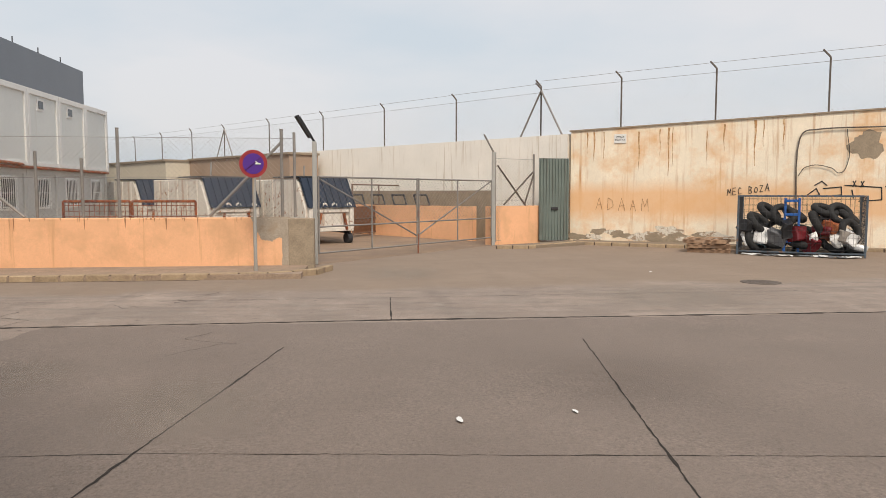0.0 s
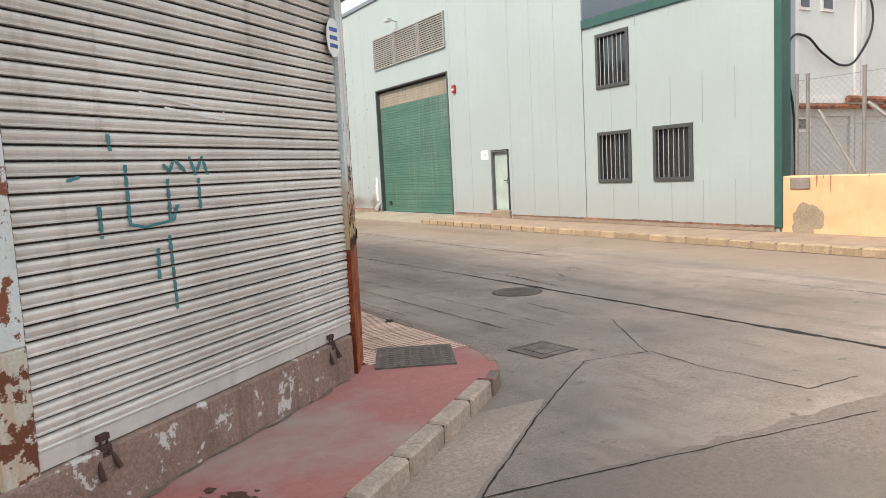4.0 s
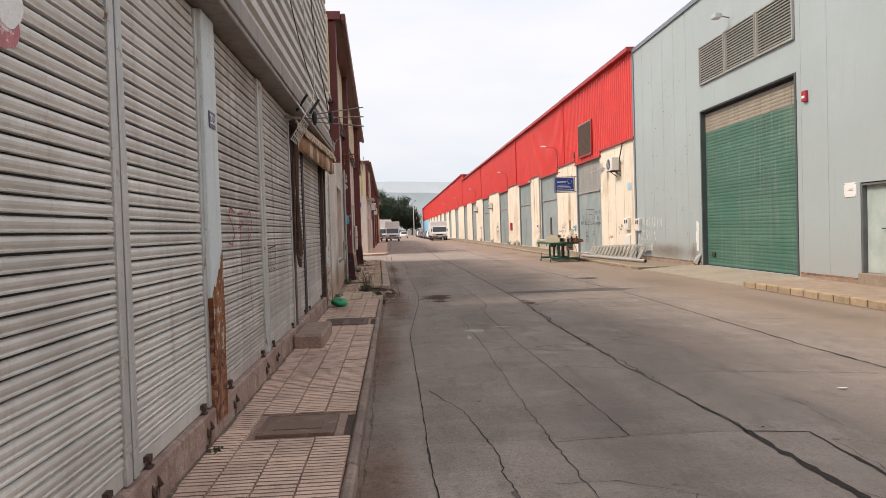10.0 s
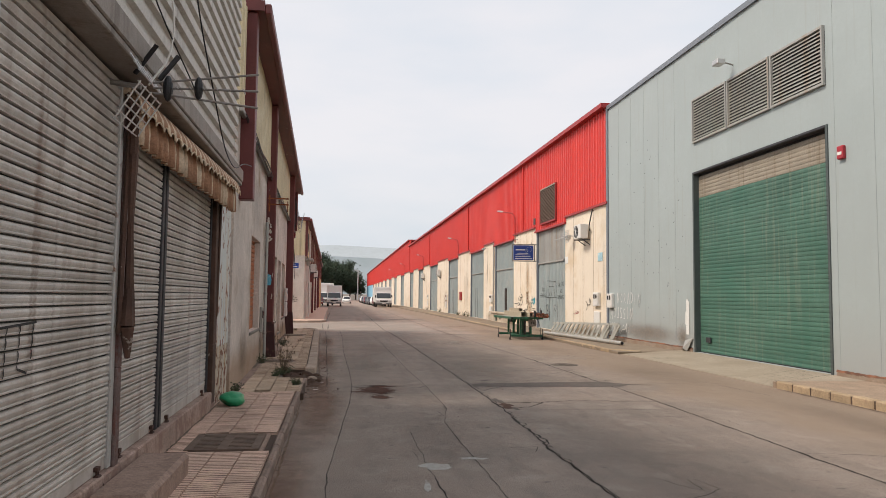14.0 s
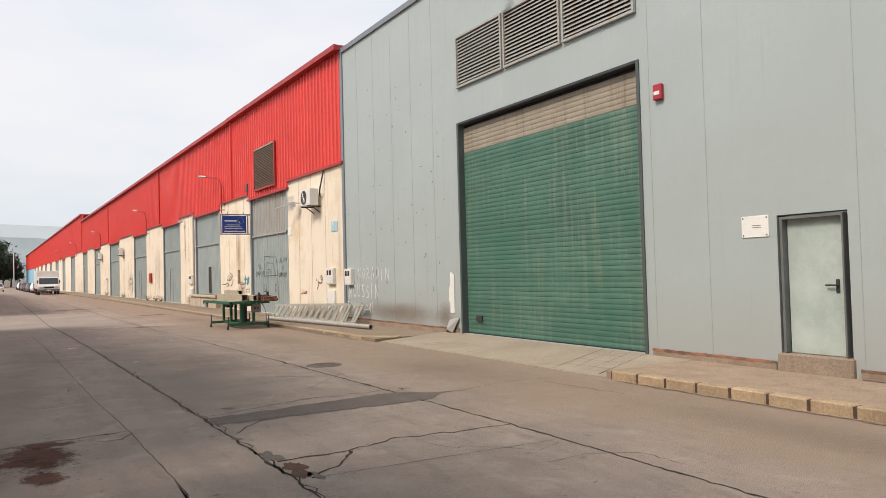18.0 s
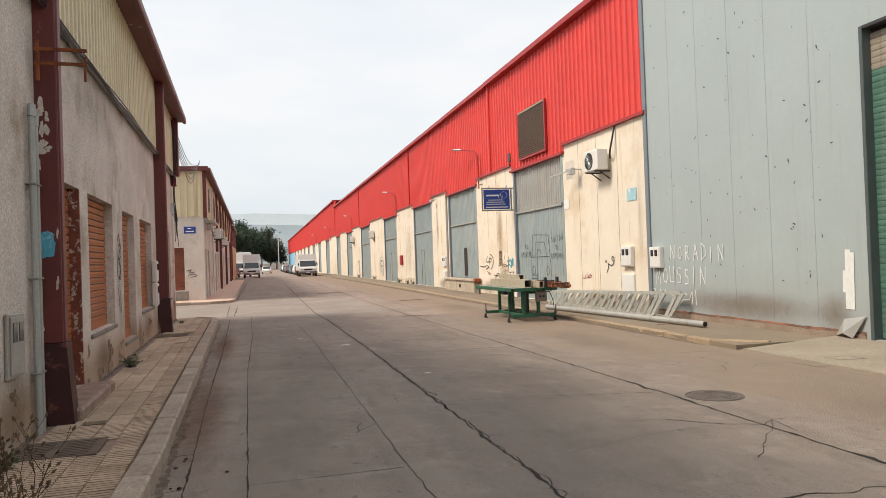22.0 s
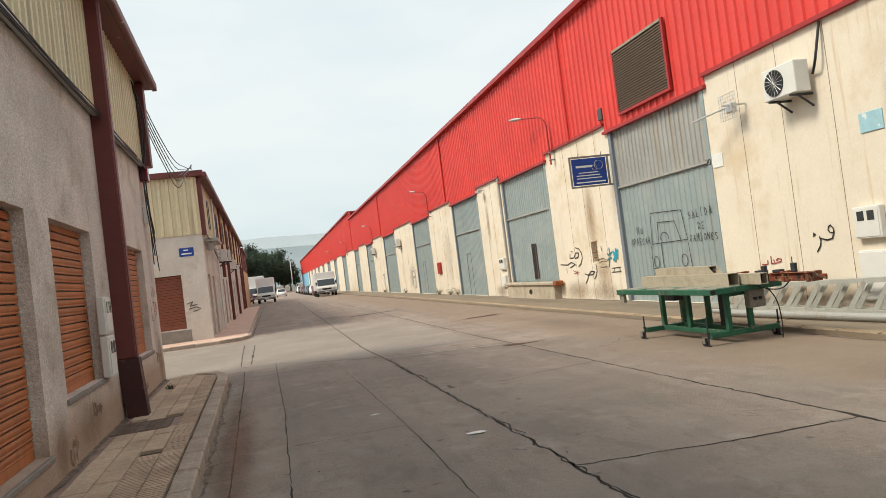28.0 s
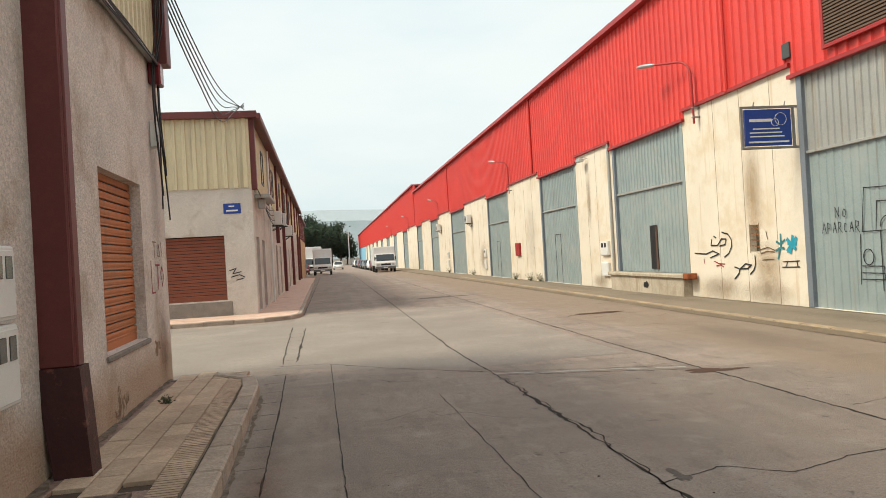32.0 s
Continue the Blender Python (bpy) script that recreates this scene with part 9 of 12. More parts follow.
cable("cable", [(19.0, W0 - 0.15, 0.6), (18.95, W0 - 0.15, 2.4), (18.9, W0 - 0.1, 3.95), (19.4, W0 - 0.1, 4.05), (20.0, W0 - 0.1, 3.73), (20.8, W0 - 0.1, 3.5), (21.3, W0 - 0.1, 3.7), (21.85, W0 - 0.1, 4.7), (21.6, W0, 5.2), (20.6, W0 + 0.3, 5.3)], 0.026, M_BLACK, "thick black hose looping over the cabins")
wt = thing("solar_water_heater", "yellow water tank beside a tilted solar panel on the cabin roof", "water heater")
bm = BM()
bar(bm, (22.1, 13.2, 5.25), (22.1, 13.2, 6.2), 0.3, 20)
bar(bm, (22.1, 13.2, 6.2), (22.1, 13.2, 6.3), 0.3, 20, 0.15)
part("tank", bm, mat("ochre_yellow_tank", (0.68, 0.40, 0.07), 0.55, vary=0.12, scale=3), wt)
bm = BM()
vs = [bm.verts.new(p) for p in ((19.6, 12.4, 5.3), (21.4, 12.4, 6.0), (21.4, 14.0, 6.0), (19.6, 14.0, 5.3), (19.65, 12.4, 5.23), (21.45, 12.4, 5.93), (21.45, 14.0, 5.93), (19.65, 14.0, 5.23))]
for f in ((0, 1, 2, 3), (7, 6, 5, 4), (0, 4, 5, 1), (1, 5, 6, 2), (2, 6, 7, 3), (3, 7, 4, 0)):
    bm.faces.new([vs[i] for i in f])
bmesh.ops.recalc_face_normals(bm, faces=bm.faces)
part("panel", bm, M_ALU, wt)
for x, z in ((21.35, 5.95), (20.6, 5.63)):
    bm = BM()
    bar(bm, (x, 12.5, 5.25), (x, 12.5, z), 0.025, 6)
    part("stand", bm, M_STEEL, wt)
# roof spikes on the hall side
bm = BM()
for k in range(9):
    x = 22.0 + 2.7 * k
    bar(bm, (x, 17.7, 8.95), (x, 17.7, 9.25), 0.03, 6)
tagged(finish("roof_spikes", bm, M_DARKSTEEL), "small dark spikes on the hall roof edge", "roof spike")


def chain_link(bm, a, b, z0, z1, step=0.14, r=0.0026):
    """Diagonal wire mesh between two posts."""
    a, b = Vector(a), Vector(b)
    d = b - a
    L, H = d.length, z1 - z0
    d.normalize()
    n = int((L + H) / step)
    for k in range(n):
        u = k * step
        for up in (True, False):
            p0, p1 = (u, 0.0), (u - H, H)
            if p1[0] < 0:
                p1 = (0.0, u)
            if p0[0] > L:
                p0 = (L, u - L)
            if p0[1] > H or p1[1] < p0[1]:
                continue
            q = [Vector((*(a + d * (x if up else L - x)), z0 + z)) for x, z in (p0, p1)]
            if (q[1] - q[0]).length > 0.02:
                bar(bm, q[0], q[1], r, 3)
    return bm


def fence(name, label, pts, z0, z1, post_h, bend=0.0, step=0.14, every=2.5, r=0.035):
    t = thing(name, label, "wire fence", "wire fences")
    for a, b in zip(pts, pts[1:]):
        a, b = Vector(a), Vector(b)
        n = max(1, round((b - a).length / every))
        for i in range(n + 1):
            p = a + (b - a) * i / n
            bm = BM()
            bar(bm, (*p, z0), (*p, z0 + post_h), r, 7)
            if bend:
                nrm = Vector((-(b - a).y, (b - a).x)).normalized() * bend
                bar(bm, (*p, z0 + post_h), (p.x + nrm.x, p.y + nrm.y, z0 + post_h + abs(bend)), r, 7)
            part("post", bm, M_STEEL, t)
        bm = BM()
        chain_link(bm, a, b, z0 + 0.02, z1, step)
        for z in (z0 + 0.05, (z0 + z1) / 2, z1):
            bar(bm, (*a, z), (*b, z), 0.005, 4)
        tagged(part("wire_mesh", bm, M_STEEL, t), kind="stuff")
    return t


fence("chain_link_fence", "grey chain-link fence with braced posts on the orange wall", [(18.75, 11.6), (18.75, 2.6)], 1.24, 3.1, 2.0, step=0.12, every=9.0)
for y, h in ((11.4, 3.2), (10.3, 3.2), (9.66, 2.4), (8.45, 2.75), (7.44, 2.6), (6.63, 3.3), (2.9, 3.3)):
    bm = BM()
    bar(bm, (18.79, y, 1.2), (18.79, y, h), 0.038, 8)
    bar(bm, (18.79, y, h), (18.79, y, h + 0.02), 0.045, 8)
    tagged(finish("fence_post", bm, M_STEEL), "thin grey fence post on the orange wall", "fence post", "posts on the orange wall")
BW = (Vector((73.0, 31.6)) - Vector((27.3, -6.3))).normalized()
MWP = [(MW @ Vector((0.15, s, 0))).xy for s in (-1.75, -4.9, -8.27, -12.0, -16.0, -20.0)]
BWP = [Vector((27.4, -6.35)) + BW * s for s in (1.1, 5.5, 10.1, 14.85, 19.9, 24.9, 29.1, 33.5, 38.0, 44.0, 50.0)]


M_RUSTGREY = mat("brown_grey_weathered_steel", (0.15, 0.125, 0.105), 0.7, 0.2, vary=0.25, scale=6)


def wall_fence(label, pts, z_at, step):
    t = thing("boundary_fence", label, "wire fence", "wire fences")
    for p in pts:
        z = z_at(p)
        bm = BM()
        bar(bm, (*p, z), (*p, z + 1.75), 0.03, 7)
        bar(bm, (*p, z + 1.75), (p.x + 0.12, p.y + 0.18, z + 2.0), 0.03, 7)
        part("post", bm, M_RUSTGREY, t)
    for a, b in zip(pts, pts[1:]):
        bm = BM()
        chain_link(bm, a, b, z_at(a) + 0.05, z_at(a) + 1.6, step, 0.0016)
        tagged(part("wire_mesh", bm, M_STEEL, t), kind="stuff")
        for z in (1.62, 1.95):
            bm = BM()
            bar(bm, (*a, z_at(a) + z), (*b, z_at(b) + z), 0.006, 4)
            part("wire", bm, M_STEEL, t)


wall_fence("tall wire fence with bent posts on the boundary wall", [BWP[0], *MWP], lambda p: 4.05 + 0.036 * max(0.0, (MW.inverted() @ Vector((*p, 0))).y * -1), 0.16)
wall_fence("tall wire fence with bent posts on the rear wall", BWP, lambda p: 3.95, 0.2)
for x, y in ((BWP[0].x, BWP[0].y), (BWP[5].x, BWP[5].y)):
    bm = BM()
    for dx, dy in ((0.75, 0.62), (-0.75, -0.62)):
        bar(bm, (x, y, 5.65), (x + dx, y + dy, 3.95), 0.035, 7)
    tagged(finish("fence_brace", bm, M_STEEL), "slanted steel braces of a fence post", "fence brace")
# gate
G0, G1 = Vector((19.75, 2.2)), Vector((25.82, -3.42))
gt = thing("yard_gate", "closed double gate of thin grey braced tube with wire", "gate")
dirg = (G1 - G0).normalized()
half = (G1 - G0).length / 2


def gp(u, z, off=0.0):
    p = G0 + dirg * u
    return Vector((p.x - dirg.y * off, p.y + dirg.x * off, z))


for k in range(2):
    u0, u1 = (0.12, half - 0.04) if k == 0 else (half + 0.04, 2 * half - 0.12)
    bm = BM()
    for p, q in ((gp(u0, 0.25), gp(u0, 2.25)), (gp(u1, 0.25), gp(u1, 2.25)), (gp(u0, 0.28), gp(u1, 0.28)), (gp(u0, 2.22), gp(u1, 2.22)), (gp((u0 + u1) / 2, 0.28), gp((u0 + u1) / 2, 2.22)), (gp(u0, 0.95), gp(u1, 0.95))):
        bar(bm, p, q, 0.023, 8)
    leaf = part("gate_leaf", bm, M_STEEL, gt)
    bm = BM()
    bar(bm, gp(u0 if k == 0 else u1, 2.2, 0.03), gp(u1 if k == 0 else u0, 0.55, 0.03), 0.022, 7)
    part("brace", bm, M_STEEL, leaf)
    bm = BM()
    chain_link(bm, gp(u0, 0).xy, gp(u1, 0).xy, 1.0, 2.2, 0.16, 0.0035)
    tagged(part("wire_mesh", bm, M_STEEL, leaf), kind="stuff")
bm = BM()
boxm(bm, gp(half - 0.06, 1.1, -0.05), gp(half + 0.06, 1.3, 0.05), 0.01)
bar(bm, gp(half, 0.02), gp(half, 0.6), 0.018, 6)
part("latch", bm, M_RUST, gt, "rusty latch and drop bolt")
for u, h, lab in ((0.0, 3.1, "grey square gate post with a black floodlight on top"), (2 * half, 3.2, "grey gate post with a bent arm")):
    p = thing("gate_post", lab, "gate post", "posts of the yard gate")
    bm = BM()
    q = gp(u, 0)
    boxm(bm, (q.x - 0.055, q.y - 0.055, 0), (q.x + 0.055, q.y + 0.055, h), 0.008)
    part("shaft", bm, M_GALV, p)
    bm = BM()
    bar(bm, (q.x, q.y, h), (q.x - 0.1, q.y + 0.35, h + 0.6), 0.03, 7)
    if u == 0:
        beam(bm, (q.x - 0.02, q.y + 0.1, h + 0.1), (q.x - 0.16, q.y + 0.42, h + 0.62), 0.16, 0.07)
    part("top_arm", bm, M_BLACK if u == 0 else M_STEEL, p)
fence("gate_side_fence", "short braced wire fence beside the gate", [(25.95, -3.5), (27.0, -5.1)], 0.1, 3.0, 3.1, step=0.14, every=2.0)
bm = BM()
prism(bm, [(25.9, -3.35), (26.95, -5.35), (27.25, -5.2), (26.15, -3.2)], 0.0, 1.35)
tagged(finish("wall_orange_right", bm, M_ORANGEWALL), "low peach-orange wall piece beside the gate", "wall", kind="structure")
MD = Matrix.Translation((26.95, -6.45, 0)) @ pose(0, 0, 0, 0, 0, 8)
dr = tagged(ribbed_sheet("corrugated_door", (0.0, 0.05), 1.15, 0.1, 3.05, 0.12, -0.03, mat("green_grey_corrugated_sheet", (0.17, 0.21, 0.19), 0.6, 0.2, vary=0.12, scale=2, third=(0.12, 0.12, 0.10), streak=0.3), MD, "", thick=0.04),
            "narrow green-grey corrugated metal door in the wall", "door")
bm = BM()
boxm(bm, (-0.08, 0.5, 1.2), (-0.03, 0.75, 1.3), 0.01)
part("bolt", bm, M_DARKSTEEL, dr, "", MD)
# no-parking sign
ns = thing("no_parking_sign", "round red and violet no-parking sign on a grey pole", "road sign")
NS = Matrix.Translation((17.42, 3.34, 0))
bm = BM()
bar(bm, (0, 0, 0.1), (0, 0, 2.7), 0.04, 10)
part("pole", bm, M_GALV, ns, "", NS)
for r, x, m_, nm in ((0.30, -0.05, M_GRAFRED, "rim_disc"), (0.225, -0.056, mat("violet_blue_enamel", (0.09, 0.03, 0.26), 0.4, vary=0.08, scale=4, bump=0), "inner_disc")):
    bm = BM()
    bmesh.ops.create_cone(bm, cap_ends=True, segments=36, radius1=r, radius2=r, depth=0.008, matrix=Matrix(((0, 0, 1, x), (1, 0, 0, 0), (0, 1, 0, 2.45), (0, 0, 0, 1))))
    part(nm, bm, m_, ns, "", NS)
bm = BM()
beam(bm, (-0.064, -0.17, 2.59), (-0.064, 0.17, 2.31), 0.028, 0.006)
part("cross_bar", bm, mat("faded_purple_enamel", (0.15, 0.03, 0.14), 0.45, vary=0.1, scale=5, bump=0), ns, "red slanting bar", NS)
bm = BM()
beam(bm, (-0.07, -0.16, 2.45), (-0.07, -0.05, 2.45), 0.02, 0.03)
beam(bm, (-0.07, -0.05, 2.5), (-0.07, -0.12, 2.45), 0.02, 0.02)
part("arrow", bm, M_WHITEPAINT, ns, "small white arrow", NS)
M_DRIP = mat("brown_paint_drip", (0.40, 0.20, 0.10), 0.9, vary=0.3, scale=9, bump=0)
M_BROWNTUBE = mat("brown_rusted_tube", (0.22, 0.14, 0.10), 0.8, 0.1, vary=0.3, scale=6)
# plaque on the orange wall, bare patches
bm = BM()
boxm(bm, (GX - 0.03, 11.2, 0.98), (GX, 11.62, 1.2), 0.006)
tagged(finish("stone_plaque", bm, M_GREY), "small grey plaque on the orange wall", "plaque")
for cx, cz, r, sd in ((11.25, 0.42, 0.30, 3), (11.35, 0.2, 0.22, 7)):
    bm = BM()
    blob(bm, 0, 0, r, sd, 0, 1.0, 1.0, 22, 0.35)
    part("bare_patch", bm, M_BAREPLASTER, wall_orange, "flaked bare render", Matrix(((0, 0, -1, GX - 0.003 - 0.001 * (sd % 5)), (-1, 0, 0, cx), (0, 1, 0, cz), (0, 0, 0, 1))))
bm = BM()
rb_ = random.Random(8)
ring = [(3.62, 1.262), (3.5, 0.98), (3.36, 0.72), (3.12, 0.68), (2.98, 0.78), (2.9, 0.75), (2.9, 0.02), (2.7, 0.02), (2.7, 1.262)]
bm.faces.new([bm.verts.new((GX - 0.0045, a + (b - a) * i / 9 + rb_.uniform(-0.014, 0.014), c + (d - c) * i / 9 + (rb_.uniform(-0.014, 0.014) if c < 1.2 else 0.0))) for (a, c), (b, d) in zip(ring, ring[1:] + ring[:1]) for i in range(9)])
part("bare_patch", bm, mat("grey_cement_render", (0.44, 0.375, 0.30), 0.95, vary=0.18, scale=3, second=(0.34, 0.27, 0.20), patch=0.3, patch_scale=3, patch_edge=0.1, bump=0.4), wall_orange, "bare grey cement render at the wall's end")
# drips below the top of the orange wall
rd_ = random.Random(71)
for k in range(34):
    y, l, w = rd_.uniform(3.7, 11.2), 0.05 + 0.35 * rd_.random() ** 3, rd_.uniform(0.006, 0.02)
    bm = BM()
    bm.faces.new([bm.verts.new((GX - 0.004 - 0.00004 * k, y + a, z)) for a, z in ((-w, 1.245), (-w * 0.8, 1.245 - 0.5 * l), (-w * 0.2, 1.245 - l), (w * 0.3, 1.245 - 0.9 * l), (w * 0.7, 1.245 - 0.4 * l), (w, 1.245))])
    part("drip", bm, M_DRIP, wall_orange)
for y0, z0, y1, z1 in ((11.2, 2.5, 10.45, 1.26), (10.25, 2.55, 8.75, 1.26), (2.9, 3.02, 4.6, 1.26)):
    bm = BM()
    bar(bm, (18.83, y0, z0), (18.83, y1, z1), 0.034, 8)
    tagged(finish("fence_brace", bm, M_STEEL), "slanting grey brace of the chain-link fence", "fence brace", "braces of the fence")
for a, b in (((26.0, -3.6, 2.75), (26.75, -4.75, 1.36)), ((26.95, -5.05, 2.55), (26.15, -3.85, 1.4)), ((26.97, -5.1, 2.5), (26.7, -4.7, 1.38))):
    bm = BM()
    bar(bm, a, b, 0.03, 8)
    tagged(finish("fence_brace", bm, M_RUSTGREY), "crossed steel brace beside the gate", "fence brace", "braces of the fence")
# open inner gate in the yard
ig = thing("inner_gate", "open rusty tube gate standing in the yard", "gate")
A_, B_ = Vector((30.6, 1.5, 0)), Vector((35.3, -1.1, 0))
for k, (u, w_) in enumerate(((0.0, 0.04), (0.42, 0.028), (1.0, 0.04))):
    bm = BM()
    q = A_ + (B_ - A_) * u
    bar(bm, q + Vector((0, 0, 0.05)), q + Vector((0, 0, 2.16)), w_, 8)
    part("upright", bm, M_BROWNTUBE, ig)
for z in (0.15, 0.75, 2.14):
    bm = BM()
    bar(bm, A_ + Vector((0, 0, z)), B_ + Vector((0, 0, z)), 0.028, 8)
    part("rail", bm, M_BROWNTUBE, ig)
bm = BM()
bm.faces.new([bm.verts.new(v) for v in (A_ + Vector((0, 0, 0.15)), B_ + Vector((0, 0, 0.15)), B_ + Vector((0, 0, 1.25)), A_ + Vector((0, 0, 1.25)))])
bmesh.ops.solidify(bm, geom=list(bm.faces), thickness=0.01)
part("sheet", bm, mat("rusty_brown_gate_sheet", (0.36, 0.19, 0.11), 0.9, vary=0.2, scale=2, second=(0.26, 0.13, 0.08), patch=0.35, patch_scale=2, patch_edge=0.12), ig, "rust-brown lower sheet")
# mesh racks leaning behind the orange wall
rk = thing("mesh_racks", "rusty mesh panels leaning behind the orange wall", "mesh panel")
for y0, y1 in ((4.95, 6.4), (6.45, 7.95)):
    bm = BM()
    for p, q in (((19.0, y0, 0.9), (19.0, y1, 0.9)), ((18.97, y0, 1.62), (18.97, y1, 1.62)), ((19.0, y0, 0.0), (18.97, y0, 1.62)), ((19.0, y1, 0.0), (18.97, y1, 1.62))):
        bar(bm, p, q, 0.03, 6)
    for k in range(14):
        y = y0 + (y1 - y0) * k / 13
        bar(bm, (19.0, y, 0.9), (18.97, y, 1.62), 0.008, 4)
    for k in range(5):
        z = 1.0 + 0.13 * k
        bar(bm, (18.98, y0, z), (18.98, y1, z), 0.008, 4)
    part("mesh_panel", bm, M_RUST, rk)


M_CHIPWHITE = mat("chipped_white_paint_on_rust", (0.74, 0.70, 0.63), 0.7, vary=0.1, scale=2, second=(0.30, 0.14, 0.07), patch=0.26, patch_scale=5, patch_edge=0.03, third=(0.42, 0.25, 0.15), streak=0.28, grit=0.15)


def compactor(m, label):
    """A roll-off waste container: white body, steep ribbed lid, hook frame and rollers at the rear."""
    t = thing("waste_container", label, "waste container", "waste containers in the yard")
    bm = BM()
    pr = [(0.0, 0.5), (0.0, 1.25), (0.55, 2.22), (0.62, 2.3), (4.6, 2.3), (4.6, 0.5)]
    lo = [bm.verts.new((-1.0, y, z)) for y, z in pr]
    hi = [bm.verts.new((1.0, y, z)) for y, z in pr]
    for i in range(6):
        bm.faces.new((lo[i], lo[(i + 1) % 6], hi[(i + 1) % 6], hi[i]))
    bm.faces.new(lo[::-1])
    bm.faces.new(hi)
    bmesh.ops.recalc_face_normals(bm, faces=bm.faces)
    bmesh.ops.bevel(bm, geom=list(bm.edges), offset=0.03, segments=1, affect="EDGES")
    part("body", bm, M_CHIPWHITE, t, "", m)
    for x in (-1.03, 1.0):
        for y in (0.8, 1.6, 2.4, 3.2, 4.0):
            bm = BM()
            boxm(bm, (x, y - 0.04, 0.52), (x + 0.03, y + 0.04, 2.26), 0.008)
            part("side_rib", bm, M_CHIPWHITE, t, "", m)
    bm = BM()
    q = [(-0.97, -0.16, 1.3), (0.97, -0.16, 1.3), (0.97, 0.44, 2.36), (-0.97, 0.44, 2.36)]
    lo = [bm.verts.new(v) for v in q]
    hi = [bm.verts.new((x, y + 0.05, z + 0.03)) for x, y, z in q]
    for f in ((0, 1, 2, 3), ):
        bm.faces.new([lo[i] for i in f])
        bm.faces.new([hi[i] for i in reversed(f)])
    for i in range(4):
        bm.faces.new((lo[i], lo[(i + 1) % 4], hi[(i + 1) % 4], hi[i]))
    bmesh.ops.recalc_face_normals(bm, faces=bm.faces)
    lid = part("lid", bm, M_NAVY, t, "dark navy lid", m)
    for k in range(8):
        x = -0.93 + 0.266 * k
        bm = BM()
        beam(bm, (x, -0.18, 1.3), (x, 0.42, 2.36), 0.035, 0.05)
        part("lid_rib", bm, M_NAVY, lid, "", m)
    bm = BM()
    boxm(bm, (-1.04, 0.42, 2.34), (1.04, 2.3, 2.40), 0.012)
    part("lid_rim", bm, M_DARKSTEEL, lid, "thin dark rim", m)
    bm = BM()
    for a, b in (((-0.9, -0.12, 0.45), (-0.74, 0.0, 1.28)), ((0.74, -0.12, 0.45), (0.9, 0.0, 1.28)), ((-0.74, -0.1, 1.12), (0.74, 0.0, 1.26)), ((-0.74, -0.1, 0.45), (0.74, 0.0, 0.6)), ((-0.5, -0.06, 0.64), (0.5, 0.0, 1.08))):
        boxm(bm, a, b, 0.015)
    rear = part("rear_frame", bm, M_CHIPWHITE, t, "chipped white hook frame with rust", m)
    for x in (-0.28, 0.1, 0.72):
        bm = BM()
        for i in range(7):
            a0, a1 = math.pi * i / 7, math.pi * (i + 1) / 7
            bar(bm, (x + 0.11 * math.cos(a0), -0.1, 1.26 + 0.18 * math.sin(a0)), (x + 0.11 * math.cos(a1), -0.1, 1.26 + 0.18 * math.sin(a1)), 0.035, 6)
        part("hook", bm, M_CHIPWHITE, rear, "", m)
    for x in (-0.6, 0.6):
        bm = BM()
        beam(bm, (x, -0.14, 0.5), (x * 0.75, -0.16, 1.1), 0.09, 0.06)
        part("ram", bm, M_RUST, rear, "rusty hydraulic ram", m)
    for x in (-0.8, 0.8):
        bm = BM()
        bar(bm, (x - 0.09, 0.12, 0.19), (x + 0.09, 0.12, 0.19), 0.19, 16)
        part("roller", bm, M_DARKSTEEL, t, "", m)
        bm = BM()
        boxm(bm, (x - 0.05, 0.0, 0.36), (x + 0.05, 4.4, 0.52), 0.01)
        boxm(bm, (x - 0.05, 3.9, 0.0), (x + 0.05, 4.3, 0.36), 0.01)
        part("skid", bm, M_DARKSTEEL, t, "", m)
    return t


compactor(Matrix.Translation((27.0, 2.2, 0)) @ pose(0, 0, 0, 0, 0, -56), "white chipped waste container with a dark navy lid behind the gate")
compactor(Matrix.Translation((27.55, 5.6, 0)) @ pose(0, 0, 0, 0, 0, -52), "white waste container with a dark navy lid in the yard")
compactor(Matrix.Translation((33.2, 9.6, 0)) @ pose(0, 0, 0, 0, 0, -48), "white waste container at the back of the yard")
NB = Vector((-BW.y, BW.x))


def yard(u, off, z=0.0):
    """A place along the rear wall, off towards the street."""
    q = Vector((27.3, -6.3)) + BW * u + NB * off
    return Vector((q.x, q.y, z))


for nm, u0, u1, o0, o1, h, m_, lab in (("wall_yard_low", 2.6, 14.4, 1.9, 2.1, 1.3, M_ORANGEWALL, "low orange wall at the back of the yard"),
                                       ("wall_yard_dark", 2.6, 14.4, 0.9, 1.1, 1.9, M_BAREPLASTER, "dark grey strip wall behind the low orange wall")):
    bm = BM()
    prism(bm, [yard(u0, o1).xy, yard(u0, o0).xy, yard(u1, o0).xy, yard(u1, o1).xy], 0.0, h)
    tagged(finish(nm, bm, m_), lab, "wall", kind="structure")
bm = BM()
prism(bm, [(19.2, 2.5), (19.9, 2.05), (25.9, -3.5), (27.6, -5.2), yard(36, 0.6).xy, yard(36, 13).xy, (19.2, 11.0)], -0.02, 0.006)
tagged(finish("ground_yard", bm, mat("brown_dusty_yard", (0.32, 0.225, 0.155), 0.95, vary=0.2, scale=0.7, second=(0.22, 0.16, 0.12), patch=0.4, patch_scale=0.5, patch_edge=0.15, bump=0.4)), "brown dusty yard ground behind the gate", "ground", kind="structure")
ys = thing("yard_shed", "long flat-roofed shed with a brown front along the rear wall", "shed")
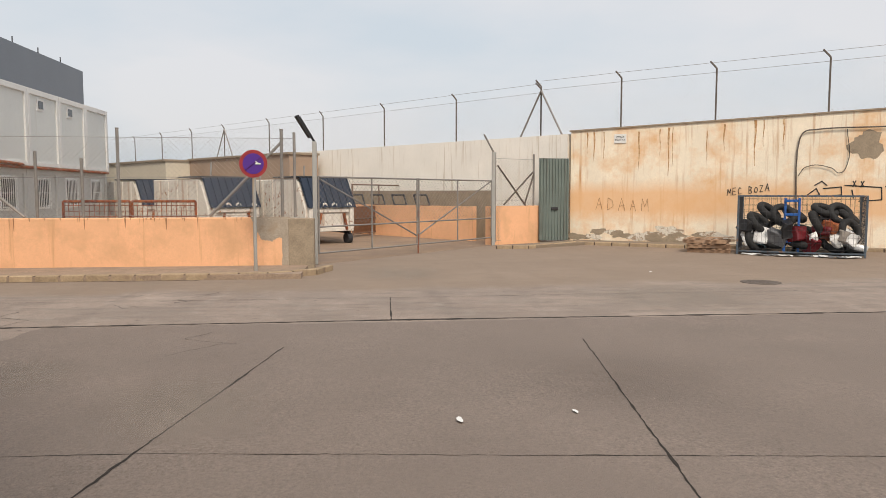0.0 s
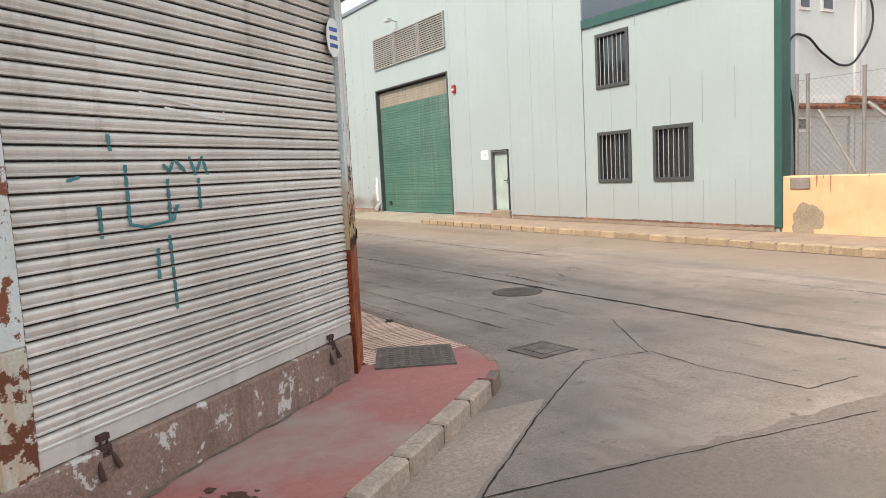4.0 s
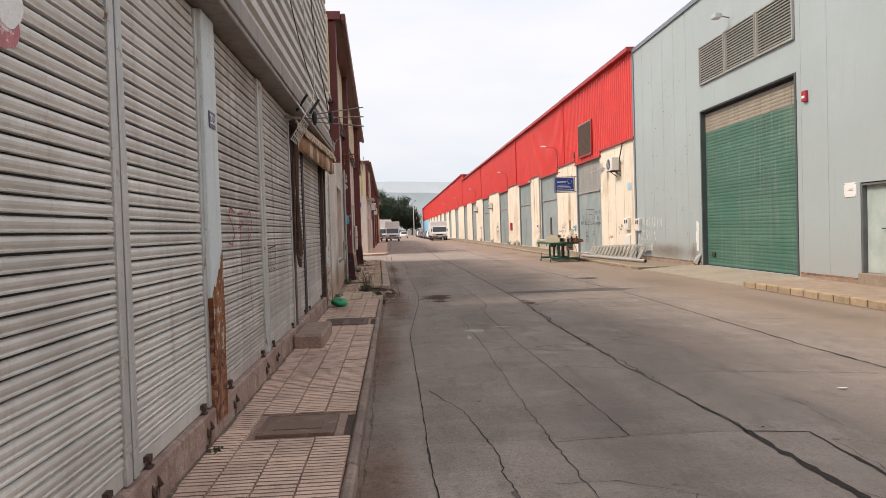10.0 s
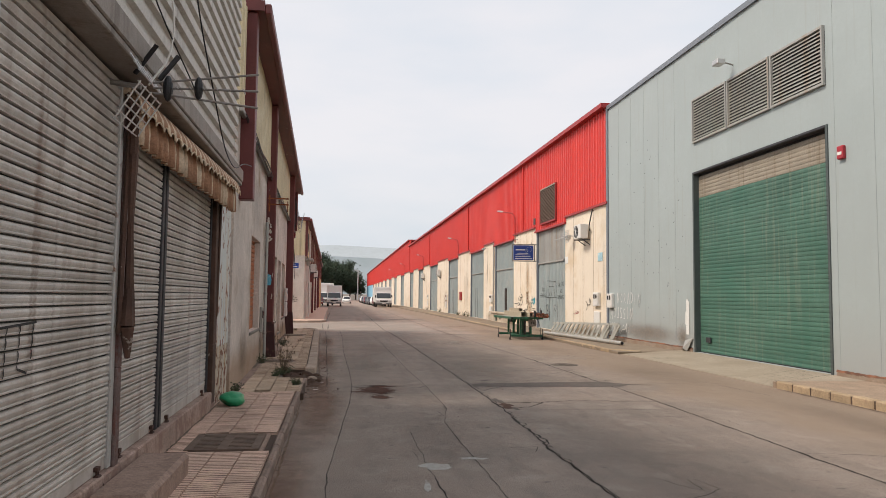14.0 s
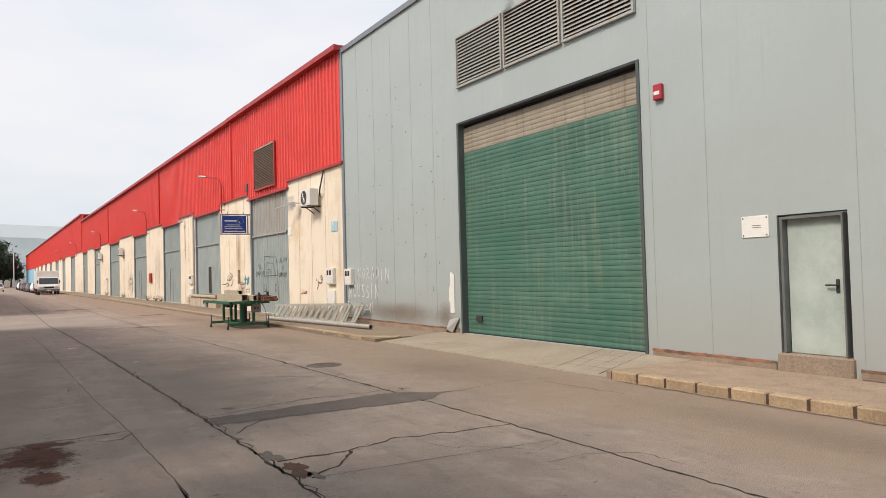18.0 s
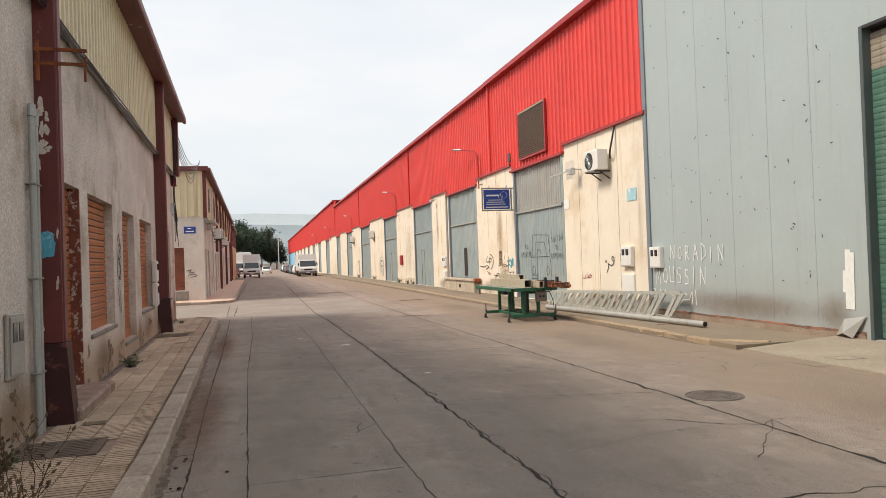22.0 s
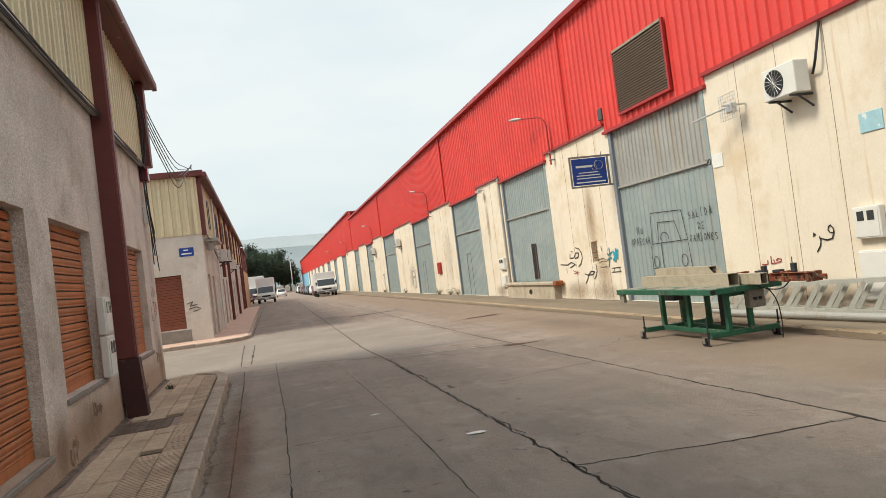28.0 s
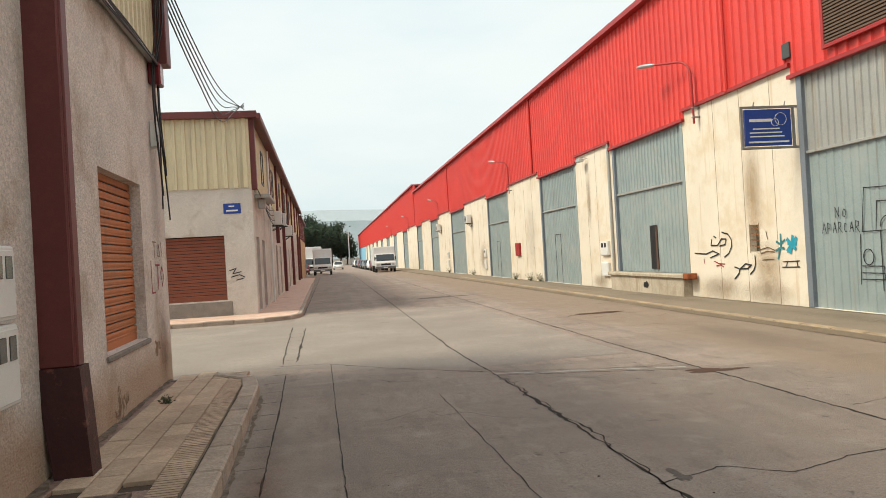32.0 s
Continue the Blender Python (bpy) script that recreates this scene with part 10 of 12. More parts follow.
for nm, u0, u1, o1, h, m_ in (("brown_front", 14.6, 25.0, 2.15, 3.68, mat("brown_shed_render", (0.40, 0.29, 0.21), 0.9, vary=0.1, scale=1, grit=0.06)), ("pale_wing", 25.0, 35.0, 3.6, 3.62, mat("pale_shed_render", (0.66, 0.60, 0.48), 0.9, vary=0.08, scale=1, grit=0.06))):
    bm = BM()
    prism(bm, [yard(u0, o1).xy, yard(u0, 0.45).xy, yard(u1, 0.45).xy, yard(u1, o1).xy], 0.0, h)
    part(nm, bm, m_, ys)
    bm = BM()
    prism(bm, [yard(u0 - 0.08, o1 + 0.1).xy, yard(u0 - 0.08, 0.4).xy, yard(u1 + 0.08, 0.4).xy, yard(u1 + 0.08, o1 + 0.1).xy], h, h + 0.1)
    part("roof_edge", bm, M_BAREPLASTER, ys)
for k in range(3):
    a = gp(1.0 + 2.2 * k, 0) + Vector((7.0, 5.0, 0))
    bm = BM()
    bar(bm, a, a + Vector((0.3, -0.1, 2.9)), 0.035, 7)
    tagged(finish("leaning_pole", bm, M_STEEL), "thin leaning grey pole in the yard", "pole", "leaning poles")
bt = thing("steel_barriers", "dark metal chair frames stacked along the yard wall", "chair frame")
for k in range(9):
    p = yard(5.0 + 1.35 * k, 2.0, 1.3)
    e = BW.to_3d() * 0.75
    g = BW.to_3d() * 0.18 + Vector((0, 0, 0.42))
    bm = BM()
    for q, r_ in ((Vector(), g), (e, e + g), (g, e + g), (Vector(), e)):
        bar(bm, p + q, p + r_, 0.035, 6)
    part("frame", bm, M_DARKSTEEL, bt)

# boundary wall details
zs = thing("military_zone_sign", "small white sign with black lettering on the boundary wall", "sign")
bm = BM()
boxm(bm, (-0.03, -1.98, 3.56), (-0.005, -1.56, 3.88), 0.005)
part("plate", bm, M_WHITEPAINT, zs, "", MW)
text_part("lettering", "ZONA\nMILITAR", 0.1, M_GRAFBLACK, zs, facing(MW, -0.033, -1.77, 3.72, -1), "black lettering", 1.0, 0.001)
hand_text("ADAAM", -0.95, 1.2, 0.44, 0.4, 0.011, M_GRAFFAINT, wall_boundary, MW, "faint brown hand-painted letters", -0.010, -0.01, 11)
hand_text("MEC BOZA", -5.35, 1.72, 0.22, 0.165, 0.02, M_GRAFBLACK, wall_boundary, MW, "black hand-painted letters", -0.010, 0.02, 12)
hand_text("XX", -9.02, 2.0, 0.2, 0.22, 0.03, M_GRAFBLACK, wall_boundary, MW, "black painted crosses", -0.010, 0.0, 13)
strokes("graffiti", [[(-7.7, 1.7), (-8.0, 1.95), (-8.1, 1.75), (-7.8, 1.7)], [(-8.2, 1.95), (-8.7, 2.0), (-8.72, 1.75), (-8.4, 1.72)], [(-8.8, 2.05), (-9.8, 1.98), (-9.82, 1.6), (-9.2, 1.55)], [(-9.0, 1.9), (-9.05, 1.65)], [(-9.9, 2.0), (-10.5, 2.05), (-10.4, 1.4), (-9.95, 1.45)],
                     [(-7.95, 2.05), (-8.15, 2.18), (-8.3, 2.05)]], 0.035, M_GRAFBLACK, wall_boundary, MW, "black block-letter scrawl", -0.010)
cable("wall_pipe", [MW @ Vector((-0.06, -7.46, 0.3)), MW @ Vector((-0.06, -7.46, 3.5)), MW @ Vector((-0.07, -7.6, 3.76)), MW @ Vector((-0.07, -7.9, 3.82)), MW @ Vector((-0.07, -9.9, 3.85)), MW @ Vector((-0.07, -15.0, 3.9))], 0.022, M_RUSTGREY, "dark pipe bent along the boundary wall")
cable("cable", [MW @ Vector((-0.05, -7.46, 2.36)), MW @ Vector((-0.06, -7.68, 2.64)), MW @ Vector((-0.06, -8.4, 2.6)), MW @ Vector((-0.06, -8.64, 2.44)), MW @ Vector((-0.06, -8.84, 2.73)), MW @ Vector((-0.06, -8.8, 3.8))], 0.012, M_BLACK, "black cable looping on the boundary wall")
bm = BM()
vs = [bm.verts.new(p) for p in ((-0.05, 0.05, 4.02), (0.4, 0.05, 4.02), (0.4, -30, 5.1), (-0.05, -30, 5.1), (-0.05, 0.05, 4.07), (0.4, 0.05, 4.07), (0.4, -30, 5.15), (-0.05, -30, 5.15))]
for f in ((0, 3, 2, 1), (4, 5, 6, 7), (0, 1, 5, 4), (1, 2, 6, 5), (2, 3, 7, 6), (3, 0, 4, 7)):
    bm.faces.new([vs[i] for i in f])
bmesh.ops.recalc_face_normals(bm, faces=bm.faces)
tagged(finish("trim_wall_coping", bm, M_BAREPLASTER, MW), "dark coping of the boundary wall", "coping", kind="structure")
rnd = random.Random(31)
WF = Matrix(((0, 0, -1, 0), (-1, 0, 0, 0.0), (0, 1, 0, 0), (0, 0, 0, 1)))
M_PEEL = mat("flaking_white_limewash", (0.78, 0.72, 0.62), 0.9, vary=0.15, scale=5, second=(0.34, 0.25, 0.17), patch=0.42, patch_scale=5, patch_edge=0.05, bump=0.4)
for k in range(16):
    bm = BM()
    blob(bm, 0.5 + 0.33 * k + rnd.uniform(-0.2, 0.2), rnd.uniform(0.18, 0.5), rnd.uniform(0.1, 0.2), 60 + k, 0, 2.6, 0.9, 34, 0.6)
    part("bare_patch", bm, (M_BAREPLASTER, M_PEEL)[k % 2], wall_boundary, "flaked bare render", MW @ Matrix.Translation((-0.004 - 0.0006 * k, 0, 0)) @ WF)
bm = BM()
blob(bm, 9.35, 3.3, 0.42, 90, 0, 1.0, 1.1, 34, 0.6)
part("bare_patch", bm, M_BAREPLASTER, wall_boundary, "large brown bare patch", MW @ Matrix.Translation((-0.005, 0, 0)) @ WF)
M_RUN = mat("rusty_brown_run", (0.50, 0.27, 0.11), 0.9, vary=0.3, scale=6, second=(0.70, 0.50, 0.30), patch=0.4, patch_scale=8, patch_edge=0.1, bump=0.1)
for s, z0, z1, w in ((-2.42, 2.6, 3.95, 0.025), (-3.13, 3.1, 4.02, 0.02), (-3.42, 2.4, 4.05, 0.035), (-3.55, 2.7, 4.05, 0.018), (-0.6, 3.2, 3.98, 0.03), (-0.85, 2.9, 3.98, 0.03), (-1.2, 3.0, 3.98, 0.02), (-4.66, 2.9, 3.9, 0.02), (-5.2, 3.2, 4.1, 0.03), (-6.15, 2.7, 4.2, 0.04), (-6.4, 3.3, 4.2, 0.02), (-7.0, 3.2, 4.2, 0.03), (-9.9, 3.4, 4.3, 0.04)):
    bm = BM()
    pts_l, pts_r = [], []
    for i in range(9):
        t = i / 8
        ww = w * (1 - 0.75 * t) * rnd.uniform(0.7, 1.2)
        cx = -s + 0.012 * math.sin(7 * t + s)
        pts_l.append(bm.verts.new((cx - ww, z1 + (z0 - z1) * t, 0)))
        pts_r.append(bm.verts.new((cx + ww, z1 + (z0 - z1) * t, 0)))
    for i in range(8):
        bm.faces.new((pts_l[i], pts_l[i + 1], pts_r[i + 1], pts_r[i]))
    part("rust_run", bm, M_RUN, wall_boundary, "brown rust run", MW @ Matrix.Translation((-0.003, 0, 0)) @ WF)
# pavement foot of the boundary wall
outline([(27.0, -6.6), (25.9, -6.4), (23.9, -9.4), (23.3, -12.2), (16.2, -24.0), (16.9, -24.0), (24.0, -11.8)][::1], -0.02, 0.1, "pavement_boundary", M_DUST, "dusty kerbed strip below the boundary wall")
outline([(24.3, -3.3), (26.8, -6.4), (25.7, -6.7), (24.2, -4.3)][::-1], -0.02, 0.094, "pavement_gate", M_DUST, "dusty kerbed strip beside the gate")

# pallet stack
ps = thing("wooden_pallet", "broken weathered wooden pallets stacked by the wall", "pallet")
MP = Matrix.Translation((22.55, -9.62, 0)) @ pose(0, 0, 0, 0, 0, 62)
M_PALLET = mat("pale_dry_pallet_wood", (0.42, 0.27, 0.17), 0.9, vary=0.3, scale=6, second=(0.34, 0.24, 0.17), patch=0.35, patch_scale=4, patch_edge=0.1, bump=0.3, random_tint=0.15)
for lay in range(3):
    z, sk = 0.145 * lay, (0, 5, -7)[lay]
    for k in range(3):
        bm = BM()
        boxm(bm, (-0.62, -0.5 + 0.45 * k, z), (0.62, -0.4 + 0.45 * k, z + 0.1), 0.005)
        part("bearer", bm, M_PALLET, ps, "", MP @ pose(0.03 * lay, 0.05 * lay, 0, 0, 0, sk))
    for k in range(6):
        if (lay, k) in ((2, 3), (1, 1), (2, 0)):
            continue
        bm = BM()
        boxm(bm, (-0.6 + 0.22 * k, -0.55, z + 0.1), (-0.48 + 0.22 * k, 0.58, z + 0.122), 0.003)
        part("board", bm, M_PALLET, ps, "", MP @ pose(0.03 * lay, 0.05 * lay, 0, 0, 0, sk + rnd.uniform(-3, 3)))
bm = BM()
boxm(bm, (-0.75, -0.02, 0.435), (0.7, 0.07, 0.455), 0.003)
part("loose_board", bm, M_PALLET, ps, "", MP @ pose(0, 0, 0, 0, 0, 24))
# scrap cage
MC = Matrix.Translation((21.65, -10.05, 0)) @ pose(0, 0, 0, 0, 0, -122)
sc = thing("scrap_cage", "dark steel mesh cage on the road filled with scrap", "scrap cage")
CL, CW, CHT = 3.3, 2.0, 1.72
bm = BM()
for x in (0.0, CL):
    for y in (0.0, CW):
        boxm(bm, (x - 0.028, y - 0.028, 0.0), (x + 0.028, y + 0.028, CHT), 0.005)
for z in (0.1, CHT):
    for y in (0.0, CW):
        boxm(bm, (0.028, y - 0.022, z - 0.022), (CL - 0.028, y + 0.022, z + 0.022), 0.004)
    for x in (0.0, CL):
        boxm(bm, (x - 0.022, 0.028, z - 0.022), (x + 0.022, CW - 0.028, z + 0.022), 0.004)
part("frame", bm, mat("chipped_blue_grey_steel", (0.10, 0.13, 0.16), 0.6, 0.2, vary=0.3, scale=6, second=(0.20, 0.11, 0.07), patch=0.3, patch_scale=6, patch_edge=0.05), sc, "", MC)
bm = BM()
for k in range(28):
    x = CL * (k + 0.5) / 28
    for y in (0.0, CW):
        bar(bm, (x, y, 0.1), (x, y, CHT), 0.0035, 4)
for k in range(18):
    y = CW * (k + 0.5) / 18
    for x in (0.0, CL):
        bar(bm, (x, y, 0.1), (x, y, CHT), 0.0035, 4)
for k in range(9):
    z = 0.1 + (CHT - 0.1) * (k + 0.5) / 9
    for y in (0.0, CW):
        bar(bm, (0, y, z), (CL, y, z), 0.0035, 4)
tagged(part("wire_mesh", bm, M_DARKSTEEL, sc, "", MC), kind="stuff")
bm = BM()
boxm(bm, (0.0, 0.0, 0.06), (CL, CW, 0.1))
part("floor_plate", bm, M_DARKSTEEL, sc, "", MC)
M_BLUESTEEL = mat("bright_blue_painted_steel", (0.02, 0.12, 0.42), 0.5, vary=0.15, scale=4)
ld = thing("blue_ladder_rack", "blue painted steel ladder rack in the scrap cage", "rack")
bm = BM()
for x in (1.25, 1.62):
    beam(bm, (x, 0.2, 0.1), (x, 0.35, 1.66), 0.07, 0.05)
part("upright", bm, M_BLUESTEEL, ld, "", MC)
for k in range(4):
    bm = BM()
    boxm(bm, (1.25, 0.18 + 0.02 * k, 0.35 + 0.4 * k), (1.62, 0.32 + 0.02 * k, 0.42 + 0.4 * k), 0.005)
    part("rung", bm, M_BLUESTEEL, ld, "", MC)
rnd = random.Random(77)


th = thing("tyre_heap", "heap of worn black rubber tyres in the scrap cage", "tyre heap")


def tyre(m):
    bm = BM()
    R, r = 0.3, 0.1
    ring = []
    for i in range(22):
        a = 2 * math.pi * i / 22
        row = []
        for k in range(8):
            b = 2 * math.pi * k / 8
            q = (R + r * math.cos(b) * 0.95)
            row.append(bm.verts.new((q * math.cos(a), q * math.sin(a), r * 1.1 * math.sin(b))))
        ring.append(row)
    for i in range(22):
        for k in range(8):
            bm.faces.new((ring[i][k], ring[(i + 1) % 22][k], ring[(i + 1) % 22][(k + 1) % 8], ring[i][(k + 1) % 8]))
    bmesh.ops.recalc_face_normals(bm, faces=bm.faces)
    part("tyre", bm, M_TYRE, th, "", m, True)


for x, y, z, rx, ry in ((0.5, 0.5, 0.9, 50, 10), (0.55, 1.3, 0.35, 15, 20), (1.1, 1.2, 0.75, 40, -20), (2.1, 0.5, 0.95, 60, 15), (2.5, 1.2, 0.9, 35, 30), (2.0, 1.5, 0.4, 20, 0), (2.95, 0.55, 0.7, 70, -10), (1.5, 1.5, 1.15, 30, 10), (0.8, 0.9, 1.25, 25, 35), (0.45, 0.45, 0.42, 65, 5), (1.0, 0.5, 0.45, 30, -25), (1.85, 0.95, 0.7, 15, 10),
                        (2.55, 0.6, 0.4, 40, 15), (2.3, 1.0, 1.3, 20, -15), (1.2, 0.75, 1.15, 55, 20), (2.9, 1.3, 1.15, 40, 5), (1.7, 0.45, 0.35, 10, 0), (0.5, 1.5, 0.95, 35, -10), (2.7, 0.9, 1.2, 50, 25)):
    tyre(MC @ pose(x, y, z, rx, ry, rnd.uniform(0, 90)))
junk = ((0.3, 0.3, M_WHITEPAINT), (0.9, 0.35, M_ALU), (1.9, 0.3, M_CARRED), (2.4, 0.35, M_RUST), (2.75, 0.5, M_CARWHITE), (0.7, 0.6, M_PALEBLUE), (1.1, 0.5, M_BLACK), (2.1, 0.7, M_BROWNSHUT), (2.9, 1.0, M_GREY), (1.6, 0.9, M_TYRE),
        (0.5, 1.1, M_CARGREY), (2.5, 0.8, M_CARRED), (1.3, 1.3, M_BLACK), (0.35, 0.8, M_BLACK), (3.0, 0.3, M_WHITEPAINT), (0.2, 0.25, M_BLACK), (0.65, 0.3, M_WHITEPAINT), (1.5, 0.3, M_CARRED), (2.0, 0.25, M_WHITEPAINT), (2.25, 0.35, M_CARRED),
        (2.6, 0.3, M_WHITE), (1.05, 0.25, M_CARGREY), (1.75, 0.5, M_BROWNSHUT), (2.45, 0.55, M_BROWNSHUT), (3.05, 0.6, M_ALU), (0.3, 0.6, M_BLACK), (2.85, 0.25, M_GREY), (1.3, 0.2, M_BLACK), (0.85, 0.5, M_PALEBLUE))
for k, (x, y, m_) in enumerate(junk):
    bm = BM()
    sx, sy, sz = rnd.uniform(0.10, 0.34), rnd.uniform(0.05, 0.2), rnd.uniform(0.08, 0.26)
    boxm(bm, (-sx, -sy, -sz), (sx, sy, sz), 0.03)
    bmesh.ops.subdivide_edges(bm, edges=bm.edges, cuts=1)
    for v in bm.verts:
        v.co += Vector((noise.noise(v.co * 5 + Vector((k, 0, 0))), noise.noise(v.co * 5 + Vector((0, k, 0))), noise.noise(v.co * 5 + Vector((0, 0, k))))) * 0.09
    tagged(finish("scrap_piece", bm, m_, MC @ pose(x, y, 0.16 + sz * 0.8 + rnd.uniform(0, 0.25) + (0.35 if k % 4 == 3 else 0.0), rnd.uniform(-30, 30), rnd.uniform(-30, 30), rnd.uniform(0, 180))), "battered piece of scrap in the cage", "scrap", "scrap in the cage")
for k in range(7):
    bm = BM()
    blob(bm, 0, 0, rnd.uniform(0.08, 0.24), 200 + k, 0.0, 1.5, 0.8, 12, 0.45)
    bm.verts.ensure_lookup_table()
    for v in bm.verts:
        v.co.z += rnd.uniform(0.005, 0.06)
    tagged(finish("litter", bm, (M_WHITEPAINT, M_CARGREY)[k % 2], MC @ Matrix.Translation((0.4 + 0.42 * k, -0.25 + rnd.uniform(-0.1, 0.1), 0.006))), "crumpled pale litter beside the scrap cage", "litter", "litter on the road")

# ---- road joints, cracks, patches ----
JOINTS = thing("road_joints", "dark joints and cracks in the concrete road", "road joint", kind="structure")


def joint(pts, w=0.035, wob=0.015, seed=1, name="joint", m_=M_CRACK, z=0.004):
    part(name, rugged_ribbon(pts, w * 0.95, min(wob * 1.3, 0.02 if name == "gutter_dirt" and w < 0.06 else 9.0), seed, z), m_, JOINTS)


def sl(x, y0, y1, k=-0.018, yr=25.0):
    """A joint that runs with the street: x at the reference y."""
    return [(x + k * (y0 - yr), y0), (x + k * (y1 - yr), y1)]


LINE_A = [(9.12, 10.3), (9.04, 12.0), (9.0, 14.1), (8.9, 17.9), (9.08, 22.4), (9.1, 24.2), (9.05, 26.3), (8.83, 32.2), (8.72, 38.1), (8.48, 44.8)]
LINE_E = [(10.51, 12.4), (10.44, 15.0), (10.35, 17.0), (10.27, 20.4), (10.45, 21.6), (10.4, 24.2), (10.28, 27.0), (10.11, 33.5), (10.05, 36.2), (9.79, 41.7)]
LINE_1 = [(11.37, 12.36), (11.29, 14.5), (11.22, 16.3), (11.18, 18.7), (11.24, 21.5), (11.2, 24.2), (11.13, 27.4), (10.96, 34.3), (10.84, 38.0), (10.68, 42.4)]
LINE_2 = [(13.79, 13.5), (13.72, 15.5), (13.75, 18.2), (13.8, 22.0), (13.74, 24.5), (13.67, 28.6), (13.5, 33.4), (13.33, 37.3), (13.2, 41.4), (13.05, 45.0)]
joint(LINE_1, 0.046, 0.028, 1)
joint([(x + 0.02, y) for x, y in LINE_1], 0.028, 0.06, 51)
joint([(10.68, 42.4), (10.5, 46.0), (9.6, 110.0)], 0.05, 0.02, 52)
joint(LINE_2, 0.055, 0.025, 2)
joint([(13.05, 45.0), (11.9, 110.0)], 0.045, 0.02, 53)
joint(LINE_A, 0.019, 0.006, 3)
joint([(9.12, 10.3), (8.98, 10.2), (8.85, 10.0)], 0.016, 0.02, 54)
joint([(8.67, 24.1), (8.56, 27.1), (8.41, 30.6), (8.27, 34.8), (7.97, 41.7), (7.85, 44.0)], 0.028, 0.005, 4)
joint(LINE_E, 0.016, 0.012, 5)
joint([(10.04, 8.6), (10.03, 9.3), (9.99, 10.9), (9.9, 13.4), (9.87, 16.5), (9.79, 19.8)], 0.015, 0.022, 33)
joint([(9.1, 14.1), (9.36, 13.3), (9.51, 12.1), (9.51, 11.1), (9.54, 9.9), (9.57, 8.8)], 0.016, 0.02, 55)
joint([(9.51, 11.3), (9.54, 10.4), (9.54, 9.7), (9.57, 8.8)], 0.016, 0.03, 56)
joint([(9.96, 12.32), (10.51, 12.38)], 0.014, 0.008, 57)
joint([(9.92, 16.9), (10.34, 17.0)], 0.014, 0.01, 58)
joint([(10.6, 9.84), (10.57, 9.3), (10.57, 8.9)], 0.024, 0.02, 59)
joint([(11.37, 12.36), (11.8, 12.29), (11.76, 11.5), (11.7, 10.6)], 0.03, 0.015, 60)
joint([(11.74, 10.95), (12.1, 10.88)], 0.025, 0.02, 61)
joint([(11.3, 14.52), (12.2, 14.46), (13.73, 14.05), (14.1, 14.1)], 0.02, 0.01, 62)
joint([(11.83, 14.3), (12.2, 13.2), (12.15, 12.4)], 0.008, 0.05, 63)
joint(sl(7.45, 56, 110, -0.0245, 56), 0.04, 0.02, 6)
joint([(13.9, 13.2), (15.2, 12.6), (16.5, 11.9)], 0.03, 0.02, 7)
joint([(11.5, -8.0), (11.6, 0.5), (11.5, 6.5), (11.38, 12.4)], 0.11, 0.015, 8)
joint([(13.95, -9.0), (13.8, 0.5), (13.83, 7.0), (13.72, 14.0)], 0.02, 0.012, 9)
joint([(11.57, 0.55), (13.8, 0.5)], 0.035, 0.01, 10)
joint([(9.9, 1.88), (5.5, 2.7), (2.0, 3.3)], 0.03, 0.008, 11)
joint([(10.02, -1.8), (5.0, -1.05), (1.0, -0.5)], 0.03, 0.008, 12)
joint([(6.57, 5.16), (6.56, 4.74), (6.48, 2.5), (5.9, -2.6), (5.4, -7.0)], 0.018, 0.008, 13)
joint([(9.34, 7.37), (8.29, 6.63), (7.2, 5.76), (6.64, 5.3), (6.2, 4.9), (5.2, 4.1)], 0.022, 0.01, 14)
joint([(11.5, 5.9), (12.1, 5.75), (12.4, 6.3), (12.9, 6.2)], 0.025, 0.04, 15)
joint([(7.17, 5.74), (8.16, 5.57), (9.93, 5.24)], 0.02, 0.006, 16)
joint([(9.34, 7.37), (9.95, 7.25), (10.65, 8.41)], 0.016, 0.02, 17)
joint([(9.99, 7.25), (9.92, 6.61), (10.01, 6.08), (10.04, 5.78), (10.56, 5.73)], 0.014, 0.02, 31)
joint([(10.68, 42.75), (13.05, 42.1)], 0.13, 0.05, 18, m_=M_PALESTAIN_LIT, z=0.0045)
joint([(10.68, 42.62), (13.05, 41.95)], 0.035, 0.04, 19)
joint([(10.7, 42.9), (13.0, 42.25)], 0.02, 0.03, 64)
joint([(7.68, 44.95), (8.43, 44.85), (9.4, 43.9), (10.65, 42.9)], 0.035, 0.03, 20)
# far edge of the sunlit crossing, its light painted as a pale strip
joint([(7.33, 55.6), (12.5, 55.2)], 0.07, 0.02, 21, m_=M_PALESTAIN_LIT)
joint([(10.99, 33.6), (12.5, 33.45), (13.48, 33.45)], 0.034, 0.02, 22)
joint([(9.05, 26.43), (10.26, 26.5)], 0.022, 0.006, 23)
joint([(8.8, 36.04), (9.46, 36.1), (10.03, 36.13)], 0.02, 0.01, 65)
joint([(8.3, 26.41), (8.58, 26.5)], 0.022, 0.006, 66)
joint([(8.45, 24.43), (8.63, 24.48)], 0.022, 0.006, 67)
joint([(11.3, 22.1), (11.97, 22.08), (12.48, 22.24), (13.1, 22.12), (13.8, 22.14)], 0.05, 0.05, 24)
joint([(11.97, 22.06), (11.86, 21.85), (11.71, 21.71), (11.35, 21.47)], 0.045, 0.04, 25)
joint([(11.36, 21.45), (13.7, 21.27)], 0.014, 0.008, 68)
joint([(11.3, 24.55), (12.08, 24.8), (12.72, 24.95), (13.82, 24.9)], 0.03, 0.05, 26)
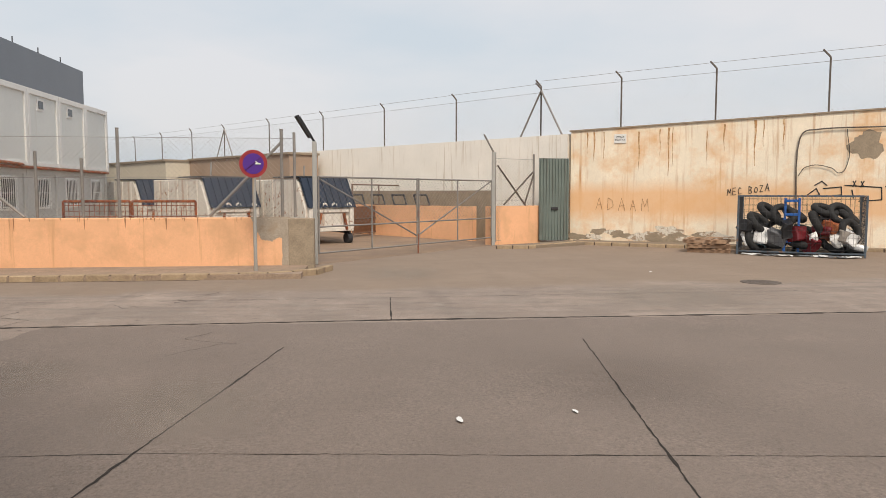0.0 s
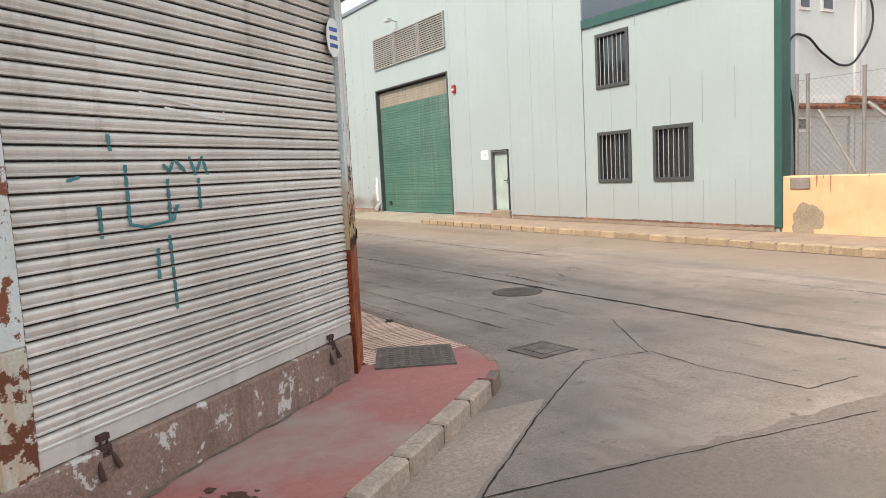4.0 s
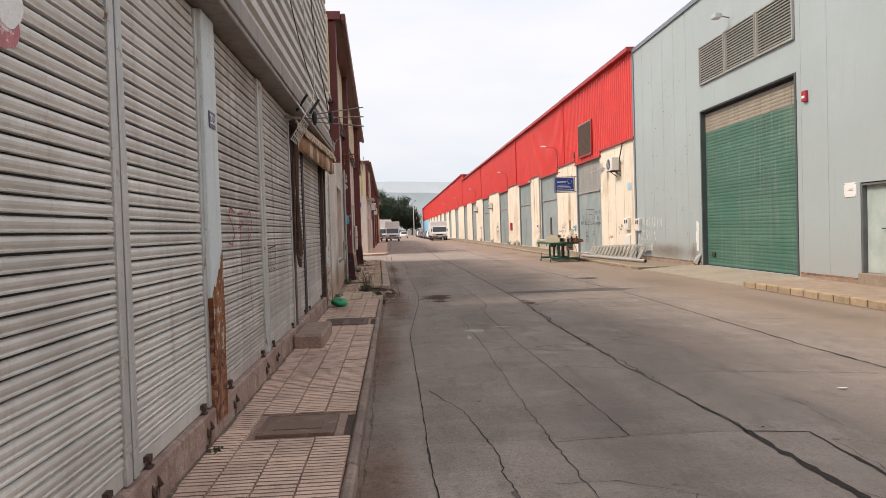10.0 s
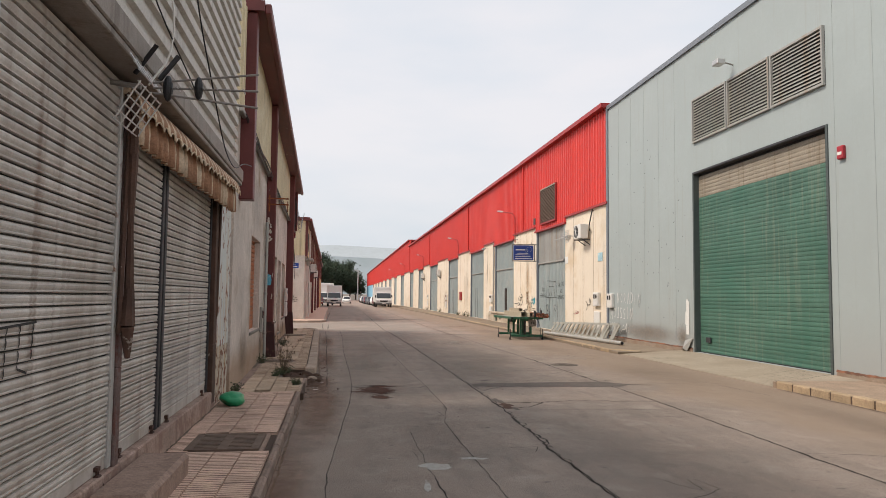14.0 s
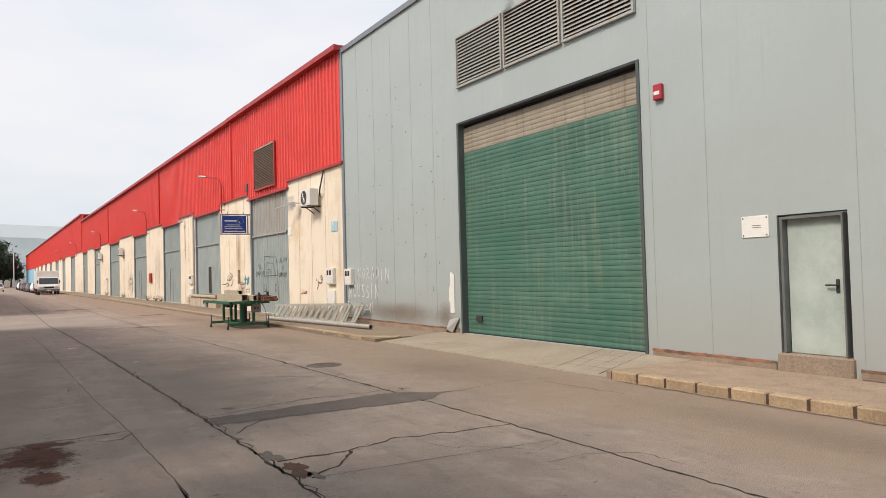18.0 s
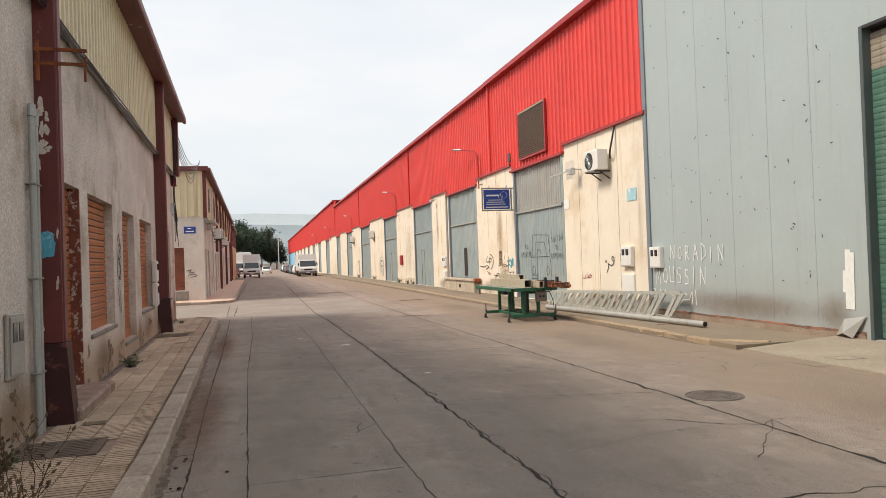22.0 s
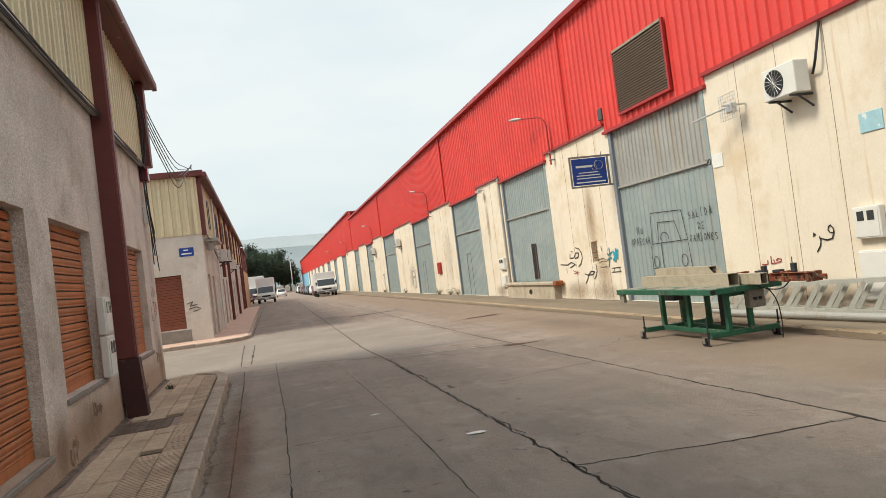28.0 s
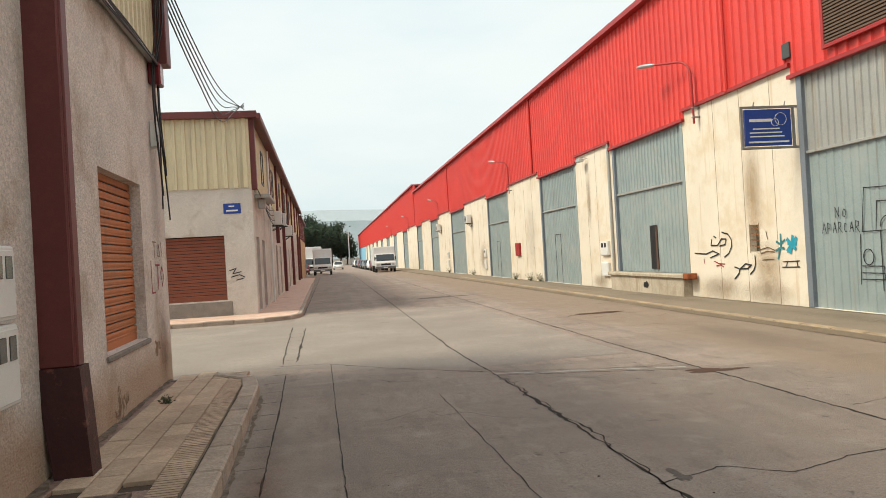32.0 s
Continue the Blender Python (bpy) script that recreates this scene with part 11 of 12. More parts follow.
joint([(11.69, 23.98), (11.5, 23.7), (11.3, 23.42)], 0.03, 0.04, 69)
joint([(9.08, 24.1), (9.46, 24.25), (9.86, 24.25), (10.4, 24.33)], 0.05, 0.03, 27)
joint([(9.86, 24.25), (10.0, 24.0), (10.3, 23.9), (10.42, 24.2)], 0.02, 0.03, 28)
joint([(10.8, 37.97), (11.33, 38.2), (11.75, 37.95), (12.6, 38.2), (13.3, 38.3)], 0.026, 0.03, 29)
joint([(11.12, 28.95), (12.3, 28.8), (13.6, 28.5)], 0.018, 0.01, 30)
joint([(11.63, 26.4), (12.4, 26.7), (13.27, 26.85)], 0.012, 0.03, 34)
for k, (x, y, r) in enumerate(((11.31, 22.3, 0.16), (11.36, 21.75, 0.2), (11.42, 21.5, 0.10), (11.24, 23.2, 0.07), (11.0, 38.1, 0.10), (13.2, 41.75, 0.26), (10.7, 42.3, 0.09), (11.22, 18.9, 0.05), (9.52, 11.35, 0.045), (11.6, 24.92, 0.09))):
    bm = BM()
    blob(bm, x, y, r, 4100 + k, 0.0047, 0.55 if k != 5 else 1.3, 1.0 if k != 5 else 0.5, 40, 0.9)
    part("spall", bm, M_TREAD if k in (1, 5) else M_TAR, JOINTS, "crumbled concrete beside a joint")
for k in range(26):
    y = 27.5 + 0.69 * k
    joint([(8.30 - 0.041 * (y - 27), y), (8.56 - 0.040 * (y - 27), y + 0.03)], 0.018 if k % 3 else 0.028, 0.008, 240 + k)
rnd = random.Random(55)
for k in range(46):
    x, y = rnd.uniform(9.0, 16.2), rnd.uniform(2, 56)
    pts = [(x, y)]
    for i in range(rnd.randint(3, 6)):
        x, y = x + rnd.uniform(-0.15, 0.5), y + rnd.uniform(-0.5, 0.5)
        pts.append((x, y))
    joint(pts, rnd.uniform(0.008, 0.02), 0.03, 70 + k, "hairline_crack")
bm = BM()
vs = []
r2 = random.Random(8)
for x, y in [(11.24 + 0.132 * i, 23.98 - 0.005 * i + r2.uniform(-0.035, 0.035)) for i in range(21)] + [(14.2, 24.18), (14.55, 24.2), (14.15, 24.3)] + [(13.75 - 0.125 * i, 24.66 - 0.012 * i + r2.uniform(-0.035, 0.035)) for i in range(21)]:
    vs.append(bm.verts.new((x, y, 0.006)))
bm.faces.new(vs)
part("tar_patch", bm, M_TAR, JOINTS, "dark repaired strip across the road")
joint([(7.7, 45.2), (7.38, 51.9)], 0.05, 0.02, 300)
joint([(7.92, 45.4), (7.74, 51.3)], 0.05, 0.02, 301)
for k in range(8):
    y = 45.6 + 0.75 * k
    joint([(7.69 - 0.047 * (y - 45.2), y), (7.92 - 0.03 * (y - 45.2), y + 0.03)], 0.03, 0.01, 302 + k)
# cast slabs between the joints, each weathered a little differently


def along(line, y):
    for (xa, ya), (xb, yb) in zip(line, line[1:]):
        if ya <= y <= yb:
            return xa + (xb - xa) * (y - ya) / (yb - ya)
    return line[0][0] if y < line[0][1] else line[-1][0]


M_SLAB = road_material("worn_concrete_slab", 0.085, (0.292, 0.233, 0.195))
LINE_3 = [(16.62, 12.0), (16.55, 31.0), (16.4, 46.0)]
for left, right, cuts in ((LINE_A, LINE_E, (12.4, 17.0, 24.2, 26.46, 36.1, 43.4)), (LINE_E, LINE_1, (12.4, 27.0, 42.8)), (LINE_1, LINE_2, (14.45, 21.4, 24.2, 28.8, 33.5, 38.15, 42.5)), (LINE_2, LINE_3, (14.1, 24.3, 33.4, 42.0))):
    for y0, y1 in zip(cuts, cuts[1:]):
        n = max(2, int((y1 - y0) / 0.8))
        bm = BM()
        ys = [y0 + (y1 - y0) * i / n for i in range(n + 1)]
        bm.faces.new([bm.verts.new((along(right, y), y, 0.0018)) for y in ys] + [bm.verts.new((along(left, y), y, 0.0018)) for y in reversed(ys)])
        part("slab", bm, M_SLAB, ground)
# overlay in a darker brown than the road round it
bm = BM()
rq_ = random.Random(5)
ring = [(-6.0, 4.3), (2.0, 1.75), (5.2, 4.1), (6.2, 4.9), (7.14, 5.7), (7.7, 5.66), (9.6, 5.45), (11.45, 5.3), (11.45, -9.0), (-6.0, -9.0)][::-1]
bm.faces.new([bm.verts.new((a + (b - a) * i / 14 + rq_.uniform(-0.03, 0.03), c + (d - c) * i / 14 + rq_.uniform(-0.03, 0.03), 0.002)) for (a, c), (b, d) in zip(ring, ring[1:] + ring[:1]) for i in range(14)])
tagged(finish("road_crossing_east", bm, mat("darker_brown_concrete", (0.246, 0.198, 0.168), 0.86, vary=0.2, scale=0.5, second=(0.205, 0.165, 0.140), patch=0.45, patch_scale=0.3, patch_edge=0.2, bump=0.7, bump_scale=70, speck=0.5, grit=0.34)), "darker brown concrete slabs at the crossing", "road", kind="structure")
# paler concrete where the side street comes in
# sun through the side street gap, put into a paler worn concrete colour
bm = BM()
rr_ = random.Random(21)
ring = [(2.0, 45.0), (7.6, 44.75), (10.4, 43.4), (12.9, 43.6), (12.7, 49.5), (12.5, 55.2), (7.5, 55.6), (7.2, 53.2), (2.0, 53.6)]
bm.faces.new([bm.verts.new((a + (b - a) * i / 12 + rr_.uniform(-0.05, 0.05), c + (d - c) * i / 12 + rr_.uniform(-0.05, 0.05), 0.003)) for (a, c), (b, d) in zip(ring, ring[1:] + ring[:1]) for i in range(12)])
tagged(finish("road_crossing", bm, mat("sunlit_tone_worn_concrete", (0.335, 0.29, 0.25), 0.9, vary=0.16, scale=0.6, second=(0.24, 0.205, 0.18), patch=0.4, patch_scale=0.5, patch_edge=0.18, bump=0.4, speck=0.5)), "worn concrete coloured paler, as if sunlit, where the side street joins", "road", kind="structure")
# dirt washed along the foot of the left kerb
M_GUTTER = mat("brown_gutter_dirt", (0.185, 0.135, 0.10), 0.95, vary=0.35, scale=6, second=(0.24, 0.19, 0.15), patch=0.4, patch_scale=8, patch_edge=0.1, bump=0.5)
for a, b, w, sd in ((-1.2, 4.5, 0.03, 90), (4.5, 13.4, 0.05, 91)):
    joint([tuple((ML @ Vector((1.11, a + (b - a) * i / 6, 0))).xy) for i in range(7)], w, 0.03, sd, "gutter_dirt", M_GUTTER, 0.006)
for a, b, w, sd in ((15.9, 22.0, 0.13, 92), (22.0, 32.5, 0.08, 93)):
    joint([tuple((B2 @ Vector((1.31, a + (b - a) * i / 6, 0))).xy) for i in range(7)], w, 0.03, sd, "gutter_dirt", M_GUTTER, 0.006)
# ragged lines in the gutter's brown where walls and kerbs meet the ground
def foot_line(m, d, a, b, w, z, sd):
    n = max(3, int((b - a) / 2.0))
    joint([tuple((m @ Vector((d, a + (b - a) * i / n, 0))).xy) for i in range(n + 1)], w, 0.03, sd, "gutter_dirt", M_GUTTER, z)


foot_line(ML, 0.07, -1.2, 12.0, 0.05, PAVE_Z + 0.0105, 400)
foot_line(B2, 0.03, 16.0, 33.6, 0.14, PAVE_Z + 0.0105, 401)
foot_line(MG, -0.09, 12.0, 21.0, 0.14, PAVE_Z - 0.014, 402)
foot_line(MR, -0.08, 0.2, 50.0, 0.16, 0.081, 403)
foot_line(CH, 0.075, -8.8, -0.2, 0.07, PAVE_Z + 0.004, 404)
joint([(16.14, 80.0), (16.29, 50.0), (16.54, 32.0)], 0.12, 0.05, 405, "gutter_dirt", M_GUTTER, 0.006)
joint([(16.64, 23.4), (16.66, 4.4)], 0.10, 0.04, 406, "gutter_dirt", M_GUTTER, 0.006)
joint([(14.5, 24.2), (15.2, 24.35), (15.8, 24.42), (16.1, 24.25)], 0.018, 0.04, 407)
joint([(15.9, 24.1), (15.92, 23.4), (16.0, 22.6)], 0.02, 0.05, 412)
joint([(13.6, 31.2), (15.0, 31.5), (16.4, 31.1)], 0.014, 0.04, 408)
joint([(13.4, 39.5), (14.6, 39.9), (16.1, 39.6)], 0.014, 0.05, 409)
joint([(13.3, 46.8), (14.9, 47.0), (16.0, 46.7)], 0.014, 0.04, 410)
joint([(13.8, 18.4), (15.2, 18.0), (16.6, 18.3)], 0.014, 0.04, 411)
def ramp_z(x):
    return 0.012 + (x - 16.75) / 2.01 * 0.121


for k, (x0, y0, x1, y1, w) in enumerate(((16.8, 25.0, 18.66, 25.75, 0.022), (16.85, 24.0, 18.5, 24.65, 0.02), (17.25, 24.1, 17.2, 25.15, 0.014), (17.7, 24.3, 17.65, 25.35, 0.014), (18.15, 24.5, 18.1, 25.55, 0.014), (17.0, 24.4, 18.55, 25.0, 0.012), (17.0, 24.75, 18.6, 25.4, 0.012), (17.05, 29.75, 17.35, 29.6, 0.02), (17.05, 29.45, 17.35, 29.3, 0.02), (17.05, 29.75, 17.05, 29.45, 0.02), (17.35, 29.6, 17.35, 29.3, 0.02), (16.8, 27.7, 17.6, 27.9, 0.012))):
    bm = rugged_ribbon([(x0, y0), (x1, y1)], w, 0.008, 900 + k, 0.0)
    for v in bm.verts:
        v.co.z = ramp_z(v.co.x) + 0.004
    part("ramp_joint", bm, M_CRACK, driveway)
# scribbles and damp stains on the plastered wall
strokes("graffiti", [[(23.45, 2.05), (23.7, 2.1), (23.75, 1.9), (23.5, 1.82), (23.72, 1.7), (23.6, 1.5), (23.45, 1.55)], [(23.4, 1.35), (23.5, 1.0)], [(23.6, 1.3), (23.62, 0.95)]], 0.02, M_GRAFBLACK, wall_second, B2, "thin dark scribble", 0.006)
strokes("graffiti", [[(33.1, 2.0), (33.1, 1.8)], [(33.0, 2.0), (33.2, 2.0)], [(33.35, 1.98), (33.28, 1.82), (33.42, 1.82), (33.35, 1.98)], [(33.55, 1.82), (33.5, 2.0)]], 0.014, M_BROWNSHUT, wall_second, B2, "faded brown letters", 0.006)
rw = random.Random(64)
M_DAMP = mat("brown_damp_stain", (0.25, 0.155, 0.095), 0.95, vary=0.3, scale=5, second=(0.44, 0.35, 0.28), patch=0.42, patch_scale=9, patch_edge=0.1, bump=0.5)
for k in range(22):
    bm = BM()
    blob(bm, 0, 0, rw.uniform(0.05, 0.15), 1900 + k, 0, rw.uniform(0.8, 2.0), rw.uniform(0.6, 1.3), 30, 0.9)
    part("damp_stain", bm, M_DAMP, wall_second, "flaking brown damp stain", B2 @ Matrix(((0, 0, 1, 0.0022 + 0.0001 * k), (1, 0, 0, rw.choice((17.6, 20.9, 21.6, 22.4, 23.3, 23.6, 25.6, 26.5, 27.5, 31.0, 33.3)) + rw.uniform(-0.3, 0.3)), (0, 1, 0, 0.16 + rw.random() ** 2 * 0.5), (0, 0, 0, 1))))
S_RED = stain_mat("reddish_gutter_dust", (0.27, 0.155, 0.105), 0.6, 1.4)
STAINS = thing("road_stains", "dry dark stains and pale spills on the road", "stain", kind="structure")
for i, (x, y, r, sx, sy, m_) in enumerate(((9.9, 18.1, 0.13, 1.2, 0.9, M_PALESTAIN_LIT), (10.3, 18.4, 0.08, 1.4, 0.7, M_PALESTAIN_LIT), (9.75, 17.4, 0.06, 0.5, 2.6, M_PALESTAIN_LIT), (12.4, 60.5, 0.6, 1.6, 0.5, M_TAR), (14.8, 50.0, 0.35, 1.5, 0.6, M_TREAD))):
    bm = BM()
    blob(bm, x, y, r, 300 + i, 0.005 + 0.0006 * i, sx, sy, 40, 0.6)
    part("stain", bm, m_, STAINS)
M_DRYBROWN = mat("dry_red_brown_splash", (0.115, 0.05, 0.03), 0.95, vary=0.4, scale=9, bump=0.2)
bm = BM()
r4 = random.Random(77)
soft_stain(STAINS, pose(9.52, 23.6, 0.005, 0, 0, 8), 1.25, 2.4, S_BROWN)
soft_stain(STAINS, pose(9.6, 24.1, 0.0053, 0, 0, 75), 0.55, 1.1, S_BROWN)
soft_stain(STAINS, pose(9.3, 23.45, 0.0056, 0, 0, -70), 0.5, 0.95, S_BROWN)
soft_stain(STAINS, pose(9.55, 22.75, 0.0059, 0, 0, 20), 0.7, 0.9, S_BROWN)
for k in range(300):
    a, rr = r4.uniform(0, 6.28), abs(r4.gauss(0, 0.42))
    blob(bm, 9.5 + rr * 0.75 * math.cos(a), 23.4 + rr * 1.5 * math.sin(a), r4.uniform(0.003, 0.012) * (1.5 - min(rr, 0.8)), 1300 + k, 0.0062 + 0.000008 * k, 1.3, 0.8, 10, 1.0)
part("stain", bm, M_DRYBROWN, STAINS, "dry red-brown splash")
bm = BM()
rs = random.Random(400)
for k in range(70):
    blob(bm, rs.gauss(0.56, 0.11), rs.gauss(-2.2, 0.075), rs.uniform(0.008, 0.035), 400 + k, PAVE_Z + 0.003 + 0.00002 * k, 1.3, 0.8, 14, 0.7)
part("stain", bm, M_TREAD, STAINS, "", CH)
# worn and oily patches on the road, dust on the pavements, dirt on the walls
for i, (x, y, w, h, tn, m_) in enumerate(((10.2, 19.5, 1.6, 4.0, 0, S_OIL), (12.5, 30, 2.2, 7, 2, S_OIL), (9.8, 33, 1.6, 6, 1, S_OIL), (12.2, 17.5, 2.6, 8, 1, S_OIL), (10.6, 12.5, 1.3, 7, 1, S_OIL), (13, 8, 3.5, 3.5, 0, S_OIL),
                                          (8.2, -1.6, 3, 3.4, 0, S_OIL), (4.2, 0.4, 2.4, 1.8, 0, S_OIL), (11.8, 27, 2.2, 5, 0, S_PALE), (9.4, 28.5, 1.2, 7, 1, S_PALE),
                                          (12.6, 36, 2.2, 4, 0, S_PALE), (8.7, 4.4, 2.4, 1.7, 30, S_PALE), (11.6, 14.5, 1.4, 5, 0, S_PALE), (7.6, 2.4, 3, 2, 15, S_PALE), (15.4, 26, 2.2, 6, 0, S_OIL), (15.1, 33.5, 1.7, 6, 0, S_OIL), (15.7, 19.5, 1.3, 8, 0, S_OIL),
                                          (15.3, 44, 1.6, 8, 0, S_OIL), (14.6, 12, 1.8, 8, 0, S_PALE), (13.4, -4.5, 4, 5, 0, S_PALE), (17.5, 0.2, 4, 3, 0, S_PALE), (10.6, 60, 2, 12, 1, S_OIL), (9.2, 8.6, 1.4, 2.2, -20, S_OIL))):
    soft_stain(STAINS, pose(x, y, 0.0062 + 0.0003 * i, 0, 0, tn), w, h, m_)
for i, (x, y, w, h, tn) in enumerate(((8.62, 22.0, 0.9, 8.0, 1.5), (8.5, 24.6, 0.7, 4.0, 2), (8.45, 29.5, 0.7, 8.0, 2.4), (8.55, 16.5, 0.7, 8.0, 1.4), (8.2, 36.5, 0.6, 9.0, 2.4), (8.75, 11.0, 0.6, 6.0, 1.4))):
    soft_stain(STAINS, pose(x, y, 0.0135 + 0.0003 * i, 0, 0, tn), w, h, S_RED)
soft_stain(STAINS, CH @ pose(0.74, -3.25, PAVE_Z + 0.005, 0, 0, 4), 0.75, 1.7, S_GREY)
soft_stain(STAINS, CH @ pose(0.6, -3.5, PAVE_Z + 0.0056, 0, 0, 10), 0.12, 1.0, S_OIL)
for i, (d, s, w, h) in enumerate(((0.5, 5.0, 0.8, 3.0), (0.45, 10.5, 0.9, 2.6), (0.6, 13.3, 1.0, 1.6), (0.3, 1.0, 0.5, 2.2))):
    soft_stain(STAINS, ML @ pose(d, s, PAVE_Z + 0.011 + 0.0004 * i), w, h, S_OIL)
for i, (d, s, w, h) in enumerate(((0.5, 19.5, 1.0, 3.0), (0.4, 23.5, 0.8, 3.0), (0.6, 30.5, 0.9, 3.0))):
    soft_stain(STAINS, B2 @ pose(d, s, PAVE_Z + 0.011 + 0.0004 * i), w, h, S_OIL)
for i, (s, w, h) in enumerate(((35.0, 1.0, 5.0), (42.0, 1.1, 9.0), (50.0, 1.0, 9.0), (33.0, 0.9, 3.0))):
    soft_stain(STAINS, MR @ pose(-0.75, s - 27.0, 0.081 + 0.0004 * i), w, h, S_OIL)


def wall_stain(parent, m, s, z, w, h, m_, out, side):
    soft_stain(parent, m @ Matrix(((0, 0, side, out), (side, 0, 0, s), (0, 1, 0, z), (0, 0, 0, 1))), w, h, m_, "wall_stain")


for i, (s, z, w, h, m_) in enumerate(((11.75, 2.6, 1.0, 3.4, S_TAN), (11.3, 0.9, 1.4, 1.6, S_TAN), (13.4, 0.35, 2.6, 0.9, S_DIRT), (11.4, 0.3, 2.6, 0.8, S_DIRT), (21.6, 0.3, 2.2, 0.8, S_DIRT), (2.6, 0.3, 4.4, 0.8, S_DIRT), 
                                      (0.45, 2.6, 0.4, 4.4, S_SOOT), (22.4, 3.4, 0.5, 2.8, S_DIRT), (30.6, 2.4, 2.4, 4.4, S_SOOT), (42.0, 1.2, 3, 2.4, S_DIRT))):
    wall_stain(wall_red, MR, s, z, w, h, m_, -0.0065 - 0.0003 * i, -1)
for i, (s, z, w, h, m_) in enumerate(((33.8, 0.5, 6.4, 0.8, S_DIRT), (31.2, 0.5, 1.0, 0.9, S_DIRT))):
    wall_stain(wall_grey, MG, s, z, w, h, m_, -0.0075 - 0.0003 * i, -1)
for i, (s, z, w, h, m_) in enumerate(((17.75, 0.5, 1.3, 1.0, S_DIRT), (22.0, 0.42, 1.9, 0.8, S_DIRT), (25.8, 0.4, 0.8, 0.9, S_DIRT), (27.1, 0.45, 2.0, 0.8, S_DIRT), (29.8, 0.4, 1.3, 0.8, S_DIRT), (33.4, 0.6, 0.9, 1.4, S_DIRT), (14.2, 0.6, 1.8, 1.2, S_DIRT), (21.5, 3.9, 5.0, 1.0, S_SOOT),
                                      (27.0, 3.8, 4.0, 1.2, S_SOOT), (23.55, 1.7, 0.8, 2.4, S_SOOT), (33.3, 2.2, 0.8, 3.6, S_SOOT), (16.2, 3.4, 2.4, 1.6, S_SOOT))):
    wall_stain(wall_second, B2, s, z, w, h, m_, 0.0065 + 0.0003 * i, 1)
# faded red paint mark on the road
bm = BM()
for k in range(60):
    blob(bm, rs.gauss(5.79, 0.035), rs.gauss(3.63, 0.09), rs.uniform(0.006, 0.025), 900 + k, 0.003 + 0.00002 * k, 0.7, 1.6, 12, 0.6)
part("paint_mark", bm, mat("faded_red_road_paint", (0.42, 0.14, 0.11), 0.9, vary=0.2, scale=9), STAINS, "faded red paint mark")
# soil in the broken pavement and gutter
bm = BM()
nx, ny = 26, 44
grid, solid = [], {}
for i in range(nx):
    row = []
    for k in range(ny):
        x, y = 0.55 + 0.85 * i / (nx - 1), 13.9 + 2.3 * k / (ny - 1)
        e = min(i, nx - 1 - i) / 5.0
        f = min(k, ny - 1 - k) / 7.0
        hgt = 0.05 * noise.noise(Vector((x * 6, y * 6, 0))) + 0.03 * noise.noise(Vector((x * 17, y * 17, 5)))
        inside = min(1.0, e) * min(1.0, f) + 0.45 * noise.noise(Vector((x * 3, y * 3, 9)))
        solid[i, k] = inside
        row.append(bm.verts.new((x, y, (0.03 + 0.05 * max(0.0, 0.8 - x) if x < 1.05 else 0.008) + (hgt + 0.025) * max(0.0, inside) - 0.05 * max(0.0, 0.35 - inside))))
    grid.append(row)
for i in range(nx - 1):
    for k in range(ny - 1):
        if min(solid[i, k], solid[i + 1, k], solid[i, k + 1], solid[i + 1, k + 1]) < 0.22:
            continue
        bm.faces.new((grid[i][k], grid[i + 1][k], grid[i + 1][k + 1], grid[i][k + 1]))
part("soil_patch", bm, M_SOIL, STAINS, "dark soil in the broken pavement", ML)
bm = BM()
rnd = random.Random(66)
for k in range(90):
    a = Vector((rnd.gauss(1.2, 0.22), rnd.uniform(12.2, 17.5), 0.0))
    if k > 55:
        a = Vector((rnd.uniform(1.2, 4.5), rnd.uniform(2.0, 30.0), 0.0))
    s = rnd.uniform(0.006, 0.018) if k <= 55 else rnd.uniform(0.003, 0.009)
    bmesh.ops.create_icosphere(bm, subdivisions=1, radius=s, matrix=Matrix.Translation(a + Vector((0, 0, s * 0.6))) @ Matrix.Diagonal((1.3, 1.0, 0.7, 1)))
tagged(finish("gravel", bm, M_SOIL, ML), "loose clods and gravel along the gutter", "gravel", kind="stuff")
# broken lumps of kerb and paving in the hole
for i, (d, s_, r, sz) in enumerate(((1.05, 15.45, 0.10, 0.7), (0.95, 14.75, 0.09, 0.7), (0.72, 15.7, 0.09, 0.5), (1.18, 14.95, 0.06, 0.7), (0.62, 14.5, 0.08, 0.6), (1.3, 14.55, 0.05, 0.7), (1.24, 15.5, 0.07, 0.6))):
    bm = BM()
    bmesh.ops.create_icosphere(bm, subdivisions=2, radius=r)
    for v in bm.verts:
        v.co = Vector((v.co.x * 1.4, v.co.y, v.co.z * sz)) * (1 + 0.5 * noise.noise(v.co * 9 + Vector((i * 3, 0, 0))))
    tagged(finish("broken_lump", bm, M_KERB if i == 3 else M_SOIL, ML @ Matrix.Translation((d, s_, 0.03 + r * sz * 0.5))), "broken lump of concrete in the pavement hole", "rubble", "rubble in the hole")
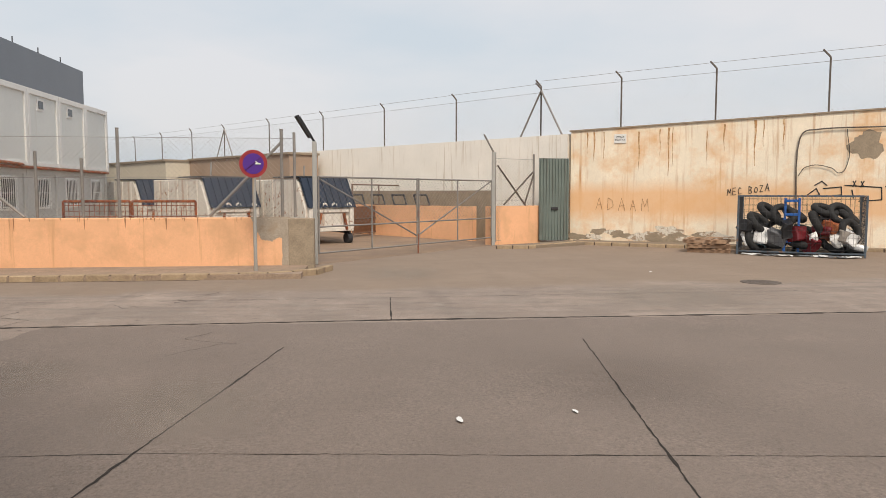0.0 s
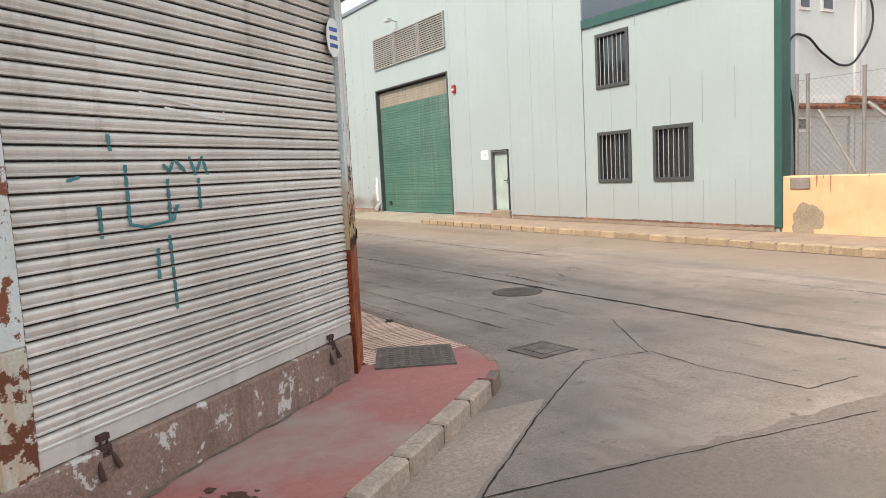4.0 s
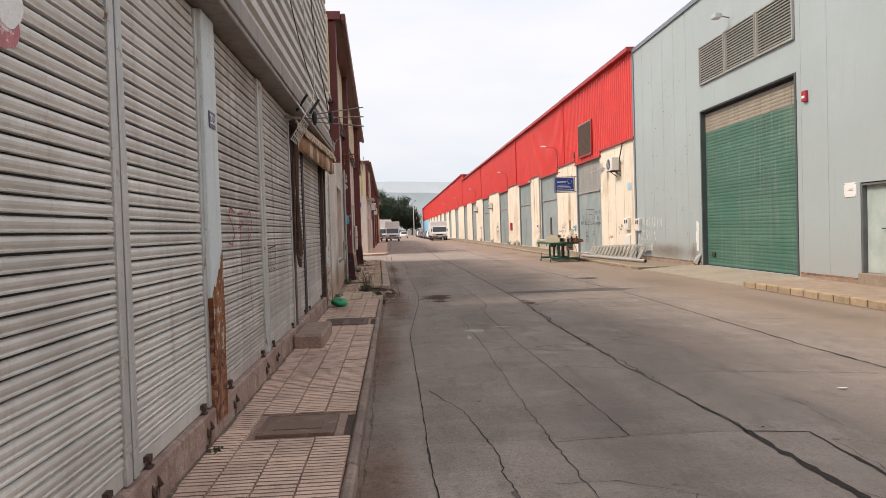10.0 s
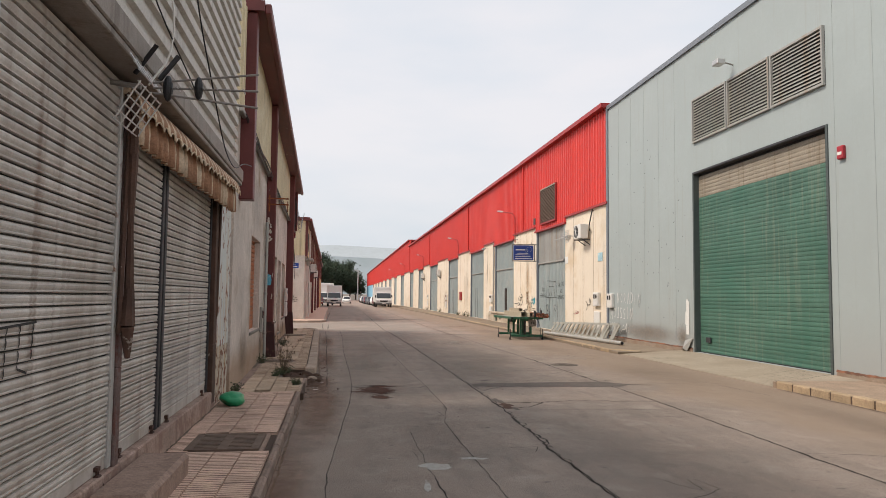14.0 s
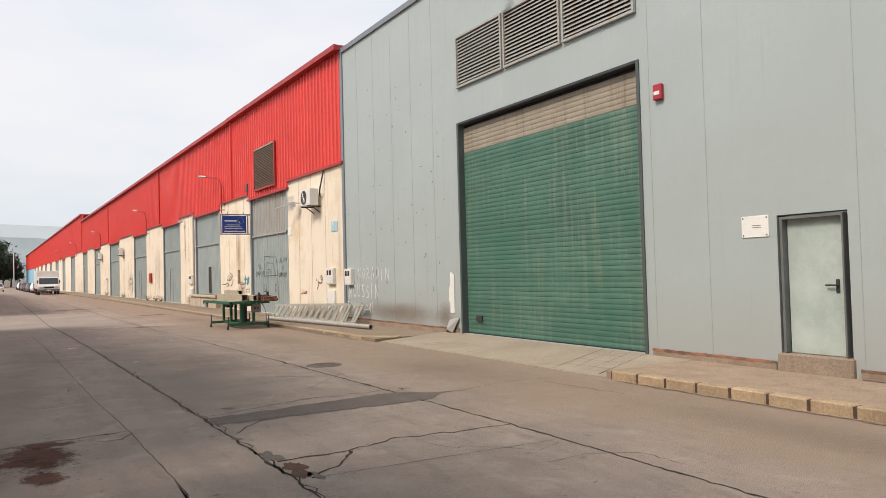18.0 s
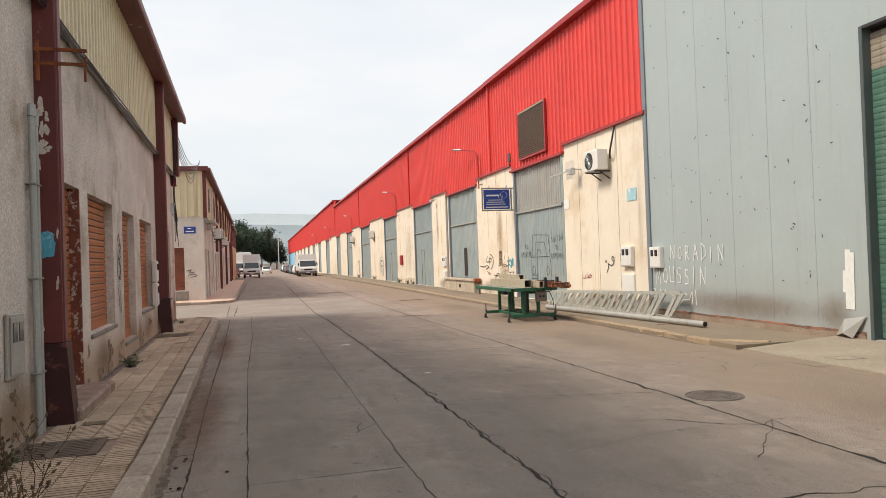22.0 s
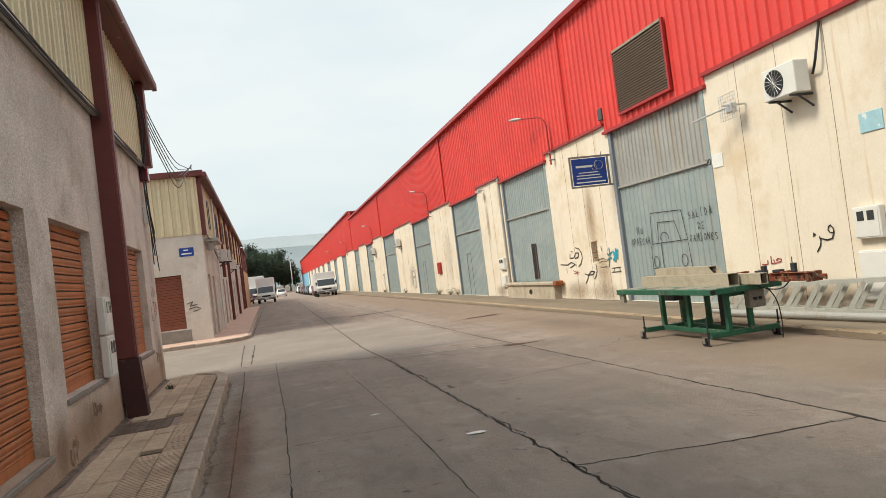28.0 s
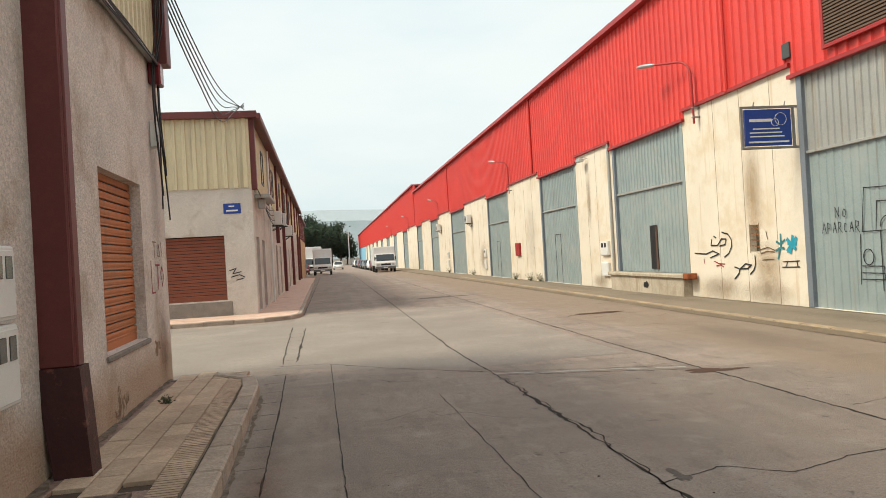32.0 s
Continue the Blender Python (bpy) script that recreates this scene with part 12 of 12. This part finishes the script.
for i, (x, y, r) in enumerate(((8.45, 23.9, 0.10), (8.5, 23.6, 0.05), (3.6, 4.9, 0.05), (6.95, 0.15, 0.07), (7.08, -0.84, 0.05), (17.2, -5.58, 0.08), (10.6, 35.2, 0.12), (11.4, 31.0, 0.07), (9.8, 37.0, 0.06), (8.55, 24.5, 0.06), (12.8, 13.5, 0.05))):
    bm = BM()
    blob(bm, 0, 0, r, 600 + i, 0.0, 1.6, 0.7, 10, 0.4)
    for v in bm.verts:
        v.co.z += random.Random(i * 7 + v.index).uniform(0.004, 0.02)
    tagged(finish("litter", bm, M_WHITEPAINT, Matrix.Translation((x, y, 0.004)) @ Matrix.Diagonal((0.55, 0.55, 1, 1))), "small scrap of white litter on the road", "litter", "litter on the road")


def weed(m, n, h, seed):
    rnd = random.Random(seed)
    t = thing("weed", "scruffy green weed in a paving crack", "weed", "weeds by the walls")
    pts, faces = [], []
    for k in range(n):
        a, l = rnd.uniform(0, 6.28), rnd.uniform(0.4, 1.0) * h
        d = Vector((math.cos(a) * rnd.uniform(0.2, 0.9), math.sin(a) * rnd.uniform(0.2, 0.9), rnd.uniform(0.4, 1.2))).normalized()
        for j in range(4):
            p = d * l * (j + 1) / 4 + Vector((rnd.gauss(0, 0.02), rnd.gauss(0, 0.02), 0))
            u = Vector((rnd.uniform(-1, 1), rnd.uniform(-1, 1), rnd.uniform(-0.3, 0.6))).normalized() * rnd.uniform(0.02, 0.045)
            v = u.orthogonal().normalized() * 0.014
            b = len(pts)
            pts += [tuple(p), tuple(p + u * 0.5 + v), tuple(p + u), tuple(p + u * 0.5 - v)]
            faces.append((b, b + 1, b + 2, b + 3))
    me = bpy.data.meshes.new("leaves")
    me.from_pydata(pts, [], faces)
    me.materials.append(M_LEAF)
    ob = new("leaves", me)
    ob.matrix_basis = m
    ob.parent = t
    bm = BM()
    for k in range(5):
        a = rnd.uniform(0, 6.28)
        bar(bm, (0, 0, 0), (0.3 * h * math.cos(a), 0.3 * h * math.sin(a), h * rnd.uniform(0.5, 0.95)), 0.004, 4)
    part("stems", bm, M_BARK, t, "", m)


def dry_weed(m, h, seed):
    """Dry brown stalks that fork towards their ends, with a few curled leaves."""
    rnd = random.Random(seed)
    t = thing("dry_weed", "dry brown stalky weed in the broken pavement", "weed", "dry weeds")
    for k in range(7):
        bm, lf = BM(), BM()
        a = rnd.uniform(0, 6.28)
        p = Vector((0, 0, 0))
        d = Vector((0.35 * math.cos(a), 0.35 * math.sin(a), 1.0)).normalized()
        for j in range(5):
            q = p + d * h * 0.22
            bar(bm, p, q, 0.0042 - 0.0006 * j, 4)
            for side in range(2):
                u = (d + Vector((rnd.gauss(0, 0.7), rnd.gauss(0, 0.7), rnd.uniform(-0.1, 0.5)))).normalized()
                e = q + u * h * rnd.uniform(0.06, 0.16)
                bar(bm, q, e, 0.002, 3)
                w = u.orthogonal().normalized() * 0.012
                lf.faces.new([lf.verts.new(v) for v in (e, e + u * 0.02 + w, e + u * 0.045, e + u * 0.02 - w)])
            p = q
            d = (d + Vector((rnd.gauss(0, 0.22), rnd.gauss(0, 0.22), 0.05))).normalized()
        stalk = part("stalk", bm, M_DRYSTALK, t, "", m)
        tagged(part("leaves", lf, M_DRYSTALK, stalk, "", m), kind="stuff")


M_DRYSTALK = mat("dry_brown_stalk", (0.13, 0.085, 0.05), 0.9, vary=0.3, scale=8)
dry_weed(ML @ Matrix.Translation((0.58, 15.55, 0.06)), 0.62, 801)
dry_weed(ML @ Matrix.Translation((0.66, 15.1, 0.05)), 0.42, 802)
for i, (d, s, n, h) in enumerate(((0.62, 14.9, 70, 0.16), (0.72, 15.2, 50, 0.14), (0.55, 14.6, 30, 0.12), (0.98, 13.3, 40, 0.14), (0.06, 17.0, 40, 0.3), (0.05, 22.9, 70, 0.22), (-0.05, 31.8, 20, 0.12), (0.98, -0.5, 8, 0.04), (0.12, 2.0, 8, 0.05), (0.12, 12.6, 30, 0.16))):
    weed(ML @ Matrix.Translation((d, s, PAVE_Z - 0.01)), n, h, 700 + i)
for i, (d, s) in enumerate(((-0.15, 29.0), (-0.2, 30.5), (-0.3, 33.0), (-0.15, 45.0), (-0.2, 55.0))):
    weed(MR @ Matrix.Translation((d, s, 0.07)), 90, 0.45, 760 + i)

# paler concrete strip between the corner kerb and its joint
outline([tuple((CH @ Vector((1.0, u, 0))).xy) for u in (-9.0, -6.0, -3.0, -1.0, -0.5)] + [(8.45, 6.80), (8.29, 6.66), (7.2, 5.8), (6.2, 4.93), (5.2, 4.13), (2.0, 1.7)], -0.01, 0.0025, "road_apron",
        mat("sandy_gutter_concrete", (0.40, 0.32, 0.262), 0.92, vary=0.2, scale=1.2, second=(0.27, 0.222, 0.184), patch=0.36, patch_scale=0.9, patch_edge=0.15, bump=0.3), "sandy concrete gutter strip beside the corner kerb", "road")

# ---- kerbs and pavers, one by one ----


def kerb_row(name, label, pts, w, h, piece, material, parent_label, seed, inner=1.0, bevel=0.018, gap=0.006):
    """Kerb stones along a line; the pavement lies on the left of the line's run when inner is 1."""
    rnd = random.Random(seed)
    t = thing(name, label, "kerb", kind="structure")
    cache = {}
    for a, b in zip(pts, pts[1:]):
        a, b = Vector(a), Vector(b)
        d = b - a
        n = max(1, round(d.length / piece))
        L = d.length / n
        key = round(L, 3)
        if key not in cache:
            bm = BM()
            boxm(bm, (gap, 0.0, -0.05), (L - gap, inner * w, h), bevel)
            me = bpy.data.meshes.new("kerb_stone")
            bm.to_mesh(me)
            bm.free()
            me.materials.append(material)
            cache[key] = me
        ang = math.degrees(math.atan2(d.y, d.x))
        if gap > 0.01:
            bm = BM()
            boxm(bm, (0.0, inner * 0.014, -0.05), (d.length, inner * (w - 0.01), h - 0.014))
            part("kerb_bed", bm, M_PAVE_BASE, t, "", pose(a.x, a.y, 0, 0, 0, ang))
        for i in range(n):
            p = a + d * i / n
            ob = new("kerb_stone", cache[key])
            ob.parent = t
            ob.matrix_basis = pose(p.x, p.y, rnd.uniform(-0.006, 0.004), rnd.uniform(-0.8, 0.8), rnd.uniform(-0.5, 0.5), ang + rnd.uniform(-0.5, 0.5))
    return t


def mp(m, pts):
    return [(m @ Vector((*p, 0))).xy for p in pts]


kerb_row("kerb_left", "grey worn kerb stones along the shop pavement", mp(ML, [(1.07, -1.5), (1.08, 13.6), (1.12, 14.28)]), 0.068, PAVE_Z + 0.004, 0.62, M_KERB_BROWN, "", 1)
kerb_row("kerb_left", "grey worn kerb stones past the broken pavement", mp(B2, [(1.24, 15.72), (1.27, 17.0), (1.28, 32.4), (1.18, 33.2), (0.72, 33.75)]), 0.2, PAVE_Z + 0.03, 0.72, M_KERB, "", 2)
kerb_row("kerb_corner", "grey worn kerb stones round the red corner", mp(CH, [(1.24, -9.0), (1.19, -3.0), (1.16, -0.9), (1.14, 0.08)]), 0.135, PAVE_Z + 0.004, 0.55, M_KERB, "", 3, gap=0.011)
kerb_row("kerb_corner", "grimy concrete edging round the red corner", mp(CH, [(1.15, 0.09), (1.115, 0.33), (1.02, 0.58), (0.86, 0.83), (0.65, 1.03), (0.45, 1.12)]), 0.09, PAVE_Z + 0.005, 0.5, M_KERB_BROWN, "", 8, gap=0.001)
kerb_row("kerb_right", "tan sand-worn kerb stones before the grey hall", [(16.7, 23.6), (16.72, 4.2), (16.85, 3.0), (17.4, 2.0), (18.4, 1.7)], 0.16, PAVE_Z + 0.005, 0.5, M_KERB_TAN, "", 4, gap=0.015)
kerb_row("kerb_right_far", "tan low kerb stones before the red hall", [(16.2, 80.0), (16.35, 50.0), (16.6, 31.9), (17.3, 31.25)], 0.16, 0.095, 0.75, M_KERB_TAN, "", 5, gap=0.018)
kerb_row("kerb_far_block", "grey kerb stones round the far block", mp(B3, [(-8.0, B3_0 - 2.2), (0.35, B3_0 - 2.2), (1.05, B3_0 - 1.8), (1.36, B3_0 - 1.0), (1.38, B3_0 + 30)]), 0.14, 0.125, 0.8, M_KERB, "", 6)
kerb_row("kerb_boundary", "tan kerb stones along the boundary wall", [(16.1, -24.0), (23.2, -12.2), (23.8, -9.4), (25.8, -6.4), (24.15, -4.3), (24.25, -3.25)], 0.14, 0.115, 0.6, M_KERB_TAN, "", 7, -1.0, gap=0.016)

# ribbed pavers along the shops
PW, PLN = 0.2325, 0.2325
bm = BM()
prof = []
for k in range(4):
    a = PLN * k / 4
    prof += [(a + 0.0045, -0.009), (a + 0.008, 0.006), (a + PLN / 4 - 0.008, 0.006), (a + PLN / 4 - 0.0045, -0.009)]
lo = [bm.verts.new((0.006, y, z)) for y, z in prof]
hi = [bm.verts.new((PW - 0.006, y, z)) for y, z in prof]
for i in range(len(prof) - 1):
    # groove faces take the second, darker brown; rib tops keep the paver colour
    bm.faces.new((lo[i], hi[i], hi[i + 1], lo[i + 1])).material_index = 0 if i % 4 == 1 else 1
b0 = [bm.verts.new((x, y, -0.05)) for x, y in ((0.004, 0.004), (PW - 0.004, 0.004), (PW - 0.004, PLN - 0.004), (0.004, PLN - 0.004))]
bm.faces.new((lo[0], b0[0], b0[1], hi[0]))
bm.faces.new((hi[-1], b0[2], b0[3], lo[-1]))
bm.faces.new((*lo, b0[3], b0[0]))
bm.faces.new((*hi[::-1], b0[1], b0[2]))
bmesh.ops.recalc_face_normals(bm, faces=bm.faces)
paver = bpy.data.meshes.new("paver")
bm.to_mesh(paver)
paver.materials.append(M_PAVER)
paver.materials.append(mat("darker_groove_brown", (0.36, 0.245, 0.185), 0.95, vary=0.4, scale=6))
bm.free()
paver_beige = paver.copy()
paver_beige.materials[0] = M_PAVER_B
bm = BM()
boxm(bm, (0.005, 0.005, -0.05), (PW - 0.005, PLN * 2 - 0.005, 0.006), 0.004)
slab_beige = bpy.data.meshes.new("paving_slab")
bm.to_mesh(slab_beige)
bm.free()
slab_beige.materials.append(M_PAVER_B)
rnd = random.Random(2)
rows_n = int((PAVE_1 - PAVE_0) / PLN)
covers_skip = ((0.33, 0.88, 2.3, 2.88), (0.22, 0.9, 8.3, 9.12), (0.5, 1.1, 14.35, 15.95), (0.02, 0.72, 17.27, 17.85), (0.05, 0.72, 27.74, 28.46))
for d0, d1, s0, s1 in (covers_skip[0], covers_skip[1], covers_skip[3], covers_skip[4]):
    bm = BM()
    boxm(bm, (max(0.03, d0 - 0.16), s0 - 0.16, 0.02), (min(0.94, d1 + 0.14), s1 + 0.1, PAVE_Z - 0.012))
    part("cement_surround", bm, M_STEP, pavement_left, "rough cement round a cover", B2 if s0 > 12.4 else ML)
bm = BM()
boxm(bm, (0.0, 12.5, 0.02), (0.118, 33.4, PAVE_Z - 0.001), 0.004)
part("edge_strip", bm, M_STEP, pavement_left, "rough cement strip along the wall", B2)
for r in range(rows_n):
    for c in range(4):
        y = PAVE_0 + r * PLN
        x = 0.02 + c * (PW if y > 12.45 else 0.246)
        if any(a - PW * 0.6 < x < b - PW * 0.4 and e - PLN * 0.6 < y < f - PLN * 0.4 for a, b, e, f in covers_skip):
            continue
        pm = (B2 if y > 12.45 else ML) @ pose(x + (0.1 if y > 12.45 else 0.0), y, PAVE_Z - 0.002 + rnd.uniform(-0.003, 0.003), rnd.uniform(-0.5, 0.5), rnd.uniform(-0.5, 0.5), rnd.uniform(-0.3, 0.3))
        if y > 12.45:
            # ribbed rows by the hole and at the middle of the block, plain long slabs between, laid in broken bond
            if 14.0 < y < 18.4 or (24.2 < y < 26.0 and c > 1) or c == 3:
                ob = new("paver", paver_beige)
            elif (r + c) % 2 == 0:
                ob = new("paver", slab_beige)
            else:
                continue
            ob.parent = pavement_left
            ob.matrix_basis = pm
        else:
            ob = new("paver", paver)
            ob.parent = pavement_left
            ob.matrix_basis = pm @ Matrix.Diagonal((1.058, 1, 1, 1))
